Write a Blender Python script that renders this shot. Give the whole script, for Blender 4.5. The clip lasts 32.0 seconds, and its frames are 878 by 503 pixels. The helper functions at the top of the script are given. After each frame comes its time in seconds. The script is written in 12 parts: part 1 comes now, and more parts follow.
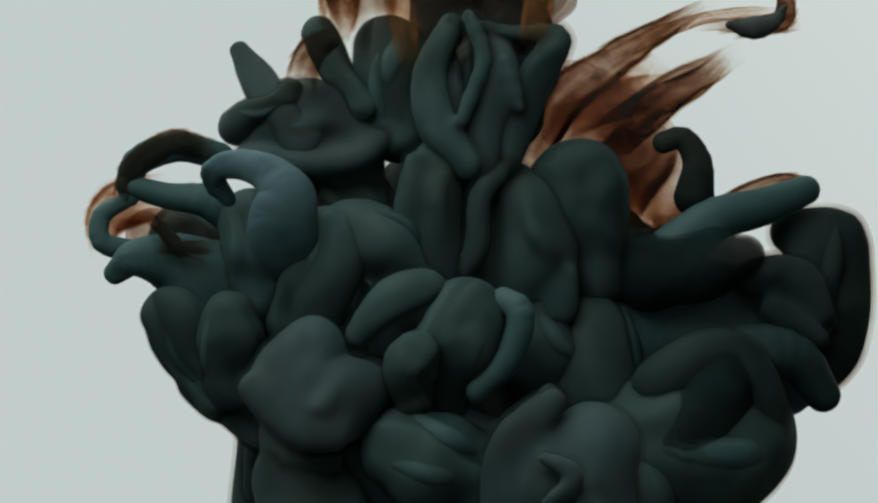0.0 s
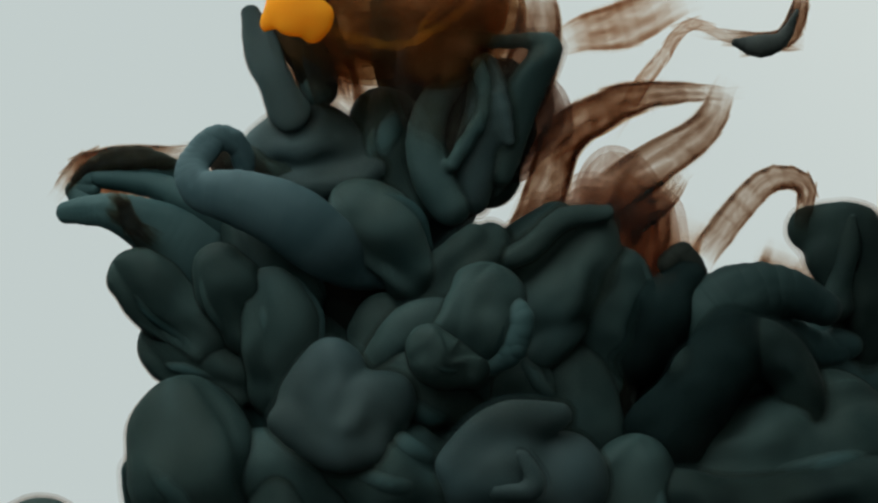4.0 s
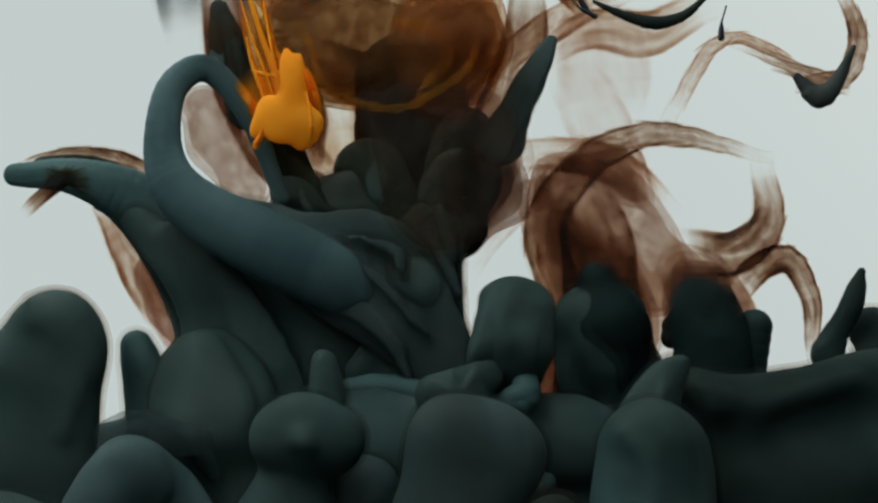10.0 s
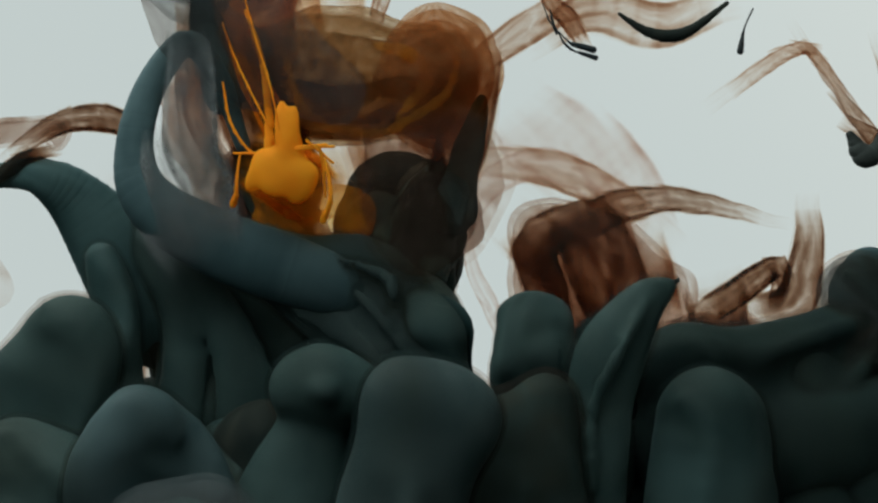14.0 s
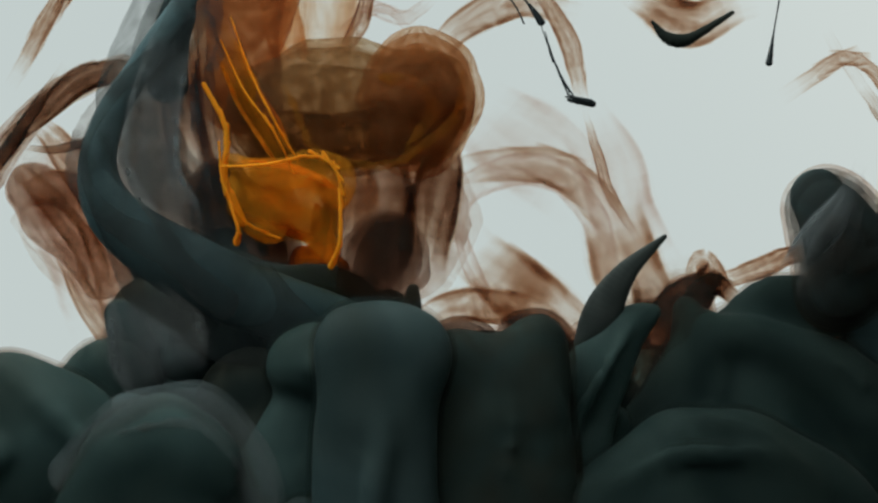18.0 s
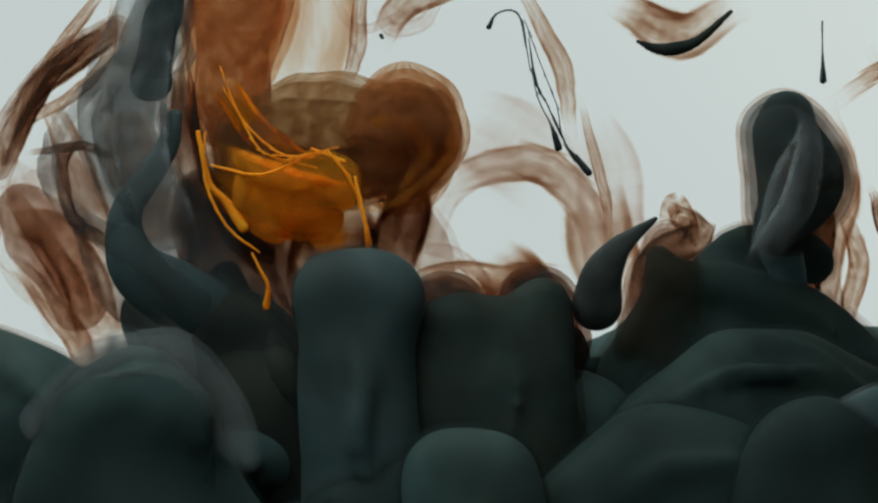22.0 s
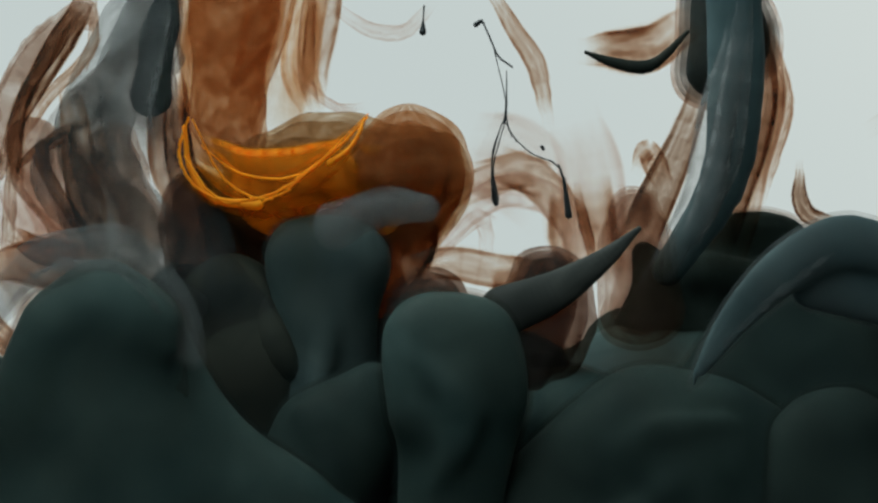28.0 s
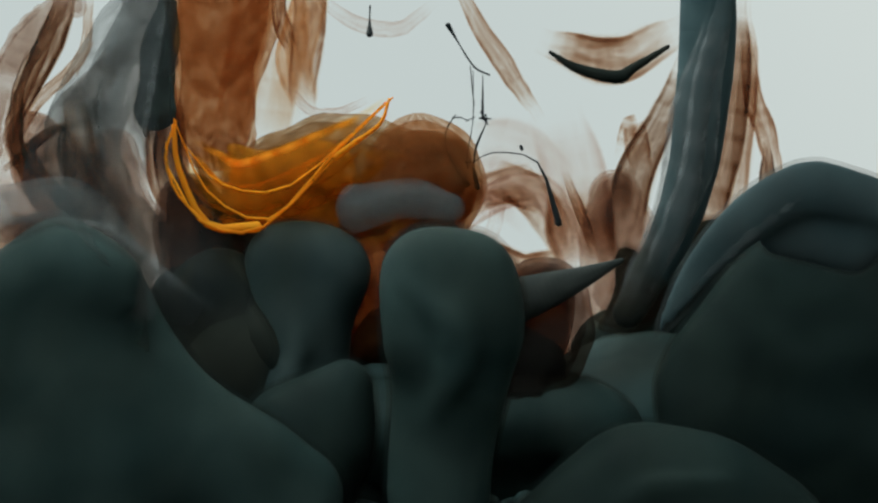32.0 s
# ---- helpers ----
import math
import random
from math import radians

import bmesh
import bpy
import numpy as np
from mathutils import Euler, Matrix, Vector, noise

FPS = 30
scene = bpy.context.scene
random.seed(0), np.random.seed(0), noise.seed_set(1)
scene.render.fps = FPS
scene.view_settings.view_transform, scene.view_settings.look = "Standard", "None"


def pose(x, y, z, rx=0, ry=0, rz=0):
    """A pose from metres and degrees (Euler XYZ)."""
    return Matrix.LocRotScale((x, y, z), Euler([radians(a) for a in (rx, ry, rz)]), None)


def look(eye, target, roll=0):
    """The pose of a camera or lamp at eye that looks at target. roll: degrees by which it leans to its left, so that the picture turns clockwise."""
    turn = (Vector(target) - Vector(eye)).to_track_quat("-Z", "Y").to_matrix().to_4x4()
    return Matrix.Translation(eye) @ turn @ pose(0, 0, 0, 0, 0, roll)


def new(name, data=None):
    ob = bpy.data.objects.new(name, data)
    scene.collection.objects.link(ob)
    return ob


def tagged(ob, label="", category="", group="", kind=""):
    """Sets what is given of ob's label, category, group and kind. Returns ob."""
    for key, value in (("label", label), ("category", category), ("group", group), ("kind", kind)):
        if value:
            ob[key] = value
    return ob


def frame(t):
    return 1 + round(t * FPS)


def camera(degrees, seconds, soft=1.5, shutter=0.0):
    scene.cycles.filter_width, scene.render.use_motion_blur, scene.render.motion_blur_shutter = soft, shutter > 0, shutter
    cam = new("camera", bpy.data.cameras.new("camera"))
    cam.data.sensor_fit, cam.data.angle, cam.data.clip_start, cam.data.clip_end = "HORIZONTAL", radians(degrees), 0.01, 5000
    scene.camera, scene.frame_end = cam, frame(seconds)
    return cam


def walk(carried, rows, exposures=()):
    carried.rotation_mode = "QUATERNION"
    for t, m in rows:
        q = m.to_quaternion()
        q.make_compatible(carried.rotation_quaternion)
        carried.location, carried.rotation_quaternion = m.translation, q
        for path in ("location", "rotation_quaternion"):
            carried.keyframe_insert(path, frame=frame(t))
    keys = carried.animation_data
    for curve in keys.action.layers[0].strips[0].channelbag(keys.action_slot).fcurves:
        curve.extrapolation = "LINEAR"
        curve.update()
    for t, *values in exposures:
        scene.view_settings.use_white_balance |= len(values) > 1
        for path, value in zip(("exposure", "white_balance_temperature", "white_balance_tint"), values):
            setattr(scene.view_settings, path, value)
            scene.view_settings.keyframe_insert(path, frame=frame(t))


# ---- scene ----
import itertools

cam = camera(36, 32.0, soft=2.4)
walk(cam, [(0.0, look((0, -0.3078, 0.112), (0, 0, 0.112))), (32.0, look((0, -0.3078, 0.112), (0, 0, 0.112)))])
scene.cycles.transparent_max_bounces = 32

# ---- light: a softbox above and before the tank, a bright diffuser behind it ----
world = bpy.data.worlds.new("studio")
scene.world = world
world.use_nodes = True
world.node_tree.nodes["Background"].inputs[0].default_value = (0.6, 0.68, 0.72, 1)
world.node_tree.nodes["Background"].inputs[1].default_value = 0.065


def softbox(name, eye, target, size, watts, color):
    data = bpy.data.lights.new(name, "AREA")
    data.shape, data.size, data.size_y, data.energy, data.color = "RECTANGLE", size[0], size[1], watts, color
    new(name, data).matrix_world = look(eye, target)


softbox("softbox", (-0.11, -0.050, 0.335), (0, 0.0, 0.11), (0.44, 0.32), 1.75, (0.88, 1.0, 0.98))


# ---- materials ----
def material(name):
    m = bpy.data.materials.new(name)
    m.use_nodes = True
    m.node_tree.nodes.clear()
    return m, m.node_tree.nodes, m.node_tree.links


def node(nodes, kind, **values):
    n = nodes.new(kind)
    for key, value in values.items():
        n.inputs[key].default_value = value
    return n


def math_node(nodes, links, op, a, b=None):
    n = nodes.new("ShaderNodeMath")
    n.operation = op
    for i, v in enumerate((a, b)):
        if v is None:
            continue
        if hasattr(v, "links"):
            links.new(v, n.inputs[i])
        else:
            n.inputs[i].default_value = v
    return n.outputs[0]


def thick_ink(name, dark, light, rough=0.70, relief=0.08, gleam=0.22, through_light=0.0):
    """Dense pigment: matt, with soft cloudy tone and shallow swirling folds."""
    m, nodes, links = material(name)
    uv = nodes.new("ShaderNodeUVMap")
    uv.uv_map = "flow"
    wide = node(nodes, "ShaderNodeTexNoise", Scale=0.055, Detail=2.0, Distortion=0.5)
    fine = node(nodes, "ShaderNodeTexNoise", Scale=0.07, Detail=0.4, Distortion=0.3)
    links.new(uv.outputs[0], wide.inputs["Vector"])
    links.new(uv.outputs[0], fine.inputs["Vector"])
    ramp = nodes.new("ShaderNodeValToRGB")
    ramp.color_ramp.elements[0].position, ramp.color_ramp.elements[0].color = 0.36, (*dark, 1)
    ramp.color_ramp.elements[1].position, ramp.color_ramp.elements[1].color = 0.66, (*light, 1)
    links.new(wide.outputs["Fac"], ramp.inputs[0])
    bump = node(nodes, "ShaderNodeBump", Strength=relief, Distance=0.004)
    links.new(fine.outputs["Fac"], bump.inputs["Height"])
    skin = node(nodes, "ShaderNodeBsdfPrincipled", Roughness=rough)
    skin.inputs["Specular IOR Level"].default_value = gleam
    links.new(ramp.outputs[0], skin.inputs["Base Color"])
    links.new(bump.outputs[0], skin.inputs["Normal"])
    out = nodes.new("ShaderNodeOutputMaterial")
    if through_light:
        back = nodes.new("ShaderNodeBsdfTranslucent")
        links.new(ramp.outputs[0], back.inputs[0])
        mix = node(nodes, "ShaderNodeMixShader", Fac=through_light)
        links.new(skin.outputs[0], mix.inputs[1])
        links.new(back.outputs[0], mix.inputs[2])
        links.new(mix.outputs[0], out.inputs[0])
    else:
        links.new(skin.outputs[0], out.inputs[0])
    return m


def thin_ink(name, passes, body, density, rim=0.68, streak=0.6, cover=0.25, across=1.9):
    """A film of diluted ink: light is absorbed by its density, which gathers at the edges and in streaks along the flow."""
    m, nodes, links = material(name)
    uv, fade = nodes.new("ShaderNodeUVMap"), nodes.new("ShaderNodeUVMap")
    uv.uv_map, fade.uv_map = "flow", "fade"
    parts, ends = nodes.new("ShaderNodeSeparateXYZ"), nodes.new("ShaderNodeSeparateXYZ")
    links.new(uv.outputs[0], parts.inputs[0])
    links.new(fade.outputs[0], ends.inputs[0])
    wave = node(nodes, "ShaderNodeTexNoise", Scale=0.35, Detail=0.5)
    wave.noise_dimensions = "2D"
    links.new(uv.outputs[0], wave.inputs["Vector"])
    shift = math_node(nodes, links, "MULTIPLY", math_node(nodes, links, "SUBTRACT", wave.outputs["Fac"], 0.5), 0.26)
    u = math_node(nodes, links, "ADD", parts.outputs[0], shift)
    edge = nodes.new("ShaderNodeValToRGB")
    marks = [(0.0, 0.0), (0.07, 0.03), (0.13, rim), (0.22, 0.36), (0.42, 0.22), (0.56, 0.34), (0.74, 0.26), (0.87, rim * 0.9), (0.93, 0.04), (1.0, 0.0)]
    ramp = edge.color_ramp
    ramp.interpolation = "EASE"
    while len(ramp.elements) < len(marks):
        ramp.elements.new(0.5)
    for e, (p, v) in zip(ramp.elements, marks):
        e.position, e.color = p, (v, v, v, 1)
    links.new(u, edge.inputs[0])
    lines = nodes.new("ShaderNodeCombineXYZ")
    links.new(math_node(nodes, links, "MULTIPLY", u, across), lines.inputs[0])
    links.new(math_node(nodes, links, "MULTIPLY", parts.outputs[1], 0.24), lines.inputs[1])
    links.new(ends.outputs[1], lines.inputs[2])
    grain = node(nodes, "ShaderNodeTexNoise", Scale=1.5, Detail=2.6, Roughness=0.5, Distortion=1.5)
    links.new(lines.outputs[0], grain.inputs["Vector"])
    sharp = nodes.new("ShaderNodeMapRange")
    for key, value in (("From Min", 0.30), ("From Max", 0.75), ("To Min", 1.0 - 0.85 * min(streak, 1)), ("To Max", 1.0 + streak)):
        sharp.inputs[key].default_value = value
    links.new(grain.outputs["Fac"], sharp.inputs["Value"])
    d = math_node(nodes, links, "MULTIPLY", edge.outputs[0], sharp.outputs[0])
    d = math_node(nodes, links, "MULTIPLY", math_node(nodes, links, "MULTIPLY", d, ends.outputs[0]), density)
    tint = nodes.new("ShaderNodeCombineColor")
    for i, c in enumerate(passes):
        links.new(math_node(nodes, links, "POWER", c, d), tint.inputs[i])
    clear = nodes.new("ShaderNodeBsdfTransparent")
    links.new(tint.outputs[0], clear.inputs[0])
    matter = nodes.new("ShaderNodeBsdfDiffuse")
    matter.inputs[0].default_value = (*body, 1)
    hidden = math_node(nodes, links, "SUBTRACT", 1.0, math_node(nodes, links, "POWER", math.exp(-cover), d))
    mix = nodes.new("ShaderNodeMixShader")
    links.new(hidden, mix.inputs[0])
    links.new(clear.outputs[0], mix.inputs[1])
    links.new(matter.outputs[0], mix.inputs[2])
    out = nodes.new("ShaderNodeOutputMaterial")
    links.new(mix.outputs[0], out.inputs[0])
    return m


def skin_film(name, passes, body, density, cover, grain=0.09, swirl=1.4):
    """A thin coat of diluted ink round a thick lobe, cloudy and uneven."""
    m, nodes, links = material(name)
    uv = nodes.new("ShaderNodeUVMap")
    uv.uv_map = "flow"
    cloud = node(nodes, "ShaderNodeTexNoise", Scale=grain, Detail=2.6, Distortion=swirl)
    flow = nodes.new("ShaderNodeMapping")
    flow.inputs["Scale"].default_value = (0.8, 0.7, 1.0)
    links.new(uv.outputs[0], flow.inputs["Vector"])
    links.new(flow.outputs[0], cloud.inputs["Vector"])
    d = math_node(nodes, links, "MULTIPLY", math_node(nodes, links, "POWER", cloud.outputs["Fac"], 2.0), density * 3.2)
    tint = nodes.new("ShaderNodeCombineColor")
    for i, c in enumerate(passes):
        links.new(math_node(nodes, links, "POWER", c, d), tint.inputs[i])
    clear = nodes.new("ShaderNodeBsdfTransparent")
    links.new(tint.outputs[0], clear.inputs[0])
    matter = nodes.new("ShaderNodeBsdfDiffuse")
    matter.inputs[0].default_value = (*body, 1)
    hidden = math_node(nodes, links, "SUBTRACT", 1.0, math_node(nodes, links, "POWER", math.exp(-cover), d))
    mix = nodes.new("ShaderNodeMixShader")
    links.new(hidden, mix.inputs[0])
    links.new(clear.outputs[0], mix.inputs[1])
    links.new(matter.outputs[0], mix.inputs[2])
    links.new(mix.outputs[0], nodes.new("ShaderNodeOutputMaterial").inputs[0])
    return m


def plain(name, color, rough):
    m, nodes, links = material(name)
    grain = node(nodes, "ShaderNodeTexNoise", Scale=14.0, Detail=4.0)
    ramp = nodes.new("ShaderNodeValToRGB")
    ramp.color_ramp.elements[0].color = (*[c * 0.85 for c in color], 1)
    ramp.color_ramp.elements[1].color = (*color, 1)
    links.new(grain.outputs["Fac"], ramp.inputs[0])
    skin = node(nodes, "ShaderNodeBsdfPrincipled", Roughness=rough)
    links.new(ramp.outputs[0], skin.inputs["Base Color"])
    links.new(skin.outputs[0], nodes.new("ShaderNodeOutputMaterial").inputs[0])
    return m


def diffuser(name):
    """Lit backdrop, glowing evenly; light falloff painted dimmer and bluer towards one lower corner."""
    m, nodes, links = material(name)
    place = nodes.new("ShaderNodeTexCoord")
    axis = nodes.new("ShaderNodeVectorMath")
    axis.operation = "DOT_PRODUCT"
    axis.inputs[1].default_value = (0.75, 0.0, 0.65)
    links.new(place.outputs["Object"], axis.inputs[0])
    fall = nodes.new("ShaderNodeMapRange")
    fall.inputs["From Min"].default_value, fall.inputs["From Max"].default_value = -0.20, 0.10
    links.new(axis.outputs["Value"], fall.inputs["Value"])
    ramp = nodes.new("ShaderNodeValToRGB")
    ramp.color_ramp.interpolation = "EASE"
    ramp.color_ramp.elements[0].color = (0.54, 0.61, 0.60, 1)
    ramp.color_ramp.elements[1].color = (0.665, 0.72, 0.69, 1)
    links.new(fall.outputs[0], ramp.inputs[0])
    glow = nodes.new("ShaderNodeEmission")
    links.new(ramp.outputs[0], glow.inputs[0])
    links.new(glow.outputs[0], nodes.new("ShaderNodeOutputMaterial").inputs[0])
    return m


ink = thick_ink("black_teal_ink", (0.014, 0.040, 0.041), (0.033, 0.068, 0.068))
slate = thick_ink("slate_blue_ink", (0.018, 0.042, 0.047), (0.039, 0.071, 0.077))
# Darker copy of ink: shade on the flank and base lobes put into colour.
shaded_ink = thick_ink("shaded_black_teal_ink", (0.007, 0.018, 0.018), (0.019, 0.037, 0.035), gleam=0.10)
umber = thick_ink("dark_umber_ink", (0.007, 0.011, 0.010), (0.019, 0.022, 0.018), gleam=0.04)
smoke = thick_ink("smoky_brown_black_ink", (0.014, 0.018, 0.017), (0.038, 0.044, 0.041), gleam=0.10)
jet = thick_ink("jet_ink", (0.006, 0.010, 0.012), (0.014, 0.020, 0.022), rough=0.4)
amber = thick_ink("orange_ink", (0.88, 0.36, 0.010), (0.94, 0.48, 0.022), relief=0.6, through_light=0.6)
film = {
    "brown": thin_ink("brown_ink_film", (0.65, 0.40, 0.27), (0.080, 0.062, 0.045), 2.0, cover=0.3),
    "deep": thin_ink("deep_brown_ink_film", (0.49, 0.29, 0.19), (0.032, 0.040, 0.036), 2.9, cover=0.45),
    "faint": thin_ink("faint_brown_ink_film", (0.72, 0.52, 0.44), (0.2, 0.13, 0.1), 0.8, cover=0.1),
    "grey": thin_ink("grey_ink_film", (0.50, 0.48, 0.46), (0.24, 0.27, 0.28), 1.5, rim=0.8, cover=0.5),
    "rust": thin_ink("rust_ink_film", (0.80, 0.48, 0.28), (0.40, 0.18, 0.07), 1.8, rim=0.5, cover=0.30),
    "orange": thin_ink("orange_ink_film", (0.88, 0.42, 0.07), (0.75, 0.25, 0.02), 1.3, rim=1.9, cover=0.42, across=5.0),
    "slate": thin_ink("slate_ink_film", (0.44, 0.38, 0.35), (0.050, 0.060, 0.060), 2.9, rim=0.95, streak=0.6, cover=0.8, across=1.3),
    "olive": thin_ink("olive_brown_ink_film", (0.52, 0.30, 0.15), (0.13, 0.075, 0.03), 3.6, rim=0.55, cover=0.4, across=1.6),
}

sheer_ink = {
    "russet": skin_film("russet_ink_cloud", (0.70, 0.44, 0.28), (0.26, 0.115, 0.045), 0.56, 0.34, 0.10, 3.4),
    "olive": skin_film("olive_ink_cloud", (0.64, 0.44, 0.28), (0.15, 0.090, 0.042), 0.54, 0.40, 0.10, 3.6),
    "brown": skin_film("brown_ink_cloud", (0.66, 0.48, 0.39), (0.08, 0.075, 0.065), 0.31, 0.25, 0.12),
    "tan": skin_film("tan_ink_cloud", (0.76, 0.60, 0.51), (0.16, 0.13, 0.11), 0.15, 0.16, 0.12, 2.4),
    "mist": skin_film("grey_brown_ink_mist", (0.58, 0.51, 0.47), (0.046, 0.060, 0.064), 0.30, 0.60, 0.08, 2.0),
    "ember": skin_film("ember_ink_film", (0.86, 0.52, 0.20), (0.50, 0.20, 0.03), 0.24, 0.40, 0.12, 2.0),
    "amber": skin_film("amber_ink_bag", (0.90, 0.50, 0.14), (0.66, 0.25, 0.02), 0.40, 0.60, 0.12, 2.0),
    "dusky": skin_film("dusky_ink_cloud", (0.50, 0.37, 0.31), (0.06, 0.062, 0.058), 0.62, 0.34, 0.09),
    "pale": skin_film("pale_grey_ink_cloud", (0.78, 0.74, 0.72), (0.15, 0.18, 0.185), 0.26, 0.62, 0.06),
    "gloom": skin_film("gloomy_ink_haze", (0.46, 0.42, 0.40), (0.020, 0.040, 0.040), 0.50, 0.60, 0.07),
    "slate": skin_film("slate_ink_cloud", (0.50, 0.50, 0.49), (0.06, 0.085, 0.09), 0.38, 0.34, 0.09),
}
coat = skin_film("brown_grey_ink_coat", (0.66, 0.53, 0.46), (0.034, 0.060, 0.060), 0.16, 0.45, 0.035, 0.6)

# ---- the studio ----
BASE = 0.112


def box(name, lo, hi, mat, label, category="wall"):
    bm = bmesh.new()
    bmesh.ops.create_cube(bm, size=1)
    for v in bm.verts:
        v.co = [lo[i] + (v.co[i] + 0.5) * (hi[i] - lo[i]) for i in range(3)]
    bmesh.ops.bevel(bm, geom=bm.edges[:], offset=0.002, segments=1, affect="EDGES")
    me = bpy.data.meshes.new(name)
    bm.to_mesh(me)
    bm.free()
    me.materials.append(mat)
    ob = new(name, me)
    c = [(lo[i] + hi[i]) / 2 for i in range(3)]
    me.transform(Matrix.Translation([-v for v in c]))
    ob.location = c
    return tagged(ob, label, category, kind="structure")


# Unseen room, kept pale and close so it bounces fill light onto the ink.
bounce_paint, acrylic = plain("studio_paint", (0.86, 0.87, 0.85), 0.8), plain("dark_acrylic", (0.04, 0.045, 0.045), 0.35)
box("backdrop", (-0.70, 0.210, 0.0), (0.70, 0.222, 0.90), diffuser("lit_diffuser"), "pale grey backdrop glowing behind the water, falloff of light painted in", "backdrop")
box("ground", (-1.0, -0.75, -0.02), (1.0, 0.8, -0.0005), acrylic, "dark acrylic base under the water", "floor")
box("wall_north", (-1.0, 0.8, -0.02), (1.0, 0.85, 1.1), bounce_paint, "plain pale grey studio wall, unseen, bouncing fill light")
# Added close behind the camera to send backdrop light forward as fill.
box("wall_south", (-1.0, -0.67, -0.02), (1.0, -0.62, 1.1), bounce_paint, "plain pale grey studio wall, unseen, bouncing fill light")
box("wall_east", (1.0, -0.80, -0.02), (1.05, 0.85, 1.1), bounce_paint, "plain pale grey studio wall, unseen, bouncing fill light")
box("wall_west", (-1.05, -0.80, -0.02), (-1.0, 0.85, 1.1), bounce_paint, "plain pale grey studio wall, unseen, bouncing fill light")
box("ceiling", (-1.05, -0.80, 1.1), (1.05, 0.85, 1.15), bounce_paint, "plain pale grey studio ceiling, unseen, bouncing fill light", "ceiling")


CHAINS = {}


# ---- ink: chains of rigid pieces that drift and turn with the water ----
def catmull(p, s):
    """A smooth curve through the rows of p, at the parameters s (0 to len(p) - 1)."""
    p = np.asarray(p, float)
    q = np.vstack((2 * p[0] - p[1], p, 2 * p[-1] - p[-2]))
    i = np.minimum(s.astype(int), len(p) - 2)
    f = (s - i)[:, None]
    a, b, c, d = q[i], q[i + 1], q[i + 2], q[i + 3]
    return 0.5 * (2 * b + (c - a) * f + (2 * a - 5 * b + 4 * c - d) * f ** 2 + (3 * b - a - 3 * c + d) * f ** 3)


def mesh_of(name, verts, faces, mat, layers):
    me = bpy.data.meshes.new(name)
    me.from_pydata([tuple(v) for v in verts], [], faces)
    loops = np.empty(len(me.loops), np.int32)
    me.loops.foreach_get("vertex_index", loops)
    for key, uv in layers.items():
        layer = me.uv_layers.new(name=key)
        layer.data.foreach_set("uv", np.asarray(uv, np.float32)[loops].ravel())
    me.polygons.foreach_set("use_smooth", np.ones(len(me.polygons), bool))
    me.materials.append(mat)
    me.update()
    return me


def sausage(name, r0, r1, length, start, seed, flat, lump, mat, crease, big, around=40):
    """One piece of a tongue: a tapered, lumpy capsule along z, flatter from front to back, with wandering folds along it."""
    rings = []
    for a in np.linspace(-90, 0, 8)[1:]:
        rings.append((r0 * math.sin(radians(a)), r0 * math.cos(radians(a))))
    for f in np.linspace(0, 1, 6)[1:-1]:
        rings.append((length * f, r0 + (r1 - r0) * f))
    for a in np.linspace(0, 90, 8)[:-1]:
        rings.append((length + r1 * math.sin(radians(a)), r1 * math.cos(radians(a))))
    verts, uv = [], []
    for z, r in rings:
        far = (start + z) / big
        bend = 0.9 * noise.noise(Vector((far * 0.45, seed * 1.7, 3.1)))
        fold = math.pi + 0.9 * math.sin(seed * 2.3) + bend
        deep = crease * (0.55 + 0.6 * noise.noise(Vector((far * 0.5, 7.7, seed))))
        for k in range(around):
            a = 2 * math.pi * k / around
            x, y = r * math.sin(a), r * math.cos(a)
            swell = 1 + lump * noise.noise(Vector((x / big * 0.7 + seed, y / big * 0.7, far * 0.55)))
            swell += lump * 0.3 * noise.noise(Vector((x / big * 1.6, y / big * 1.6 + seed, far * 1.3)))
            gap = a - fold
            side = math.tanh(gap / 0.16)
            swell += deep * side * math.exp(-abs(gap) / 0.75) - 0.5 * deep * math.exp(-(gap / 0.13) ** 2)
            other = a - fold - 1.9 - 0.6 * bend
            swell -= 0.45 * deep * math.exp(-(other / 0.16) ** 2)
            verts.append((x * swell, y * swell * flat, z))
            uv.append((min(k, around - k) / around * 2 * math.pi * big * 1000 + seed * 31, (start + z) * 1000))
    low, high = len(verts), len(verts) + 1
    verts += [(0, 0, -r0), (0, 0, length + r1)]
    uv += [(seed * 31, (start - r0) * 1000), (seed * 31, (start + length + r1) * 1000)]
    n, faces = len(rings), []
    for j in range(n - 1):
        for k in range(around):
            a, b = j * around + k, j * around + (k + 1) % around
            faces.append((a, a + around, b + around, b))
    for k in range(around):
        faces.append((low, k, (k + 1) % around))
        faces.append((high, (n - 1) * around + (k + 1) % around, (n - 1) * around + k))
    return mesh_of(name, verts, faces, mat, {"flow": uv})


def spine_of(spans, bends, depths):
    """The joints of a lobe at rest: in the plane of x and z from the tip on, with their depths."""
    p, turn = [(0.0, 0.0)], 0.0
    for i, span in enumerate(spans):
        turn += bends[i - 1] if i else 0.0
        p.append((p[-1][0] + span * math.sin(radians(turn)), p[-1][1] + span * math.cos(radians(turn))))
    return np.array([(x, depths[0] - d, z) for (x, z), d in zip(p, depths)])


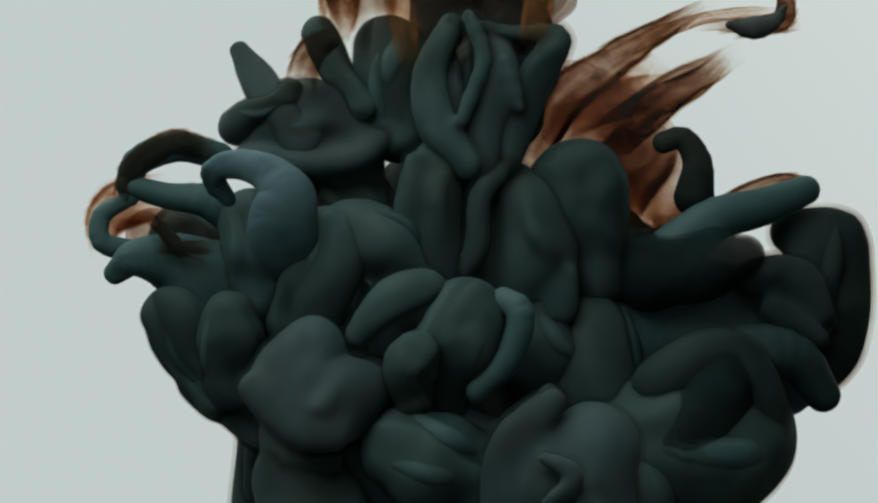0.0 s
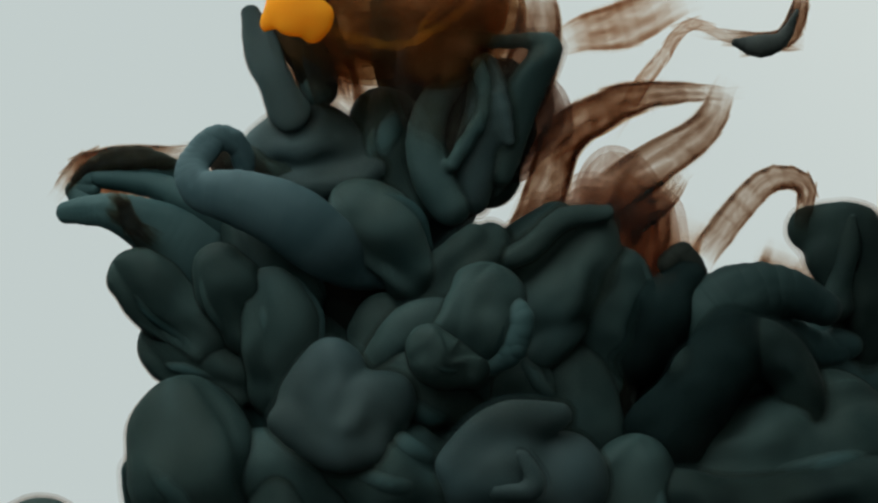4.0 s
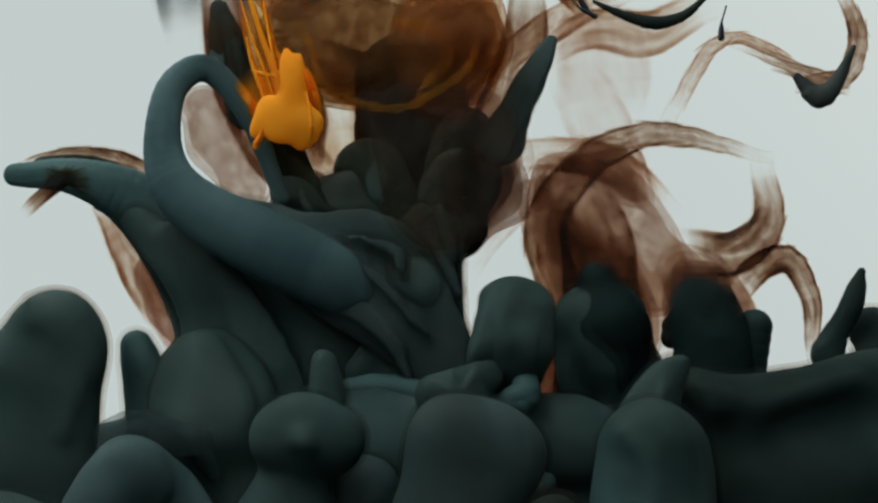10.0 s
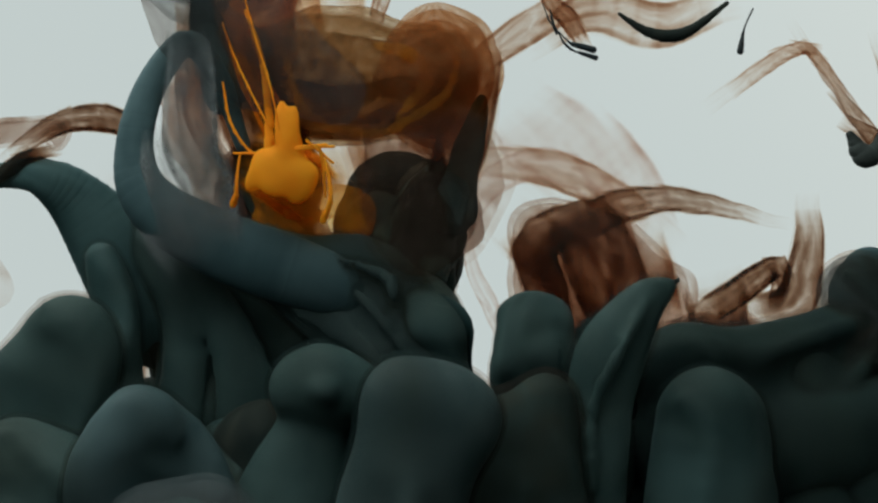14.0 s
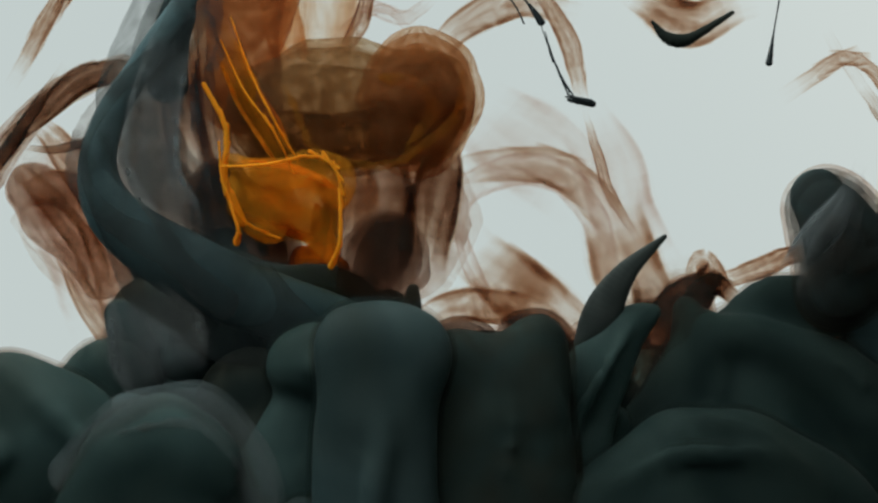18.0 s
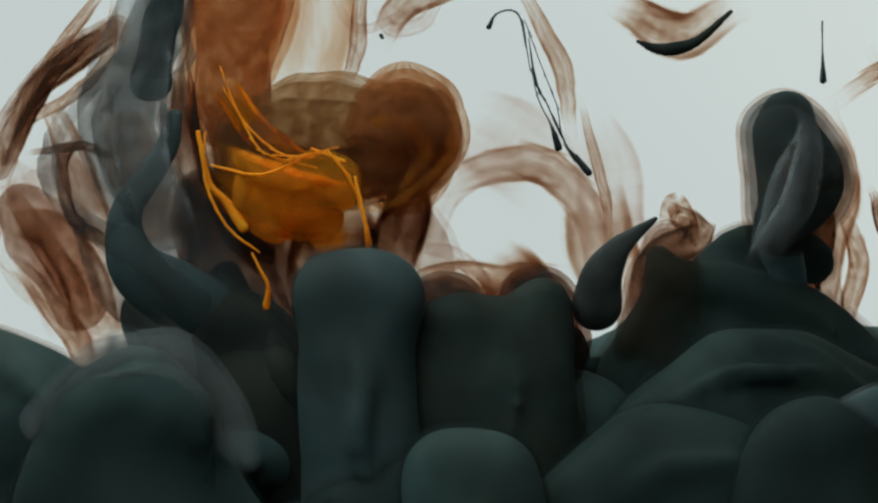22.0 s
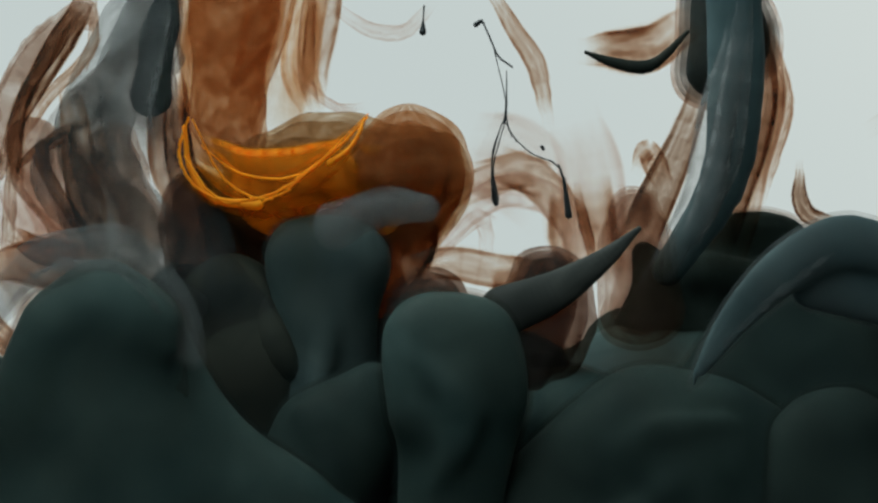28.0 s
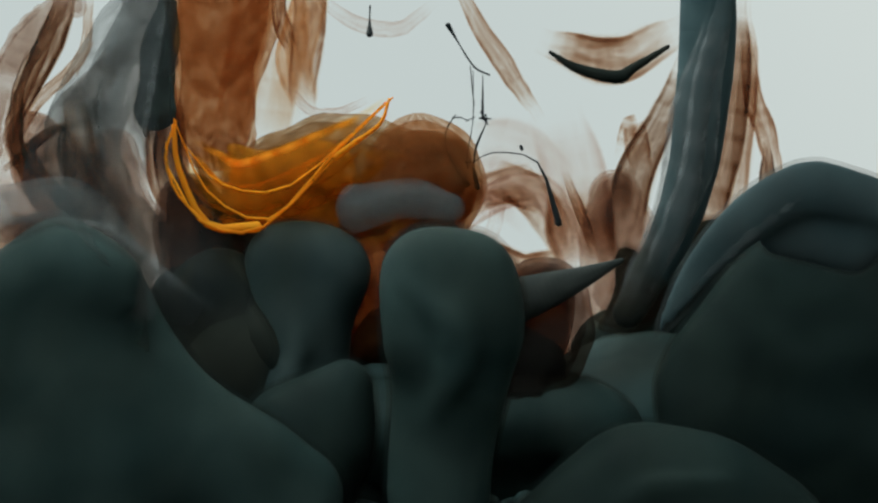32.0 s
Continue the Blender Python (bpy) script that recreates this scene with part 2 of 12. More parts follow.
def lobe_skin(joints, radii, seed, flat, lump, crease):
    """A function that gives the place on a lobe's skin: s from 0 (tip) to 1 (root), and an angle round it (270 degrees faces forward)."""
    n = 40
    s = np.linspace(0, len(radii) - 1, n)
    line, r = catmull(joints, s), catmull(np.array(radii)[:, None], s)[:, 0].clip(min(radii) * 0.7)
    big = float(r.max())
    steps = np.concatenate(([0], np.cumsum(np.linalg.norm(np.diff(line, axis=0), axis=1))))
    first, last = Vector(line[1] - line[0]).normalized(), Vector(line[-1] - line[-2]).normalized()
    total = r[0] + steps[-1] + r[-1]

    def skin(f, a, out=1.0):
        d = f * total - r[0]
        if d < 0:
            c, t, rr = Vector(line[0]) + first * d, first, r[0] * math.sqrt(max(1 - (d / r[0]) ** 2, 0))
        elif d > steps[-1]:
            e = d - steps[-1]
            c, t, rr = Vector(line[-1]) + last * e, last, r[-1] * math.sqrt(max(1 - (e / r[-1]) ** 2, 0))
        else:
            i = min(int(np.searchsorted(steps, d, side="right")) - 1, n - 2)
            k = (d - steps[i]) / max(steps[i + 1] - steps[i], 1e-9)
            c = Vector(line[i] * (1 - k) + line[i + 1] * k)
            t = Vector(line[min(i + 2, n - 1)] - line[max(i - 1, 0)]).normalized()
            rr = r[i] * (1 - k) + r[i + 1] * k
        side = Vector((t.z, 0, -t.x)).normalized()
        x, y, far = math.cos(a) * rr / big, math.sin(a) * rr / big, d / big
        swell = out + lump * noise.noise(Vector((x * 0.8 + seed, y * 0.8, far * 0.7)))
        swell += lump * 0.4 * noise.noise(Vector((x * 1.9, y * 1.9 + seed, far * 1.6)))
        bend = 0.8 * noise.noise(Vector((far * 0.5, seed * 1.7, 3.1)))
        deep = crease * (0.6 + 0.7 * noise.noise(Vector((far * 0.6, 7.7, seed))))
        gap = (a - (1.5 * math.pi + 0.8 * math.sin(seed * 2.3) + bend) + math.pi) % (2 * math.pi) - math.pi
        swell += deep * math.tanh(gap / 0.14) * math.exp(-abs(gap) / 0.8) - 0.5 * deep * math.exp(-(gap / 0.12) ** 2)
        head = d / total
        swell += 0.16 * math.exp(-((head - 0.10) / 0.22) ** 2) - 0.10 * math.exp(-((head - 0.52) / 0.16) ** 2)
        swell += 0.10 * math.sin(2 * a + seed * 5 + 2.2 * head)
        return c + (side * math.cos(a) + Vector((0, flat * math.sin(a), 0))) * rr * swell

    return skin, big, total


def tube_mesh(name, place, rings, around, mat, size, seed):
    """A closed skin from place(f, angle), f from 0 to 1, with rings closer together at both ends."""
    verts, uv, faces = [], [], []
    for j in range(rings + 1):
        f = 0.5 - 0.5 * math.cos(math.pi * (0.02 + 0.96 * j / rings))
        for k in range(around):
            verts.append(place(f, 2 * math.pi * k / around + 0.5 * math.pi))
            uv.append((min(k, around - k) / around * 6.3 * size[0] * 1000 + seed * 31, f * size[1] * 1000))
    verts += [place(0, 0), place(1, 0)]
    uv += [(seed * 31, 0), (seed * 31, size[1] * 1000)]
    low, high = len(verts) - 2, len(verts) - 1
    for j in range(rings):
        for k in range(around):
            a, b = j * around + k, j * around + (k + 1) % around
            faces.append((a, b, b + around, a + around))
    for k in range(around):
        faces.append((low, (k + 1) % around, k))
        faces.append((high, rings * around + k, rings * around + (k + 1) % around))
    return mesh_of(name, verts, faces, mat, {"flow": uv})


def fold_mesh(skin, rng, big, mat, seed):
    """A soft lip of ink that lies across a lobe, sunk into it at both ends."""
    a0, s0 = radians(270 + rng.uniform(-80, 80)), rng.uniform(0.02, 0.16)
    a1, s1 = a0 + rng.choice((-1, 1)) * radians(rng.uniform(15, 60)), s0 + rng.uniform(0.60, 0.80)
    swing, thick = rng.uniform(-0.7, 0.7), big * rng.uniform(0.20, 0.34)

    def middle(f):
        return skin(s0 + (s1 - s0) * f, a0 + (a1 - a0) * f + swing * math.sin(math.pi * f), 0.95)

    def place(f, a):
        c, ahead = middle(f), (middle(min(f + 0.05, 1)) - middle(max(f - 0.05, 0))).normalized()
        side = ahead.cross(Vector((0, -1, 0)))
        side = side.normalized() if side.length > 1e-6 else Vector((1, 0, 0))
        up = side.cross(ahead)
        r = thick * (math.sin(math.pi * f) ** 0.45) * (1 + 0.3 * noise.noise(Vector((f * 3, seed, a0))))
        return c - up * thick * (0.75 - 0.30 * math.sin(math.pi * f)) + (side * math.cos(a) + up * math.sin(a) * 0.8) * r

    return tube_mesh("fold", place, 18, 16, mat, (thick, thick * 8), seed)


def lobe(key, name, label, radii, depths, spans, bends, mat=ink, flat=0.85, lump=0.22, crease=0.28, folds=1, halo=0.05, group=""):
    """A thing of ink that keeps its shape: a bent, swollen body with soft folds lying on it."""
    seed = len(CHAINS) * 1.37 + 0.5
    rng = random.Random(len(CHAINS) * 7 + 3)
    radii, depths, spans = [v / 1000 for v in radii], [v / 1000 for v in depths], [v / 1000 for v in spans]
    joints = spine_of(spans, bends, depths)
    skin, big, total = lobe_skin(joints, radii, seed, flat, lump, crease)
    body = new(name, tube_mesh(name, skin, 34, 44, mat, (big, total), seed))
    tagged(body, label, "ink", group or name.replace("_", " ") + "s in the water")
    if halo:
        for wide in (halo * 0.6, halo * 1.5):
            film_of = tube_mesh("film", lambda f, a: skin(0.5 + (f - 0.5) * (1 + wide * big / total), a, 1.0 + wide), 30, 36, coat, (big, total), seed)
            new("film", film_of).parent = body
    for i in range(folds):
        new("fold", fold_mesh(skin, rng, big, mat, seed + i)).parent = body
    CHAINS[key] = (body, joints, np.array(depths), None, None, "lobe", {})


def sheer(key, name, label, radii, depths, spans, bends, ink_of="brown", shells=(1.0, 0.86, 0.66), flat=0.85, lump=0.25, group=""):
    """A cloud of diluted ink that keeps its shape: thin skins one inside another, so that it thickens towards its middle."""
    seed = len(CHAINS) * 1.37 + 0.5
    radii, depths, spans = [v / 1000 for v in radii], [v / 1000 for v in depths], [v / 1000 for v in spans]
    joints = spine_of(spans, bends, depths)
    cloud = new(name)
    cloud.empty_display_size = 0.005
    shells = shells if len(shells) > 1 else (shells[0], shells[0] * 0.97)
    tagged(cloud, label, "ink", group or name.replace("_", " ") + "s in the water")
    for i, out in enumerate(shells):
        skin, big, total = lobe_skin(joints, [v * out for v in radii], seed + 0.15 * i, flat, lump, 0.1)
        new("layer", tube_mesh("layer", skin, 34, 40, sheer_ink[ink_of], (big, total), seed + i)).parent = cloud
    CHAINS[key] = (cloud, joints, np.array(depths), None, None, "lobe", {})


def leaf_of_film(name, w0, w1, w2, before, after, start, seed, bow, mat, weight, nu=14, nv=8):
    """One piece of a film: a bowed sheet along z whose density rises to its middle and falls off to both ends."""
    verts, uv, fade, faces = [], [], [], []
    for j in range(nv + 1):
        f = 2 * j / nv - 1
        z = before * f if f < 0 else after * f
        w = w1 + (w0 - w1) * max(-f, 0) + (w2 - w1) * max(f, 0)
        for i in range(nu + 1):
            u = i / nu
            s = 2 * u - 1
            ripple = 0.05 * math.sin(9 * u + seed * 3 + (start + z) / max(w1, 1e-4) * 0.8)
            verts.append((w * s, w * (bow * (s * s - 0.4) + ripple), z))
            uv.append((u, (start + z) / max(w1, 1e-4)))
            fade.append(((1 - abs(f)) * weight, seed))
    for j in range(nv):
        for i in range(nu):
            a = j * (nu + 1) + i
            faces.append((a, a + 1, a + nu + 2, a + nu + 1))
    return mesh_of(name, verts, faces, mat, {"flow": uv, "fade": fade})


def chain(key, name, label, radii, depths, spans, mat, sub, piece, flat, lump, crease, group):
    """A thing of ink in the water: an Empty with the pieces of its chain, not yet placed."""
    seed = len(CHAINS) * 1.37 + 0.5
    steps = (len(radii) - 1) * sub
    s = np.linspace(0, len(radii) - 1, steps + 1)
    r = catmull(np.array(radii)[:, None], s)[:, 0].clip(min(radii) * 0.6) / 1000
    gap = np.repeat(np.array(spans), sub) / sub / 1000
    along = np.concatenate(([0], np.cumsum(gap)))
    thing, parts = new(name), []
    tagged(thing, label, "ink", group or name.replace("_", " ") + "s in the water")
    thing.empty_display_size = 0.005
    if piece == "sheet":
        for i in range(steps + 1):
            weight = min(1.0, 0.06 + 0.42 * min(i, steps - i))
            before, after = gap[max(i - 1, 0)], gap[min(i, steps - 1)]
            me = leaf_of_film("veil", r[max(i - 1, 0)], r[i], r[min(i + 1, steps)], before, after, along[i], seed, lump, mat, weight)
            parts.append(new("veil", me))
    else:
        for i in range(steps):
            word = "tip" if i == 0 else "root" if i == steps - 1 else "bulge"
            around = 16 if r[i] < 0.0015 else 40
            parts.append(new(word, sausage(word, r[i], r[i + 1], gap[i], along[i], seed, flat, lump, mat, crease, float(r.max()), around)))
    for p in parts:
        p.parent = thing
    CHAINS[key] = (thing, parts, np.array(depths) / 1000, s, gap, piece, {})


def tongue(key, name, label, radii, depths, spans, mat=ink, sub=3, flat=0.85, lump=0.04, crease=0.015, group=""):
    chain(key, name, label, radii, depths, spans, mat, sub, "solid", flat, lump, crease, group)


def veil(key, name, label, radii, depths, spans, mat, sub=3, bow=0.4, group=""):
    chain(key, name, label, radii, depths, spans, film[mat], sub, "sheet", 1, bow, 0, group)


def at(key, t, *xz):
    """Where the joints of a chain are at t seconds: millimetres across and up from the camera's axis."""
    CHAINS[key][6][t] = np.array(xz, float).reshape(-1, 2) / 1000


def heading(a, b):
    """A turn whose z axis runs from a to b and whose y axis stays as near to the depth as it can."""
    z = Vector(b - a).normalized()
    y = Vector((0, 1, 0))
    y = (y - z * y.dot(z)).normalized()
    return Matrix((y.cross(z), y, z)).transposed().to_4x4()


def drift_lobe(body, joints, depth, marks):
    """The best turn and place of a lobe that keeps its shape, the tip counting most."""
    p = joints[:, 0] + 1j * joints[:, 2]
    w = np.linspace(3, 1, len(p))
    w /= w.sum()
    rows, last = [], 0.0
    for t in sorted(marks):
        q = marks[t][:, 0] + 1j * (marks[t][:, 1] + BASE)
        pm, qm = (w * p).sum(), (w * q).sum()
        turn = np.angle((w * np.conj(p - pm) * (q - qm)).sum())
        turn += 2 * math.pi * round((last - turn) / (2 * math.pi)) if rows else 0.0
        last = turn
        rows.append((t, turn, qm - pm * np.exp(1j * turn), qm))
    full = rows[:1]
    for (t0, a0, _, q0), (t1, a1, o1, q1) in zip(rows, rows[1:]):
        if abs(a1 - a0) > 1.1:
            a, q = (a0 + a1) / 2, (q0 + q1) / 2
            full.append(((t0 + t1) / 2, a, q - (w * p).sum() * np.exp(1j * a), q))
        full.append((t1, a1, o1, q1))
    walk(body, [(t, pose(o.real, -depth, o.imag, 0, -math.degrees(a), 0)) for t, a, o, _ in full])


def drift(key):
    thing, parts, depths, s, gap, piece, marks = CHAINS[key]
    if 0 not in marks:
        marks[0] = marks[min(marks)]
    if 32 not in marks:
        marks[32] = marks[max(marks)]

    if piece == "lobe":
        drift_lobe(thing, parts, float(depths[0]), marks)
        return

    def joints(xz):
        p = np.column_stack((xz[:, 0], -depths, xz[:, 1] + BASE))
        return catmull(p, s)

    rows = [(t, joints(marks[t])) for t in sorted(marks)]
    # a row between two where a piece turns far
    for _ in range(2):
        full = rows[:1]
        for (t0, a), (t1, b) in zip(rows, rows[1:]):
            da, db = np.diff(a, axis=0), np.diff(b, axis=0)
            cos = (da * db).sum(1) / (np.linalg.norm(da, axis=1) * np.linalg.norm(db, axis=1) + 1e-12)
            if cos.min() < 0.5 and t1 - t0 > 0.4:
                full.append(((t0 + t1) / 2, (a + b) / 2))
            full.append((t1, b))
        rows = full
    base = Vector(rows[0][1][-1])
    thing.location = base
    home = Matrix.Translation(-base)
    for i, p in enumerate(parts):
        keys = []
        for t, j in rows:
            if piece == "sheet":
                a, b = j[max(i - 1, 0)], j[min(i + 1, len(j) - 1)]
                m = Matrix.Translation(Vector(j[i])) @ heading(a, b)
            else:
                a, b = j[i], j[i + 1]
                turn = heading(a, b)
                m = Matrix.Translation(Vector((a + b) / 2)) @ turn @ Matrix.Translation((0, 0, -gap[i] / 2))
            keys.append((t, home @ m))
        walk(p, keys)


# ---- ink bodies whose lobes flow into one another ----
def soft_min(a, b, k):
    h = np.maximum(k - np.abs(a - b), 0) / k
    return np.minimum(a, b) - h * h * k / 4


def stroke_field(p, stroke, flat):
    """The distance from a thick line through (across, up, radius, towards the camera)."""
    best = None
    points = [(np.array((s[0], -s[3] / flat, s[1])), s[2]) for s in stroke]
    for (a, ra), (b, rb) in zip(points, points[1:] or points):
        line = b - a
        f = np.clip(((p - a) @ line) / max(float(line @ line), 1e-9), 0, 1)
        f = f * f * (3 - 2 * f) * 0.35 + f * 0.65
        d = np.linalg.norm(p - a - f[..., None] * line, axis=-1) - (ra + (rb - ra) * f)
        best = d if best is None else soft_min(best, d, 1.5)
    return best


def rounded(stroke):
    """The same stroke with more points, so that it bends smoothly."""
    if len(stroke) < 2:
        return stroke
    return [tuple(s) for s in catmull(np.array(stroke, float), np.linspace(0, len(stroke) - 1, 3 * (len(stroke) - 1) + 1))]


def lip_on(stroke, rng):
    """A soft lip that wanders along the front of a stroke and sinks into it at both ends."""
    turn, swing, s0 = rng.uniform(0.5, 2.6), rng.uniform(-0.9, 0.9), rng.uniform(0.0, 0.25)
    s1 = s0 + rng.uniform(0.55, 0.75)
    places = np.array([(s[0], s[1], s[3], s[2]) for s in stroke] if len(stroke) > 1 else [(stroke[0][0], stroke[0][1] + 1, stroke[0][3], stroke[0][2]), (stroke[0][0], stroke[0][1] - 1, stroke[0][3], stroke[0][2])], float)
    lip = []
    for f in np.linspace(s0, s1, 9):
        x, z, d, r = catmull(places, np.array([f * (len(places) - 1)]))[0]
        b = turn + swing * (f - s0) / (s1 - s0) + 0.25 * math.sin(9 * f + turn)
        rise = math.sin(math.pi * (f - s0) / (s1 - s0))
        lip.append((x + r * (0.72 + 0.16 * rise) * math.cos(b), z, r * (0.08 + 0.10 * rise), d + r * (0.72 + 0.16 * rise) * math.sin(b)))
    return lip


def net_mesh(name, v, low, cell, flat, mat, seed):
    """The smooth skin where the field v is nought."""
    inside = v < 0
    n = tuple(k - 1 for k in v.shape)
    total, count = np.zeros(n + (3,)), np.zeros(n)
    part_of = lambda a, o: a[o[0]:o[0] + n[0], o[1]:o[1] + n[1], o[2]:o[2] + n[2]]
    for a in itertools.product((0, 1), repeat=3):
        for axis in range(3):
            if a[axis]:
                continue
            b = tuple(1 if i == axis else a[i] for i in range(3))
            va, vb = part_of(v, a), part_of(v, b)
            cross = part_of(inside, a) != part_of(inside, b)
            f = np.where(cross, va / np.where(cross, va - vb, 1), 0)
            for i in range(3):
                total[..., i] += np.where(cross, a[i] + (f if i == axis else 0), 0)
            count += cross
    used = count > 0
    number = np.full(n, -1)
    number[used] = np.arange(used.sum())
    spots = (np.argwhere(used) + total[used] / count[used][:, None]) * cell + low
    spots[:, 1] *= flat
    faces = []
    for axis in range(3):
        o, q = (axis + 1) % 3, (axis + 2) % 3
        first, second = [slice(1, -1)] * 3, [slice(1, -1)] * 3
        first[axis], second[axis] = slice(0, -1), slice(1, None)
        a, b = inside[tuple(first)], inside[tuple(second)]
        where = np.argwhere(a != b)
        for i in (o, q):
            where[:, i] += 1
        ring = []
        for do, dq in ((-1, -1), (0, -1), (0, 0), (-1, 0)):
            c = where.copy()
            c[:, o] += do
            c[:, q] += dq
            ring.append(number[c[:, 0], c[:, 1], c[:, 2]])
        ring = np.stack(ring, 1)
        turned = ~a[a != b]
        ring[turned] = ring[turned][:, ::-1]
        faces += ring.tolist()
    uv = np.column_stack((spots[:, 0] + 0.6 * spots[:, 1] + seed * 31, spots[:, 2] - 0.5 * spots[:, 1]))
    return mesh_of(name, spots / 1000, faces, mat, {"flow": uv})


def blob(key, name, label, strokes, mat=ink, k=6.0, flat=0.75, grooves=(), wobble=0.7, halo=(0.5, 1.1), skins=(), lips=(), folds=1, like=None, group=""):
    """A thing of ink that keeps its shape: thick strokes melted into one another, with sunken folds; skins make it a sheer cloud."""
    seed = len(CHAINS) * 1.37 + 0.5
    strokes, grooves = [rounded(s) for s in strokes], [rounded(s) for s in grooves]
    rng = random.Random(len(CHAINS) * 11 + 5)
    lips = [rounded(s) for s in lips] + [lip_on(strokes[i % len(strokes)], rng) for i in range(folds)]
    every = [s for stroke in strokes + lips for s in stroke]
    reach = [max(s[2] for s in every) + 4] * 3
    low = np.array([min(s[i] * g for s in every) - reach[0] for i, g in ((0, 1), (3, -1 / flat), (1, 1))])
    low[1] = min(-s[3] / flat - s[2] for s in every) - 4
    high = np.array([max(s[0] + s[2] for s in every) + 4, max(-s[3] / flat + s[2] for s in every) + 4, max(s[1] + s[2] for s in every) + 4])
    cell = float(np.clip((high - low).max() / 62, 0.45, 1.8))
    axes = [np.arange(low[i], high[i] + cell, cell) for i in range(3)]
    p = np.stack(np.meshgrid(*axes, indexing="ij"), -1)
    wave = p + seed
    p = p + wobble * np.sin(np.roll(wave, 1, -1) / 7.3 + 0.4 * np.sin(wave / 5.1)) + 0.35 * wobble * np.sin(np.roll(wave, 2, -1) / 2.9 + seed)
    v = None
    for stroke in strokes:
        d = stroke_field(p, stroke, flat)
        v = d if v is None else soft_min(v, d, k)
    for lip in lips:
        v = soft_min(v, stroke_field(p, lip, flat), 3.0)
    for groove in grooves:
        v = -soft_min(-v, stroke_field(p, groove, flat), 1.6)
    if skins:
        body = new(name)
        body.empty_display_size = 0.005
        for i, (out, stuff) in enumerate(skins):
            new("layer", net_mesh("layer", v - out, low, cell, flat, stuff, seed + i)).parent = body
    else:
        body = new(name, net_mesh(name, v, low, cell, flat, mat, seed))
        for out in halo:
            new("film", net_mesh("film", v - out, low, cell, flat, coat, seed)).parent = body
    tagged(body, label, "ink", group or name.replace("_", " ") + "s in the water")
    if like:
        depths, spans, bends = like
        depths = [v / 1000 for v in depths]
        CHAINS[key] = (body, spine_of([v / 1000 for v in spans], bends, depths), np.array(depths), None, None, "lobe", {})
    else:
        CHAINS[key] = (body, None, None, None, None, "blob", {})


def glide(key, *rows):
    """Rows of seconds, across, up, towards the camera (millimetres), and the turn in degrees."""
    walk(CHAINS[key][0], [(t, pose(x / 1000, -d / 1000, BASE + z / 1000, 0, turn, 0)) for t, x, z, d, turn in rows])


# ---- the ink, from the core outwards ----
tongue("ink_column", "ink_column", "thick dark core of the sinking ink plume", (13.2, 14.5, 13.7, 22.6, 27.2, 32.4), (-28, -26, -22, -22, -20, -18), (22.3, 23.8, 42.8, 26.1, 27.3), mat=umber, sub=2, crease=0.05)
tongue("ink_cloud", "ink_cloud", "broad dark flank of the ink cloud", (10.1, 13, 15.6, 18), (-12, -12, -12, -12), (13.1, 15.1, 16.7), mat=ink)
tongue("ink_cloud_2", "ink_cloud", "heavy dark shoulder of the ink cloud", (12.1, 18.8, 19.5, 14.1), (-16, -16, -16, -16), (18, 14.5, 17.4))
tongue("ink_bank", "ink_bank", "rolling bank of dark ink along the base", (15, 19.4, 15.5, 19.4, 15.6), (-6, -4, -4, -4, -6), (57.4, 51.7, 49.6, 59.7), lump=0.4)
lobe("ink_mound", "ink_mound", "murky brown-black mound between the pillars", (10.8, 13.4, 12.1), (0, 0, 0), (12.8, 14), (0,), mat=smoke, halo=0)
tongue("ink_curl", "ink_curl", "long smooth slate-blue ink tongue curled into a loop", (1.7, 2.5, 2.9, 3.4, 4.3, 6, 7.4, 7.3, 5.9, 3.8), (10, 12, 14, 16, 18, 19, 18, 16, 10, 4), (22.3, 14.3, 13.1, 12.2, 13.6, 13.9, 12, 16.2, 15.7), mat=slate, sub=5, lump=0.02, crease=0, flat=0.55)
blob("ink_dome", "ink_dome", "rounded mushroom cap of slate-blue ink", [[(0.9, -3.3, 7.2, 0), (-3.8, 6.2, 8.3, 1.3), (-0.3, 17, 7, 0)], [(6, 8.5, 7.5, 1.3), (5.6, 21.1, 5.2, 0)], [(9, -6.7, 2.3, 4.5), (8.1, 6.4, 2.6, 7.8), (2.5, 18.3, 2.6, 7.1), (-4.3, 23.3, 1.8, 3.9)]], mat=slate, k=4, like=((-4, -2, -4), (8.5, 9.5), (10.6,)))
blob("ink_lobe", "ink_lobe", "smooth dark teal ink lobe folding under the cap", [[(-0.1, 3.2, 7.5, 0), (5.1, -6.2, 6.5, 0), (11, -13.4, 4.4, 0)], [(-6.1, 0.3, 1.7, 5.9), (5.1, -6.2, 2, 6.8), (15.4, -13.5, 1.7, 5.2)]], k=2.5, like=((-6, -4, -6), (8.4, 8.6), (30.1,)))
lobe("ink_fold", "ink_fold", "tall pleated fold of dark ink in the column", (6.6, 6.3, 6.1), (0, 2, 0), (11.1, 12.2), (1.3,))
lobe("ink_fold_2", "ink_fold", "narrow upright fold of dark ink", (1.1, 3.4, 5), (6, 8, 6), (12.8, 13.7), (-0.8,), flat=0.3, mat=slate, folds=0)
blob("ink_lobe_2", "ink_lobe", "plump dark ink lobe in the heart of the plume", [[(-2.4, -4.8, 4.3, 0), (-0.3, 4, 7, 0), (0.4, 14, 7.5, 0), (-1.1, 21.8, 5, 0)], [(1.8, -3.8, 2.3, 3.8), (6, 8.2, 2.5, 4.4)]], k=3, like=((6, 10, 8), (7.9, 8.2), (-4.6,)))
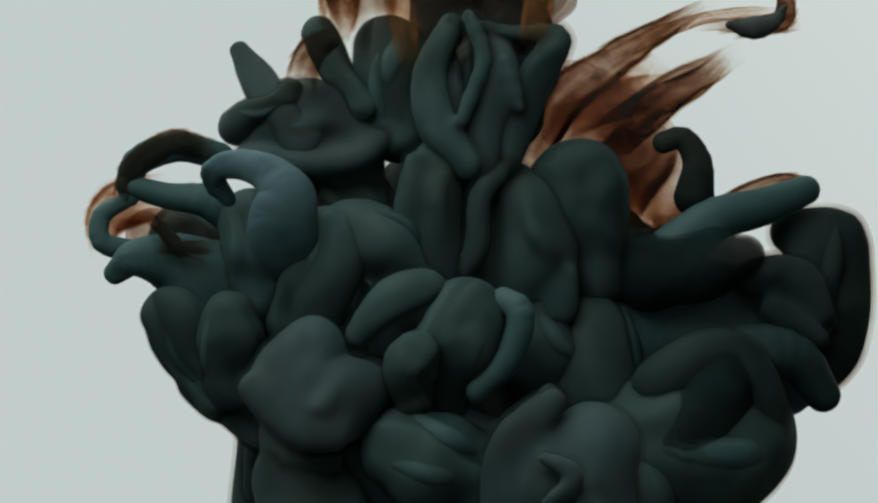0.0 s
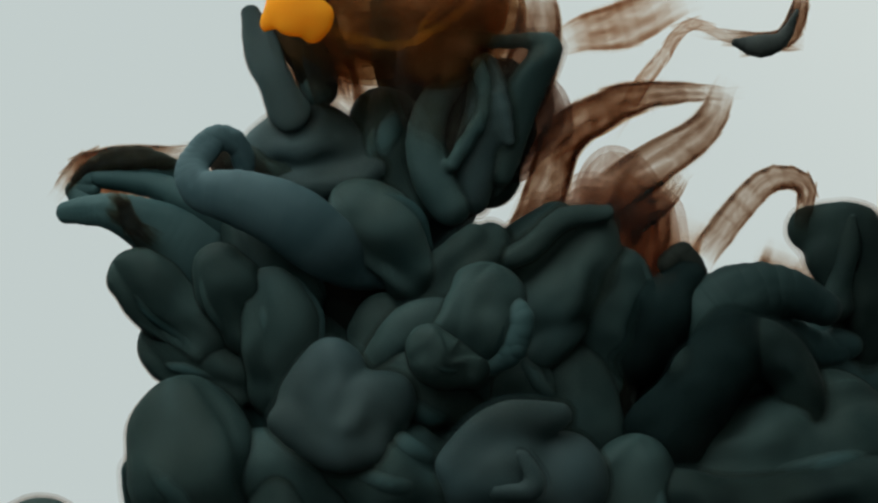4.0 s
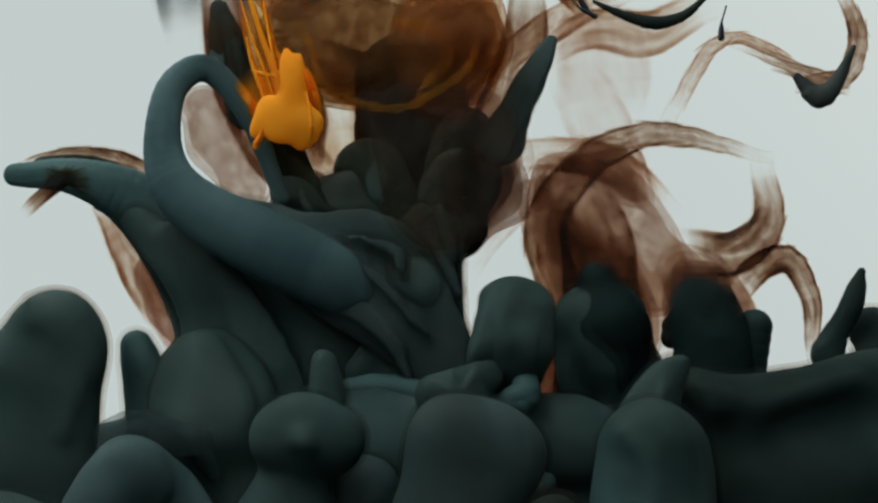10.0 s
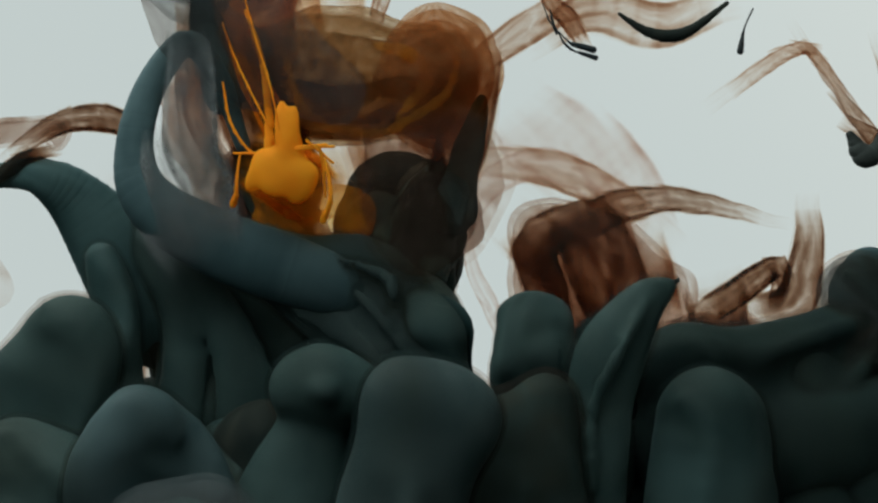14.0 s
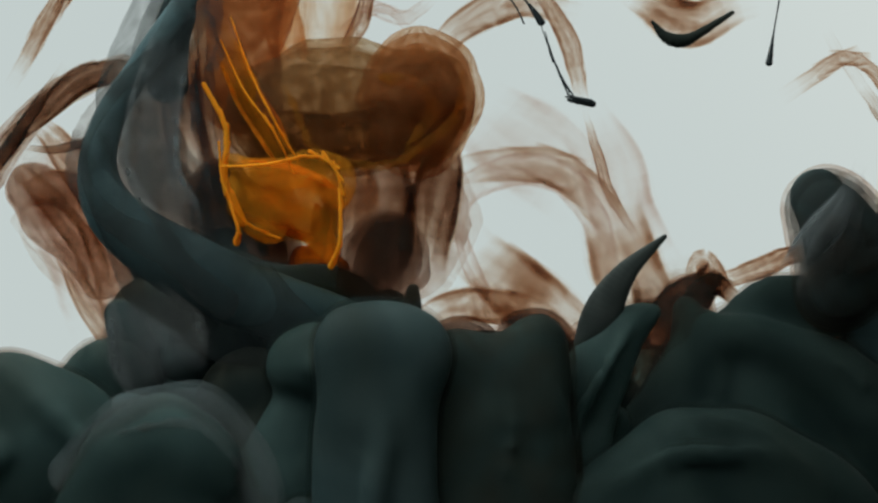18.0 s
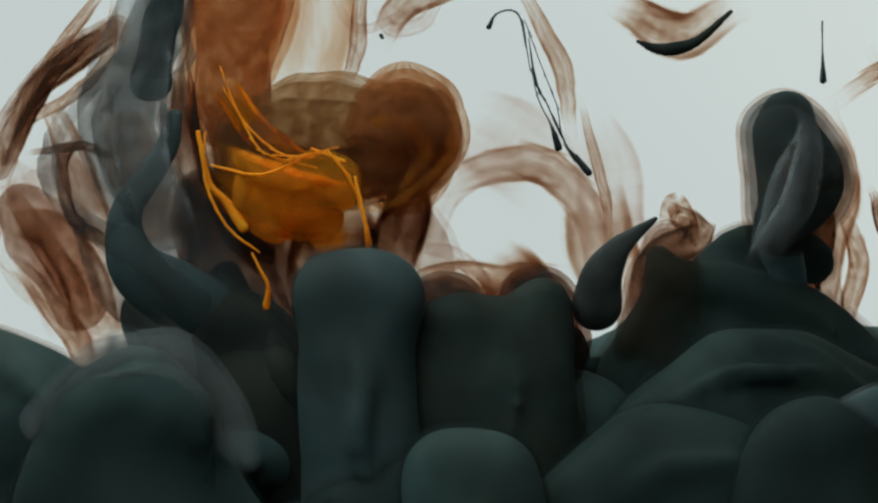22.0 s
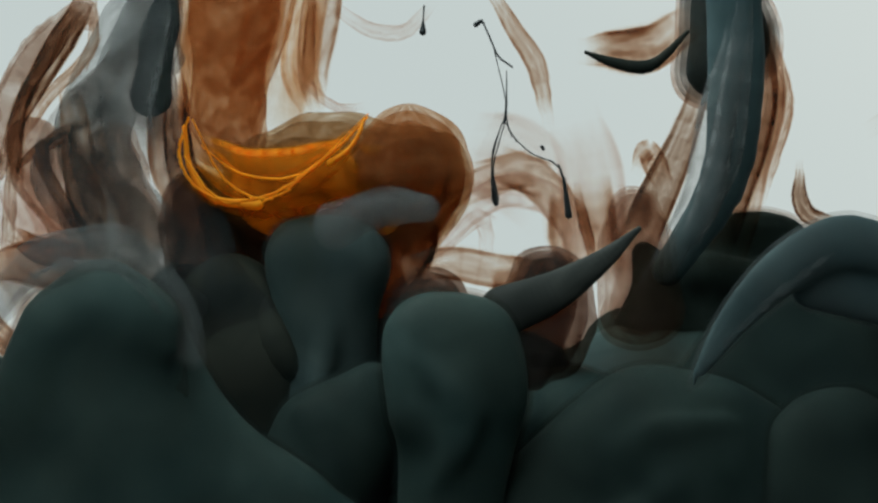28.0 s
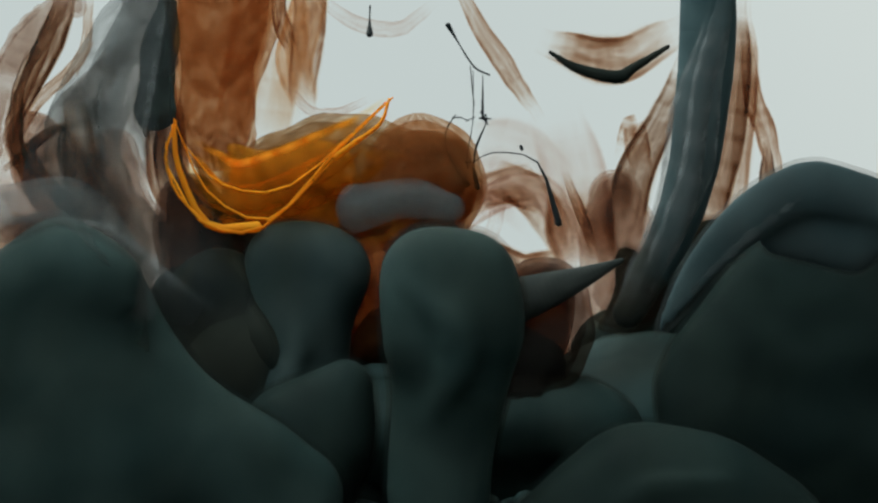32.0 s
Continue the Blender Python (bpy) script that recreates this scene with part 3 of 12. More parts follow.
blob("ink_lobe_3", "ink_lobe", "large rounded dark ink lobe beside the column", [[(2.2, -3.8, 4.8, 0), (-1.3, 6.1, 8.6, 0), (-0.4, 14.9, 8.8, 0), (3.8, 21.7, 5.7, 0)], [(1.9, -7.6, 1.9, 5.3), (9.6, -1.7, 2.1, 6), (12.1, 8, 2.3, 5.7), (16.4, 14.8, 2, 3.8)], [(-6.1, 19.5, 2.8, 3.8), (-2.7, 27.1, 3.3, 3.8)], [(8.9, -0.3, 6.3, -3.1), (13, 11.7, 6.5, -3.1), (15.7, 22.7, 5, -3.1)]], k=2.5, like=((4, 10, 8), (11.3, 9), (-6.8,)))
lobe("ink_lobe_4", "ink_lobe", "dark round ink bulb on the shoulder", (9.1, 9.7, 9.8), (2, 0, -2), (10.5, 10.8), (0,))
lobe("ink_fold_3", "ink_fold", "slender ink fold standing beside the column", (2, 4.8, 5.3), (0, 2, 4), (12, 12.1), (-4.7,), mat=slate, flat=0.25, folds=0, lump=0.12, crease=0.1)
lobe("ink_fold_4", "ink_fold", "dark upright ink fold at the neck of the plume", (3.4, 3.9, 4.3), (-4, -2, 0), (10.1, 10.4), (-7.4,), flat=0.6)
lobe("ink_finger", "ink_finger", "stubby dark ink fingers above the cap", (3.9, 4.3, 5.1), (-2, 0, 0), (7.2, 6.9), (0.6,))
tongue("ink_finger_2", "ink_finger", "flat dark ink finger reaching outward like a leaf", (2.5, 4.1, 6.8, 10.5, 14.2), (6, 8, 4, 0, -4), (10.1, 10.3, 13.3, 14.3), flat=0.5, sub=6, lump=0, crease=0)
tongue("ink_finger_3", "ink_finger", "upper lip of the leaf of dark ink", (2.5, 3, 3.8, 5.1), (2, 2, 2, 0), (10.1, 11.7, 15.7))
lobe("ink_lobe_5", "ink_lobe", "dark lobe of ink bulging from the side", (5.5, 6.2, 7.5), (8, 8, 6), (10.3, 11.5), (-3.6,))
lobe("ink_lobe_6", "ink_lobe", "rounded dark ink bulb at the flank", (5.1, 6.4, 7.4), (12, 12, 10), (6.1, 9), (1.9,))
lobe("ink_lobe_7", "ink_lobe", "small dark ink bulb tucked under the flank", (5.5, 5.8, 7.5), (4, 6, 6), (8.8, 11.2), (-13.3,))
lobe("ink_lobe_8", "ink_lobe", "large swollen dark ink lobe low on the flank", (10.3, 11.9, 13.4), (14, 16, 14), (12, 13.9), (-2.7,))
blob("ink_lobe_13", "ink_lobe", "great dark ink lobe bulging outward", [[(8.1, -4.2, 5.2, 0), (-0.5, -1.8, 7.3, 0), (-2.7, 9.9, 7.1, 0), (-1, 21.8, 6.5, 0), (0.8, 28.4, 4.2, 0)], [(5.3, 3.6, 5, 3.7), (-0.2, 12.6, 4.4, 3.7)]], mat=shaded_ink, k=4, like=((-8, -6, -4), (12.5, 16.1), (20.7,)))
lobe("ink_horn", "ink_horn", "pointed dark horn of ink", (0.8, 2.8, 4.4), (-2, -2, -2), (9, 11.2), (5.3,), mat=shaded_ink)
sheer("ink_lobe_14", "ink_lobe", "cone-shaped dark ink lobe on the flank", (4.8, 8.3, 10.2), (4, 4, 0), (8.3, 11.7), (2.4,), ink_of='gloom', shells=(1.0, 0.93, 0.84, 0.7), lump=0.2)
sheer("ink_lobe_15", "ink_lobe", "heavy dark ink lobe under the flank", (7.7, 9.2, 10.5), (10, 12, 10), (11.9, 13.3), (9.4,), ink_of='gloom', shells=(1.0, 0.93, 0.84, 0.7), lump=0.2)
tongue("ink_finger_4", "ink_finger", "dark ink finger along the flank", (4, 5.5, 7.8, 10.1), (6, 6, 6, 4), (10, 8.6, 8.7), mat=shaded_ink)
tongue("ink_finger_5", "ink_finger", "dark ink finger with a blunt tip", (3.4, 4.4, 5.1, 6.1), (-4, -2, 0, 0), (10, 9.9, 10.2))
lobe("ink_lobe_16", "ink_lobe", "huge dark ink swell low in the cloud", (13.1, 14.9, 15.5), (6, 8, 8), (12.9, 15.9), (3.2,))
tongue("ink_arch", "ink_arch", "small dark arch of ink on the shoulder", (2.6, 2.8, 3.4, 4.7), (-4, -4, -4, -4), (4.6, 5.2, 8.7), mat=umber)
lobe("ink_thumb", "ink_thumb", "rounded upright thumb of dark ink", (7.1, 7.3, 7.2), (22, 22, 18), (9.2, 10.8), (1.2,))
lobe("ink_lobe_17", "ink_lobe", "small dark ink lobe wrapped round the thumb", (4.2, 4.9, 4.2), (28, 28, 26), (5.3, 5.8), (-31.2,))
blob("ink_lobe_18", "ink_lobe", "plump folded dark ink lobe low in the cloud", [[(-3.5, 10.3, 7, 0), (0.4, 2.8, 8.6, 0), (7.4, 8.2, 9.3, 0), (8.7, 15.5, 5.6, 0)], [(-3.6, -4.4, 2.3, 4.7), (7, -0.9, 3, 6.5), (13.6, 6.2, 2.8, 5.8)]], mat=slate, k=5, like=((26, 28, 24), (7.7, 9), (7,)), grooves=[[(-2.5, -2.3, 0.6, 9.3), (6.1, 2.3, 0.7, 10.3), (12.8, 11.9, 0.6, 8.6)]])
lobe("ink_lobe_19", "ink_lobe", "broad dark ink body across the cloud", (7.5, 8.9, 8.5), (16, 18, 16), (7.6, 7.9), (2.8,))
blob("ink_arch_2", "ink_arch", "thick dark ink arch folded over the lobes", [[(2.7, -2.7, 2.6, 0), (0.7, 7.1, 3.6, 0), (2.2, 14.6, 3.2, 0), (4.2, 17, 2.1, 0)]], k=3, folds=1, like=((20, 24, 20), (7.1, 7.6), (12.6,)))
tongue("ink_arch_3", "ink_arch", "thin dark ink flap beside the thumb", (2.6, 3, 2.8, 2.4), (24, 26, 26, 24), (5.5, 8.2, 9))
blob("ink_lobe_20", "ink_lobe", "pointed dark ink lobe low in the cloud", [[(-3.7, 10.9, 9.8, 0), (2.6, 16.2, 11.1, 0), (7.9, 26.3, 12.3, 0)], [(-2.5, -2.8, 2.5, 2.3), (5.8, -1.5, 3.6, 3.4), (13.7, 2.1, 3.4, 3.4), (19, 8.1, 3.4, 3.4)], [(7.1, 6.5, 6.6, 3.4), (13.3, 11.9, 6.8, 3.4)], [(5.2, 3.7, 1.4, 10.4), (2.3, 9.6, 1.5, 11.1), (9.7, 11.6, 1.5, 11.1)]], mat=slate, k=3, like=((34, 34, 30), (9.1, 11.7), (-7.8,)))
lobe("ink_finger_6", "ink_finger", "upright dark ink finger at the base", (2.3, 3, 3.9), (30, 30, 28), (7.7, 10.3), (-7.2,))
lobe("ink_lobe_21", "ink_lobe", "hidden dark ink swell under the cloud", (11.1, 13.5, 14.7), (10, 12, 12), (30, 36.9), (0.5,))
tongue("ink_tongue", "ink_tongue", "pointed dark ink tongue bending over", (0.5, 2.3, 4.2, 5.4), (26, 26, 24, 22), (9.3, 11.1, 10.1), flat=0.5, mat=smoke, lump=0, crease=0, sub=8)
tongue("ink_bulb", "ink_bulb", "rounded grey-black ink head rising like a column", (6.1, 6.1, 5.1, 3.5), (14, 14, 12, 10), (22.3, 26.7, 24.2), mat=slate, flat=0.5)
veil("ink_wisp", "ink_wisp", "thin brown veil of diluted ink drifting in the water", (6.7, 6, 6, 5.3, 3.7, 1.9), (-14, -14, -14, -14, -14, -14), (19.5, 20.5, 16.8, 16.6, 20), mat='deep')
veil("ink_wisp_2", "ink_wisp", "thin brown veil of diluted ink drifting in the water", (3.9, 5.2, 4.4), (-6, -6, -6), (20.6, 19.5), mat='brown')
veil("ink_wisp_3", "ink_wisp", "thin brown veil of diluted ink drifting in the water", (6.1, 8.5, 9.3, 7.4), (-12, -12, -12, -12), (16.1, 17.3, 16.1), mat='brown')
veil("ink_wisp_4", "ink_wisp", "thin brown veil of diluted ink drifting in the water", (3.4, 4.7, 5.9, 6.5), (-4, -4, -4, -4), (12.4, 13.1, 13), mat='deep')
veil("ink_wisp_5", "ink_wisp", "thin brown veil of diluted ink drifting in the water", (1.8, 2.8, 3.4, 3.9, 3.9), (-4, -4, -4, -4, -4), (12.6, 9.1, 10.4, 10.1), mat='deep')
veil("ink_wisp_6", "ink_wisp", "thin brown veil of diluted ink drifting in the water", (7.9, 9.7, 8.4), (-8, -8, -8), (15.4, 15.3), mat='brown')
veil("ink_wisp_7", "ink_wisp", "thin brown veil of diluted ink drifting in the water", (6.5, 7.8, 9.1), (-6, -6, -6), (11.1, 12.3), mat='deep')
veil("ink_wisp_8", "ink_wisp", "thin brown veil of diluted ink drifting in the water", (1.2, 1.6, 2, 2.6), (-10, -10, -10, -10), (12.1, 12.7, 18.5), mat='brown')
veil("ink_wisp_9", "ink_wisp", "thin brown veil of diluted ink drifting in the water", (8.1, 9.4, 9.4, 8.1), (-16, -16, -16, -16), (13.5, 11.3, 12.8), mat='faint')
veil("ink_wisp_10", "ink_wisp", "thin brown veil of diluted ink drifting in the water", (3.5, 4.1, 4.6, 4.6, 4.1, 3.5), (-18, -18, -18, -18, -18, -18), (14.7, 12.8, 13.5, 13, 12.3), mat='faint')
sheer("ink_ring", "ink_ring", "olive-brown smoke ring of diluted ink", (12.2, 13.3, 14.1, 13.4), (2, 4, 4, 2), (10.5, 10.1, 11.5), (-1.9, 0.5,), ink_of='olive')
sheer("ink_ring_2", "ink_ring", "rounded russet bulge of the smoke ring", (10.9, 12.3, 10.6), (10, 10, 10), (6.2, 6.2), (10.3,), ink_of='russet')
veil("ink_ring_3", "ink_ring", "dark swirl turning inside the smoke ring", (5, 7, 7.5, 5.5), (8, 8, 8, 8), (12.6, 12.5, 13.7), mat='olive', sub=3)
veil("ink_stream", "ink_stream", "streaked rust-orange column of ink pouring down", (12.2, 12.8, 11.7, 8.8), (-2, 0, 2, 4), (19.7, 17, 16.9), mat='rust', sub=3)
veil("ink_stream_2", "ink_stream", "broad rust-brown curtain of ink", (9.8, 11, 10.5), (-8, -8, -8), (17.7, 18.4), mat='rust', sub=3)
tongue("orange_ink_drop_2", "orange_ink_drop", "orange ink thread trailing from above", (0.5, 0.6, 0.8, 1.2), (22, 22, 22, 22), (10.8, 12.7, 9.8), mat=amber, sub=3)
veil("orange_ink_veil", "orange_ink_veil", "glowing orange bag of thin ink", (7.2, 8.6, 8.8, 7.4), (18, 20, 22, 20), (10.8, 12.1, 13.3), mat='orange', sub=3)
veil("orange_ink_veil_2", "orange_ink_veil", "fine orange streamers bound in a ribbon", (3.2, 3.7, 3.7, 2.7), (14, 14, 14, 16), (11.5, 12.4, 14.9), mat='orange', sub=3)
veil("ink_veil", "ink_veil", "translucent veil of ink with dark rims", (2, 3, 3.5, 2.8), (4, 4, 4, 4), (12.6, 12.1, 12.8), mat='deep')
veil("ink_veil_2", "ink_veil", "translucent veil of ink with dark rims", (3.1, 5.6, 6.6, 5.9), (0, 0, 0, 0), (11.2, 14, 16.8), mat='brown')
veil("ink_veil_3", "ink_veil", "translucent veil of ink with dark rims", (7.9, 11.8, 13.1, 10.5), (-8, -8, -8, -8), (10.8, 11.6, 13.2), mat='faint')
veil("ink_veil_4", "ink_veil", "translucent veil of ink with dark rims", (7.1, 11.3, 13, 10.7), (22, 22, 22, 22), (15.1, 14.8, 15.6), mat='grey')
veil("ink_veil_5", "ink_veil", "translucent veil of ink with dark rims", (1.2, 1.7, 2, 1.7), (10, 10, 10, 10), (16.4, 13.3, 21.4), mat='deep')
veil("ink_veil_6", "ink_veil", "translucent veil of ink with dark rims", (2.2, 3.7, 4.2), (8, 8, 8), (11.8, 15.1), mat='deep')
veil("ink_veil_7", "ink_veil", "silky grey ink film streaming down", (2.8, 4.7, 5, 3.6), (24, 24, 22, 20), (14, 16, 19.6), mat='grey')
veil("ink_veil_8", "ink_veil", "brown ink film trailing the rising head", (3.9, 5.6, 6.2, 5.1), (-2, -2, -2, -2), (18.2, 17.7, 15), mat='brown')
veil("ink_veil_9", "ink_veil", "brown ink film beside the rising column", (2.6, 3.9, 5.2, 5.2), (-6, -6, -6, -6), (11.1, 12.2, 15.7), mat='deep')
veil("ink_veil_10", "ink_veil", "grey-brown ink film draped over the dome", (4.3, 6.4, 7.5), (48, 50, 48), (16.6, 19.4), mat='grey')
veil("ink_veil_12", "ink_veil", "thin brown film arched between the lobes", (3.1, 4.1, 4.3, 3.6), (18, 18, 18, 18), (10.1, 10.2, 13), mat='brown')
veil("ink_veil_13", "ink_veil", "russet streaks glowing through the dark hollow", (4, 5.3, 5.8), (-10, -10, -10), (9.3, 10.1), mat='rust')
sheer("ink_flap", "ink_flap", "sheer pale grey flap folding over the pillar", (2.7, 4.2, 4.7), (36, 36, 36), (9, 10.1), (-23,), ink_of='pale', shells=(1.0, 0.85, 0.65, 0.45), flat=0.5, lump=0.12)
veil("ink_wisp_11", "ink_wisp", "red-brown bag of thin ink hanging above", (3.8, 5.6, 6.1, 4.3), (0, 0, 0, 0), (12.3, 11.6, 13.6), mat='brown')
tongue("ink_drop", "ink_drop", "small dark hook of ink with a heavy drop", (0.6, 1.8, 2.7, 1), (-4, -4, -4, -4), (8.8, 4.7, 6.5), mat=smoke)
tongue("ink_thread", "ink_thread", "fine black ink thread ending in a bead", (0.1, 0.1, 0.12, 0.15, 0.2, 0.8), (6, 6, 6, 6, 6, 6), (12.7, 15.4, 6.3, 9.9, 14.1), mat=jet, sub=3, lump=0.05)
tongue("ink_thread_2", "ink_thread", "fine black ink thread with a hanging drop", (0.12, 0.12, 0.15, 0.2, 0.9), (2, 2, 2, 2, 2), (13.9, 6.2, 9.9, 9.7), mat=jet, sub=3, lump=0.05)
tongue("ink_thread_3", "ink_thread", "short dark thread with a small bead", (0.2, 0.2, 0.8), (0, 0, 0), (7.6, 7), mat=jet, lump=0.05)
tongue("ink_thread_4", "ink_thread", "short dark drip hanging from a thin film", (0.2, 0.2, 0.8), (0, 0, 0), (3, 3.3), mat=jet, lump=0.05)
tongue("ink_crescent", "ink_crescent", "dark crescent rim under the ink bag", (0.4, 1.1, 1.5, 1.1, 0.5), (4, 4, 4, 4, 4), (8.4, 8.3, 6.3, 11.8), mat=umber)
veil("ink_wisp_12", "ink_wisp", "faint looping film under the surface", (1.6, 2.1, 2.1, 1.6), (-12, -12, -12, -12), (9.6, 8.8, 9), mat='faint')
veil("ink_wisp_13", "ink_wisp", "faint cloudy haze of diluted ink", (11.2, 14, 12.6), (-30, -30, -30), (13.4, 15.5), mat='faint')
lobe("ink_lobe_27", "ink_lobe", "dark swollen ink lobe under the shoulder", (7.9, 10.6, 12.1), (0, 2, 0), (12.7, 13.1), (-2.8,))
lobe("ink_lobe_28", "ink_lobe", "deep folded ink lobe at the throat of the plume", (7.8, 8.5, 9), (-6, -4, -4), (8.3, 10.4), (-6.6,), folds=2)
lobe("ink_lobe_29", "ink_lobe", "ruffled ink lobe high in the column", (7.4, 8.1, 8.6), (-10, -8, -8), (9.6, 10.8), (4.2,), folds=2)
lobe("ink_lobe_30", "ink_lobe", "lumpy dark ink lobe over the flank", (6.4, 7.8, 8.6), (12, 12, 10), (10.1, 10.1), (1.6,), folds=2)
blob("ink_lobe_31", "ink_lobe", "knotted dark ink lobe on the outer flank", [[(7.9, 6.8, 4.3, 0), (2.9, -0.6, 5.1, 0), (-6.6, -1.1, 3.2, 0)], [(-0.6, 7.9, 3, 2.5), (-10.8, 4, 2.8, 2.5)]], mat=shaded_ink, k=3, like=((2, 4, 2), (8.4, 7.6), (-5.4,)))
blob("ink_lobe_32", "ink_lobe", "hanging dark ink lobe beneath the flank", [[(11.8, 8.2, 6.1, 0), (5.6, 2, 5.1, 0), (-4.5, 1.6, 3.9, 0)], [(12.8, 13, 5.9, 0), (9.8, 22.4, 5.9, 0)]], mat=shaded_ink, k=3, like=((12, 14, 14), (9.3, 10), (-3.2,)))
lobe("ink_lobe_33", "ink_lobe", "crumpled dark ink lobe at the underside", (7, 8.9, 9.9), (26, 26, 24), (8.4, 10.3), (-4.3,), folds=2)
veil("ink_film", "ink_film", "dark film of ink hanging from the ring", (4.7, 6.5, 7.2, 5.9), (-4, -4, -4, -4), (11.2, 11.4, 12.9), mat='deep')
veil("ink_film_2", "ink_film", "brown film of ink down the edge of the column", (3.8, 5.6, 5.6, 3.8), (2, 2, 2, 2), (12.8, 13, 13.2), mat='brown')
veil("ink_film_3", "ink_film", "dusky brown smoke of ink above the lobes", (7.9, 10, 10.5, 7.9), (-10, -10, -10, -10), (11.3, 11.7, 11.4), mat='deep')
veil("ink_film_4", "ink_film", "soft brown film with fine dark lines", (1.5, 2.3, 2.6, 1.8), (0, 0, 0, 0), (9.9, 10.1, 12.2), mat='brown')
veil("ink_film_5", "ink_film", "pinkish film drawn out beneath the surface", (3.4, 4.4, 4.4, 3.4), (-6, -6, -6, -6), (12.3, 12, 12.1), mat='brown')
veil("ink_film_6", "ink_film", "russet film folded behind the orange ink", (6.5, 7.8, 6.5), (-6, -6, -6), (9.4, 10.5), mat='rust')
veil("ink_film_7", "ink_film", "wide brown film spread like a net", (5.3, 9.3, 10.6, 8), (-12, -12, -12, -12), (10.8, 11.9, 13), mat='faint')
veil("ink_film_8", "ink_film", "smoky grey film hanging in long folds", (4.7, 6.5, 7, 5.2), (26, 26, 26, 24), (13.6, 14.7, 16.4), mat='grey')
veil("ink_film_9", "ink_film", "pale grey film trailing from the rising column", (1.9, 3.5, 4, 2.4), (28, 28, 26, 24), (14, 16.2, 16.6), mat='grey')
veil("ink_film_10", "ink_film", "dark brown film at the back of the column", (3.8, 6.3, 7.1, 5.8), (2, 2, 2, 2), (13.5, 14.1, 14.9), mat='deep')
veil("ink_film_11", "ink_film", "small brown loop of ink with a dark rim", (1.8, 2.8, 3.3, 2.5), (6, 6, 6, 6), (5.2, 4.1, 5.6), mat='brown')
veil("ink_film_12", "ink_film", "thin curved brown wisp near the edge", (1, 2.1, 2.3, 1.5), (-2, -2, -2, -2), (6.7, 5.6, 6.2), mat='deep')
tongue("orange_ink_thread", "orange_ink_thread", "bright orange thread along the rim of the bag", (0.2, 0.3, 0.3, 0.3, 0.2), (26, 27, 27, 27, 26), (12.9, 16, 21.3, 15.7), mat=amber, sub=3, lump=0.3, crease=0)
tongue("orange_ink_thread_2", "orange_ink_thread", "fine orange thread looping at the edge", (0.2, 0.3, 0.3, 0.2), (24, 24, 24, 24), (10.3, 10.4, 9.3), mat=amber, sub=3, lump=0.3, crease=0)
veil("ink_film_13", "ink_film", "dark streaked curtain of ink under the ring", (9.2, 11.5, 12, 10.5), (-8, -8, -8, -8), (11.1, 10.5, 11.3), mat='deep', sub=2)
lobe("ink_skirt", "ink_skirt", "broad sheet of dark ink sloping to the base", (8.2, 9.9, 13.8), (8, 8, 6), (11.1, 13.8), (5.4,), flat=0.5, folds=2)
lobe("ink_skirt_2", "ink_skirt", "draped sheet of dark ink below the leaf", (6.3, 10.6, 15.3), (2, 2, 0), (16, 18.8), (1.5,), flat=0.5, folds=2)
veil("ink_film_14", "ink_film", "dark brown film behind the orange ink", (7.2, 10.3, 10.8, 7.7), (-2, -2, -2, -2), (10, 9.3, 9.3), mat='deep')
veil("ink_film_15", "ink_film", "brown film wrapped round a dark finger", (5.7, 8, 8.5, 6.4), (-3, -3, -3, -3), (9.1, 9.1, 9.7), mat='brown')
veil("ink_film_16", "ink_film", "brown film hanging over the flank", (5.2, 7.7, 8.5, 7.2), (-3, -3, -3, -3), (7.3, 7.2, 7.1), mat='brown')
sheer("ink_cloud_3", "ink_cloud", "sheer brown hump of ink between the lobes", (7.5, 8.9, 9.7), (16, 16, 16), (9.7, 10.9), (0,), ink_of='dusky')
sheer("ink_cloud_4", "ink_cloud", "sheer dusky swell of ink by the pillar", (8, 10.2, 11), (14, 14, 14), (11, 11), (0,), ink_of='dusky')
sheer("ink_cloud_5", "ink_cloud", "sheer dusky bulb of ink under the ring", (7.3, 8.9, 7.6), (2, 2, 2), (5.2, 6.2), (3.9,), ink_of='dusky')
sheer("ink_cloud_6", "ink_cloud", "sheer brown bulb of ink on the flank", (7.2, 8.5, 8.5), (-2, -2, -2), (7.8, 7.7), (4.8,), ink_of='brown')
lobe("ink_lobe_34", "ink_lobe", "dark lobe of ink closing the underside", (8.3, 10, 10.8), (20, 20, 18), (11, 11.6), (-2,))
sheer("ink_cloud_9", "ink_cloud", "wrinkled russet column of thin ink", (12.3, 13.4, 12.9, 10.3), (-4, -4, -4, -4), (14.2, 14.2, 12.9), (0.8, -2.2,), ink_of='russet', shells=(1.0, 0.8))
sheer("ink_cloud_10", "ink_cloud", "brown cloud of thin ink drifting aside", (6, 8.1, 8.1, 6), (-8, -8, -8, -8), (8.8, 8.8, 8.8), (7.8, 6,), ink_of='brown', shells=(1.0,))
sheer("ink_cloud_11", "ink_cloud", "brown cloud of thin ink spreading over the lobes", (8.8, 12.3, 13.3, 10.7), (-14, -14, -14, -14), (9.6, 10.2, 10.2), (-5.1, 0,), ink_of='brown', shells=(1.0, 0.82))
sheer("ink_cloud_12", "ink_cloud", "dusky brown cloud of ink round the stump", (5.4, 8.1, 9.9), (10, 10, 10), (10, 11.2), (6.7,), ink_of='brown')
sheer("ink_cloud_13", "ink_cloud", "glowing russet cloud between the pillars", (5, 6.5, 7.5), (8, 8, 8), (10, 10), (0,), ink_of='russet')
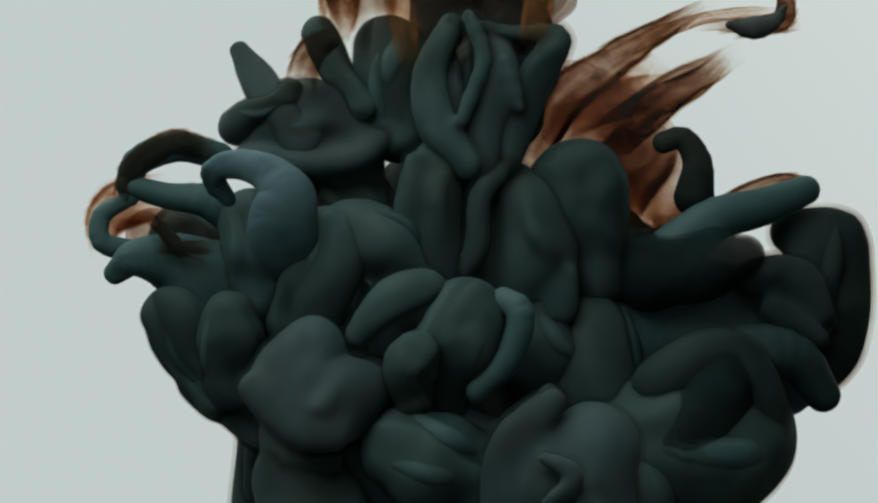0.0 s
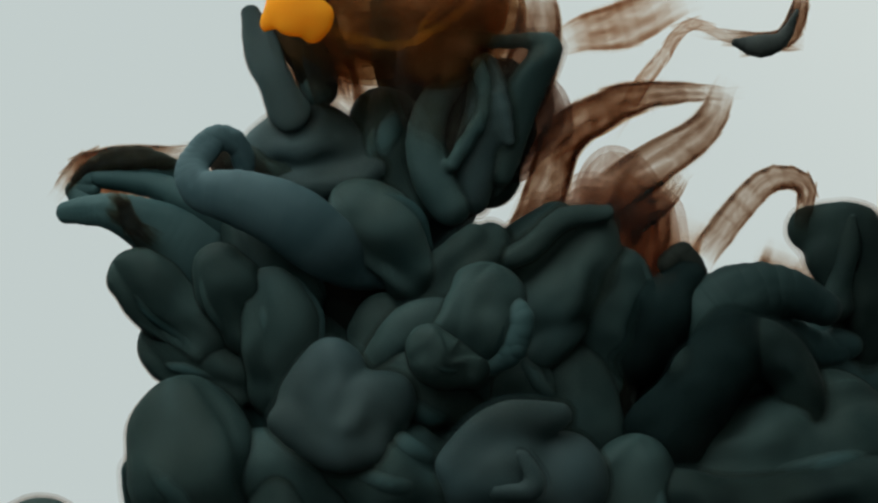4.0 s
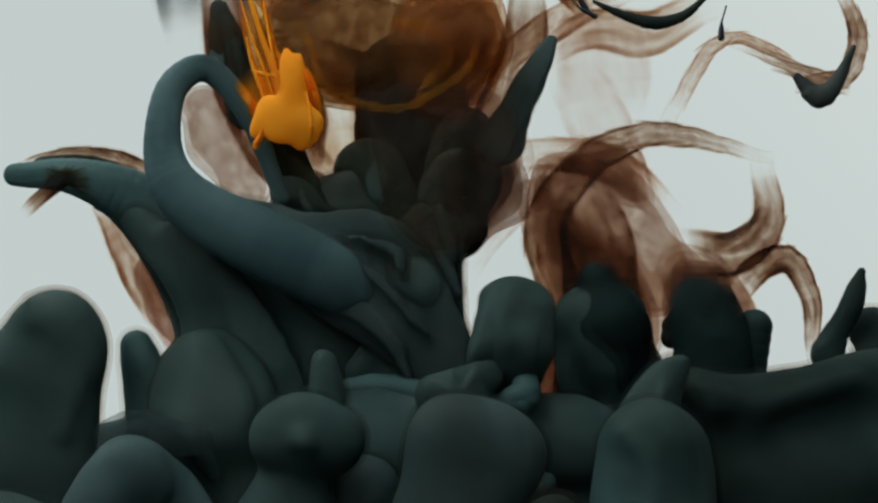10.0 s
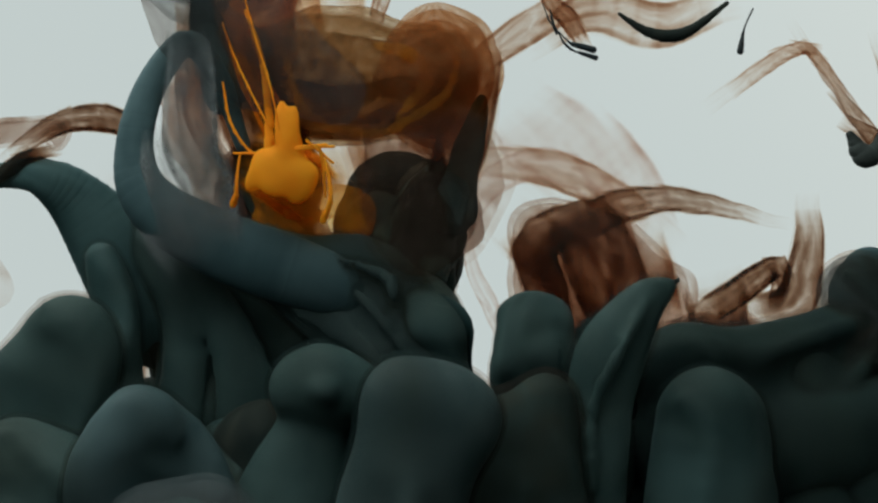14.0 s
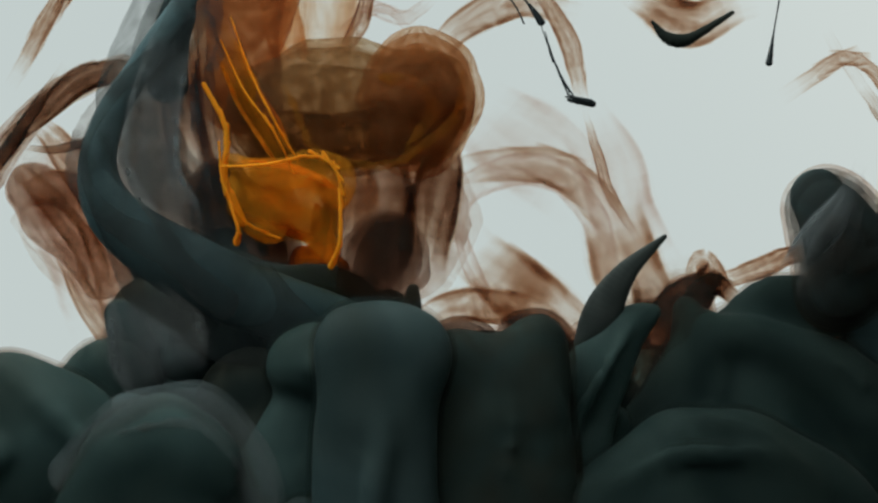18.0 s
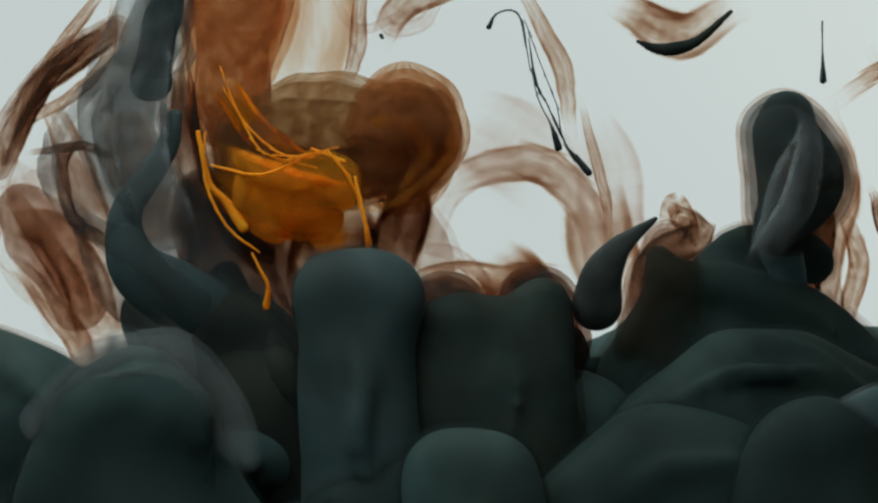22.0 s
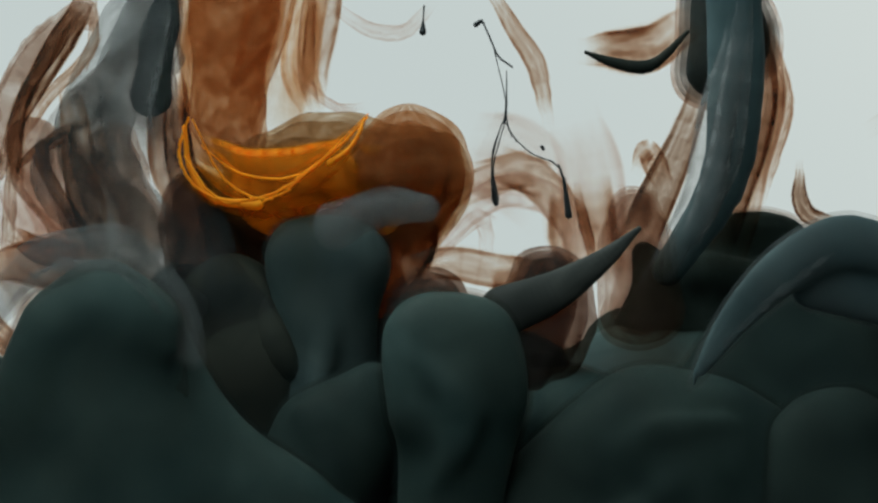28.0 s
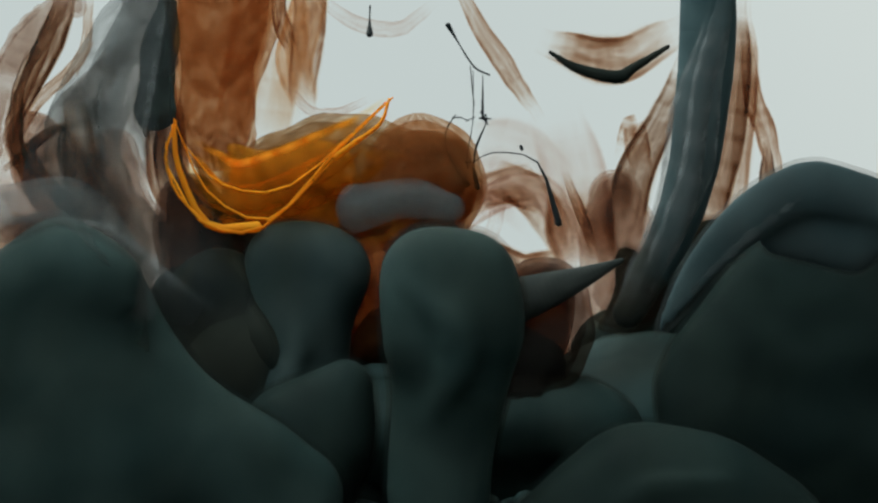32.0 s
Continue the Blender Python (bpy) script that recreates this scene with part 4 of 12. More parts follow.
lobe("ink_lobe_35", "ink_lobe", "dark teal lobe of ink behind the curled tongue", (6.3, 7.8, 9.1), (4, 6, 4), (8.3, 9.4), (5.1,), folds=1)
lobe("ink_lobe_36", "ink_lobe", "dark ink lobe filling the middle of the plume", (7.7, 9.1, 10.2), (0, 2, 0), (10.3, 12.5), (0.2,), folds=1)
tongue("ink_arch_4", "ink_arch", "thick dark arch of ink above the leaf", (2.5, 3.3, 3.4, 3.1), (2, 2, 2, 0), (8.2, 8.9, 9.4), flat=0.6)
tongue("ink_arch_5", "ink_arch", "small ring of dark ink beside the leaf", (1.8, 2.2, 2.4, 2.6), (2, 2, 2, 0), (5.5, 4.9, 5.7), flat=0.7)
veil("ink_wisp_14", "ink_wisp", "smoky film of ink reaching out of the shoulder", (2.3, 3.9, 4.4, 4.5), (-6, -6, -8, -10), (7.9, 9, 10.9), mat='deep')
sheer("ink_cloud_14", "ink_cloud", "sheer slate saucer of ink over the base", (3.4, 5, 3.4), (34, 34, 34), (8.6, 9.1), (13.2,), ink_of='slate', shells=(1.0, 0.7))
sheer("ink_veil_14", "ink_veil", "sheer slate sheet of ink hanging in the water", (5.8, 8.2, 10.4, 11.3), (6, 8, 8, 6), (18.9, 18.3, 20.5), (-4.6, -43.9,), ink_of='slate', shells=(1.0, 0.6), flat=0.3)
lobe("ink_drape_3", "ink_drape", "dark drape of ink sloping below the curl", (6.3, 8.3, 10.6), (6, 6, 4), (13.5, 16), (6.1,), mat=shaded_ink, flat=0.4, lump=0.14, folds=1)
lobe("ink_lobe_37", "ink_lobe", "smooth slate ink lobe hanging from the curl", (7.7, 8.9, 7.5), (9, 9, 8), (8.3, 9.3), (10.8,), mat=ink, lump=0.16, folds=1)
lobe("ink_mound_2", "ink_mound", "murky brown-black mound behind the pillar", (13.3, 18.1, 19.3), (16, 16, 16), (12.3, 13.8), (0,), mat=umber, lump=0.2, flat=0.5, crease=0.15, halo=0)
veil("ink_wisp_15", "ink_wisp", "brown ribbon of ink holding a heavy drop", (1.8, 2.6, 2.6, 1.6), (-5, -5, -5, -5), (13.5, 10.4, 29.3), mat='deep')
lobe("ink_lobe_38", "ink_lobe", "rounded teal ink lobe low on the flank", (10.3, 11.5, 11.6), (12, 12, 10), (9.8, 10.8), (-8.8,))
veil("ink_wisp_16", "ink_wisp", "long brown strand of thin ink", (1.1, 1.7, 2.2, 2), (12, 12, 12, 12), (16.1, 12.9, 17.2), mat='brown')
veil("ink_wisp_17", "ink_wisp", "pale brown strand crossing the veil", (1, 1.5, 1.7, 1.5), (8, 8, 8, 8), (13.1, 14.7, 15.9), mat='brown')
veil("ink_wisp_18", "ink_wisp", "dark grey rim of the hanging veil", (1.1, 1.6, 1.8, 1.6), (14, 14, 14, 14), (9.6, 12, 14), mat='deep')
veil("ink_wisp_19", "ink_wisp", "thin pinkish wisp rising between the lobes", (1.3, 2.1, 2.4, 1.9), (-14, -14, -14, -14), (10.8, 9.3, 11), mat='faint')
veil("ink_wisp_20", "ink_wisp", "fine brown wisp drifting under the drops", (0.9, 1.4, 1.6, 1), (-8, -8, -8, -8), (9.5, 9.5, 12.1), mat='brown')
veil("ink_wisp_21", "ink_wisp", "faint curling wisp beneath the surface", (1.1, 1.3, 1.3, 1.1), (-10, -10, -10, -10), (9.6, 8, 10.4), mat='faint')
tongue("orange_ink_thread_3", "orange_ink_thread", "fine orange line running through the bag", (0.1, 0.2, 0.2, 0.1), (27, 28, 28, 27), (11.6, 13.6, 25.8), mat=amber, sub=3, lump=0.3, crease=0)
tongue("orange_ink_thread_4", "orange_ink_thread", "slender orange line beside the streamers", (0.1, 0.2, 0.2, 0.1), (27, 28, 28, 27), (16.4, 13.7, 18.5), mat=amber, sub=3, lump=0.3, crease=0)
tongue("orange_ink_thread_5", "orange_ink_thread", "small orange drip at the corner of the bag", (0.3, 0.4, 0.5, 0.7), (27, 28, 28, 27), (5.8, 5.5, 5.6), mat=amber, sub=3, lump=0.3, crease=0)
tongue("orange_ink_thread_6", "orange_ink_thread", "thin orange drip under the bag", (0.2, 0.3, 0.4, 0.8), (27, 28, 28, 27), (4.5, 3.7, 4.1), mat=amber, sub=3, lump=0.3, crease=0)
sheer("ink_cloud_15", "ink_cloud", "sheer dusky sheet of ink under the column", (6.5, 10.4, 13, 11.7), (-6, -6, -6, -6), (9.7, 10.2, 12.8), (-9.2, -2.8,), ink_of='dusky', flat=0.4)
veil("ink_veil_15", "ink_veil", "rusty glints between the pleats of the column", (2.7, 3.6, 2.4), (15, 15, 15), (9.3, 9.4), mat='rust')
veil("ink_veil_16", "ink_veil", "brown glints at the top of the plume", (3.2, 3.9, 2.7), (13, 13, 13), (8.2, 7.7), mat='rust')
tongue("ink_thread_5", "ink_thread", "thin black thread looping between two beads", (0.6, 0.2, 0.2, 0.2, 0.2), (7, 7, 7, 7, 7), (3.5, 4.2, 4, 6.1), mat=jet, crease=0)
veil("ink_veil_17", "ink_veil", "brown folded film beside the hanging veil", (2.5, 4.3, 4.8, 3.8), (2, 2, 2, 2), (10.5, 12.6, 14.3), mat='brown')
blob("ink_fold_5", "ink_fold", "pleated dark ink sheet in the upper column", [[(0.1, -5.3, 2.7, 0), (4.9, 4.2, 3.5, 0), (3.8, 16.8, 4.2, 0), (-1.5, 24.9, 4.7, 0)], [(-3.7, -6.1, 1.4, 2.7), (-6.3, 4.2, 1.6, 3.5), (-1.2, 16.1, 1.6, 3.7)]], k=2.5, like=((8, 10, 8), (10.7, 11.7), (-6.5,)))
blob("ink_fold_6", "ink_fold", "slate pleat of ink beside the column's middle", [[(3.3, -2.8, 3.5, 0), (-0.3, 6.8, 5, 0), (0.8, 18.2, 4.7, 0), (0, 25.6, 3.5, 0)], [(-1.1, 2.9, 1.1, 5), (-6, 12.3, 1.1, 4.5)]], mat=slate, k=2.5, like=((8, 10, 8), (10.7, 11.7), (1.3,)))
blob("ink_fold_7", "ink_fold", "dark pleat of ink at the rim of the column", [[(-1.7, -4, 2.4, 0), (0, 4, 3.9, 0), (0.1, 14.6, 4.1, 0), (0.1, 25.2, 3.4, 0)], [(0.2, -5.3, 1.6, 1.2), (11.3, -1.4, 1.4, 1.9), (21.3, 0.2, 1.4, 1.2)]], k=2.5, like=((8, 10, 8), (10.6, 11.7), (2,)))
veil("ink_wisp_22", "ink_wisp", "long folded brown film at the far side", (2, 3.3, 3.8, 2.8), (4, 4, 4, 4), (9.8, 11.7, 12.3), mat='brown')
veil("ink_wisp_23", "ink_wisp", "dark streak along the folded film", (0.7, 1.1, 1.2, 0.9), (9, 9, 9, 9), (6.8, 8.6, 7.7), mat='deep')
veil("ink_wisp_24", "ink_wisp", "wispy brown net of thin ink", (2.9, 4.5, 4.7, 3.4), (-10, -10, -10, -10), (9.6, 10.1, 10.4), mat='faint')
veil("ink_wisp_25", "ink_wisp", "pale orange film spilling from the column", (3.8, 5, 5, 3.3), (6, 6, 6, 6), (11.5, 9.6, 9.4), mat='rust')
veil("ink_wisp_26", "ink_wisp", "thin pink streamers hanging from above", (1.3, 2.1, 2.3, 1.6), (-4, -4, -4, -4), (10.4, 9.7, 7.2), mat='brown')
veil("ink_wisp_27", "ink_wisp", "brown smoke curling round the rising column", (1.5, 2.6, 2.8, 2.1), (-3, -3, -3, -3), (13, 11, 11.9), mat='brown')
sheer("ink_veil_18", "ink_veil", "sheer brown-grey film stretched inside the curl", (4.3, 5.8, 5.8), (4, 4, 4), (9.8, 11.3), (-10.6,), ink_of='brown', shells=(1.0, 0.8), flat=0.4)
veil("ink_wisp_28", "ink_wisp", "brown smoke pouring between thumb and fingers", (3.8, 5.8, 6.3, 5.1), (2, 2, 2, 2), (12.7, 12.8, 13.3), mat='brown')
veil("ink_wisp_29", "ink_wisp", "dark streaked smoke beside the fingers", (1.8, 2.8, 3, 2.3), (4, 4, 4, 4), (11.2, 12.4, 11.8), mat='deep')
tongue("ink_thread_6", "ink_thread", "crooked black thread strung with small drops", (0.1, 0.3, 0.1, 0.3, 0.1, 0.6), (9, 9, 9, 9, 9, 9), (11.9, 7.3, 5.7, 7.3, 10.7), mat=jet, crease=0)
tongue("ink_drop_2", "ink_drop", "tiny loose bead of dark ink", (0.4, 0.4), (6, 6), (0.6,), mat=jet, crease=0, sub=1)

blob("dome_left", "ink_dome", "broad rounded ink dome with a sunken eye", [[(-0.3, -14.6, 14.1, 0), (-2.2, -32.5, 17.4, 0), (-3.8, -49.9, 19.5, 0)], [(4.9, -28.2, 14.1, -1.1), (19, -43.4, 13, -2.7), (36.3, -57.5, 13, -4.3)], [(-8.1, -10.8, 6.5, 8.1), (-12.5, -27.1, 7.6, 8.7), (-14.6, -43.4, 8.7, 7.6)], [(2.7, -5.4, 6, 8.1), (11.4, -10.8, 4.3, 7.6)]], k=14, flat=0.6, folds=0, skins=((0.0, coat), (-0.5, coat), (-1.2, ink)), grooves=[[(0, -9.8, 1.7, 15.7), (4, -9, 2.2, 16.3), (6.5, -7.1, 1.3, 15.2)]], lips=[[(8.1, -4.3, 1.3, 6.5), (13, -13, 1.4, 8.7), (16.8, -23.9, 1.3, 9.2)]])
blob("bud", "ink_bud", "smooth dark ink bud nodding over its neck", [[(-1.1, -9.4, 9.1, 0), (-1.7, -21.6, 10, 0), (-2.2, -38.3, 11.1, 0)], [(-1.1, -6.7, 6.9, 5.5), (-6.7, -13.9, 6.1, 6.1), (-7.8, -23.9, 5.5, 6.1)], [(6.7, -12.8, 6.1, -1.7), (12.2, -21.6, 6.7, -1.7)]], mat=slate, k=5, lips=[[(-7.8, -7.2, 1.1, 6.7), (-1.1, -3.3, 1.2, 7.8), (5.5, -9.4, 1.1, 5.5)]])
blob("heart_left", "ink_pillar", "tall smooth ink pillar with a rounded head", [[(0.9, -11.2, 10.4, 0), (1.1, -24.4, 11.6, 0), (1.4, -40.3, 12.3, 0), (2.3, -65.2, 14.2, 0)], [(-5.7, -7.9, 5.7, 0), (7.4, -8.7, 5.7, 0)]], mat=slate, k=9, wobble=0.5, grooves=[[(5.7, -36.9, 1.1, 13.6), (4.5, -23.3, 1.4, 13.8), (6.8, -14.2, 0.7, 12.5)]])
blob("heart_right", "ink_hump", "rounded dark ink hump beside the pillar", [[(-0.2, -8.9, 7.7, 0), (-1.8, -23.4, 10.5, 0), (-3.5, -44.4, 14, 0), (-4.7, -66.6, 16.4, 0)], [(-15.2, -15.2, 10.7, -2.3), (-16.4, -32.7, 14, -2.3), (-15.2, -60.7, 16.4, -2.3)], [(-23.4, -16.4, 8.2, -1.2), (-23.4, -37.4, 10.5, -1.2)]], k=9, skins=((0.0, sheer_ink['brown']), (-1.3, shaded_ink)), lips=[[(-6.4, -12.8, 0.9, 4.7), (-3.5, -23.4, 1.2, 8.2), (-7, -37.4, 1.2, 10.5)]])
blob("mushroom", "ink_mushroom", "round mushroom cap of dark ink on a thick neck", [[(-5.1, -7.6, 7, 1.1), (0, -7.1, 7.9, 2.3), (4.5, -8.3, 6.8, 1.1)], [(-1.7, -15.3, 6.6, -1.1), (-4.5, -27.8, 10.8, -1.7), (-6.8, -43.7, 13.6, -1.7)]], mat=ink, k=3.5)
blob("column_left", "ink_column_head", "dark ink column with a bent head", [[(-3, -8.3, 5.9, 0), (1.8, -7.1, 6.6, 0.6), (4.1, -13, 5.9, 0)], [(2.4, -15.4, 7.1, 0), (1.8, -29.6, 9.5, 0), (-4.1, -46.2, 14.2, 0), (-6.5, -62.8, 16.6, 0)], [(-8.9, -19, 8.3, -1.2), (-11.3, -37.9, 11.8, -1.2)]], mat=ink, k=8, lips=[[(-4.1, -3.6, 1.1, 3.6), (3, -8.3, 1.2, 5.3), (6.5, -17.8, 1.2, 4.7), (5.3, -29.6, 1.2, 7.1)]])
blob("bar", "ink_bar", "upright curved bar of dark ink with a brown rim", [[(0, -4.3, 3.7, 0), (2.5, -14.1, 4.7, 0), (4.9, -27.6, 4.7, 0), (5.5, -42.3, 6.1, 0)]], mat=ink, k=4)
blob("low_left", "ink_swell", "low smooth ink swell along the edge", [[(-0.6, -13.6, 13.4, 0), (-2.3, -33.5, 17, 0)], [(11.3, -18.7, 11.3, -1.1), (20.4, -27.8, 11.3, -1.1), (27.2, -44.8, 13.6, -1.1)]], mat=ink, k=10, lips=[[(0, -4, 1.1, 6.8), (11.3, -13, 1.2, 8.5), (22.7, -25.5, 1.1, 8.5)]])
blob("saddle", "ink_saddle", "rolling saddle of dark ink toward the edge", [[(-10.1, -8.9, 7.4, 0), (-2.4, -7.2, 7.2, 1.2), (6, -8.9, 6.2, 0)], [(6, -9.5, 5.5, -1.2), (16.7, -6, 6, -1.2), (28.6, -3.8, 6.7, -1.2), (42.9, -1.2, 7.9, -1.2)], [(-3.6, -26.2, 12.5, -1.8), (11.9, -28.6, 13.1, -1.8), (28.6, -25, 14.3, -2.4), (42.9, -25, 15.5, -2.4)]], mat=shaded_ink, k=7, lips=[[(-10.7, -6, 1, 4.8), (0, -4.8, 1.1, 6.6), (8.3, -8.3, 1, 4.8), (19.1, -4.8, 1.1, 4.2), (31, -1.8, 1, 4.2)]])
blob("edge_mass", "ink_mass", "heavy dark ink mass rising at the edge", [[(-0.2, -7.9, 7.8, 0), (0.2, -19.5, 8.8, 0), (-1.8, -29.2, 10.2, 0)], [(-14.4, -20.7, 4.9, 3), (-11.6, -30.4, 7.1, 3.7), (-3.7, -39, 9.7, 3.7)], [(3.7, -43.8, 14.6, 0), (6.1, -59.7, 18.3, 0)]], mat=shaded_ink, k=4, lips=[[(-6.1, -4.9, 1, 4.9), (1.2, -15.8, 1.1, 7.3), (-6.1, -29.2, 1.1, 9.1)]])
blob("knoll", "ink_knoll", "smooth upright ink knoll among the lobes", [[(0, -11.9, 11.5, 0), (0.6, -28.2, 12.9, 0), (1.2, -43.2, 13.8, 0)]], mat=ink, k=4, lips=[[(-5.8, -7.5, 1, 6.9), (-1.2, -16.7, 1.2, 9), (-2.3, -29.4, 1.2, 9.2)]])
blob("ridge", "ink_ridge", "sharp folded ridge of dark ink running to the edge", [[(0.9, -4.9, 4.2, 0), (2.1, -15.3, 7.4, 0), (-1.8, -30, 11.6, 0), (-6.7, -52.1, 15.9, 0)], [(6.7, -10.4, 5.1, 1.2), (17.8, -14.1, 7.4, 1.2), (31.3, -20.2, 8.6, 1.2), (43.5, -32.5, 9.8, 1.2), (52.1, -47.2, 11, 1.2)], [(14.1, -30, 13.5, -1.2), (22.7, -49.6, 19.6, -1.2)], [(10.4, -8, 4.4, -3.7), (22.7, -3.1, 6.7, -4.9), (34.9, -5.5, 7.4, -4.9)]], k=5, wobble=0.8, folds=3, skins=((0.0, coat), (-0.6, coat), (-1.3, shaded_ink)))
blob("dome_right", "ink_dome", "enormous smooth ink dome welling up from the depth", [[(0, -28, 27.6, 0), (-3.5, -51, 32.2, 0)], [(-20.7, -33.7, 15, 3.5), (-24.2, -51, 18.4, 3.5)], [(17.3, -33.7, 19.6, 1.2), (21.9, -54.5, 21.9, 1.2)]], mat=shaded_ink, k=16, flat=0.45, wobble=1.2, lips=[[(-26.5, -24.5, 1.4, 6.3), (-15, -14.2, 1.6, 9.8), (0, -9.6, 1.7, 11.3), (16.1, -14.2, 1.4, 9.2)], [(0, -3.8, 1.2, 5.8), (12.7, -10.7, 1.4, 9), (21.9, -22.2, 1.4, 8.1)]])
blob("lobe_right", "ink_lobe", "smooth ink lobe bulging before the great dome", [[(0.5, -14.3, 13.8, 0), (1.1, -27.8, 15.6, 0), (2.2, -47.2, 17.8, 0)], [(-7.5, -15.9, 5.6, 2.7), (-9.7, -26.7, 6.5, 2.7)]], mat=shaded_ink, k=8, flat=0.6, folds=0)
blob("slope_right", "ink_slope", "long smooth slope of dark ink between dome and thumb", [[(0, -20.1, 19, 0), (-14.5, -30.2, 16.8, 0), (-29.1, -41.4, 15.7, 0)], [(15.7, -28, 21.2, -1.1), (23.5, -45.8, 24.6, -1.1)]], mat=shaded_ink, k=14, flat=0.6, lips=[[(-14.5, -23.5, 1.1, 7.8), (-1.1, -13.4, 1.3, 11.2), (12.3, -12.3, 1.1, 10.1)]])
blob("thumb", "ink_thumb", "smooth dark ink thumb with a folded tip", [[(0.5, -12.7, 12.2, 0), (1.6, -24.4, 11.7, 0), (1.3, -39.6, 10, 0), (0, -57, 9.1, 0)], [(-4.3, -9.2, 6.5, 4.3), (-6.5, -22.2, 4.8, 5.4)], [(5.4, -9.2, 6.3, 3.3), (7.6, -20.1, 4.3, 4.3)]], mat=ink, k=8, grooves=[[(-3.3, -9.2, 1.1, 13.2), (-2.7, -4.9, 1.2, 11.9), (0, -3.3, 0.8, 10.8)]], lips=[[(-7.1, -11.4, 0.9, 8.5), (-1.1, -19, 1, 10.6), (0, -30.9, 1, 9.2)]])
blob("companion", "ink_lobe", "dark ink lobe leaning on the thumb", [[(0, -15.8, 11.8, 0), (-4.5, -31.5, 14.6, 0), (-6.8, -48.4, 16.9, 0)], [(10.1, -3.4, 4.7, 0), (5.6, -12.4, 7.9, 0)]], mat=shaded_ink, k=9, lips=[[(-4.5, -7.9, 1, 5.6), (0, -19.1, 1.2, 8.8), (-1.1, -32.7, 1.2, 10.1)]])
blob("drape", "ink_drape", "great pleated drape of dark ink sloping to the base", [[(-3.8, 3.8, 6.3, 0), (3.8, -7.6, 8.9, 0), (11.4, -24.1, 12.7, 0), (15.2, -44.4, 16.5, 0), (16.5, -65.9, 19, 0)], [(-10.1, 5.7, 3.3, 3.2), (0, -6.3, 3.8, 6.3), (5.7, -21.5, 4.3, 8.9), (7.6, -40.6, 5.1, 10.1)], [(0, 0, 3, 7), (11.4, -12.7, 3.3, 9.5), (17.7, -27.9, 3.8, 10.8), (21.5, -44.4, 4.6, 11.4)], [(16.5, -6.3, 5.1, 2.5), (29.1, -19, 7.6, 2.5), (34.2, -34.2, 10.1, 2.5), (36.8, -54.5, 12.7, 2.5)], [(8.9, -5.1, 2, 9.5), (19, -19, 2.3, 10.8), (26.6, -34.2, 2.8, 11.4)]], mat=ink, k=3, flat=0.5)
blob("head_right", "ink_bulb", "rounded sheer grey ink head with a dark hollow", [[(-1.6, -10.5, 10.4, 0), (0.6, -20, 12.1, 0), (-3, -27.2, 9.4, 1.2)]], flat=0.6, k=5, wobble=1.0, folds=2, skins=((0.0, sheer_ink['brown']), (-0.9, sheer_ink['slate']), (-2.0, sheer_ink['slate']), (-3.4, slate)))
blob("sheet", "ink_sheet", "broad smoky slate sheet of ink with see-through folds", [[(13.6, 33.2, 5.4, 0), (10.7, 16.6, 5.9, 0), (1.8, 1.2, 7.3, 0), (-1.2, -14.2, 8.3, 0), (7.1, -29.6, 10.7, 0), (22.5, -40.3, 10.7, 0), (37.9, -47.4, 6.6, 0)], [(11.8, 5.9, 5.2, -1.2), (10.7, -10.7, 9, -1.2), (16.6, -26.1, 9.5, -1.2)], [(14.2, 21.3, 1.9, 3), (4.1, 9.5, 2, 4.7), (-3, 0, 2, 5.9), (-8.3, -10.7, 2.1, 5.9), (-7.1, -21.3, 2.4, 6.5), (4.7, -30.2, 2.6, 7.1), (21.3, -40.9, 2.8, 5.9)], [(15.4, 13, 3.1, 2.4), (11.8, 16.6, 2.8, 3)]], flat=0.3, k=5, wobble=1.6, folds=3, skins=((0.0, sheer_ink['mist']),), grooves=[[(-2.4, -10.7, 3.6, 7.1), (0, -15.4, 3.1, 7.1)], [(4.1, -3.6, 1.9, 7.1), (7.3, -8.3, 1.7, 7.1)]])
blob("brown_bag", "ink_cloud", "wide pleated bag of sheer brown ink", [[(-15.3, 15.3, 5.9, 0), (-7.7, 8.9, 7.9, 0), (0, -0.6, 9.9, 0), (10.2, -7.7, 8.9, 0), (18.5, -14, 5.1, 0)], [(-0.6, -7.7, 5.9, 0), (6.4, -19.1, 4.8, 0), (10.5, -33.2, 2.6, 0)], [(-11.5, 11.5, 2, 3.8), (-1.3, 15.3, 2.3, 5.1), (11.5, 14, 2, 5.1)], [(-11.5, 0, 2, 3.8), (0, -10.2, 2.3, 5.1), (8.9, -25.5, 1.8, 3.8)]], flat=0.35, k=3.5, wobble=1.8, folds=3, skins=((0.0, sheer_ink['tan']),))
blob("brown_arch", "ink_arch", "sheer brown arch of ink with a dark rim", [[(-17.6, -22.7, 2.8, 0), (-11.3, -12, 3.3, 0), (-5, -3.8, 3.3, 0), (2.5, 2.5, 3, 0), (10.1, 7.3, 2.5, 0), (12.8, 3.8, 1.5, 0)], [(-15.1, -21.4, 0.9, 2.5), (-7.6, -5.7, 1, 3), (2.5, 4.4, 1, 3), (10.7, 9.1, 0.8, 2.3)]], flat=0.5, k=2, wobble=1.2, folds=1, skins=((0.0, sheer_ink['brown']), (-0.9, sheer_ink['brown'])))
blob("bean", "ink_tongue", "broad leaf of dark ink bending at the tip", [[(-0.6, -1.2, 1.6, 0), (-5.8, -5.5, 4.1, 0), (-11.5, -14.4, 6.2, 0), (-15, -25.3, 6.2, 0), (-15.5, -38, 6.2, 0), (-15, -53, 6.9, 0)]], mat=ink, k=4, flat=0.55)
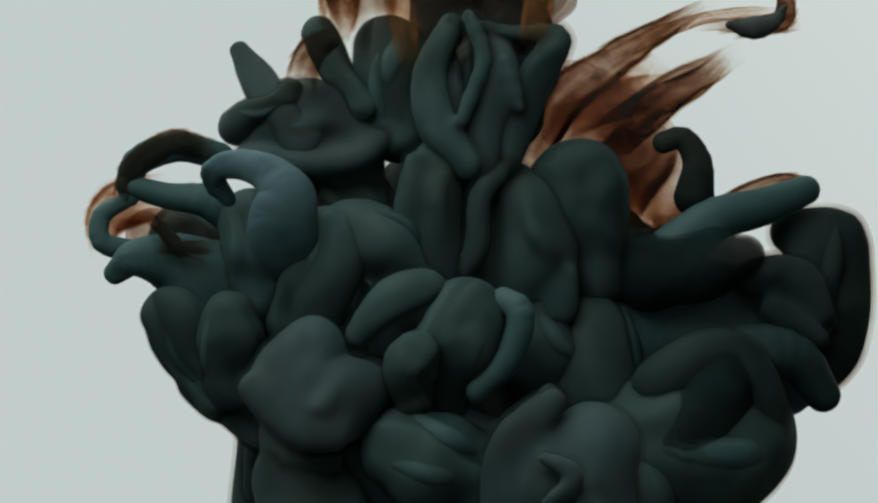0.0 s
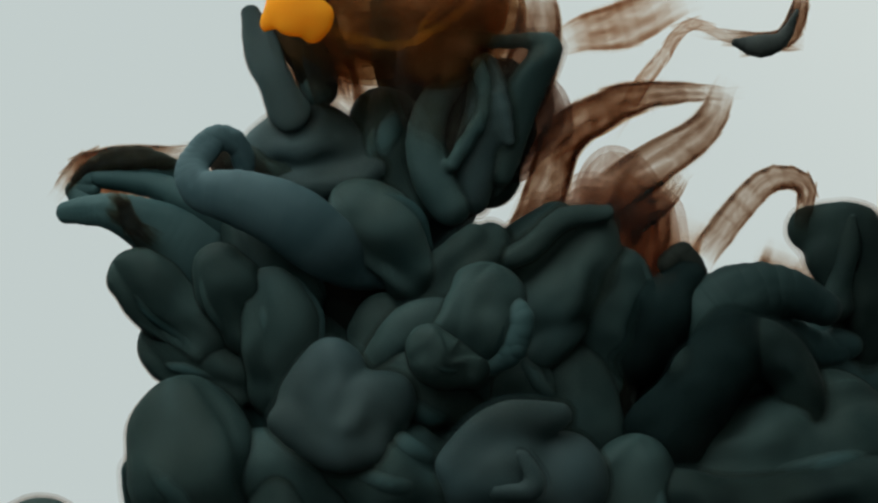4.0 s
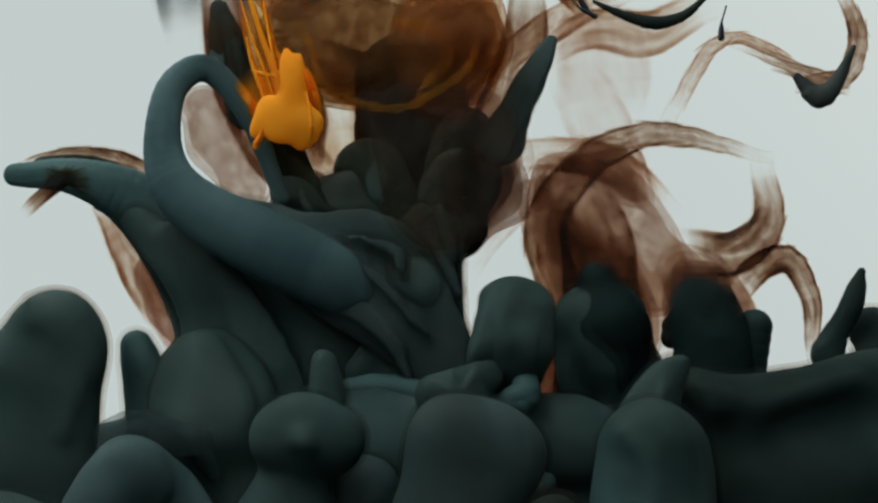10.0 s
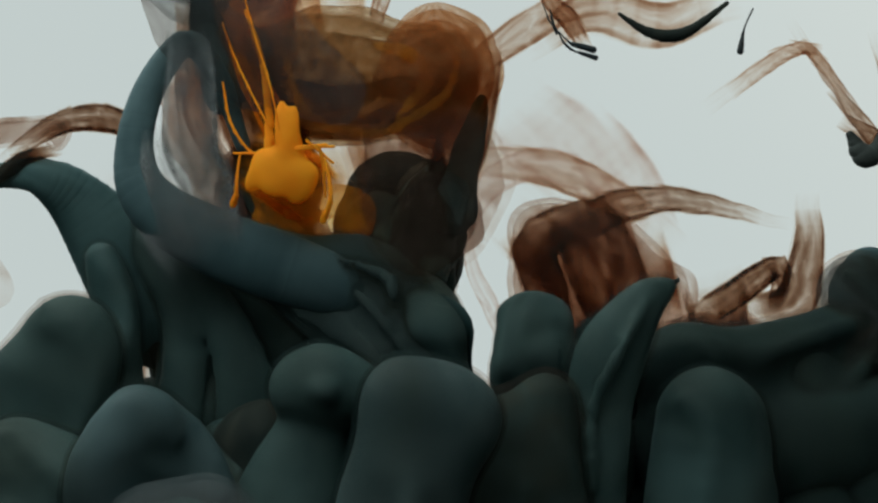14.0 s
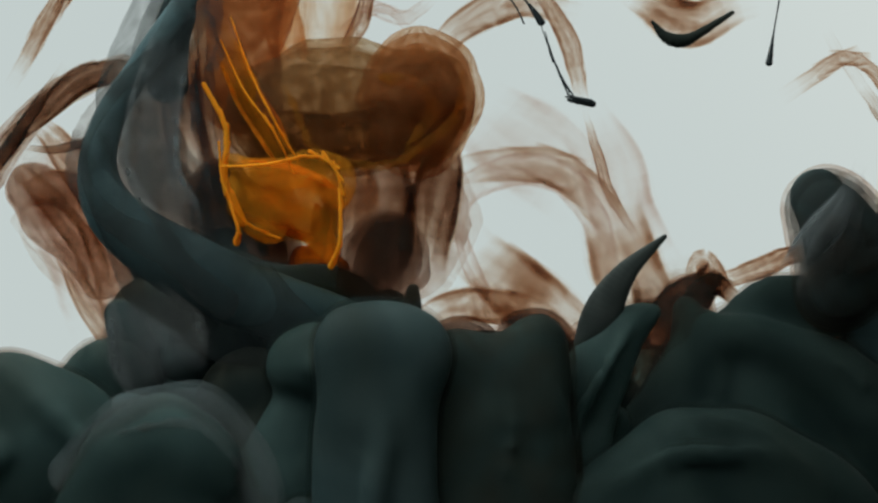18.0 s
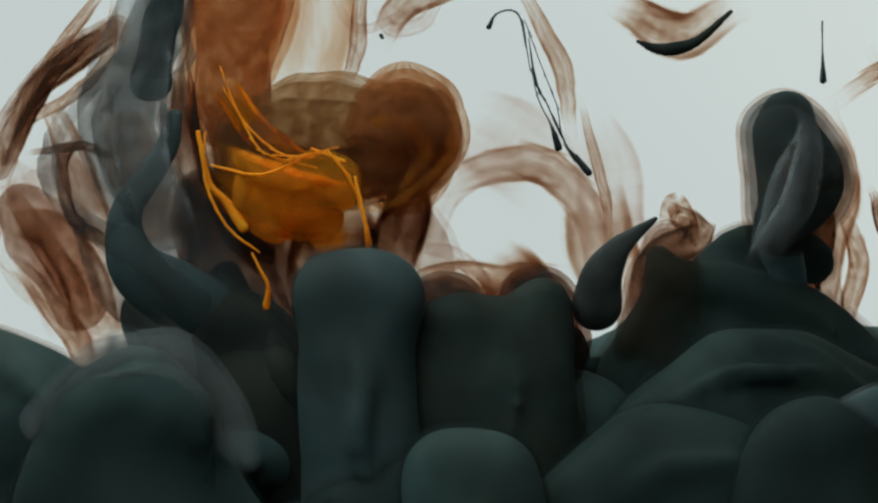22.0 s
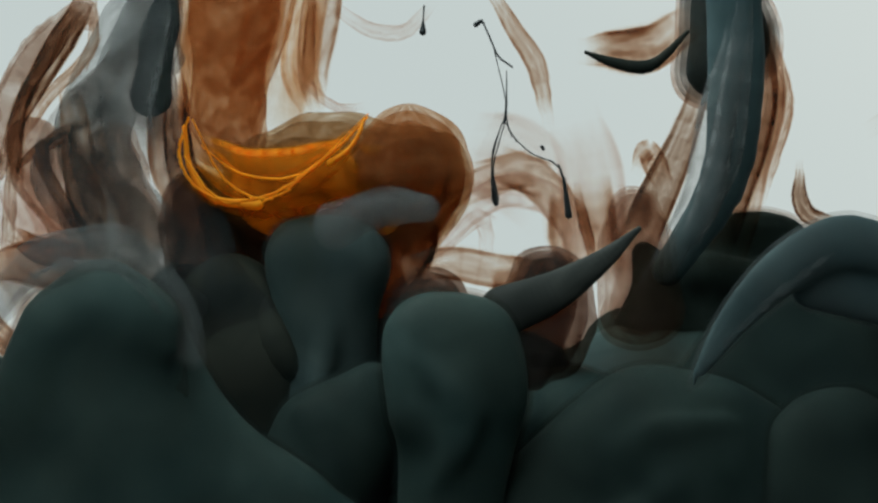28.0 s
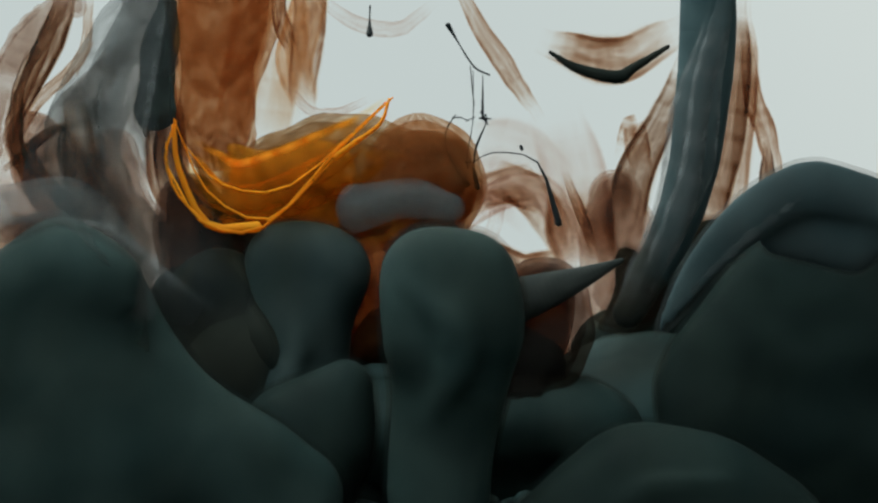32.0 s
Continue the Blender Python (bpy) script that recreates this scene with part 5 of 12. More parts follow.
blob("brown_tower", "ink_cloud", "tall sheer brown cloud of ink rising between the lobes", [[(-3.3, 1.3, 4.4, 0), (-1.3, -13.1, 6.5, 0), (3.9, -28.8, 7.9, 0), (2.6, -45.8, 9.2, 0), (-1.3, -60.2, 7.9, 0)], [(30.1, -26.2, 9.7, 0), (35.3, -38, 9.7, 0), (38, -55, 9.2, 0)], [(-1.3, 2, 3.4, 1.3), (10.5, 3.3, 5.8, 1.3), (20.3, -4.6, 2.9, 1.3)], [(10.5, -22.2, 7.9, -1.3), (13.1, -39.3, 9.2, -1.3)]], flat=0.4, k=3, wobble=1.8, folds=3, skins=((0.0, sheer_ink['brown']), (-1.4, sheer_ink['brown']), (-3.0, sheer_ink['brown'])))
blob("orange_drop", "orange_ink_drop", "bright orange ink drop sinking into the dark plume", [[(-1.2, 16.4, 0.7, 0), (-0.8, 11.7, 1.1, 0), (0.2, 7, 1.6, 0), (1.2, 4.1, 2.3, 0)], [(1.4, 15.6, 0.6, 0), (1.2, 11.1, 0.8, 0), (2.3, 5.8, 1.4, 0)], [(-4.7, 5.8, 1.6, 0), (-2.3, 3.7, 2.8, 0.6), (1.4, 2.6, 3, 0.9), (4.4, 2.3, 2.8, 0.6)], [(4.1, 0.2, 2.3, 0.6), (3.5, -1.6, 1.5, 0.4)], [(-1.9, 1.4, 2.1, 0.9), (0.2, 0, 1.9, 0.9)], [(-4.4, 3.7, 1.6, 0), (-5.4, 1.9, 1.3, 0), (-5.7, 0.7, 0.9, 0)]], mat=amber, k=1.6, flat=0.6, wobble=1.1, halo=())
blob("ring_swirl", "ink_swirl", "fine orange swirls turning inside the smoke ring", [[(-18.6, 16.8, 0.6, 0), (-15.6, 6, 0.7, 0), (-6, -0.2, 0.8, 0), (7.2, 0.2, 0.8, 0), (16.5, 6.6, 0.7, 0), (19.2, 16.8, 0.6, 0)], [(1.8, 17.4, 1.1, 0), (9, 14.4, 1.3, 0), (12.2, 7.8, 1.1, 0), (6.6, 2.6, 0.7, 0)]], flat=0.5, k=1.5, wobble=1.8, folds=0, skins=((0.0, sheer_ink['ember']),))
blob("shell_left", "ink_shell", "sheer grey shell of ink arched over the dome", [[(-16.6, -11.4, 4.6, 0), (-9.3, -3.1, 4.3, 0), (0, -0.5, 4.8, 0), (9.8, -4.1, 5.4, 0), (17.6, -11.4, 4.6, 0), (21.2, -19.7, 2.7, 0)], [(1, -7.2, 3.1, -1), (8.3, -12.4, 2.7, -1), (12.4, -17.6, 2.1, -1)]], flat=0.4, k=4, wobble=1.4, folds=2, skins=((0.0, sheer_ink['pale']), (-1.2, sheer_ink['pale'])), grooves=[[(6.7, -9.8, 2.7, 3.1), (9.8, -11.4, 2.1, 3.1)]])
blob("lip_right", "ink_lip", "smooth grey ink lip curling down over the dome", [[(-29.7, -33.3, 0.6, 0), (-24.2, -26.5, 2.3, 0), (-17.9, -18.7, 3.8, 0), (-10, -10.3, 5, 0), (-1.6, -5.6, 5.5, 0), (9.5, -6.5, 5, 0), (17.9, -9.5, 3.8, 0)], [(-3.2, -13.7, 5.3, -2.1), (9.5, -14.7, 7.4, -2.1)]], flat=0.35, k=3, wobble=0.9, skins=((0.0, sheer_ink['pale']), (-0.8, slate)))
blob("curl_band", "ink_band", "wide smooth band of slate ink sweeping down to the base", [[(-26.9, 12.2, 3.7, 0), (-14.7, 5.5, 5.6, 0), (0, -0.6, 7.6, 0), (15.9, -9.8, 9.5, 0), (28.7, -19.5, 9.3, 0), (34.2, -29.3, 6.8, 0)], [(4.9, 3.7, 3.7, 1.2), (19.5, 0, 6.4, 1.2), (29.3, -11, 5.4, 1.2)]], mat=slate, flat=0.3, k=4, wobble=0.8, folds=2, lips=[[(-12.2, 7.9, 0.7, 2.2), (2.4, 3.1, 1, 3.2), (19.5, -6.1, 1.1, 3.9), (30.5, -18.3, 1, 3.7)], [(9.8, -6.1, 0.7, 3.2), (20.8, -17.1, 1, 3.9), (25.7, -28.1, 1, 3.4)]])
blob("smoke_column", "ink_cloud", "sheer smoky column of dark ink under the ring", [[(-9.6, 10.8, 5.3, 0), (-2.4, 0, 8, 0), (4.2, -10.8, 8, 0), (9, -18.1, 3.6, 0)], [(15.1, 13.3, 4.1, 0), (18.3, 0, 4.8, 0), (16.3, -10.8, 4.1, 0), (12.1, -16.9, 2.4, 0)], [(-3.6, 13.3, 4.8, -1.2), (7.2, 9.6, 7.2, -1.2), (14.5, 3.6, 4.8, -1.2)]], flat=0.4, k=3, wobble=1.8, folds=3, skins=((0.0, sheer_ink['tan']), (-1.6, sheer_ink['brown'])))
blob("orange_bag", "orange_ink_bag", "glowing see-through bag of orange ink with torn feet", [[(-12, 4, 1.1, 0), (-7.1, 1.2, 2.8, 0), (0.6, -0.9, 4.7, 0), (8.5, 0, 5.4, 0), (11.8, -3, 2.8, 0)], [(-10.4, -1.2, 1.4, 0), (-7.1, -5.9, 2.4, 0), (-2.4, -9.7, 2.4, 0), (-0.2, -12, 1.2, 0)], [(0, -6.5, 2.6, 0), (7.1, -7.3, 3.3, 0), (10.2, -11.2, 2.6, 0), (11.3, -15.6, 1.7, 0)], [(4.1, -7.7, 1.7, 0), (5.3, -11.2, 1.2, 0), (8.5, -15.1, 0.9, 0)]], flat=0.5, k=2, wobble=1.6, folds=2, skins=((0.0, sheer_ink['amber']),), grooves=[[(7.1, -1.2, 1.7, 5.3), (9.4, -3.5, 1.4, 5.3)], [(-5.3, -5.3, 1.2, 2.4), (-3.5, -7.7, 1.2, 2.4)]])
veil("dark_curtain", "ink_curtain", "dark brown curtain of ink beside the orange drop", (6.1, 8.9, 10.2, 7.7), (0, 0, 0, 0), (15.8, 17.1, 16.8), mat='deep', sub=3, bow=0.4)
veil("left_fold_3", "ink_wisp", "long pale brown streamers falling behind the base", (2.3, 3.3, 3.6, 2.8), (-2, -2, -2, -2), (11.4, 11.3, 10.5), mat='brown', sub=3, bow=0.4)


def motions():
    at("ink_column", 0, 6.4, 73.6, 6.4, 46.9, 2.2, 19, -3.3, -9.7, 2.2, -36.8, 4.9, -67.6)
    at("ink_column", 3, -0.6, 73.6, 0.8, 46.9, 0.8, 21.7, -19.7, -9.7, -11.4, -36.8, 2.2, -67.6)
    at("ink_column", 6, -8.9, 70.8, -6.1, 46.9, -3.3, 21.7, -25.1, -11.1, -30.4, -36.8, -18.1, -67.6)
    at("ink_column", 9, -8.9, 47.2, -6.1, 33.1, -6, 16.3, -34.7, -22, -30.4, -47.7, -24.8, -74.4)
    at("ink_column", 11, -6.1, 31.9, -6.1, 22, -6, 9.4, -34.7, -23.4, -30.4, -50.4, -24.8, -77.1)
    at("ink_column", 13, -7.5, 18, -7.5, 12.3, -7.4, 4, -32, -26.1, -30.4, -53.1, -24.8, -81.1)
    at("ink_column", 17, -21.4, -21, -21.4, -26.7, -21.3, -35, -45.9, -65.1, -44.3, -92.1, -38.7, -120.1)
    at("ink_column", 19, -22.8, -26.6, -22.8, -32.3, -22.7, -40.6, -47.3, -70.7, -45.7, -97.7, -40.1, -125.7)
    at("ink_column", 32, -25.6, -43.3, -25.6, -49, -25.5, -57.3, -50.1, -87.4, -48.5, -114.4, -42.9, -142.4)
    at("ink_cloud", 0, -58.8, 2.5, -49.6, -8.1, -38.3, -25.3, -24.4, -45.2)
    at("ink_cloud", 1.5, -60.2, 2.5, -49.6, -9.4, -40.9, -26.6, -29.7, -46.5)
    at("ink_cloud", 3, -52.2, -0.1, -45.6, -13.4, -41.6, -31.9, -33.7, -47.8)
    at("ink_cloud", 6, -46.9, -9.4, -41.6, -21.3, -39, -37.2, -32.3, -53.1)
    at("ink_cloud", 9, -50.9, -12.1, -46.9, -25.3, -42.9, -39.9, -37.6, -55.8)
    at("ink_cloud", 13, -58.8, -12.1, -53.5, -26.6, -46.9, -42.5, -40.3, -58.4)
    at("ink_cloud", 17, -68.1, -14.7, -60.2, -28, -50.9, -42.5, -42.9, -58.4)
    at("ink_cloud", 19, -68.1, -16, -60.2, -29.3, -50.9, -43.9, -42.9, -58.4)
    at("ink_cloud", 23, -64.1, -14.7, -57.5, -28, -49.6, -43.9, -42.9, -58.4)
    at("ink_cloud", 28, -60.2, -12.1, -54.9, -28, -46.9, -43.9, -41.6, -58.4)
    at("ink_cloud", 32, -58.8, -12.1, -54.9, -28, -46.9, -43.9, -41.6, -58.4)
    at("ink_cloud_2", 0, 38.4, 1.2, 53.1, -17.6, 71.9, -22.9, 84, -20.3)
    at("ink_cloud_2", 1.5, 41.1, -4.2, 55.8, -22.9, 75.9, -27, 90.7, -22.9)
    at("ink_cloud_2", 3, 41.1, -14.9, 57.2, -27, 80, -28.3, 96.1, -25.6)
    at("ink_cloud_2", 6, 39.7, -33.7, 53.1, -39, 71.9, -44.4, 94.7, -36.4)
    at("ink_cloud_2", 9, 39.7, -39, 53.1, -47.1, 71.9, -52.5, 94.7, -52.5)
    at("ink_cloud_2", 11, 39.7, -39, 53.1, -43.1, 71.9, -48.4, 94.7, -47.1)
    at("ink_cloud_2", 13, 41.1, -37.7, 54.5, -40.4, 71.9, -47.1, 94.7, -44.4)
    at("ink_cloud_2", 17, 46.4, -39, 58.5, -41.7, 74.6, -39, 96.1, -36.4)
    at("ink_cloud_2", 19, 50.5, -33.7, 61.2, -36.4, 75.9, -36.4, 96.1, -39)
    at("ink_cloud_2", 23, 53.1, -25.6, 63.9, -31, 77.3, -36.4, 96.1, -39)
    at("ink_cloud_2", 28, 46.4, -25.6, 59.8, -31, 75.9, -36.4, 96.1, -36.4)
    at("ink_cloud_2", 32, 43.7, -25.6, 58.5, -32.3, 74.6, -36.4, 96.1, -36.4)
    at("ink_bank", 0, -121.5, -95.1, -56.1, -94.5, 0, -94.5, 53.8, -94.5, 121.7, -95.1)
    at("ink_bank", 3, -121.5, -87.3, -56.1, -86.7, 0, -86.7, 53.8, -86.7, 121.7, -87.3)
    at("ink_bank", 6, -115, -70.4, -56.1, -66, 0, -66, 53.8, -64.7, 113.9, -62.5)
    at("ink_bank", 9, -109.8, -58.6, -56.1, -59.6, 0, -62.1, 53.8, -58.3, 108.7, -54.7)
    at("ink_bank", 13, -109.8, -49.5, -56.1, -51.8, 0, -54.4, 53.8, -50.5, 108.7, -45.6)
    at("ink_bank", 17, -109.8, -40.4, -56.1, -47.9, 0, -45.4, 53.8, -45.4, 108.7, -37.8)
    at("ink_bank", 19, -109.8, -40.4, -56.1, -46.6, 0, -42.8, 53.8, -40.2, 108.7, -37.8)
    at("ink_bank", 23, -109.8, -40.4, -56.1, -42.8, 0, -38.9, 53.8, -37.6, 108.7, -32.6)
    at("ink_bank", 28, -109.8, -37.8, -56.1, -40.2, 0, -40.2, 53.8, -36.3, 108.7, -30)
    at("ink_bank", 32, -109.8, -32.6, -56.1, -37.6, 0, -40.2, 53.8, -37.6, 108.7, -27.4)
    at("ink_mound", 0, -3.1, -90.7, 9.7, -90.7, 22.4, -90.7)
    at("ink_mound", 9, -0.5, -70.3, 12.2, -70.3, 25, -70.3)
    at("ink_mound", 13, 2, -52.4, 14.8, -52.4, 27.6, -52.4)
    at("ink_mound", 17, -0.5, -32, 11, -30.7, 23.7, -32)
    at("ink_mound", 19, 0.8, -33.3, 11, -33.3, 23.7, -33.3)
    at("ink_mound", 21, -1.8, -26.9, 9.7, -26.9, 23.7, -26.9)
    at("ink_mound", 23, -5.6, -25.6, 5.9, -25.6, 21.2, -25)
    at("ink_mound", 25, -8.2, -25.6, 4.6, -25.6, 21.2, -25.6)
    at("ink_mound", 28, -10.7, -25.6, 4.6, -26.9, 21.2, -29.5)
    at("ink_mound", 32, -12, -23.1, 4.6, -24.4, 21.2, -29.5)
    at("ink_curl", 0, -47.4, 12.8, -49.2, 16.1, -47, 18.5, -41.6, 18.6, -35.9, 16.1, -32.6, 11.2, -33.5, 5.9, -32.9, 1.1, -27.6, -5.1, -20.6, -11.5)
    at("ink_curl", 1.5, -48.6, 12.5, -50.4, 15.8, -48.2, 18.4, -42.6, 19.2, -36.3, 16.5, -31.4, 11.2, -29.7, 5.3, -27.4, 0.5, -22.7, -5.7, -17.5, -12.1)
    at("ink_curl", 3, -44.9, 14.7, -47.1, 20.7, -49.8, 21.2, -50.7, 16.8, -46.1, 12.5, -38.8, 11.8, -30.5, 7.1, -24.7, 2.3, -17.8, -1.4, -10.6, -3.9)
    at("ink_curl", 6, -36.3, 12.8, -40.3, 25, -47.4, 30.3, -54.3, 27.1, -54.5, 16.7, -47.2, 10.1, -36.5, 6.5, -27.1, -0.1, -17.8, -8.1, -1.8, -7.7)
    at("ink_curl", 9, -33.8, 12.2, -40.9, 29.3, -50.2, 37.6, -57.1, 32.5, -58.1, 20.3, -51.9, 10.7, -36.5, 2.9, -23.5, -5, -11.6, -13.7, -5.5, -25.3)
    at("ink_curl", 11, -36.3, 11, -44, 31.7, -51.4, 41.9, -58.5, 36.2, -60.2, 21.5, -55.5, 10.7, -40.1, 1.1, -24.7, -5, -10.4, -12.5, -1.8, -25.3)
    at("ink_curl", 13, -40, 9.7, -46.5, 33, -52.8, 45.5, -60.3, 36.2, -63.2, 21.5, -59.1, 10.7, -43.7, 2.3, -27.1, -3.7, -11.6, -11.2, -0.5, -25.3)
    at("ink_curl", 17, -53.6, 66.5, -55, 56.3, -62.6, 43.7, -70, 30.1, -71.9, 17.9, -66.3, 7.1, -50.9, -3.7, -34.3, -9.8, -15.3, -16.2, -3, -27.8)
    at("ink_curl", 19, -54.2, 66.5, -55.7, 55, -64.4, 41.3, -72.4, 28.9, -74.9, 16.7, -70.5, 5.9, -56.9, -3.7, -42.8, -12.2, -26.4, -18.6, -13.1, -26.6)
    at("ink_curl", 21, -57.5, 62.8, -61.2, 51.4, -70.5, 37.6, -77.9, 27.1, -79.5, 14.9, -74.7, 2.3, -61.7, -6.7, -46.4, -15.8, -32.6, -23.6, -21.9, -30.3)
    at("ink_curl", 23, -59.7, -6.3, -58.7, -7.2, -57.7, -8, -56.7, -8.8, -55.1, -9.7, -53.1, -10.9, -50.3, -12.7, -45.8, -16.1, -40, -21.1, -33.2, -26.6)
    at("ink_curl", 25.5, -48.6, -13.7, -50.1, -25.2, -58.8, -38.9, -66.8, -51.3, -69.3, -63.5, -64.9, -74.3, -51.3, -83.9, -37.2, -92.4, -20.8, -98.8, -7.5, -106.8)
    at("ink_curl", 28, -47.4, -23.6, -48.9, -35.1, -57.6, -48.8, -65.6, -61.2, -68.1, -73.4, -63.7, -84.2, -50.1, -93.8, -36, -102.3, -19.6, -108.7, -6.3, -116.7)
    at("ink_curl", 32, -44.9, -31, -46.4, -42.5, -55.1, -56.2, -63.1, -68.6, -65.6, -80.8, -61.2, -91.6, -47.6, -101.2, -33.5, -109.7, -17.1, -116.1, -3.8, -124.1)
    at("ink_dome", 0, -36, 28, -27.5, 27.5, -18.6, 21.2)
    at("ink_dome", 1.5, -36.7, 28.3, -28.1, 27.5, -18.6, 21.8)
    at("ink_dome", 3, -36.7, 25.1, -26.8, 24.9, -18.6, 19.3)
    at("ink_dome", 6, -30.9, 16.7, -23, 15.9, -16, 12.8)
    at("ink_dome", 9, -25.1, 7.6, -18.5, 6.9, -12.1, 5)
    at("ink_dome", 13, -23.8, -0.1, -17.2, -2.7, -10.9, -6.6)
    at("ink_dome", 17, -28.9, -35, -21.1, -37.4, -12.1, -40.2)
    at("ink_dome", 23, -34.1, -40.2, -28.8, -45.1, -21.2, -50.5)
    at("ink_dome", 32, -36.7, -55.7, -28.8, -57.9, -21.2, -60.9)
    at("ink_lobe", 0, -18.7, 14.2, -16, 16.7, -16.1, 20.7)
    at("ink_lobe", 1.5, -17.4, 14.2, -13.4, 16.7, -12.2, 19.4)
    at("ink_lobe", 3, -16.8, 11.6, -13.4, 8.9, -10.9, 2.5)
    at("ink_lobe", 6, -17.4, 5.1, -12.1, 5, -10.9, -0.1)
    at("ink_lobe", 9, -17.4, 6.4, -8.3, 2.5, -1.8, -7.9)
    at("ink_lobe", 11, -12.2, 1.2, -4.4, -4, 0.8, -14.4)
    at("ink_lobe", 13, -10.9, -4, -3.1, -9.2, 2.1, -18.3)
    at("ink_lobe", 17, -10.9, -33.9, -3.1, -35, 2.1, -40.4)
    at("ink_lobe", 23, -13.5, -45.6, -5.7, -47.9, 2.1, -53.4)
    at("ink_lobe", 32, -13.5, -61.2, -5.7, -63.4, 2.1, -66.4)
    at("ink_fold", 0, 13.5, 47.1, 8.4, 34.1, 5.9, 20.3)
    at("ink_fold", 3, 7.1, 42, 5.8, 26.5, 2, 10.1)
    at("ink_fold", 6, 5.9, 27.9, 3.3, 15.1, 0.8, -0.1)
    at("ink_fold", 9, 5.9, 17.7, 2, 7.5, -1.8, -4)
    at("ink_fold", 13, -0.5, 10.1, -3, 2.4, -3.1, -7.8)
    at("ink_fold", 17, -13.3, -19.3, -13.2, -26.7, -13.3, -34.6)
    at("ink_fold", 23, -23.5, -39.7, -20.8, -47, -18.4, -55)
    at("ink_fold", 32, -23.5, -55, -20.8, -59.7, -18.4, -67.7)
    at("ink_fold_2", 0, 2, 47.4, 2, 33.4, 3.3, 19.9)
    at("ink_fold_2", 3, 13.3, 39.9, 9.4, 26, 5.8, 11.1)
    at("ink_fold_2", 6, 25.1, 46.1, 21.9, 35.9, 14.5, 26.1)
    at("ink_fold_2", 9, 27, 48.7, 21.9, 37.1, 14.5, 24.9)
    at("ink_fold_2", 11, 22, 46.1, 14.4, 33.4, 9.5, 19.9)
    at("ink_fold_2", 13, 14.5, 42.4, 8.2, 28.5, 5.8, 14.9)
    at("ink_fold_2", 17, -3, -2.6, -4.2, -11.3, -5.5, -21.4)
    at("ink_fold_2", 23, -13, -26.4, -12.9, -33.7, -13, -41.4)
    at("ink_fold_2", 32, -15.5, -56.4, -15.4, -61, -15.5, -68.9)
    at("ink_lobe_2", 0, -3, 16.1, -3, 6, 0.7, -1.4)
    at("ink_lobe_2", 1.5, -6.8, 8.6, -3, -0.1, 0.7, -6.3)
    at("ink_lobe_2", 3, 8.3, 2.4, 6.9, -3.8, 4.5, -10.1)
    at("ink_lobe_2", 6, -3, -11.4, -7.9, -16.2, -10.4, -23.7)
    at("ink_lobe_2", 13, -10.5, -23.9, -11.6, -29.7, -12.9, -38.6)
    at("ink_lobe_2", 32, -11.8, -51.4, -12.8, -55.7, -14.2, -63.5)
    at("ink_lobe_3", 0, 18.4, 9.9, 21.7, 2.3, 21.9, -5.1)
    at("ink_lobe_3", 1.5, 14.6, 7.4, 20.5, -2.6, 21.9, -11.3)
    at("ink_lobe_3", 3, 27.8, 12.5, 22.3, 3.6, 18.1, -3.9)
    at("ink_lobe_3", 6, 36, -39.2, 32.2, -48.3, 29.3, -58.5)
    at("ink_lobe_3", 9, 36, -44.2, 32.8, -53.2, 30.6, -63.5)
    at("ink_lobe_3", 13, 34.7, -46.7, 32.2, -55.7, 30.6, -66)
    at("ink_lobe_3", 32, 33.5, -51.7, 31.6, -55.7, 30.6, -63.5)
    at("ink_lobe_4", 0, 31.2, 16.3, 32.7, 6.2, 35.4, -4)
    at("ink_lobe_4", 1.5, 29.9, 12.5, 33.9, 2.4, 38, -9.1)
    at("ink_lobe_4", 3, 35, 1.1, 35.2, -9.1, 38, -19.4)
    at("ink_lobe_4", 6, 38.8, -16.6, 39, -26.9, 39.3, -37.4)
    at("ink_lobe_4", 9, 36.9, -14.1, 37.8, -25.6, 38, -37.4)
    at("ink_lobe_4", 13, 35, -24.2, 36.5, -34.6, 38, -45.1)
    at("ink_lobe_4", 32, 35, -52.1, 36.5, -57.5, 38, -65.6)
    at("ink_fold_3", 0, -43.2, 42.6, -40.4, 37.9, -35.8, 32.6)
    at("ink_fold_3", 1.5, -42.6, 47.1, -37.9, 39.8, -32, 32.6)
    at("ink_fold_3", 3, -42.6, 52.8, -37.3, 42.7, -32, 32)
    at("ink_fold_3", 6, -45.8, 57.3, -41.7, 41.7, -35.8, 27.6)
    at("ink_fold_3", 9, -49.6, 58.5, -46.1, 41.7, -38.3, 23.8)
    at("ink_fold_3", 11, -52.2, 59.8, -48.7, 44.2, -42, 26.3)
    at("ink_fold_3", 13, -54.1, 61.1, -50.6, 46.8, -44.6, 28.8)
    at("ink_fold_3", 17, -56.6, 62.4, -58.8, 49.3, -57.2, 31.3)
    at("ink_fold_3", 19, -58.5, 62.4, -60.7, 51.8, -62.8, 40.2)
    at("ink_fold_3", 23, -61.1, 61.1, -62.9, 50.6, -65, 40.8)
    at("ink_fold_3", 28, -61.7, 58.5, -63.2, 47.4, -64.7, 37.6)
    at("ink_fold_3", 32, -62, 56, -62.9, 44.2, -64.1, 33.2)
    at("ink_fold_4", 0, -27.7, 50.9, -23.6, 42.2, -18.4, 34.3)
    at("ink_fold_4", 1.5, -25.1, 54.1, -22.3, 42.2, -18.4, 33)
    at("ink_fold_4", 3, -30.9, 60.6, -26.2, 48.7, -22.2, 39.4)
    at("ink_fold_4", 6, -39.3, 39.9, -36.5, 29.4, -31.1, 20.3)
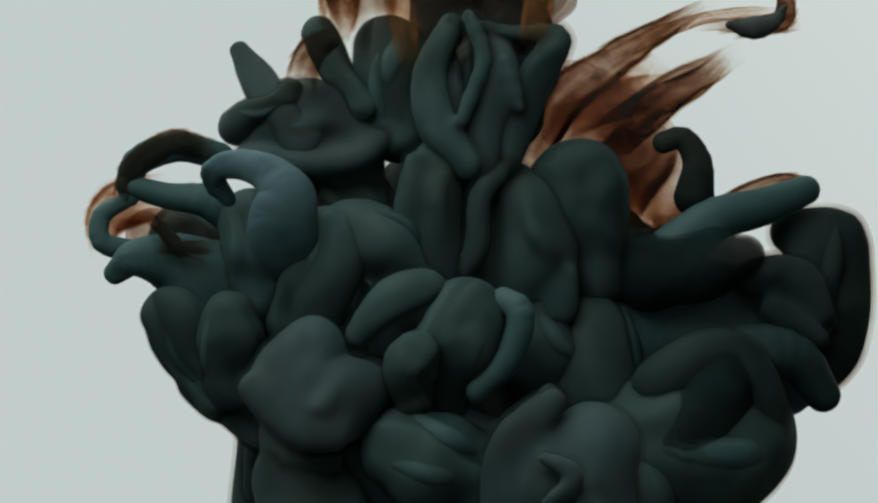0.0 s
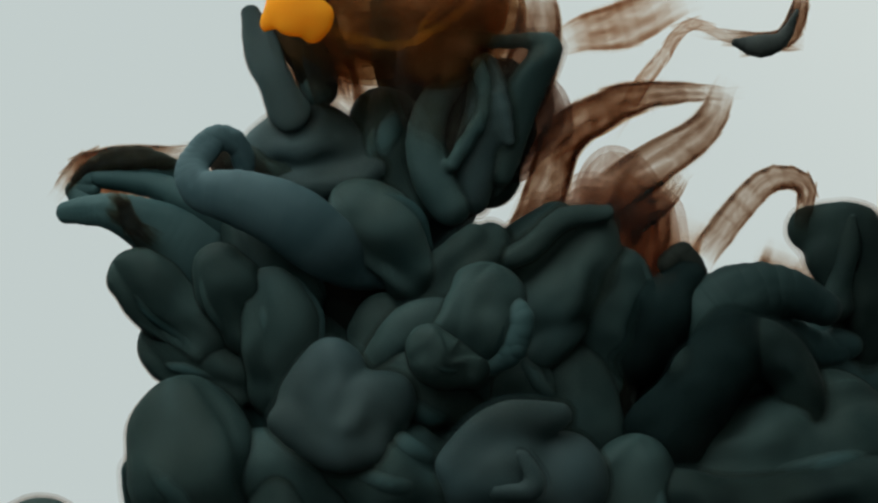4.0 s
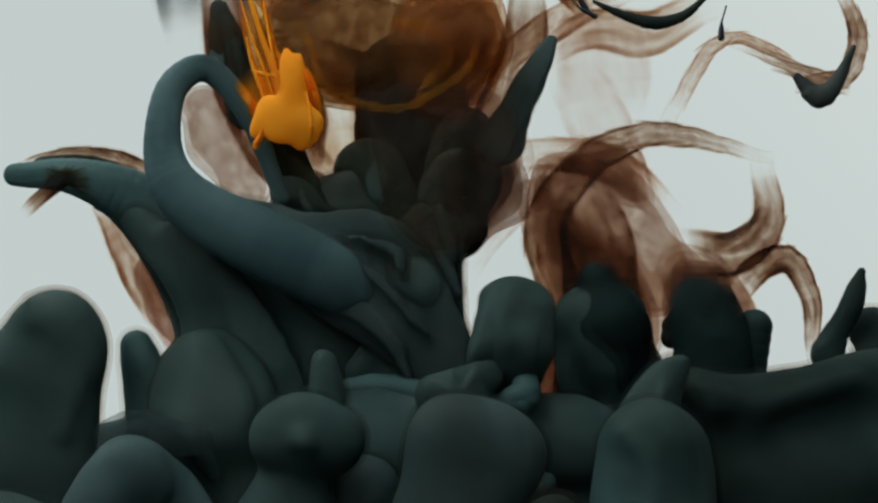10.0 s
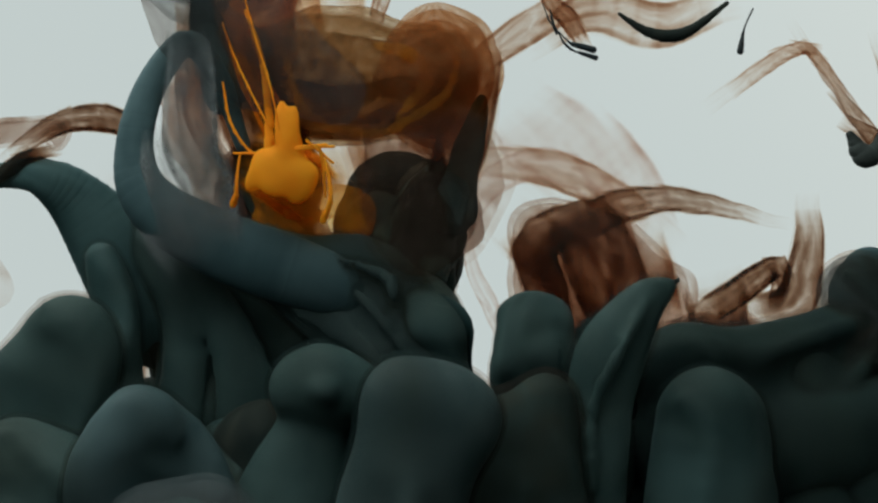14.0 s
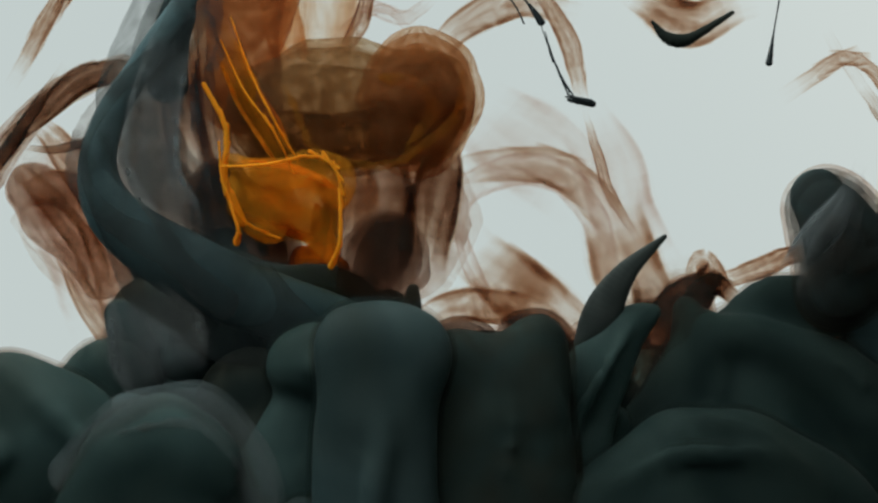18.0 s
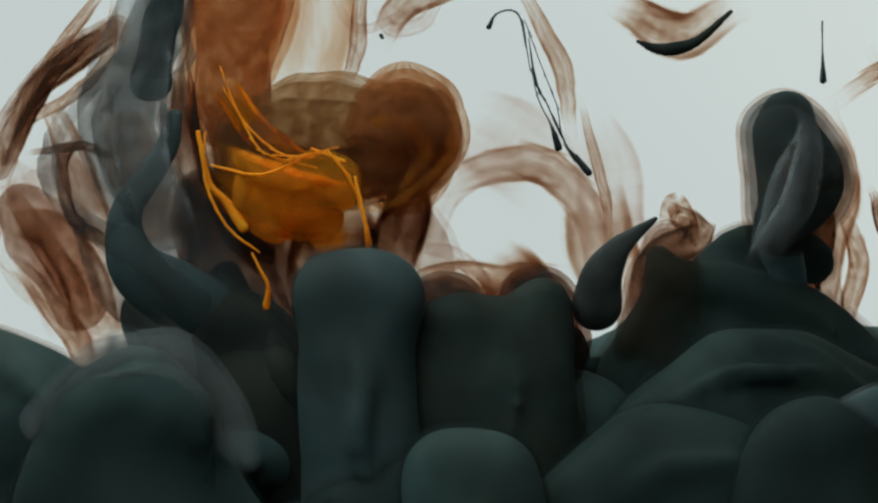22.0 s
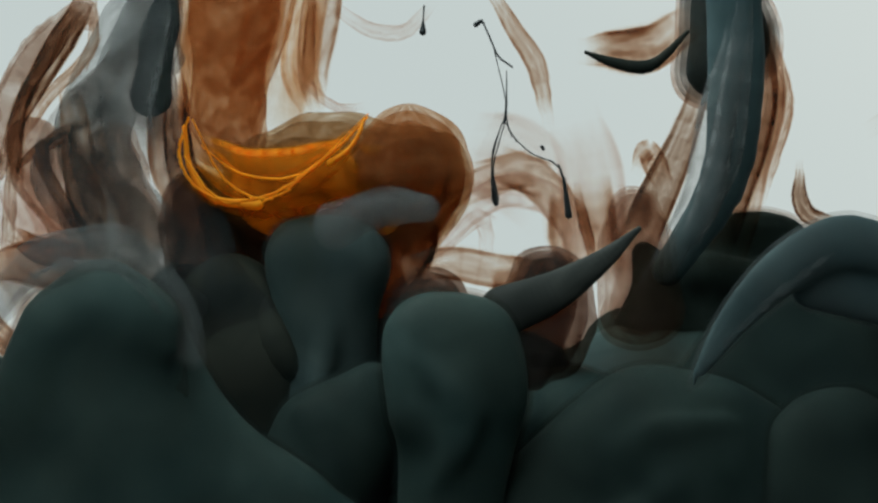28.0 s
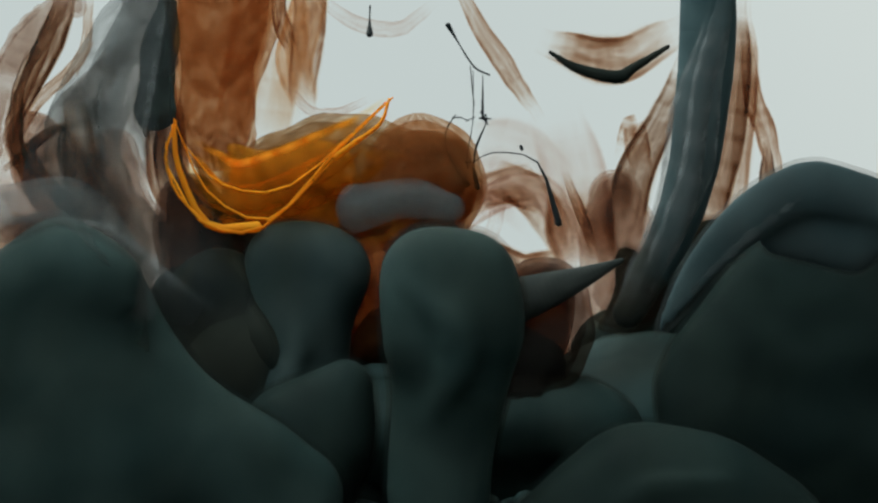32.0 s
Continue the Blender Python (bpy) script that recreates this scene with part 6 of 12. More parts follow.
    at("ink_fold_4", 9, -36.7, 28.3, -33.9, 20.4, -27.3, 12.6)
    at("ink_fold_4", 13, -40.6, 21.8, -36.5, 14, -31.1, 6.2)
    at("ink_fold_4", 17, -49.6, 6.3, -45.4, -2.7, -38.8, -14.2)
    at("ink_fold_4", 23, -49.6, -6.6, -45.4, -15.5, -38.8, -26.9)
    at("ink_fold_4", 32, -52.2, -14.3, -49.3, -24.5, -43.9, -37.1)
    at("ink_finger", 0, -46.1, 28.8, -41.3, 31.8, -36.2, 33)
    at("ink_finger", 1.5, -44.2, 27.5, -40.1, 27.9, -34.9, 29.2)
    at("ink_finger", 3, -50.6, 20.4, -46.4, 20.3, -40.1, 19)
    at("ink_finger", 6, -39, 28.1, -34.9, 20.3, -28.6, 16.5)
    at("ink_finger", 9, -36.5, 19.1, -31.1, 13.9, -23.5, 8.8)
    at("ink_finger", 13, -31.3, 3.7, -24.7, -0.1, -18.4, -4)
    at("ink_finger", 32, -31.3, -39.9, -24.7, -42.2, -18.4, -44.8)
    at("ink_finger_2", 0, -72.4, -4.8, -67, -1.4, -59.7, -2.6, -51.5, -7.8, -43.2, -11.8)
    at("ink_finger_2", 1.5, -78, 3.6, -70.7, 4.8, -62.2, 2.4, -52.8, -4, -43.2, -11.8)
    at("ink_finger_2", 3, -81.5, 7.6, -72.6, 9.6, -63.5, 6.2, -54.1, 1.1, -44.4, -7.9)
    at("ink_finger_2", 6, -86.5, 10.5, -73.2, 7.1, -60.9, -0.1, -47.7, -12.9, -36.7, -24.7)
    at("ink_finger_2", 9, -92.4, 15.9, -78.8, 14.8, -66, 8.7, -54.1, -4, -44.4, -18.2)
    at("ink_finger_2", 11, -98.1, 17.6, -83.7, 17.9, -71, 13.7, -57.9, 1.1, -47, -15.6)
    at("ink_finger_2", 13, -101.2, 17.6, -88.7, 20, -76, 16.9, -64.3, 2.4, -52.2, -13.1)
    at("ink_finger_2", 14.5, -95.6, 14.9, -88.7, 12.9, -82.3, 6.2, -74.5, -2.7, -66.4, -14.3)
    at("ink_finger_2", 17, -56.8, -8.9, -54.5, -11.3, -53.4, -14, -51.5, -18, -49.6, -22.1)
    at("ink_finger_2", 32, -56.8, -33.9, -54.5, -36.2, -53.4, -39.2, -51.5, -43.5, -49.6, -47.9)
    at("ink_finger_3", 0, -70.8, 15.1, -61.3, 12.5, -52.5, 11.3, -43.9, 6.2)
    at("ink_finger_3", 1.5, -75.3, 15.1, -65.1, 13.8, -55, 12.5, -43.9, 6.2)
    at("ink_finger_3", 3, -74, 17.6, -63.9, 15.1, -55, 11.3, -43.9, 3.7)
    at("ink_finger_3", 6, -86.7, 14.8, -75.3, 16.1, -62.6, 11.9, -51.5, 3.7)
    at("ink_finger_3", 9, -87.9, 18.2, -76.5, 17.6, -65.1, 11.3, -55.4, 2.4)
    at("ink_finger_3", 13, -95.5, 20.1, -84.1, 20.8, -74, 15.1, -61.7, 2.4)
    at("ink_finger_3", 14.5, -93, 15.1, -85.4, 13.2, -76.5, 6.2, -66.8, -5.2)
    at("ink_finger_3", 17, -57.5, -6.5, -55, -10.3, -52.5, -14.1, -49, -19.3)
    at("ink_finger_3", 32, -57.5, -31.8, -55, -35.6, -52.5, -39.4, -49, -44.8)
    at("ink_lobe_5", 0, -59.5, -13.8, -54.5, -21.2, -48, -30.1)
    at("ink_lobe_5", 1.5, -68.2, -10.1, -62.6, -18.8, -55.5, -26.4)
    at("ink_lobe_5", 3, -76.3, -3.2, -67.6, -11.3, -56.8, -20.1)
    at("ink_lobe_5", 6, -45.2, -13.8, -36.5, -21.9, -25.7, -30.7)
    at("ink_lobe_5", 9, -44, -38.6, -35.3, -46.7, -24.5, -55.5)
    at("ink_lobe_5", 32, -44, -56, -35.3, -64.1, -24.5, -72.9)
    at("ink_lobe_6", 0, -44.6, -16.1, -48.3, -18.5, -42.5, -23.6)
    at("ink_lobe_6", 1.5, -50.7, -6.3, -47.1, -11.2, -41.2, -18.6)
    at("ink_lobe_6", 3, -49.5, -0.1, -47.1, -3.8, -42.5, -11.2)
    at("ink_lobe_6", 6, -44.6, -23.4, -42.2, -27.1, -37.6, -34.5)
    at("ink_lobe_6", 9, -40.9, -40.6, -38.5, -44.3, -33.9, -51.7)
    at("ink_lobe_6", 32, -40.9, -55.3, -38.5, -59, -33.9, -66.4)
    at("ink_lobe_7", 0, -54, -24.7, -47.4, -30.1, -38, -36.4)
    at("ink_lobe_7", 1.5, -62.2, -25.3, -53, -27.6, -43, -33.9)
    at("ink_lobe_7", 3, -60.9, -24.7, -51.8, -25.1, -41.8, -30.1)
    at("ink_lobe_7", 6, -67, -12.1, -63, -17.6, -50.5, -25.1)
    at("ink_lobe_7", 9, -57.2, -21.5, -54.3, -28.9, -45.5, -36.4)
    at("ink_lobe_7", 11, -50.2, -22.8, -50.5, -31.4, -45.5, -40.1)
    at("ink_lobe_7", 13, -43.3, -26.6, -43, -35.1, -40.5, -42.6)
    at("ink_lobe_7", 17, -57.2, -41.7, -54.3, -50.2, -48, -60.2)
    at("ink_lobe_7", 19, -52.1, -41.7, -51.8, -50.2, -48, -60.2)
    at("ink_lobe_7", 23, -50.9, -46.7, -50.5, -53.9, -48, -63.9)
    at("ink_lobe_7", 32, -50.9, -66.8, -49.3, -71.4, -48, -76.4)
    at("ink_lobe_8", 0, -27.3, -50, -23.5, -55.7, -20, -63.4)
    at("ink_lobe_8", 1.5, -50.6, -42.7, -46.4, -50.9, -37, -61)
    at("ink_lobe_8", 3, -53.4, -39.7, -50.1, -50.9, -41.9, -62.2)
    at("ink_lobe_8", 6, -58.9, -29.3, -56.1, -42.4, -49.2, -57.3)
    at("ink_lobe_8", 9, -51.6, -25.7, -48.8, -38.8, -41.9, -53.7)
    at("ink_lobe_8", 11, -49.2, -25.7, -46.4, -38.8, -39.5, -53.7)
    at("ink_lobe_8", 13, -44.3, -37.9, -41.5, -51, -34.6, -65.9)
    at("ink_lobe_8", 17, -44.3, -54.9, -41.5, -68, -34.6, -82.9)
    at("ink_lobe_8", 32, -44.3, -59.8, -41.5, -72.9, -34.6, -87.8)
    at("ink_lobe_13", 0, 91.1, 0.5, 91.2, -11.8, 84.8, -26)
    at("ink_lobe_13", 1.5, 93.7, 2.5, 95.7, -11.8, 91.2, -27.3)
    at("ink_lobe_13", 3, 95.7, 3.1, 97, -10.5, 92.5, -27.3)
    at("ink_lobe_13", 6, 95.7, -0.8, 93.1, -15.7, 86.1, -31.1)
    at("ink_lobe_13", 9, 105.5, -19.8, 102.2, -31.3, 92.5, -44.1)
    at("ink_lobe_13", 11, 108.1, -30.2, 103.5, -40.4, 95.1, -50.5)
    at("ink_lobe_13", 13, 106.8, -40.7, 102.2, -48.2, 95.1, -55.7)
    at("ink_lobe_13", 32, 109.4, -59, 103.5, -63.8, 95.1, -68.6)
    at("ink_horn", 0, 90.6, 3.7, 90.6, -4, 86.8, -13)
    at("ink_horn", 3, 93.2, 8.9, 93.2, -0.1, 90.6, -11.7)
    at("ink_horn", 6, 97.7, 3.7, 93.2, -7.8, 86.8, -20.7)
    at("ink_horn", 9, 98.6, -0.4, 92.6, -15.5, 85.5, -30.9)
    at("ink_horn", 11, 97.6, -3, 93.8, -14.3, 89.4, -24.5)
    at("ink_horn", 13, 96.4, -14.3, 94.5, -20.7, 91.9, -29.7)
    at("ink_horn", 32, 96.4, -39.9, 94.5, -46.3, 91.9, -55.3)
    at("ink_lobe_14", 0, 68.1, -1.4, 59.9, -2.6, 51.1, -5.2)
    at("ink_lobe_14", 1.5, 61.2, -3.9, 54.9, -6.4, 48, -10.3)
    at("ink_lobe_14", 3, 58.7, -8.3, 52.4, -12.7, 44.1, -19.3)
    at("ink_lobe_14", 6, 47.3, -2.6, 47.3, -12.7, 46.7, -24.4)
    at("ink_lobe_14", 9, 37.3, -1.4, 39.8, -12.7, 41.6, -24.4)
    at("ink_lobe_14", 11, 34.7, -14, 38.5, -21.5, 42.9, -32)
    at("ink_lobe_14", 13, 34.7, -19, 37.3, -26.6, 40.3, -37.1)
    at("ink_lobe_14", 32, 37.3, -44.2, 38.5, -51.7, 40.3, -60.1)
    at("ink_lobe_15", 0, 63.7, -25.4, 57.1, -36.9, 46.4, -44.5)
    at("ink_lobe_15", 1.5, 64.9, -19.9, 58.3, -29.5, 48.9, -38.4)
    at("ink_lobe_15", 3, 67.4, -19.9, 59.6, -28.3, 48.9, -35.9)
    at("ink_lobe_15", 6, 58.1, -11.8, 59, -24.6, 60, -39.6)
    at("ink_lobe_15", 9, 59.4, -10, 60.8, -23.4, 61.2, -37.1)
    at("ink_lobe_15", 11, 56.3, -18.6, 59.6, -29.5, 61.2, -42.1)
    at("ink_lobe_15", 13, 61.2, -31, 62, -40.6, 62.4, -52)
    at("ink_lobe_15", 32, 61.2, -50.7, 62, -57.7, 62.4, -65.5)
    at("ink_finger_4", 0, 85.8, -32, 79.5, -23.9, 69.5, -23.9, 59.9, -31.6)
    at("ink_finger_4", 1.5, 90.2, -23.9, 80.8, -16.4, 69.5, -15.1, 59.9, -21.5)
    at("ink_finger_4", 3, 88.9, -16.4, 80.8, -12, 70.8, -10.1, 62.4, -14)
    at("ink_finger_4", 6, 77.7, -9.1, 69.5, -7, 63.3, -12, 61.2, -22.8)
    at("ink_finger_4", 9, 69.5, -15.1, 67, -21.4, 64.5, -28.9, 62.4, -36.6)
    at("ink_finger_4", 13, 74.5, -26.4, 72, -31.4, 68.3, -36.4, 65, -44.2)
    at("ink_finger_4", 32, 77, -51.4, 72, -56.4, 68.3, -61.4, 65, -66.8)
    at("ink_finger_5", 0, 84.8, 14.3, 73.9, 10.1, 63.3, 7.5, 53.1, -0.1)
    at("ink_finger_5", 1.5, 84.8, 15.4, 76.5, 12.7, 68.4, 7.5, 59.4, -0.1)
    at("ink_finger_5", 3, 91.2, -14.3, 81.6, -11.7, 70.9, -6.5, 62, -6.5)
    at("ink_finger_5", 6, 97.7, -24.7, 88.1, -29.7, 77.3, -32, 65.8, -34.6)
    at("ink_finger_5", 13, 97.7, -45.4, 88.1, -47.6, 77.3, -49.9, 65.8, -52.4)
    at("ink_finger_5", 32, 97.7, -58.3, 88.1, -60.5, 77.3, -62.6, 65.8, -65.2)
    at("ink_lobe_16", 0, 65.8, -40.1, 54.2, -43.6, 43, -46.1)
    at("ink_lobe_16", 1.5, 81.4, -35.8, 67.2, -42.4, 52.3, -47.3)
    at("ink_lobe_16", 3, 91.4, -40.1, 76.5, -47.3, 60.4, -52.3)
    at("ink_lobe_16", 6, 90.8, -42.6, 77.8, -48.6, 64.1, -56)
    at("ink_lobe_16", 9, 89.5, -45.1, 75.3, -51.1, 61.6, -57.3)
    at("ink_lobe_16", 11, 89.5, -41.4, 75.3, -47.3, 61.6, -56)
    at("ink_lobe_16", 13, 87, -36.4, 76.5, -42.4, 62.9, -51.1)
    at("ink_lobe_16", 14.5, 87.1, -41.4, 79, -47.3, 66.6, -54.8)
    at("ink_lobe_16", 17, 87.1, -53.9, 79, -59.8, 66.6, -67.2)
    at("ink_lobe_16", 32, 87.1, -63.9, 79, -68.5, 66.6, -73.4)
    at("ink_arch", 0, 51.8, 25.1, 56.3, 26, 59.6, 20.5, 58.9, 12.8)
    at("ink_arch", 1.5, 52.5, 12.8, 55.7, 17.7, 58.9, 12.8, 57.6, 3.7)
    at("ink_arch", 3, 52.5, 1.2, 56.3, 4.4, 58.9, -0.1, 56.3, -9.2)
    at("ink_arch", 6, 53.8, -6.6, 55, -4, 57.6, -9.2, 56.3, -19.5)
    at("ink_arch", 13, 53.8, -32.4, 55, -29.8, 57.6, -35, 56.3, -45.4)
    at("ink_arch", 32, 53.8, -58.3, 55, -55.7, 57.6, -60.9, 56.3, -66)
    at("ink_thumb", 0, 5.4, -14.3, 3.7, -20.3, -0.5, -27.7)
    at("ink_thumb", 1.5, 7.2, -11.4, 6, -19.1, 0.7, -26.5)
    at("ink_thumb", 3, 8.4, -10.8, 7.2, -17.9, 1.9, -25.3)
    at("ink_thumb", 6, 11.6, -9.6, 10.8, -17.9, 9.1, -27.7)
    at("ink_thumb", 9, 14.9, -10.8, 13.7, -21.4, 12.7, -32.5)
    at("ink_thumb", 11, 17.5, -12.2, 16.1, -22.6, 15.1, -33.7)
    at("ink_thumb", 13, 19.7, -14.6, 19.7, -23.8, 19.3, -34.9)
    at("ink_thumb", 17, 20.3, -21.4, 19.1, -32.1, 18.7, -42.2)
    at("ink_thumb", 19, 21.4, -32.1, 20.3, -42.8, 18.7, -54.2)
    at("ink_thumb", 23, 17.3, -43.9, 17.3, -53.4, 17.5, -63.8)
    at("ink_thumb", 32, 17.3, -60.5, 17.3, -67.6, 17.5, -75.8)
    at("ink_lobe_17", 0, -3.9, -19.8, -6.3, -26.8, -5.1, -31.6)
    at("ink_lobe_17", 1.5, -2.8, -19.8, -3.9, -25, -1.6, -30.5)
    at("ink_lobe_17", 3, -2.2, -18.7, -1, -23.9, 4.2, -27)
    at("ink_lobe_17", 6, -1, -22.1, 1.9, -22.7, 4.8, -21.1)
    at("ink_lobe_17", 9, 0.7, -27.9, 4.2, -27.9, 7.7, -25.8)
    at("ink_lobe_17", 11, -1.6, -32.6, 4.2, -31.4, 9.5, -28.1)
    at("ink_lobe_17", 13, -0.5, -39.5, 4.2, -39.5, 8.9, -38.7)
    at("ink_lobe_17", 32, -0.5, -50, 4.2, -52.3, 8.9, -55)
    at("ink_lobe_18", 0, -33.2, -29.3, -26, -24.5, -20.5, -23.6)
    at("ink_lobe_18", 1.5, -32, -28.1, -24.8, -24.5, -19.3, -23.6)
    at("ink_lobe_18", 3, -26.2, -34.6, -23.7, -26.8, -18.1, -22.5)
    at("ink_lobe_18", 6, -25.9, -34.6, -19, -37.2, -12.2, -40.1)
    at("ink_lobe_18", 9, -26.2, -45.7, -19.3, -48.3, -12.5, -51.2)
    at("ink_lobe_18", 11, -26.2, -52.7, -19.3, -55.3, -12.5, -58.2)
    at("ink_lobe_18", 32, -26.2, -59.7, -19.3, -62.3, -12.5, -65.2)
    at("ink_lobe_19", 0, -19.8, -35.2, -12.5, -32.5, -5.3, -32.8)
    at("ink_lobe_19", 3, -15, -26.7, -7.7, -27.7, 1.9, -29.1)
    at("ink_lobe_19", 6, -10.2, -33.4, -0.5, -33.7, 11.6, -35.2)
    at("ink_lobe_19", 9, -10.2, -46.1, -11.3, -50.6, -12.6, -57)
    at("ink_lobe_19", 11, -12.6, -47.3, -12.5, -51.8, -12.6, -59.4)
    at("ink_lobe_19", 32, -12.6, -61.8, -12.5, -65, -12.6, -69)
    at("ink_arch_2", 0, -17.2, -14.4, -9.9, -8.9, -1.7, -7)
    at("ink_arch_2", 1.5, -13.6, -12.6, -7.5, -8.3, -0.5, -6.1)
    at("ink_arch_2", 3, -12.4, -15.6, -7.5, -12.5, -1.7, -9.7)
    at("ink_arch_2", 6, -17.2, -25.2, -11.1, -21.3, -5.2, -19.2)
    at("ink_arch_2", 9, -25.5, -28.7, -24.6, -31.9, -25.5, -38.3)
    at("ink_arch_2", 11, -17.2, -29.9, -19.3, -34.2, -21.9, -39.5)
    at("ink_arch_2", 13, -14.8, -37.1, -16.9, -40.1, -19.6, -44.2)
    at("ink_arch_2", 32, -14.8, -53.8, -16.9, -56.6, -19.6, -60.9)
    at("ink_arch_3", 0, 13.6, -10.1, 17, -13, 14.7, -22.3, 7.8, -29.5)
    at("ink_arch_3", 1.5, 13.6, -8.3, 18.2, -13, 15.9, -20, 11.3, -24.8)
    at("ink_arch_3", 3, 13.6, -8.3, 17, -13, 15.9, -20, 11.3, -23.6)
    at("ink_arch_3", 6, 16, -17.8, 16.5, -21.1, 13.5, -23.5, 11.3, -24.8)
    at("ink_arch_3", 13, 18.3, -29.5, 18.8, -32.8, 17, -36.3, 13.6, -38.9)
    at("ink_arch_3", 32, 18.3, -53, 18.8, -56.2, 17, -59.7, 13.6, -62.4)
    at("ink_lobe_20", 0, 22.2, -35.3, 29, -39.8, 31.8, -49.6)
    at("ink_lobe_20", 1.5, 21.1, -34.2, 22.2, -42.1, 27.2, -51.9)
    at("ink_lobe_20", 3, 23.4, -33, 22.2, -42.1, 22.6, -54.2)
    at("ink_lobe_20", 6, 15.4, -47.8, 16.6, -56.8, 18, -68)
    at("ink_lobe_20", 9, 16.6, -58, 16.6, -67.1, 18, -77.2)
    at("ink_lobe_20", 32, 16.6, -69.3, 16.6, -73.9, 18, -81.8)
    at("ink_finger_6", 0, 23.7, -28.9, 15.7, -35.8, 12.3, -45.3)
    at("ink_finger_6", 1.5, 23.7, -27.7, 18, -35.8, 13.4, -45.3)
    at("ink_finger_6", 3, 20.3, -31.2, 16.8, -38.1, 13.4, -47.7)
    at("ink_finger_6", 6, 20.3, -42.7, 16.8, -47.3, 13.4, -52.3)
    at("ink_finger_6", 32, 20.3, -58.8, 16.8, -61.1, 13.4, -63.9)
    at("ink_lobe_21", 0, -17.8, -47, -2.9, -50.4, 14.2, -51.6)
    at("ink_lobe_21", 3, -37.5, -50.7, -10.3, -54.1, 14.2, -55.3)
    at("ink_lobe_21", 6, -32.6, -48.3, -5.4, -49.2, 26.5, -51.6)
    at("ink_lobe_21", 9, -37.5, -44.5, -7.8, -41.8, 31.4, -49.2)
    at("ink_lobe_21", 11, -37.5, -44.5, -7.8, -40.6, 31.4, -47.9)
    at("ink_lobe_21", 13, -37.5, -45.8, -7.8, -41.8, 31.4, -46.7)
    at("ink_lobe_21", 19, -37.5, -45.8, -5.4, -45.5, 31.4, -43)
    at("ink_lobe_21", 23, -37.5, -45.8, -5.4, -43, 31.4, -39.3)
    at("ink_lobe_21", 28, -37.5, -43.3, -5.4, -41.8, 31.4, -39.3)
    at("ink_lobe_21", 32, -37.5, -42.1, -5.4, -41.8, 31.4, -41.8)
    at("ink_tongue", 0, 51.5, -86.5, 48.6, -91.2, 46.6, -98.9, 43.3, -106.7)
    at("ink_tongue", 3, 51.5, -86.5, 48.6, -91.2, 46.6, -98.9, 43.3, -106.7)
    at("ink_tongue", 5.5, 51.5, -59.7, 48.6, -64.3, 46.6, -71.9, 43.3, -79.5)
    at("ink_tongue", 9, 48, -34, 46.2, -39.8, 45.4, -48.3, 44.5, -59.3)
    at("ink_tongue", 11, 51.1, -16.2, 41.6, -22.3, 36, -33, 36.2, -45.1)
    at("ink_tongue", 13, 50.7, -8.3, 40.4, -15.3, 33.6, -28.3, 32.7, -41.6)
    at("ink_tongue", 17, 47.4, 1.1, 39.2, -6, 33.6, -15.4, 31.5, -28.5)
    at("ink_tongue", 19, 46.8, 4.8, 39.2, -2.5, 35.4, -10.7, 34.5, -19.1)
    at("ink_tongue", 21, 45.3, 6.4, 38.1, 0.1, 34.8, -7.2, 33.9, -14.9)
    at("ink_tongue", 23, 44.8, 7.6, 38.1, 2, 33.6, -3.4, 32.7, -9.4)
    at("ink_tongue", 25, 41.6, 9.8, 35.7, 2, 30.7, -4.8, 28.9, -10.5)
    at("ink_tongue", 28, 41.8, 4.8, 34, -1.9, 24.2, -8.3, 13.7, -12.6)
    at("ink_tongue", 32, 38.1, -1.9, 29.9, -5.4, 20.7, -8.9, 11.4, -12)
    at("ink_bulb", 0, 104.2, -70.7, 105.4, -80.5, 107.4, -90.8, 108.1, -101.3)
    at("ink_bulb", 6.5, 104.2, -70.7, 105.4, -80.5, 107.4, -90.8, 108.1, -101.3)
    at("ink_bulb", 9, 104.2, -42.7, 105.4, -52.5, 107.4, -62.6, 108.1, -72.9)
    at("ink_bulb", 11, 99.3, -26.9, 101.8, -37.9, 103.7, -49.2, 104.4, -61.8)
    at("ink_bulb", 13, 95.9, -12.9, 98.1, -23.3, 100, -35.7, 100.7, -49.5)
    at("ink_bulb", 17, 86.3, 6, 90.8, -2.6, 95.1, -13.6, 95.8, -28.5)
    at("ink_bulb", 19, 80.7, 13.9, 82.9, 4.7, 89, -7.5, 92.1, -22.3)
    at("ink_bulb", 21, 78, 22.4, 79.3, 13.3, 78, 2.3, 82.2, -10)
    at("ink_bulb", 23, 73.2, 30.9, 75.6, 20.6, 71.8, 7.2, 72.3, -6.3)
    at("ink_bulb", 25, 65.9, 38.8, 70.7, 25.4, 66.9, 9.7, 60, -0.1)
    at("ink_bulb", 28, 64, 57.1, 64.6, 35.2, 62, 14.6, 50.7, -3.8)
    at("ink_bulb", 30, 61.6, 62, 60.4, 36.4, 58.3, 10.9, 42.7, -8.8)
    at("ink_bulb", 32, 58.6, 64.4, 58, 38.8, 53.4, 9.7, 41.5, -13.7)
    at("ink_wisp", 0, 19.5, 15.9, 23.5, 27.9, 30.1, 37.2, 40.8, 45.2, 51.5, 51.9, 60.8, 57.2)
    at("ink_wisp", 3, 19.5, 6.5, 23.5, 19.9, 30.1, 30.5, 40.8, 37.9, 52.8, 39.9, 66.1, 41.2)
    at("ink_wisp", 6, 21.5, -28.1, 28.8, -4.1, 26.1, 17.2, 35.5, 27.2, 51.5, 34.5, 66.8, 33.2)
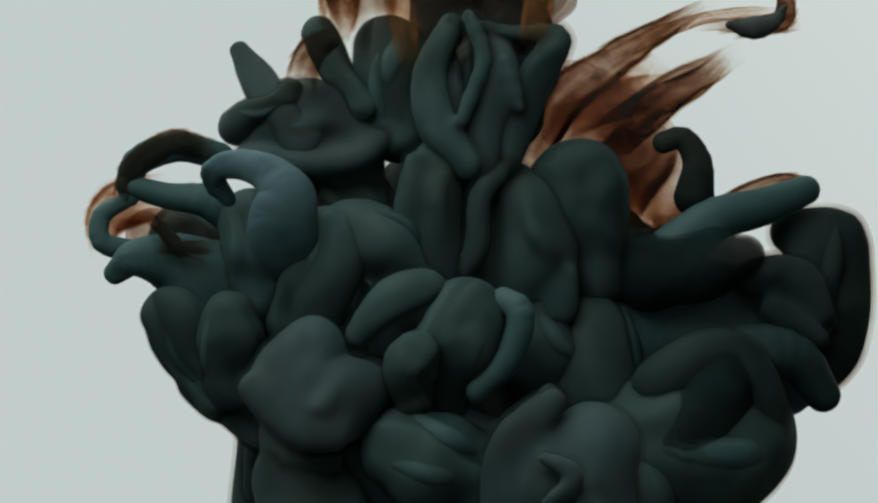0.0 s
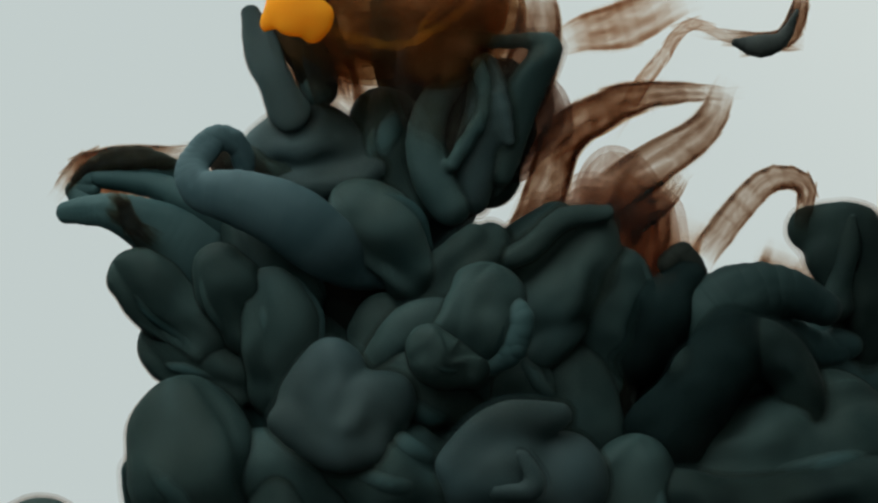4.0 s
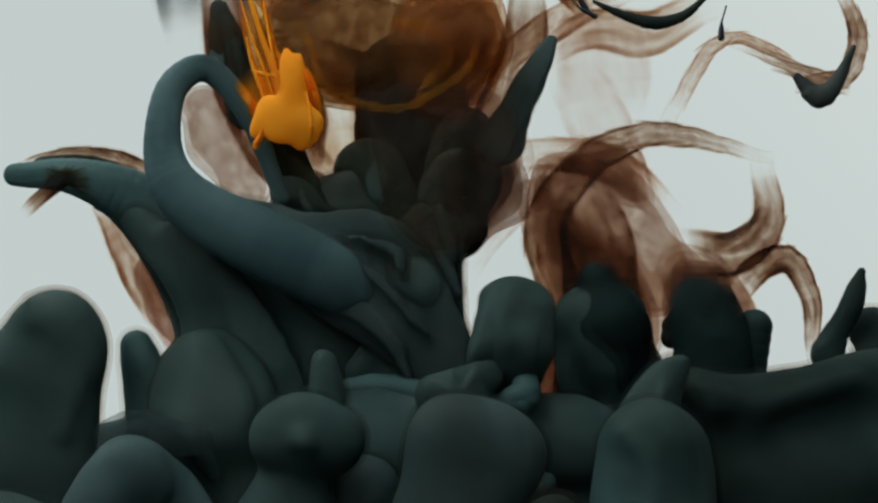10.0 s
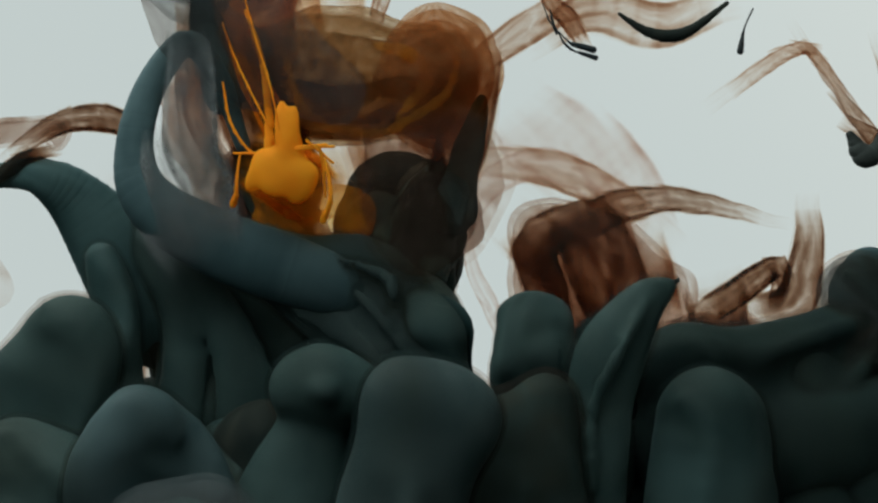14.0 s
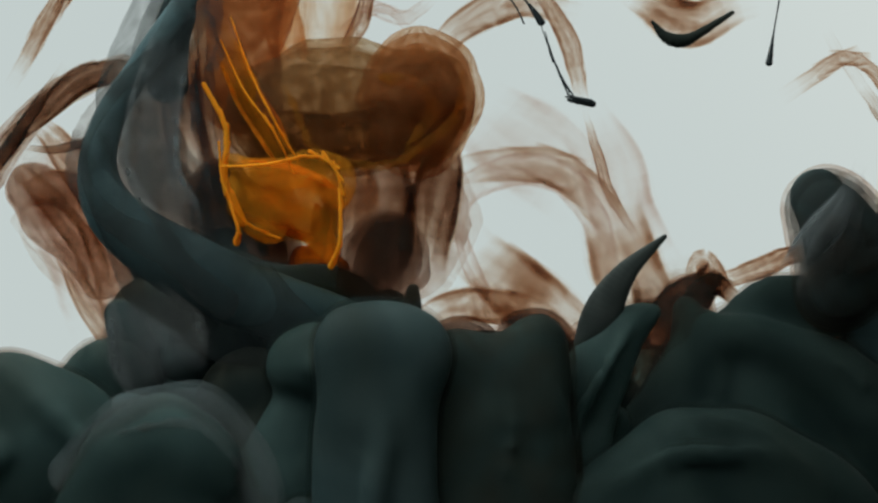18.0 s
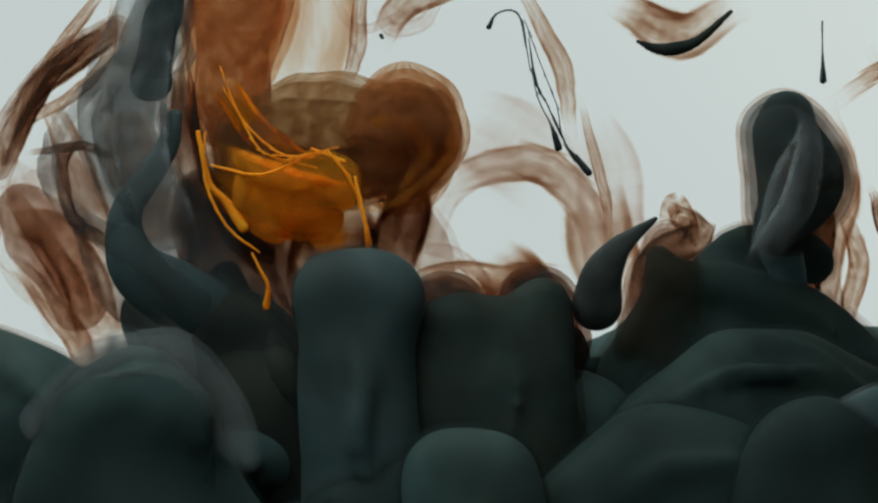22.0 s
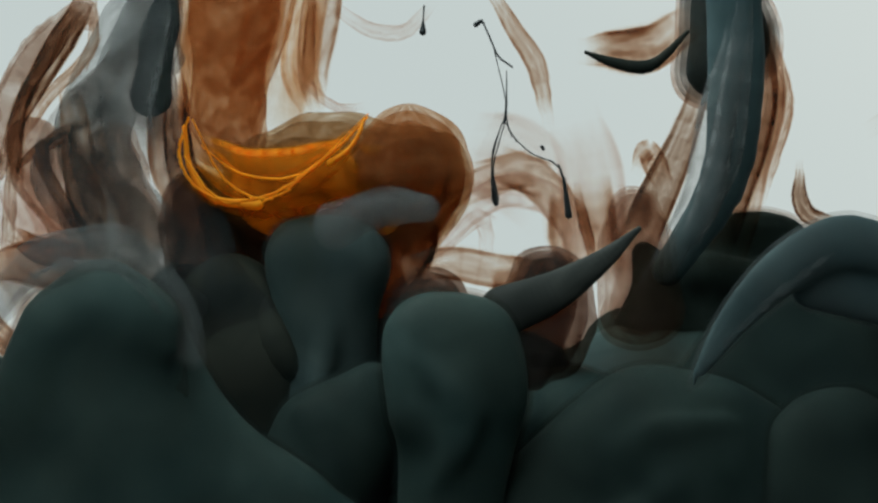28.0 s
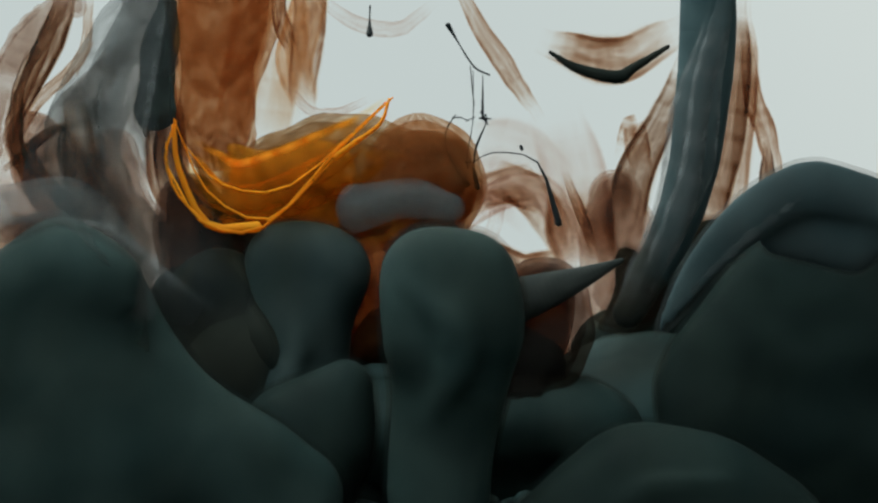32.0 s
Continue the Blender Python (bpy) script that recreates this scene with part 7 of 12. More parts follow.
    at("ink_wisp", 9, 21.5, -41.5, 30.1, -21.5, 25.5, 6.5, 32.8, 21.2, 51.5, 29.9, 71.5, 26.5)
    at("ink_wisp", 11, 27.5, -36.1, 28.8, -14.8, 24.8, 3.9, 36.8, 19.9, 54.1, 26.5, 78.1, 21.2)
    at("ink_wisp", 13, 28.8, -22.8, 27.5, -6.8, 23.5, 6.5, 39.5, 17.2, 59.5, 22.5, 82.1, 17.2)
    at("ink_wisp", 15.5, 23.5, -36.1, 22.1, -25.5, 23.5, -14.8, 36.8, -9.5, 47.5, -9.5, 63.5, -12.1)
    at("ink_wisp", 17, 20.8, -41.5, 20.8, -33.5, 23.5, -25.5, 34.1, -22.8, 44.8, -22.8, 55.5, -25.5)
    at("ink_wisp", 32, 20.8, -54.8, 20.8, -46.8, 23.5, -38.8, 34.1, -36.1, 44.8, -36.1, 55.5, -38.8)
    at("ink_wisp_2", 0, 28.1, 28.5, 39.8, 35, 51.5, 37.6)
    at("ink_wisp_2", 3, 22.9, 22, 35.9, 33.7, 48.9, 38.9)
    at("ink_wisp_2", 6, 22.9, 23.9, 35.9, 26.5, 46.9, 25.2)
    at("ink_wisp_2", 9, 19, 22.6, 35.9, 23.9, 49.5, 15.5)
    at("ink_wisp_2", 11, 15.1, 22, 38.5, 19.4, 52.1, 7.7)
    at("ink_wisp_2", 13, 9.9, 21.3, 33.3, 18.1, 52.1, 5.1)
    at("ink_wisp_2", 17, 4.7, 19.4, 28.1, 19.4, 43.7, 5.1)
    at("ink_wisp_2", 23, 2.1, 15.5, 22.9, 20.7, 37.2, 5.1)
    at("ink_wisp_2", 32, 7.3, 11.6, 19, 15.5, 28.1, 3.8)
    at("ink_wisp_3", 0, 36.6, 25, 39.2, 29, 44.5, 35.6, 52.5, 43.6)
    at("ink_wisp_3", 3, 48.5, -2.8, 49.8, 6.5, 47.2, 15.8, 44.5, 19.7)
    at("ink_wisp_3", 6, 23.3, -35.9, 30, -17.4, 30, -0.1, 27.3, 15.8)
    at("ink_wisp_3", 9, 24.6, -45.2, 28.6, -26.6, 28.6, -4.1, 26, 15.8)
    at("ink_wisp_3", 11, 31.3, -46.5, 28.6, -31.9, 31.3, -9.4, 28.6, 9.1)
    at("ink_wisp_3", 13, 40.6, -25.3, 36.6, -14.7, 31.3, -2.8, 23.3, 6.5)
    at("ink_wisp_3", 17, 40.6, -25.3, 28.6, -14.7, 18, -9.4, 8.7, -0.1)
    at("ink_wisp_3", 23, 30, -25.3, 23.3, -14.7, 18, -8.1, 15.4, -4.1)
    at("ink_wisp_3", 32, 23.3, -35.9, 23.3, -25.3, 22, -14.7, 20.7, -6.8)
    at("ink_wisp_4", 0, 66.7, 44.4, 56.3, 38.6, 47.3, 30.9, 38.2, 24.4)
    at("ink_wisp_4", 3, 65.1, 39.3, 59.6, 30.9, 48.6, 21.8, 39.5, 15.4)
    at("ink_wisp_4", 6, 67.3, 29.6, 62.8, 19.9, 51.2, 14.7, 39.5, 6.3)
    at("ink_wisp_4", 9, 72.5, 20.5, 72.5, 10.2, 62.8, 6.3, 51.2, 0.5)
    at("ink_wisp_4", 11, 77.7, 15.4, 78.6, 2.5, 73.1, -7.9, 62.8, -2.7)
    at("ink_wisp_4", 13, 82.8, 11.5, 82.8, -0.1, 79.6, -11.8, 68, -11.8)
    at("ink_wisp_4", 17, 89.9, 3.7, 89.9, -9.2, 86.1, -19.5, 79.6, -24.7)
    at("ink_wisp_4", 32, 89.9, -22.1, 89.9, -35, 86.1, -45.4, 79.6, -50.5)
    at("ink_wisp_5", 0, 84.8, 15.4, 79.6, 15.4, 71.8, 12.8, 64.1, 7.6, 58.9, 2.5)
    at("ink_wisp_5", 3, 84.1, 7.6, 84.1, 16, 75.7, 17.3, 66.7, 7.6, 61.5, -0.1)
    at("ink_wisp_5", 6, 82.8, -2.7, 84.1, 7, 77.7, 10.2, 68, 3.7, 60.2, -5.3)
    at("ink_wisp_5", 9, 85.4, -24.7, 84.8, -9.2, 82.2, -0.1, 75.7, -1.4, 70.5, -6.6)
    at("ink_wisp_5", 11, 86.7, -22.1, 86.1, -11.8, 79.6, -4, 73.1, -5.3, 68, -11.8)
    at("ink_wisp_5", 13, 80.9, -14.3, 82.2, -4, 77, -5.3, 70.5, -9.2, 62.8, -14.3)
    at("ink_wisp_5", 17, 66.7, -9.2, 64.1, -7.2, 61.5, -7.9, 58.9, -11.8, 56.3, -16.9)
    at("ink_wisp_5", 32, 66.7, -35, 64.1, -33.1, 61.5, -33.7, 58.9, -37.6, 56.3, -42.8)
    at("ink_wisp_6", 0, 46.6, 3.8, 49.2, 9, 51.8, 16.9)
    at("ink_wisp_6", 3, 54.4, -4.1, 55.7, 1.2, 57.1, 6.4)
    at("ink_wisp_6", 6, 49.2, -25, 44, -6.7, 49.2, 9)
    at("ink_wisp_6", 9, 54.4, -25, 53.1, -11.9, 46.6, 6.4)
    at("ink_wisp_6", 11, 54.4, -25, 51.8, -10.6, 47.9, 2.5)
    at("ink_wisp_6", 13, 51.8, -19.8, 49.2, -9.3, 46.6, 1.2)
    at("ink_wisp_6", 17, 50.5, -14.5, 45.3, -4.1, 41.4, 6.4)
    at("ink_wisp_6", 23, 42.7, -11.9, 37.4, 2.5, 34.8, 14.3)
    at("ink_wisp_6", 32, 34.8, -1.4, 33.5, 6.4, 32.2, 15.6)
    at("ink_wisp_7", 0, 59.3, -1.4, 58, 3.8, 56.7, 9)
    at("ink_wisp_7", 3, 80.1, -6.6, 82.7, -1.4, 85.3, 3.8)
    at("ink_wisp_7", 6, 72.3, -32.6, 69.7, -22.2, 68.4, -11.8)
    at("ink_wisp_7", 9, 68.4, -32.6, 67.1, -19.6, 61.9, -6.6)
    at("ink_wisp_7", 11, 64.5, -32.6, 63.2, -19.6, 58, -5.3)
    at("ink_wisp_7", 13, 69.7, -27.4, 68.4, -18.3, 65.8, -9.2)
    at("ink_wisp_7", 17, 51.5, -22.2, 52.8, -14.4, 51.5, -5.3)
    at("ink_wisp_7", 32, 51.5, -48.2, 52.8, -40.4, 51.5, -31.3)
    at("ink_wisp_8", 0, 79.8, 56.5, 68, 55.8, 54.8, 52.5, 41.6, 46)
    at("ink_wisp_8", 3, 69.3, 51.2, 60.1, 53.9, 50.8, 46, 41.6, 34.1)
    at("ink_wisp_8", 6, 66.6, 49.3, 57.4, 51.2, 52.2, 40.7, 46.9, 28.8)
    at("ink_wisp_8", 9, 81.1, 45.3, 71.9, 48.6, 60.1, 49.9, 53.5, 32.8)
    at("ink_wisp_8", 11, 86.4, 42, 81.1, 47.3, 71.9, 47.9, 56.1, 32.8)
    at("ink_wisp_8", 13, 93, 36.7, 86.4, 46, 79.8, 47.5, 62.7, 35.4)
    at("ink_wisp_8", 17, 107.5, 26.2, 102.2, 38.1, 94.3, 46, 81.1, 39.4)
    at("ink_wisp_8", 32, 133.8, 13, 128.5, 24.9, 120.6, 32.8, 107.5, 26.2)
    at("ink_wisp_9", 0, 29, -98.1, 39.7, -92.7, 43.7, -84.7, 50.5, -79.3)
    at("ink_wisp_9", 3.5, 29, -98.1, 39.7, -92.7, 43.7, -84.7, 50.5, -79.3)
    at("ink_wisp_9", 6, 29, 33.4, 39.7, 38.8, 43.7, 46.8, 50.5, 52.2)
    at("ink_wisp_9", 9, 31.7, 44.1, 38.4, 30.7, 42.4, 20, 49.1, 9.3)
    at("ink_wisp_9", 13, 35.7, 29.4, 41.1, 21.3, 46.4, 16, 53.1, 3.9)
    at("ink_wisp_9", 17, 35.7, 30.7, 41.1, 20, 45.1, 10.6, 53.1, -1.5)
    at("ink_wisp_9", 23, 35.7, 30.7, 39.7, 18.7, 41.1, 6.6, 43.7, -4.2)
    at("ink_wisp_9", 32, 29, 30.7, 31.7, 18.7, 34.4, 6.6, 37, -4.2)
    at("ink_wisp_10", 0, 7.6, -93.8, 15.7, -83, 23.8, -74.9, 34.6, -77.6, 40, -88.4, 40, -99.2)
    at("ink_wisp_10", 6.5, 7.6, -93.8, 15.7, -83, 23.8, -74.9, 34.6, -77.6, 40, -88.4, 40, -99.2)
    at("ink_wisp_10", 9, 7.6, -15, 15.7, -4.2, 23.8, 3.9, 34.6, 1.2, 40, -9.6, 40, -20.4)
    at("ink_wisp_10", 13, 6.2, 3.9, 13, 16.1, 23.8, 21.5, 37.3, 16.1, 44, 3.9, 46.7, -9.6)
    at("ink_wisp_10", 17, 2.2, 3.9, 7.6, 16.1, 21.1, 20.1, 34.6, 16.1, 40, 3.9, 41.3, -9.6)
    at("ink_wisp_10", 19, 2.2, -1.5, 4.9, 13.4, 17, 20.1, 29.2, 17.4, 37.3, 6.6, 40, -6.9)
    at("ink_wisp_10", 23, -3.2, -0.1, 2.2, 14.7, 14.3, 21.5, 27.8, 18.8, 35.9, 8, 37.3, -5.5)
    at("ink_wisp_10", 28, -0.5, -0.1, 6.2, 9.3, 15.7, 14.7, 27.8, 12, 33.2, 2.6, 35.9, -6.9)
    at("ink_wisp_10", 32, 2.2, 3.9, 8.9, 10.7, 17, 14.7, 26.5, 13.4, 30.5, 3.9, 33.2, -4.2)
    at("ink_ring", 0, -18.2, 94.9, -10.6, 94.3, -1.8, 94.3, 7.1, 94.9)
    at("ink_ring", 3, -23.3, 56.9, -14.4, 57.8, -4.3, 57.8, 5.8, 58.2)
    at("ink_ring", 6, -25.9, 49.9, -15.6, 50.9, -5.5, 50.9, 5.8, 50.6)
    at("ink_ring", 9, -28.4, 49.3, -16.9, 48.3, -6.8, 48.3, 5.2, 48.3)
    at("ink_ring", 11, -33.5, 44.9, -21.9, 44.6, -10.6, 44.6, 2, 44.5)
    at("ink_ring", 13, -37.3, 41.1, -25.7, 40.8, -13.1, 40.9, 0.1, 40.9)
    at("ink_ring", 17, -37.3, 32.2, -26.9, 32.6, -16.2, 33.6, -4.3, 34.6)
    at("ink_ring", 19, -37.3, 29, -26.9, 29.8, -16.2, 31, -4.6, 31.8)
    at("ink_ring", 23, -39.8, 20.8, -29.5, 21.3, -20, 22.5, -8.7, 23.2)
    at("ink_ring", 28, -37.3, 14.4, -26.9, 14.7, -17.5, 15.5, -7.1, 15.7)
    at("ink_ring", 32, -34.7, 14.4, -24.4, 15, -15, 15, -4.1, 14.1)
    at("ink_ring_2", 0, 8.1, 97.4, 8.1, 92.4, 8.1, 87.5)
    at("ink_ring_2", 3, 0.7, 62.8, 0.7, 59.1, 0.7, 55.4)
    at("ink_ring_2", 6, 0.7, 52.9, 0.7, 48, 0.7, 43.1)
    at("ink_ring_2", 9, 2, 51.7, 2, 46.2, 2, 40.6)
    at("ink_ring_2", 13, 0.7, 45.5, 1.4, 39.4, 0.7, 33.2)
    at("ink_ring_2", 17, -4.2, 40.6, -3.6, 33.8, -4.8, 27)
    at("ink_ring_2", 19, -4.8, 37.5, -4.2, 30.7, -5.4, 24.6)
    at("ink_ring_2", 23, -7.9, 28.9, -7.7, 22.7, -8.5, 16.5)
    at("ink_ring_2", 28, -6.7, 22.1, -6.4, 15.3, -7.3, 8.5)
    at("ink_ring_2", 32, -4.2, 19.6, -3.6, 13.5, -4.2, 7.3)
    at("ink_ring_3", 0, -15.4, 93.1, -10.4, 93.1, -3, 93.1, 4.5, 93.1)
    at("ink_ring_3", 3, -20.4, 53.3, -12.9, 52.1, -5.5, 52.1, 2, 53.3)
    at("ink_ring_3", 6, -22.9, 48.3, -14.2, 44.6, -5.5, 44.6, 3.2, 49.6)
    at("ink_ring_3", 9, -27.8, 47.1, -17.9, 40.9, -8, 40.9, 2, 47.1)
    at("ink_ring_3", 11, -34, 42.1, -22.9, 37.1, -10.4, 37.1, 0.7, 43.4)
    at("ink_ring_3", 13, -41.5, 38.4, -27.8, 33.4, -12.9, 34, 0.7, 40.9)
    at("ink_ring_3", 17, -40.3, 29.7, -29.1, 26, -16.6, 26.6, -4.2, 33.4)
    at("ink_ring_3", 19, -40.3, 26, -29.1, 23.5, -16.6, 24.7, -4.2, 30.9)
    at("ink_ring_3", 23, -41.5, 18.5, -31.6, 14.8, -20.4, 14.8, -9.2, 22.2)
    at("ink_ring_3", 28, -37.8, 12.3, -27.8, 8.6, -17.9, 9.2, -8, 16)
    at("ink_ring_3", 32, -35.3, 12.3, -25.3, 8.6, -15.4, 9.8, -5.5, 14.8)
    at("ink_stream", 0, -10.8, 121.8, -10.7, 108.3, -10.6, 94.9, -10.6, 81.7)
    at("ink_stream", 6, -23.6, 91, -23.5, 80.2, -23.3, 69.6, -23.2, 59)
    at("ink_stream", 9, -31.3, 85.9, -32.4, 73.9, -33.5, 63.2, -33.2, 51.5)
    at("ink_stream", 13, -40.3, 80.8, -41.3, 67.5, -42.3, 54.4, -42, 41.4)
    at("ink_stream", 17, -44.2, 73, -45.2, 54.7, -46.1, 39.2, -43.3, 23.8)
    at("ink_stream", 19, -45.4, 73, -45.8, 54.7, -47.4, 37.9, -44.6, 22.5)
    at("ink_stream", 23, -46.7, 73, -47.7, 54.7, -49.3, 37.9, -48.3, 21.3)
    at("ink_stream", 28, -45.4, 75.6, -47.1, 54.7, -48.7, 36.6, -47.1, 20)
    at("ink_stream", 32, -48, 75.6, -49.6, 54.7, -50.6, 36.6, -49.6, 18.8)
    at("ink_stream_2", 0, 2.1, 124.2, 2.1, 111.1, 2.1, 98)
    at("ink_stream_2", 6, -11, 95.4, -11, 82.3, -11, 69.2)
    at("ink_stream_2", 13, -24.1, 84.9, -24.1, 70.5, -24.1, 56.1)
    at("ink_stream_2", 17, -29.3, 74.5, -29.3, 58.8, -29.3, 44.4)
    at("ink_stream_2", 19, -29.3, 71.8, -29.3, 56.1, -29.3, 40.4)
    at("ink_stream_2", 23, -29.3, 69.2, -30.6, 52.2, -34.5, 33.9)
    at("ink_stream_2", 28, -37.2, 66.6, -38.5, 47, -41.1, 27.4)
    at("ink_stream_2", 32, -39.8, 66.6, -41.1, 47, -43.7, 26)
    at("orange_ink_drop_2", 0, -28.9, 95.8, -28.9, 91.1, -28.9, 86.3, -28.9, 81.6)
    at("orange_ink_drop_2", 3, -31.3, 72.1, -30.7, 68.6, -30.1, 63.8, -28.9, 60.3)
    at("orange_ink_drop_2", 6, -34.8, 60.3, -34.2, 55.5, -33.6, 50.8, -32.5, 47.3)
    at("orange_ink_drop_2", 9, -39.6, 55.5, -36.6, 47.3, -34.2, 40.1, -32.5, 33)
    at("orange_ink_drop_2", 11, -40.7, 54.4, -37.8, 43.7, -34.8, 35.4, -32.5, 27.1)
    at("orange_ink_drop_2", 13, -40.7, 53.2, -37.2, 42.5, -34.8, 33, -33.6, 23.6)
    at("orange_ink_drop_2", 17, -45.5, 39, -41.9, 29.5, -44.3, 17.6, -43.1, 8.2)
    at("orange_ink_drop_2", 19, -52, 31.9, -47.3, 23.6, -45.5, 14.1, -40.7, 5.8)
    at("orange_ink_drop_2", 23, -50.8, 24.8, -49, 14.1, -45.5, 10.5, -41.9, 5.8)
    at("orange_ink_drop_2", 28, -53.8, 25.9, -52.6, 17.6, -47.8, 11.1, -38.4, 9.9)
    at("orange_ink_drop_2", 32, -56.1, 25.9, -55, 17.6, -49, 5.8, -38.4, 5.2)
    at("orange_ink_veil", 0, -26.9, 89.9, -23.1, 89.3, -19.4, 88.7, -16, 89.3)
    at("orange_ink_veil", 6, -34.1, 61.1, -31.5, 55.9, -28.9, 50.8, -27.9, 48.8)
    at("orange_ink_veil", 9, -37.7, 44.3, -35.1, 40.4, -32.5, 35.4, -31.5, 32.1)
    at("orange_ink_veil", 13, -40.1, 23.9, -35.1, 20.2, -30.1, 17.6, -26.7, 15.4)
    at("orange_ink_veil", 17, -43.7, 14.3, -36.3, 12.4, -28.9, 9.9, -23.1, 8.2)
    at("orange_ink_veil", 19, -44.9, 14.3, -37.4, 11.8, -28.9, 10.5, -21.9, 9.4)
    at("orange_ink_veil", 21, -47.3, 16.7, -38.6, 11.8, -28.9, 9.4, -19.6, 9.4)
    at("orange_ink_veil", 23, -49.1, 19.1, -39.8, 13, -28.9, 10.5, -18.4, 10.6)
    at("orange_ink_veil", 28, -52.7, 20.3, -42.2, 14.2, -28.9, 15.3, -17.2, 20.2)
    at("orange_ink_veil", 32, -54.5, 19.1, -43.4, 11.8, -28.9, 16.5, -12.4, 26.1)
    at("orange_ink_veil_2", 0, -34.6, 115.5, -33.4, 110.7, -32.1, 105.8, -30.7, 100.2)
    at("orange_ink_veil_2", 6, -38.2, 79, -37, 72.9, -35.8, 66.8, -34.3, 60.3)
    at("orange_ink_veil_2", 9, -41.9, 64.4, -39.4, 54.7, -37, 44.9, -34.3, 36.2)
    at("orange_ink_veil_2", 13, -44.3, 52.2, -40.7, 42.5, -37, 32.8, -34.3, 24.1)
    at("orange_ink_veil_2", 17, -48, 47.4, -43.1, 37.6, -38.2, 27.9, -33.1, 19.2)
    at("orange_ink_veil_2", 19, -46.8, 43.7, -41.9, 35.2, -37, 27.9, -31.9, 19.2)
    at("orange_ink_veil_2", 23, -46.8, 32.8, -41.9, 26.7, -34.6, 20.6, -25.9, 19.2)
    at("orange_ink_veil_2", 28, -52.8, 21.8, -43.1, 14.5, -29.7, 15.7, -17.4, 25.3)
    at("orange_ink_veil_2", 32, -56.5, 20.6, -46.8, 12.1, -32.1, 14.5, -15, 25.3)
    at("ink_veil", 0, -71.6, 12.5, -68.5, 20, -59.7, 24.4, -51.5, 23.2)
    at("ink_veil", 1.5, -81.1, 7.4, -77.3, 16.2, -67.2, 23.8, -53.4, 26.3)
    at("ink_veil", 3, -84.2, 11.2, -79.8, 18.8, -68.5, 22.5, -53.4, 25.7)
    at("ink_veil", 6, -86.1, 18.1, -77.3, 21, -67.2, 18.8, -59.7, 15)
    at("ink_veil", 9, -91.1, 18.8, -81.1, 20.6, -71, 18.8, -63.5, 16.2)
    at("ink_veil", 13, -96.2, 20.6, -83.6, 27.6, -73.5, 26.9, -67.2, 23.8)
    at("ink_veil", 17, -98.7, 22.5, -89.9, 31.3, -79.8, 37.6, -69.7, 38.9)
    at("ink_veil", 19, -98.7, 23.2, -88.6, 32.6, -79.8, 40.2, -70.4, 42.7)
    at("ink_veil", 23, -97.4, 25.1, -91.1, 37.6, -82.3, 45.2, -73.5, 52.7)
    at("ink_veil", 28, -96.2, 26.3, -91.1, 37.6, -84.9, 47.7, -79.8, 56.5)
    at("ink_veil", 32, -96.2, 27.6, -92.4, 37.6, -87.4, 47.7, -83.6, 59)
    at("ink_veil_2", 0, -77, 1.1, -75.8, 7.5, -71.9, 11.4, -65.6, 12.6)
    at("ink_veil_2", 3, -80.9, 15.2, -77, 16.5, -70.7, 17.7, -63, 19)
    at("ink_veil_2", 6, -86, 17.7, -79.6, 19, -71.9, 17.7, -64.3, 15.2)
    at("ink_veil_2", 13, -70, 6.2, -66.6, -6.5, -63.6, -19.3, -61.7, -32)
    at("ink_veil_2", 17, -93.6, 15.2, -83.4, 16.5, -74.5, 6.2, -66.8, -14.2)
    at("ink_veil_2", 19, -94.9, 10.1, -84.7, 8.8, -75.8, -1.4, -74.5, -21.8)
    at("ink_veil_2", 21, -96.2, 8.8, -86, 6.2, -78.3, -6.5, -75.8, -24.4)
    at("ink_veil_2", 23, -98.7, 3.7, -89.8, 1.1, -80.9, -9.1, -78.3, -20.5)
    at("ink_veil_2", 28, -102.6, -4, -94.9, -2.7, -87.2, -2.7, -79.6, -4)
    at("ink_veil_2", 32, -105.1, -4, -97.4, 1.1, -89.8, 3.7, -80.9, 2.4)
    at("ink_veil_3", 0, -68.6, 3.8, -63.3, 3.8, -58.1, 2.5, -52.9, 1.2)
    at("ink_veil_3", 6, -63.3, 11.6, -60.7, 9, -58.1, 6.4, -55.5, 3.8)
    at("ink_veil_3", 9, -63.3, -6.7, -59.4, -11.9, -55.5, -17.1, -51.6, -22.4)
    at("ink_veil_3", 13, -69.9, 15.6, -64.6, 3.8, -60.7, -6.7, -58.1, -19.8)
    at("ink_veil_3", 17, -94.7, 20.8, -86.9, 16.9, -80.4, 9, -72.5, -4.1)
    at("ink_veil_3", 19, -94.7, 20.8, -88.2, 15.6, -83, 6.4, -75.1, -6.7)
    at("ink_veil_3", 23, -96.1, 22.1, -92.1, 14.3, -86.9, 2.5, -79, -11.9)
    at("ink_veil_3", 28, -94.7, 27.4, -89.5, 16.9, -84.3, 6.4, -80.4, -2.7)
    at("ink_veil_3", 32, -92.1, 27.4, -88.2, 16.9, -84.3, 7.7, -81.7, -0.1)
    at("ink_veil_4", 0, -50.2, 119.5, -49, 110, -47.8, 100.6, -46.7, 91.1)
    at("ink_veil_4", 9, -51.4, 95.8, -50.2, 86.3, -49, 76.9, -47.8, 67.4)
    at("ink_veil_4", 11, -51.4, 46.1, -50.8, 39, -50.2, 33, -49, 27.1)
    at("ink_veil_4", 13, -53.8, 34.2, -52.6, 24.8, -51.4, 16.5, -47.8, 9.4)
    at("ink_veil_4", 17, -63.3, -8.4, -62.1, -13.1, -59.7, -17.9, -57.3, -22.6)
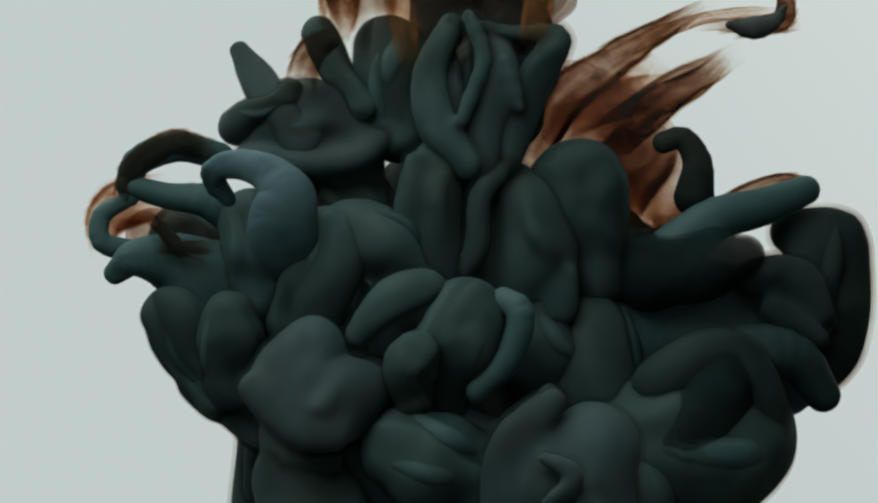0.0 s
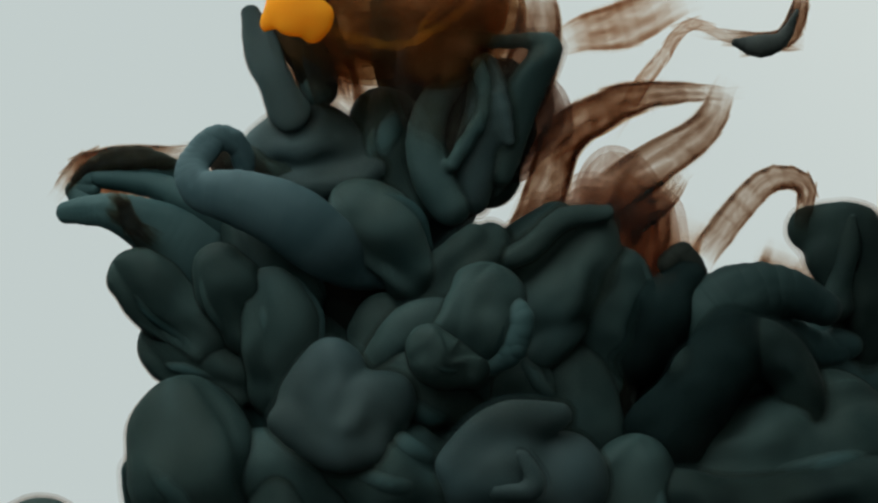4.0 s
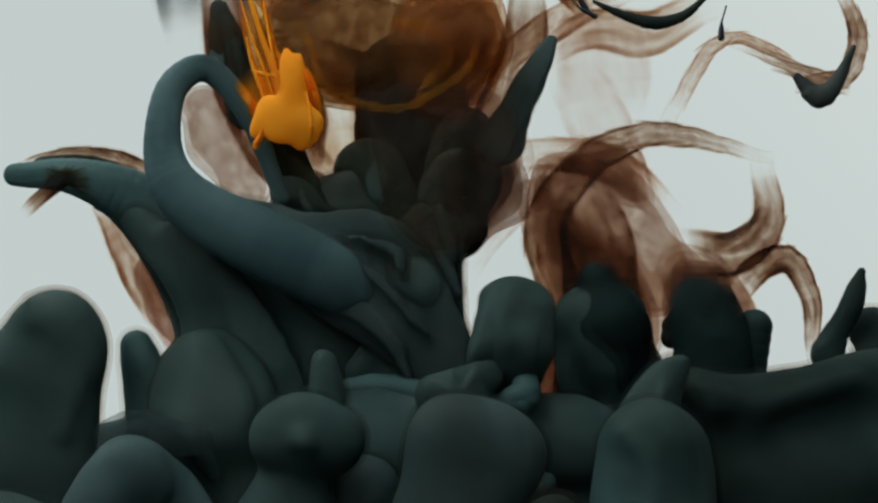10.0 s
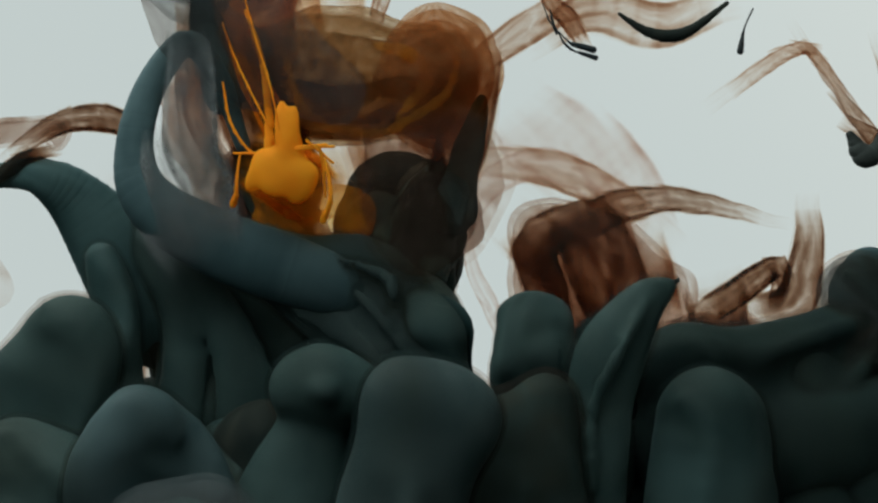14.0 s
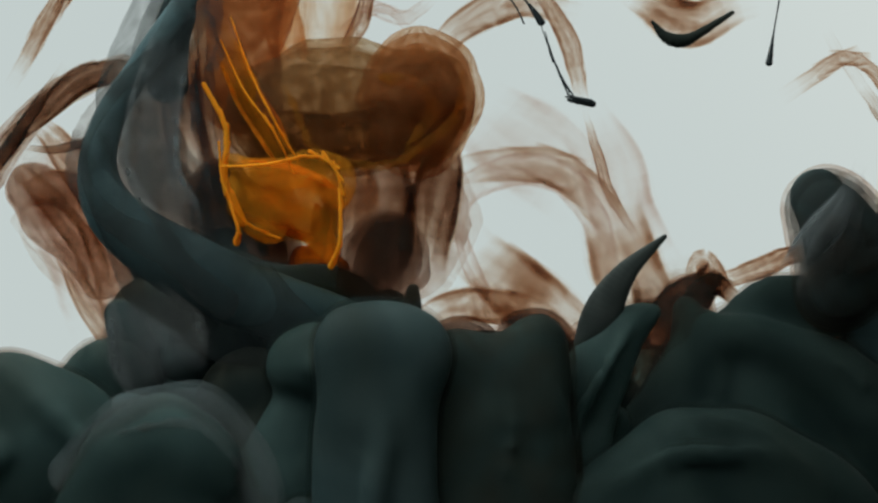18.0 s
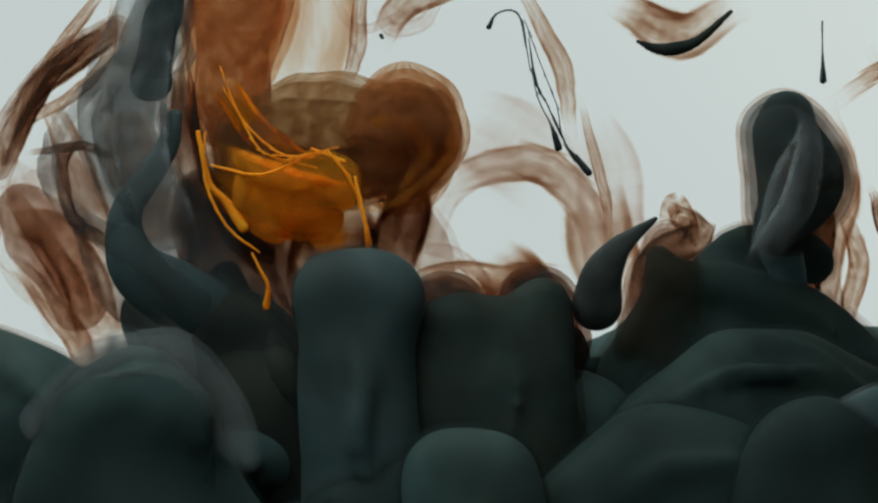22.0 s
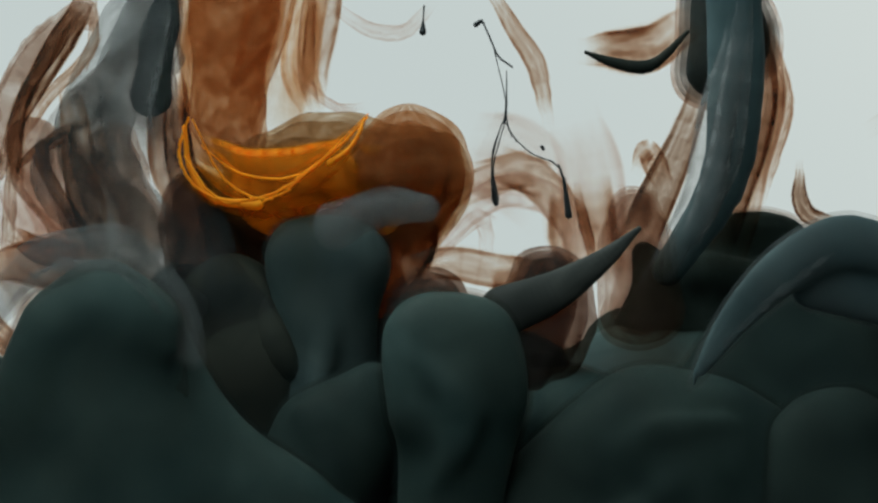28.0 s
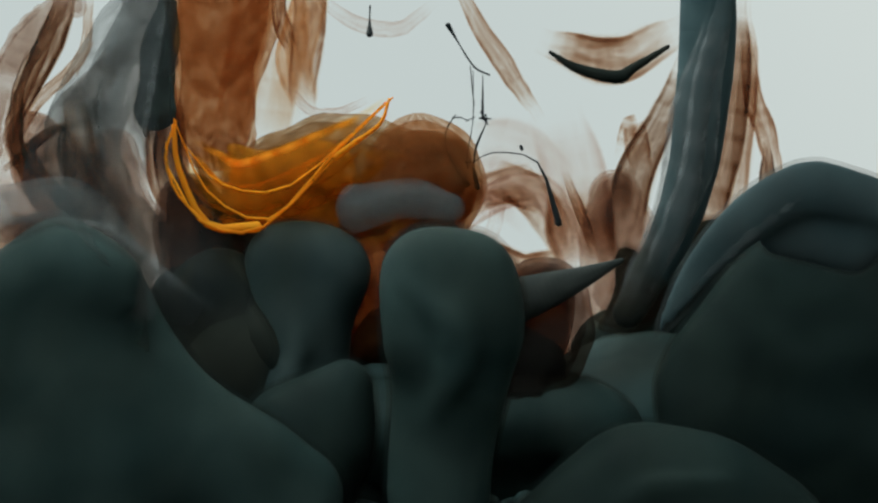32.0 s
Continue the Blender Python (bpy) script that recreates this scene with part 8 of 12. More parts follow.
    at("ink_veil_4", 32, -63.3, -20.3, -62.1, -25, -59.7, -29.7, -57.3, -34.5)
    at("ink_veil_5", 0, -62.2, 6, -59.7, 3.6, -57.3, 1.1, -53.6, 1.1)
    at("ink_veil_5", 13, -86.9, 18.4, -89.3, 19.6, -93, 18.4, -96.8, 15.9)
    at("ink_veil_5", 17, -89.3, 30.7, -93, 24.6, -95.5, 20.9, -99.2, 17.2)
    at("ink_veil_5", 19, -79.5, 43.1, -86.9, 34.4, -93, 25.8, -96.8, 19.6)
    at("ink_veil_5", 23, -74.5, 49.2, -84.4, 39.4, -90.6, 29.5, -94.3, 19.6)
    at("ink_veil_5", 28, -78.2, 52.9, -88.1, 39.4, -93, 28.3, -95.5, -3.8)
    at("ink_veil_5", 30, -80.7, 52.9, -90.6, 38.1, -91.8, 23.3, -94.3, 6)
    at("ink_veil_5", 32, -81.9, 54.2, -91.8, 38.1, -93, 23.3, -89.3, 13.5)
    at("ink_veil_6", 0, -22.9, 48.3, -27.8, 44.6, -30.3, 38.4)
    at("ink_veil_6", 3, -27.8, 52.1, -24.1, 44.6, -22.9, 37.1)
    at("ink_veil_6", 6, -42.7, 48.3, -37.8, 38.4, -30.3, 27.2)
    at("ink_veil_6", 9, -45.2, 48.3, -41.5, 38.4, -39, 30.9)
    at("ink_veil_6", 13, -53.9, 53.3, -53.9, 40.9, -52.7, 23.5)
    at("ink_veil_6", 17, -55.2, 48.3, -56.4, 37.1, -53.9, 23.5)
    at("ink_veil_6", 23, -57.6, 39.6, -56.4, 28.5, -53.9, 16)
    at("ink_veil_6", 32, -60.1, 30.9, -60.1, 23.5, -58.9, 14.8)
    at("ink_veil_7", 0, 100.7, -66.2, 103, -75.6, 106.1, -85.6, 108.1, -95.8)
    at("ink_veil_7", 10.5, 100.7, -66.2, 103, -75.6, 106.1, -85.6, 108.1, -95.8)
    at("ink_veil_7", 13, 100.7, -13.1, 103, -22.5, 106.1, -32.1, 108.1, -41.9)
    at("ink_veil_7", 17, 91.3, 9.3, 87.7, 2.2, 84.8, -3.7, 83, -8.5)
    at("ink_veil_7", 19, 83, 14, 81.9, 5.8, 81.2, -0.1, 79.4, -4.9)
    at("ink_veil_7", 23, 76, 30.5, 72.4, 21.1, 69.4, 9.4, 65.1, -0.1)
    at("ink_veil_7", 25, 68.9, 39.9, 65.4, 26.9, 63.5, 12.9, 56.8, -1.3)
    at("ink_veil_7", 28, 63, 48.1, 59.5, 31.6, 56.4, 12.9, 47.2, -4.9)
    at("ink_veil_7", 32, 58.3, 49.3, 53.6, 31.6, 50.5, 10.5, 38.9, -15.6)
    at("ink_veil_8", 0, 104.8, -73, 107.3, -85.9, 109.9, -96.2, 111.2, -106.4)
    at("ink_veil_8", 10.5, 104.8, -73, 107.3, -85.9, 109.9, -96.2, 111.2, -106.4)
    at("ink_veil_8", 13, 104.8, -19.4, 107.3, -32.2, 109.9, -42.5, 111.2, -52.8)
    at("ink_veil_8", 17, 99.6, 6.3, 97.1, -4, 88.1, -9.1, 72.7, -7.8)
    at("ink_veil_8", 19, 97.1, 15.3, 95.8, 1.2, 94.5, -14.3, 97.1, -24.5)
    at("ink_veil_8", 21, 91.9, 24.3, 94.5, 8.9, 90.6, -5.3, 89.4, -16.8)
    at("ink_veil_8", 23, 86.8, 34.5, 89.4, 16.6, 85.5, 1.2, 84.2, -10.4)
    at("ink_veil_8", 25, 80.4, 43.5, 82.9, 23, 79.1, 7.6, 75.2, -5.3)
    at("ink_veil_8", 28, 72.7, 53.8, 75.2, 34.5, 70.1, 15.3, 66.2, -2.7)
    at("ink_veil_8", 32, 68.8, 52.5, 68.8, 35.8, 66.2, 16.6, 62.4, -1.4)
    at("ink_veil_9", 0, 67.1, -74.3, 60.6, -73, 56.7, -75.6, 52.8, -83.4)
    at("ink_veil_9", 14.5, 67.1, -74.3, 60.6, -73, 56.7, -75.6, 52.8, -83.4)
    at("ink_veil_9", 17, 67.1, -10.5, 60.6, -9.2, 56.7, -11.8, 52.8, -19.6)
    at("ink_veil_9", 19, 59.3, -0.1, 61.9, -6.6, 54.1, -14.4, 45, -26.1)
    at("ink_veil_9", 21, 55.4, 6.4, 58, -1.4, 48.9, -9.2, 45, -24.8)
    at("ink_veil_9", 23, 53.4, 11.6, 63.2, 9, 54.1, 3.8, 47.6, -11.8)
    at("ink_veil_9", 25, 65.8, 22, 58, 12.9, 51.5, 6.4, 46.3, -6.6)
    at("ink_veil_9", 28, 60.6, 38.9, 56.7, 25.9, 51.5, 12.9, 45, -0.1)
    at("ink_veil_9", 32, 56.7, 42.8, 51.5, 29.8, 46.3, 18.1, 42.4, 3.8)
    at("ink_veil_10", 0, -57.5, -88.4, -51.7, -85.6, -43.5, -90.5)
    at("ink_veil_10", 14.5, -57.5, -88.4, -51.7, -85.6, -43.5, -90.5)
    at("ink_veil_10", 17, -57.5, -63.6, -51.7, -61, -43.5, -65.8)
    at("ink_veil_10", 19, -65, -44.2, -56, -33.2, -45.6, -44.2)
    at("ink_veil_10", 23, -74.7, -33.5, -61.3, -22.5, -48.9, -33.5)
    at("ink_veil_10", 25, -77.9, -25.9, -63.5, -16.1, -50, -25.9)
    at("ink_veil_10", 28, -82.3, -14.1, -68.8, -6.5, -51, -17.3)
    at("ink_veil_10", 32, -84.4, -3.3, -67.7, 1, -50, -12)
    at("ink_veil_12", 0, -2.9, -72.9, 4.3, -68.1, 11.5, -66.9, 18.7, -70.5)
    at("ink_veil_12", 14.5, -2.9, -72.9, 4.3, -68.1, 11.5, -66.9, 18.7, -70.5)
    at("ink_veil_12", 17, -2.9, -18.1, 4.3, -13.3, 11.5, -12.1, 18.7, -15.7)
    at("ink_veil_12", 19, -2.9, -13.3, 5.5, -10.9, 13.9, -10.9, 23.5, -12.1)
    at("ink_veil_12", 21, -5.3, -9.7, 4.3, -7.3, 15.1, -6.1, 25.9, -8.5)
    at("ink_veil_12", 23, -7.7, -6.1, 1.9, -3.7, 11.5, -6.1, 24.7, -2.5)
    at("ink_veil_12", 25, -10.1, -3.7, -0.5, -1.3, 10.3, -4.9, 25.9, -0.1)
    at("ink_veil_12", 28, -10.1, -6.1, 0.7, -2.5, 12.7, -3.7, 23.5, -6.1)
    at("ink_veil_12", 32, 5.5, 1.1, 11.5, -1.3, 18.7, -3.7, 25.9, -2.5)
    at("ink_veil_13", 0, 28.4, -79.1, 29.8, -84.4, 31.1, -89.7)
    at("ink_veil_13", 6.5, 28.4, -79.1, 29.8, -84.4, 31.1, -89.7)
    at("ink_veil_13", 9, 28.4, -48.9, 29.8, -54.1, 31.1, -59.4)
    at("ink_veil_13", 17, 44.2, -19.9, 42.9, -26.5, 40.3, -35.7)
    at("ink_veil_13", 23, 23.2, -14.6, 24.5, -25.2, 25.8, -35.7)
    at("ink_veil_13", 25, 23.2, -14.6, 23.8, -22.5, 25.8, -31.7)
    at("ink_veil_13", 28, 23.2, -17.3, 24.5, -26.5, 27.1, -35.7)
    at("ink_veil_13", 32, 23.2, -19.9, 23.2, -29.1, 24.5, -39.6)
    at("ink_flap", 0, -2.7, -79, -11.7, -79, -20.7, -83.5)
    at("ink_flap", 19, -7.2, -59.8, -16.2, -59.8, -25.2, -64.3)
    at("ink_flap", 23, 5.2, -46.3, -3.8, -46.3, -12.8, -50.8)
    at("ink_flap", 25.5, 1.8, -31.7, -7.2, -31.7, -16.2, -36.2)
    at("ink_flap", 27.5, -4.4, 8.4, -10.6, 8, -16.8, 6.1)
    at("ink_flap", 28, -4.1, 8.7, -10.6, 8.2, -17.1, 6.4)
    at("ink_flap", 30, -1.6, 8.7, -8.9, 8.7, -16.2, 7.2)
    at("ink_flap", 32, 1.8, 8.9, -6.1, 10.3, -14, 8.9)
    at("ink_wisp_11", 0, 28.8, 62.4, 32.7, 63.6, 39, 64.9, 46.7, 67.5)
    at("ink_wisp_11", 6, 28.8, 45.8, 37.8, 48.3, 46.7, 50.9, 58.2, 56)
    at("ink_wisp_11", 9, 28.8, 45.8, 37.8, 49.6, 48, 50.3, 59.4, 56)
    at("ink_wisp_11", 11, 22.4, 47.1, 33.9, 52.2, 46.7, 50.9, 59.4, 54.7)
    at("ink_wisp_11", 13, 18.6, 45.8, 32.7, 54.7, 48, 52.2, 63.3, 56)
    at("ink_wisp_11", 17, 44.1, 58.5, 50.5, 54.7, 56.9, 52.8, 67.1, 56)
    at("ink_wisp_11", 19, 46.7, 56, 51.8, 53.4, 58.2, 52.2, 68.4, 56)
    at("ink_wisp_11", 23, 41.6, 54.7, 48, 50.9, 55.6, 49.6, 65.8, 54.7)
    at("ink_wisp_11", 25, 41.6, 48.3, 50.5, 48.3, 58.2, 49.6, 68.4, 54.7)
    at("ink_wisp_11", 28, 35.2, 45.8, 41.6, 45.8, 48, 47.1, 56.9, 52.2)
    at("ink_wisp_11", 32, 26.3, 47.1, 33.9, 44.5, 41.6, 44.5, 53.1, 49.6)
    at("ink_drop", 0, 79.3, 55.7, 77, 52.6, 72.5, 51.6, 67.3, 52.2)
    at("ink_drop", 1.5, 79.3, 55.4, 77.3, 51.6, 72.9, 50.8, 66.7, 51.6)
    at("ink_drop", 3, 80.9, 55.4, 78, 50, 73.1, 48.7, 67.3, 49.5)
    at("ink_drop", 6, 86.1, 54.1, 82.8, 47, 77.7, 44.8, 72.5, 46.4)
    at("ink_drop", 9, 93.2, 50.3, 89.3, 41.9, 84.8, 38.6, 79.3, 43.2)
    at("ink_drop", 11, 97.7, 43.8, 94.1, 36, 90.2, 32.8, 85.8, 37.3)
    at("ink_drop", 13, 100.5, 36, 98.3, 28.9, 95.1, 26.6, 91.7, 31.5)
    at("ink_drop", 17, 115.8, 15.4, 113.2, 10.2, 109.3, 8.9, 105.4, 12.8)
    at("ink_drop", 32, 141.6, 2.5, 139, -2.7, 135.2, -4, 131.3, -0.1)
    at("ink_thread", 0, 27, 108.7, 28.3, 106.2, 29.5, 103.7, 30.8, 101.2, 32, 98.7, 33.3, 97.4)
    at("ink_thread", 9, 22, 71.2, 24.5, 68.7, 27, 66.2, 28.9, 63.7, 30.8, 61.2, 32, 58.7)
    at("ink_thread", 13, 23.9, 56.2, 25.1, 53.7, 27, 51.8, 28.9, 49.9, 30.8, 48.7, 32.6, 47.9)
    at("ink_thread", 17, 22.6, 51.2, 25.1, 45.5, 26.4, 42.4, 28.3, 39.3, 30.1, 37.6, 32.3, 37.1)
    at("ink_thread", 19, 22.6, 51.2, 24.3, 43.6, 26.4, 38.6, 28.3, 33.6, 30.1, 30.5, 32.6, 29.6)
    at("ink_thread", 21, 20.1, 51.2, 22.6, 39.9, 25.8, 33.6, 27, 28.6, 29.5, 26.1, 32.6, 22.4)
    at("ink_thread", 23, 18.9, 51.2, 22, 46.1, 27, 31.1, 27.6, 24.9, 29.3, 18.6, 32.4, 14.3)
    at("ink_thread", 25, 16.4, 44.9, 20.1, 32.4, 25.1, 29.3, 27, 23, 30.1, 17.4, 31.6, 5.5)
    at("ink_thread", 28, 15.1, 39.9, 15.1, 30.5, 16.4, 26.1, 20.8, 21.8, 27, 18.6, 28.9, 8.6)
    at("ink_thread", 30, 10.8, 39.9, 11.8, 29.9, 12, 19.9, 17, 21.1, 24.5, 18.6, 26.6, 6.1)
    at("ink_thread", 32, 7.6, 39.9, 7.6, 29.3, 6.4, 19.9, 12, 22.1, 22, 19.9, 26.8, 6.1)
    at("ink_thread_2", 0, 18.5, 110.1, 19.8, 107.6, 21, 105.1, 22.3, 102.5, 23.6, 100)
    at("ink_thread_2", 13, 14.7, 77.2, 16, 74.6, 17.2, 72.1, 18.5, 69.6, 19.8, 67)
    at("ink_thread_2", 17, 12.2, 64.5, 14.7, 62, 17.2, 59.4, 19.8, 56.9, 22.6, 53.1)
    at("ink_thread_2", 19, 14.7, 62, 17.2, 59.4, 19.8, 56.9, 21, 54.4, 22.7, 51.6)
    at("ink_thread_2", 21, 18.5, 54.4, 21, 46.8, 22.3, 40.4, 25.5, 34.1, 27.8, 29.7)
    at("ink_thread_2", 23, 19.1, 49.3, 20.4, 37.9, 22.3, 32.8, 24.2, 27.8, 24.8, 23.3)
    at("ink_thread_2", 25, 16.6, 44.2, 18.5, 34.1, 21, 30.9, 19.8, 25.2, 20, 18.6)
    at("ink_thread_2", 28, 12.2, 46.8, 15.3, 32.8, 14.1, 26.5, 12.2, 18.9, 12.7, 12.3)
    at("ink_thread_2", 30, 9, 45.5, 11.9, 31.6, 8.4, 26.5, 6.8, 16.3, 8.1, 7.5)
    at("ink_thread_2", 32, 7.1, 41.7, 7.7, 30.3, 3.3, 30.3, 1.4, 24, 6.2, 15.1)
    at("ink_thread_3", 0, 63.3, 72.6, 63.3, 70, 63.3, 67.5)
    at("ink_thread_3", 6, 60.7, 62.4, 61.4, 59.8, 62, 57.3)
    at("ink_thread_3", 9, 63.9, 56, 63.3, 53.4, 63.3, 50.9)
    at("ink_thread_3", 11, 66.5, 54.7, 65.6, 51.5, 65.4, 48.3)
    at("ink_thread_3", 13, 69.6, 54.1, 68.1, 50.9, 67.5, 46.6)
    at("ink_thread_3", 17, 76, 58.5, 74.5, 50.9, 73.2, 43.8)
    at("ink_thread_3", 19, 79.2, 54.7, 78.3, 48.3, 77.6, 42.2)
    at("ink_thread_3", 23, 91.1, 52.2, 91.3, 44.5, 91.5, 37.9)
    at("ink_thread_3", 25, 99.7, 49.6, 99.7, 42, 99.7, 34.8)
    at("ink_thread_3", 28, 109.2, 36.9, 109.2, 31.8, 109.2, 26.7)
    at("ink_thread_3", 32, 116.8, 24.1, 116.8, 19, 116.8, 13.9)
    at("ink_thread_4", 0, 2, 85.3, 2, 82.8, 2, 80.2)
    at("ink_thread_4", 23, -0.5, 64.9, -0.8, 62.4, -1, 59.8)
    at("ink_thread_4", 25, -1.8, 61.1, -2, 58.5, -2.3, 56)
    at("ink_thread_4", 28, -3.4, 56, -3.6, 52.8, -3.7, 50.1)
    at("ink_thread_4", 30, -9.3, 56.6, -9.6, 53.4, -9.8, 50)
    at("ink_thread_4", 32, -15.7, 56, -15.8, 52.8, -15.8, 49.6)
    at("ink_crescent", 0, 41, 74.2, 46.1, 70.4, 51.1, 69.1, 56.1, 70.4, 61.2, 74.2)
    at("ink_crescent", 11, 34.7, 55.3, 42.3, 51.5, 48.6, 50.2, 54.9, 52.1, 59.9, 56.5)
    at("ink_crescent", 13, 37.3, 54, 44.8, 49.6, 51.1, 48.7, 57.4, 50.9, 63.7, 55.9)
    at("ink_crescent", 17, 48.6, 51.5, 51.1, 49, 54.3, 48, 58, 49.2, 65, 54)
    at("ink_crescent", 19, 48, 50.2, 50.5, 47.5, 53.6, 46.7, 57.4, 48, 66.2, 53.4)
    at("ink_crescent", 21, 46.1, 47.7, 49.2, 46.2, 53, 46, 57.4, 47.7, 65, 54)
    at("ink_crescent", 23, 44.6, 46.5, 48.6, 45.2, 53, 45.2, 58.7, 47.1, 66.2, 53.4)
    at("ink_crescent", 25, 40.4, 46.2, 46.1, 44.7, 51.1, 44.2, 57.4, 47.1, 67.5, 54)
    at("ink_crescent", 28, 33.5, 44.6, 38.5, 42.7, 45.4, 41.4, 49.9, 43.3, 55.5, 49)
    at("ink_crescent", 30, 29.5, 44.6, 34.7, 41.4, 42.3, 40.2, 46.1, 42, 52.4, 46.5)
    at("ink_crescent", 32, 25.3, 44.6, 31, 41.2, 39.8, 39.2, 43.6, 41.2, 51.1, 45.8)
    at("ink_wisp_12", 0, -29.7, 99.3, -21.7, 97.9, -13.8, 97.9, -5.8, 100.6)
    at("ink_wisp_12", 17, -21.7, 55.5, -16.4, 62.2, -8.5, 56.9, -0.5, 59.5)
    at("ink_wisp_12", 19, -19.1, 59.5, -16.4, 54.2, -8.5, 54.2, -3.2, 59.5)
    at("ink_wisp_12", 23, -13.8, 56.9, -9.8, 52.9, -3.2, 54.2, 0.8, 60.8)
    at("ink_wisp_12", 28, -25.7, 58.2, -16.4, 52.9, -8.5, 52.2, -1.9, 58.2)
    at("ink_wisp_12", 32, -28.4, 59.5, -19.1, 54.2, -9.8, 52.9, -1.9, 58.2)
    at("ink_wisp_13", 0, 30.2, 118.8, 37.2, 116, 44.2, 113.2)
    at("ink_wisp_13", 9, 41.4, 71.3, 41.4, 54.5, 41.4, 40.5)
    at("ink_wisp_13", 13, 24.6, 37.7, 30.2, 29.3, 38.6, 20.9)
    at("ink_wisp_13", 17, 13.4, 34.9, 21.8, 26.5, 35.8, 16.7)
    at("ink_wisp_13", 23, 7.8, 32.1, 16.2, 26.5, 27.4, 18.1)
    at("ink_wisp_13", 28, 7.8, 26.5, 16.2, 22.3, 27.4, 13.9)
    at("ink_wisp_13", 32, 7.8, 23.7, 16.2, 20.9, 27.4, 12.5)
    at("ink_lobe_27", 0, 35.2, -16.7, 33.7, -29.3, 32.7, -42.2)
    at("ink_lobe_27", 1.5, 31.4, -18, 31.2, -30.5, 31.4, -43.5)
    at("ink_lobe_27", 3, 28.2, -19.3, 28.6, -31.8, 31.4, -46)
    at("ink_lobe_27", 6, 36.5, -37.1, 36.2, -48.3, 37.8, -60.1)
    at("ink_lobe_27", 9, 37.8, -44.8, 37.5, -54.6, 37.8, -65.2)
    at("ink_lobe_27", 32, 37.8, -65.2, 37.5, -74.9, 37.8, -85.6)
    at("ink_lobe_28", 0, -12.2, 50.6, -10.9, 37.3, -7, 24.4)
    at("ink_lobe_28", 3, -13.5, 36.3, -12.1, 24.4, -8.3, 11.5)
    at("ink_lobe_28", 6, -12.2, 27.2, -10.9, 16.7, -8.3, 6.3)
    at("ink_lobe_28", 9, -17.4, 19.4, -13.4, 12.8, -8.3, 3.7)
    at("ink_lobe_28", 13, -12.2, 11.6, -10.9, 5, -8.3, -2.7)
    at("ink_lobe_28", 17, -23.9, -19.6, -21.2, -27.3, -18.6, -35)
    at("ink_lobe_28", 32, -23.9, -61.2, -21.2, -66, -18.6, -73.8)
    at("ink_lobe_29", 0, 20.5, 53.9, 19.1, 41.7, 15.2, 30)
    at("ink_lobe_29", 3, 17.9, 40.7, 15.2, 28.7, 12.6, 16.9)
    at("ink_lobe_29", 6, 10, 38.1, 8.6, 28.7, 6, 16.9)
    at("ink_lobe_29", 9, 7.4, 28.8, 6, 19.5, 3.4, 9)
    at("ink_lobe_29", 13, 2.1, 19.6, 0.8, 10.3, -0.5, 1.2)
    at("ink_lobe_29", 17, -11.1, -9.4, -12.3, -18.5, -12.3, -27.6)
    at("ink_lobe_29", 32, -13.7, -62, -12.3, -66.9, -11, -74.7)
    at("ink_lobe_30", 0, -23.8, 3.6, -27.5, -6.3, -27.6, -16.2)
    at("ink_lobe_30", 1.5, -27.5, -1.3, -28.7, -11.2, -27.6, -19.9)
    at("ink_lobe_30", 3, -37.3, -6.3, -36, -14.8, -33.8, -23.6)
    at("ink_lobe_30", 6, -32.4, -23.4, -31.1, -31.9, -28.9, -40.7)
    at("ink_lobe_30", 9, -29.9, -43, -28.6, -51.5, -26.4, -60.3)
    at("ink_lobe_30", 32, -29.9, -55.3, -28.6, -63.8, -26.4, -72.6)
    at("ink_lobe_31", 0, 81.9, -9, 75, -14, 67.9, -19.1)
    at("ink_lobe_31", 1.5, 88.2, -6.5, 80.1, -11.5, 73, -16.6)
    at("ink_lobe_31", 3, 83.1, -24.2, 76.3, -24, 69.2, -25.5)
    at("ink_lobe_31", 6, 83.1, -41.9, 75, -42.9, 67.9, -44.5)
    at("ink_lobe_31", 13, 83.1, -52.1, 75, -53, 67.9, -54.6)
    at("ink_lobe_31", 32, 83.1, -64.8, 75, -65.6, 67.9, -67.3)
    at("ink_lobe_32", 0, 73.1, -33.2, 62.8, -35.4, 53.1, -37.9)
    at("ink_lobe_32", 1.5, 78, -29.5, 67.7, -31.8, 58, -35.4)
    at("ink_lobe_32", 3, 81.6, -29.5, 72.6, -30.6, 62.8, -34.2)
    at("ink_lobe_32", 6, 78, -41.8, 68.9, -42.7, 60.4, -45.2)
    at("ink_lobe_32", 13, 78, -52.8, 68.9, -53.7, 60.4, -54.9)
    at("ink_lobe_32", 32, 78, -65.1, 68.9, -65.9, 60.4, -67.1)
    at("ink_lobe_33", 0, -9.8, -39.8, -0.5, -44.5, 8.9, -48.3)
    at("ink_lobe_33", 1.5, -9.8, -39.8, -2.8, -45.7, 4.2, -50.7)
    at("ink_lobe_33", 3, -16.8, -38.7, -9.8, -43.3, -0.5, -47.2)
    at("ink_lobe_33", 6, -16.8, -52.7, -9.8, -56.2, -0.5, -60.1)
    at("ink_lobe_33", 32, -16.8, -71.4, -9.8, -74.9, -0.5, -78.9)
    at("ink_film", 0, 22.7, 78.7, 22.7, 70.9, 21.4, 63.2, 20.2, 56.7)
    at("ink_film", 3, 25.3, 60.6, 24, 52.8, 21.4, 43.8, 18.9, 34.8)
    at("ink_film", 6, 15, 60.6, 18.2, 50.3, 20.8, 39.9, 18.9, 28.3)
    at("ink_film", 9, 18.9, 60.6, 19.5, 49, 16.9, 36, 11.1, 23.1)
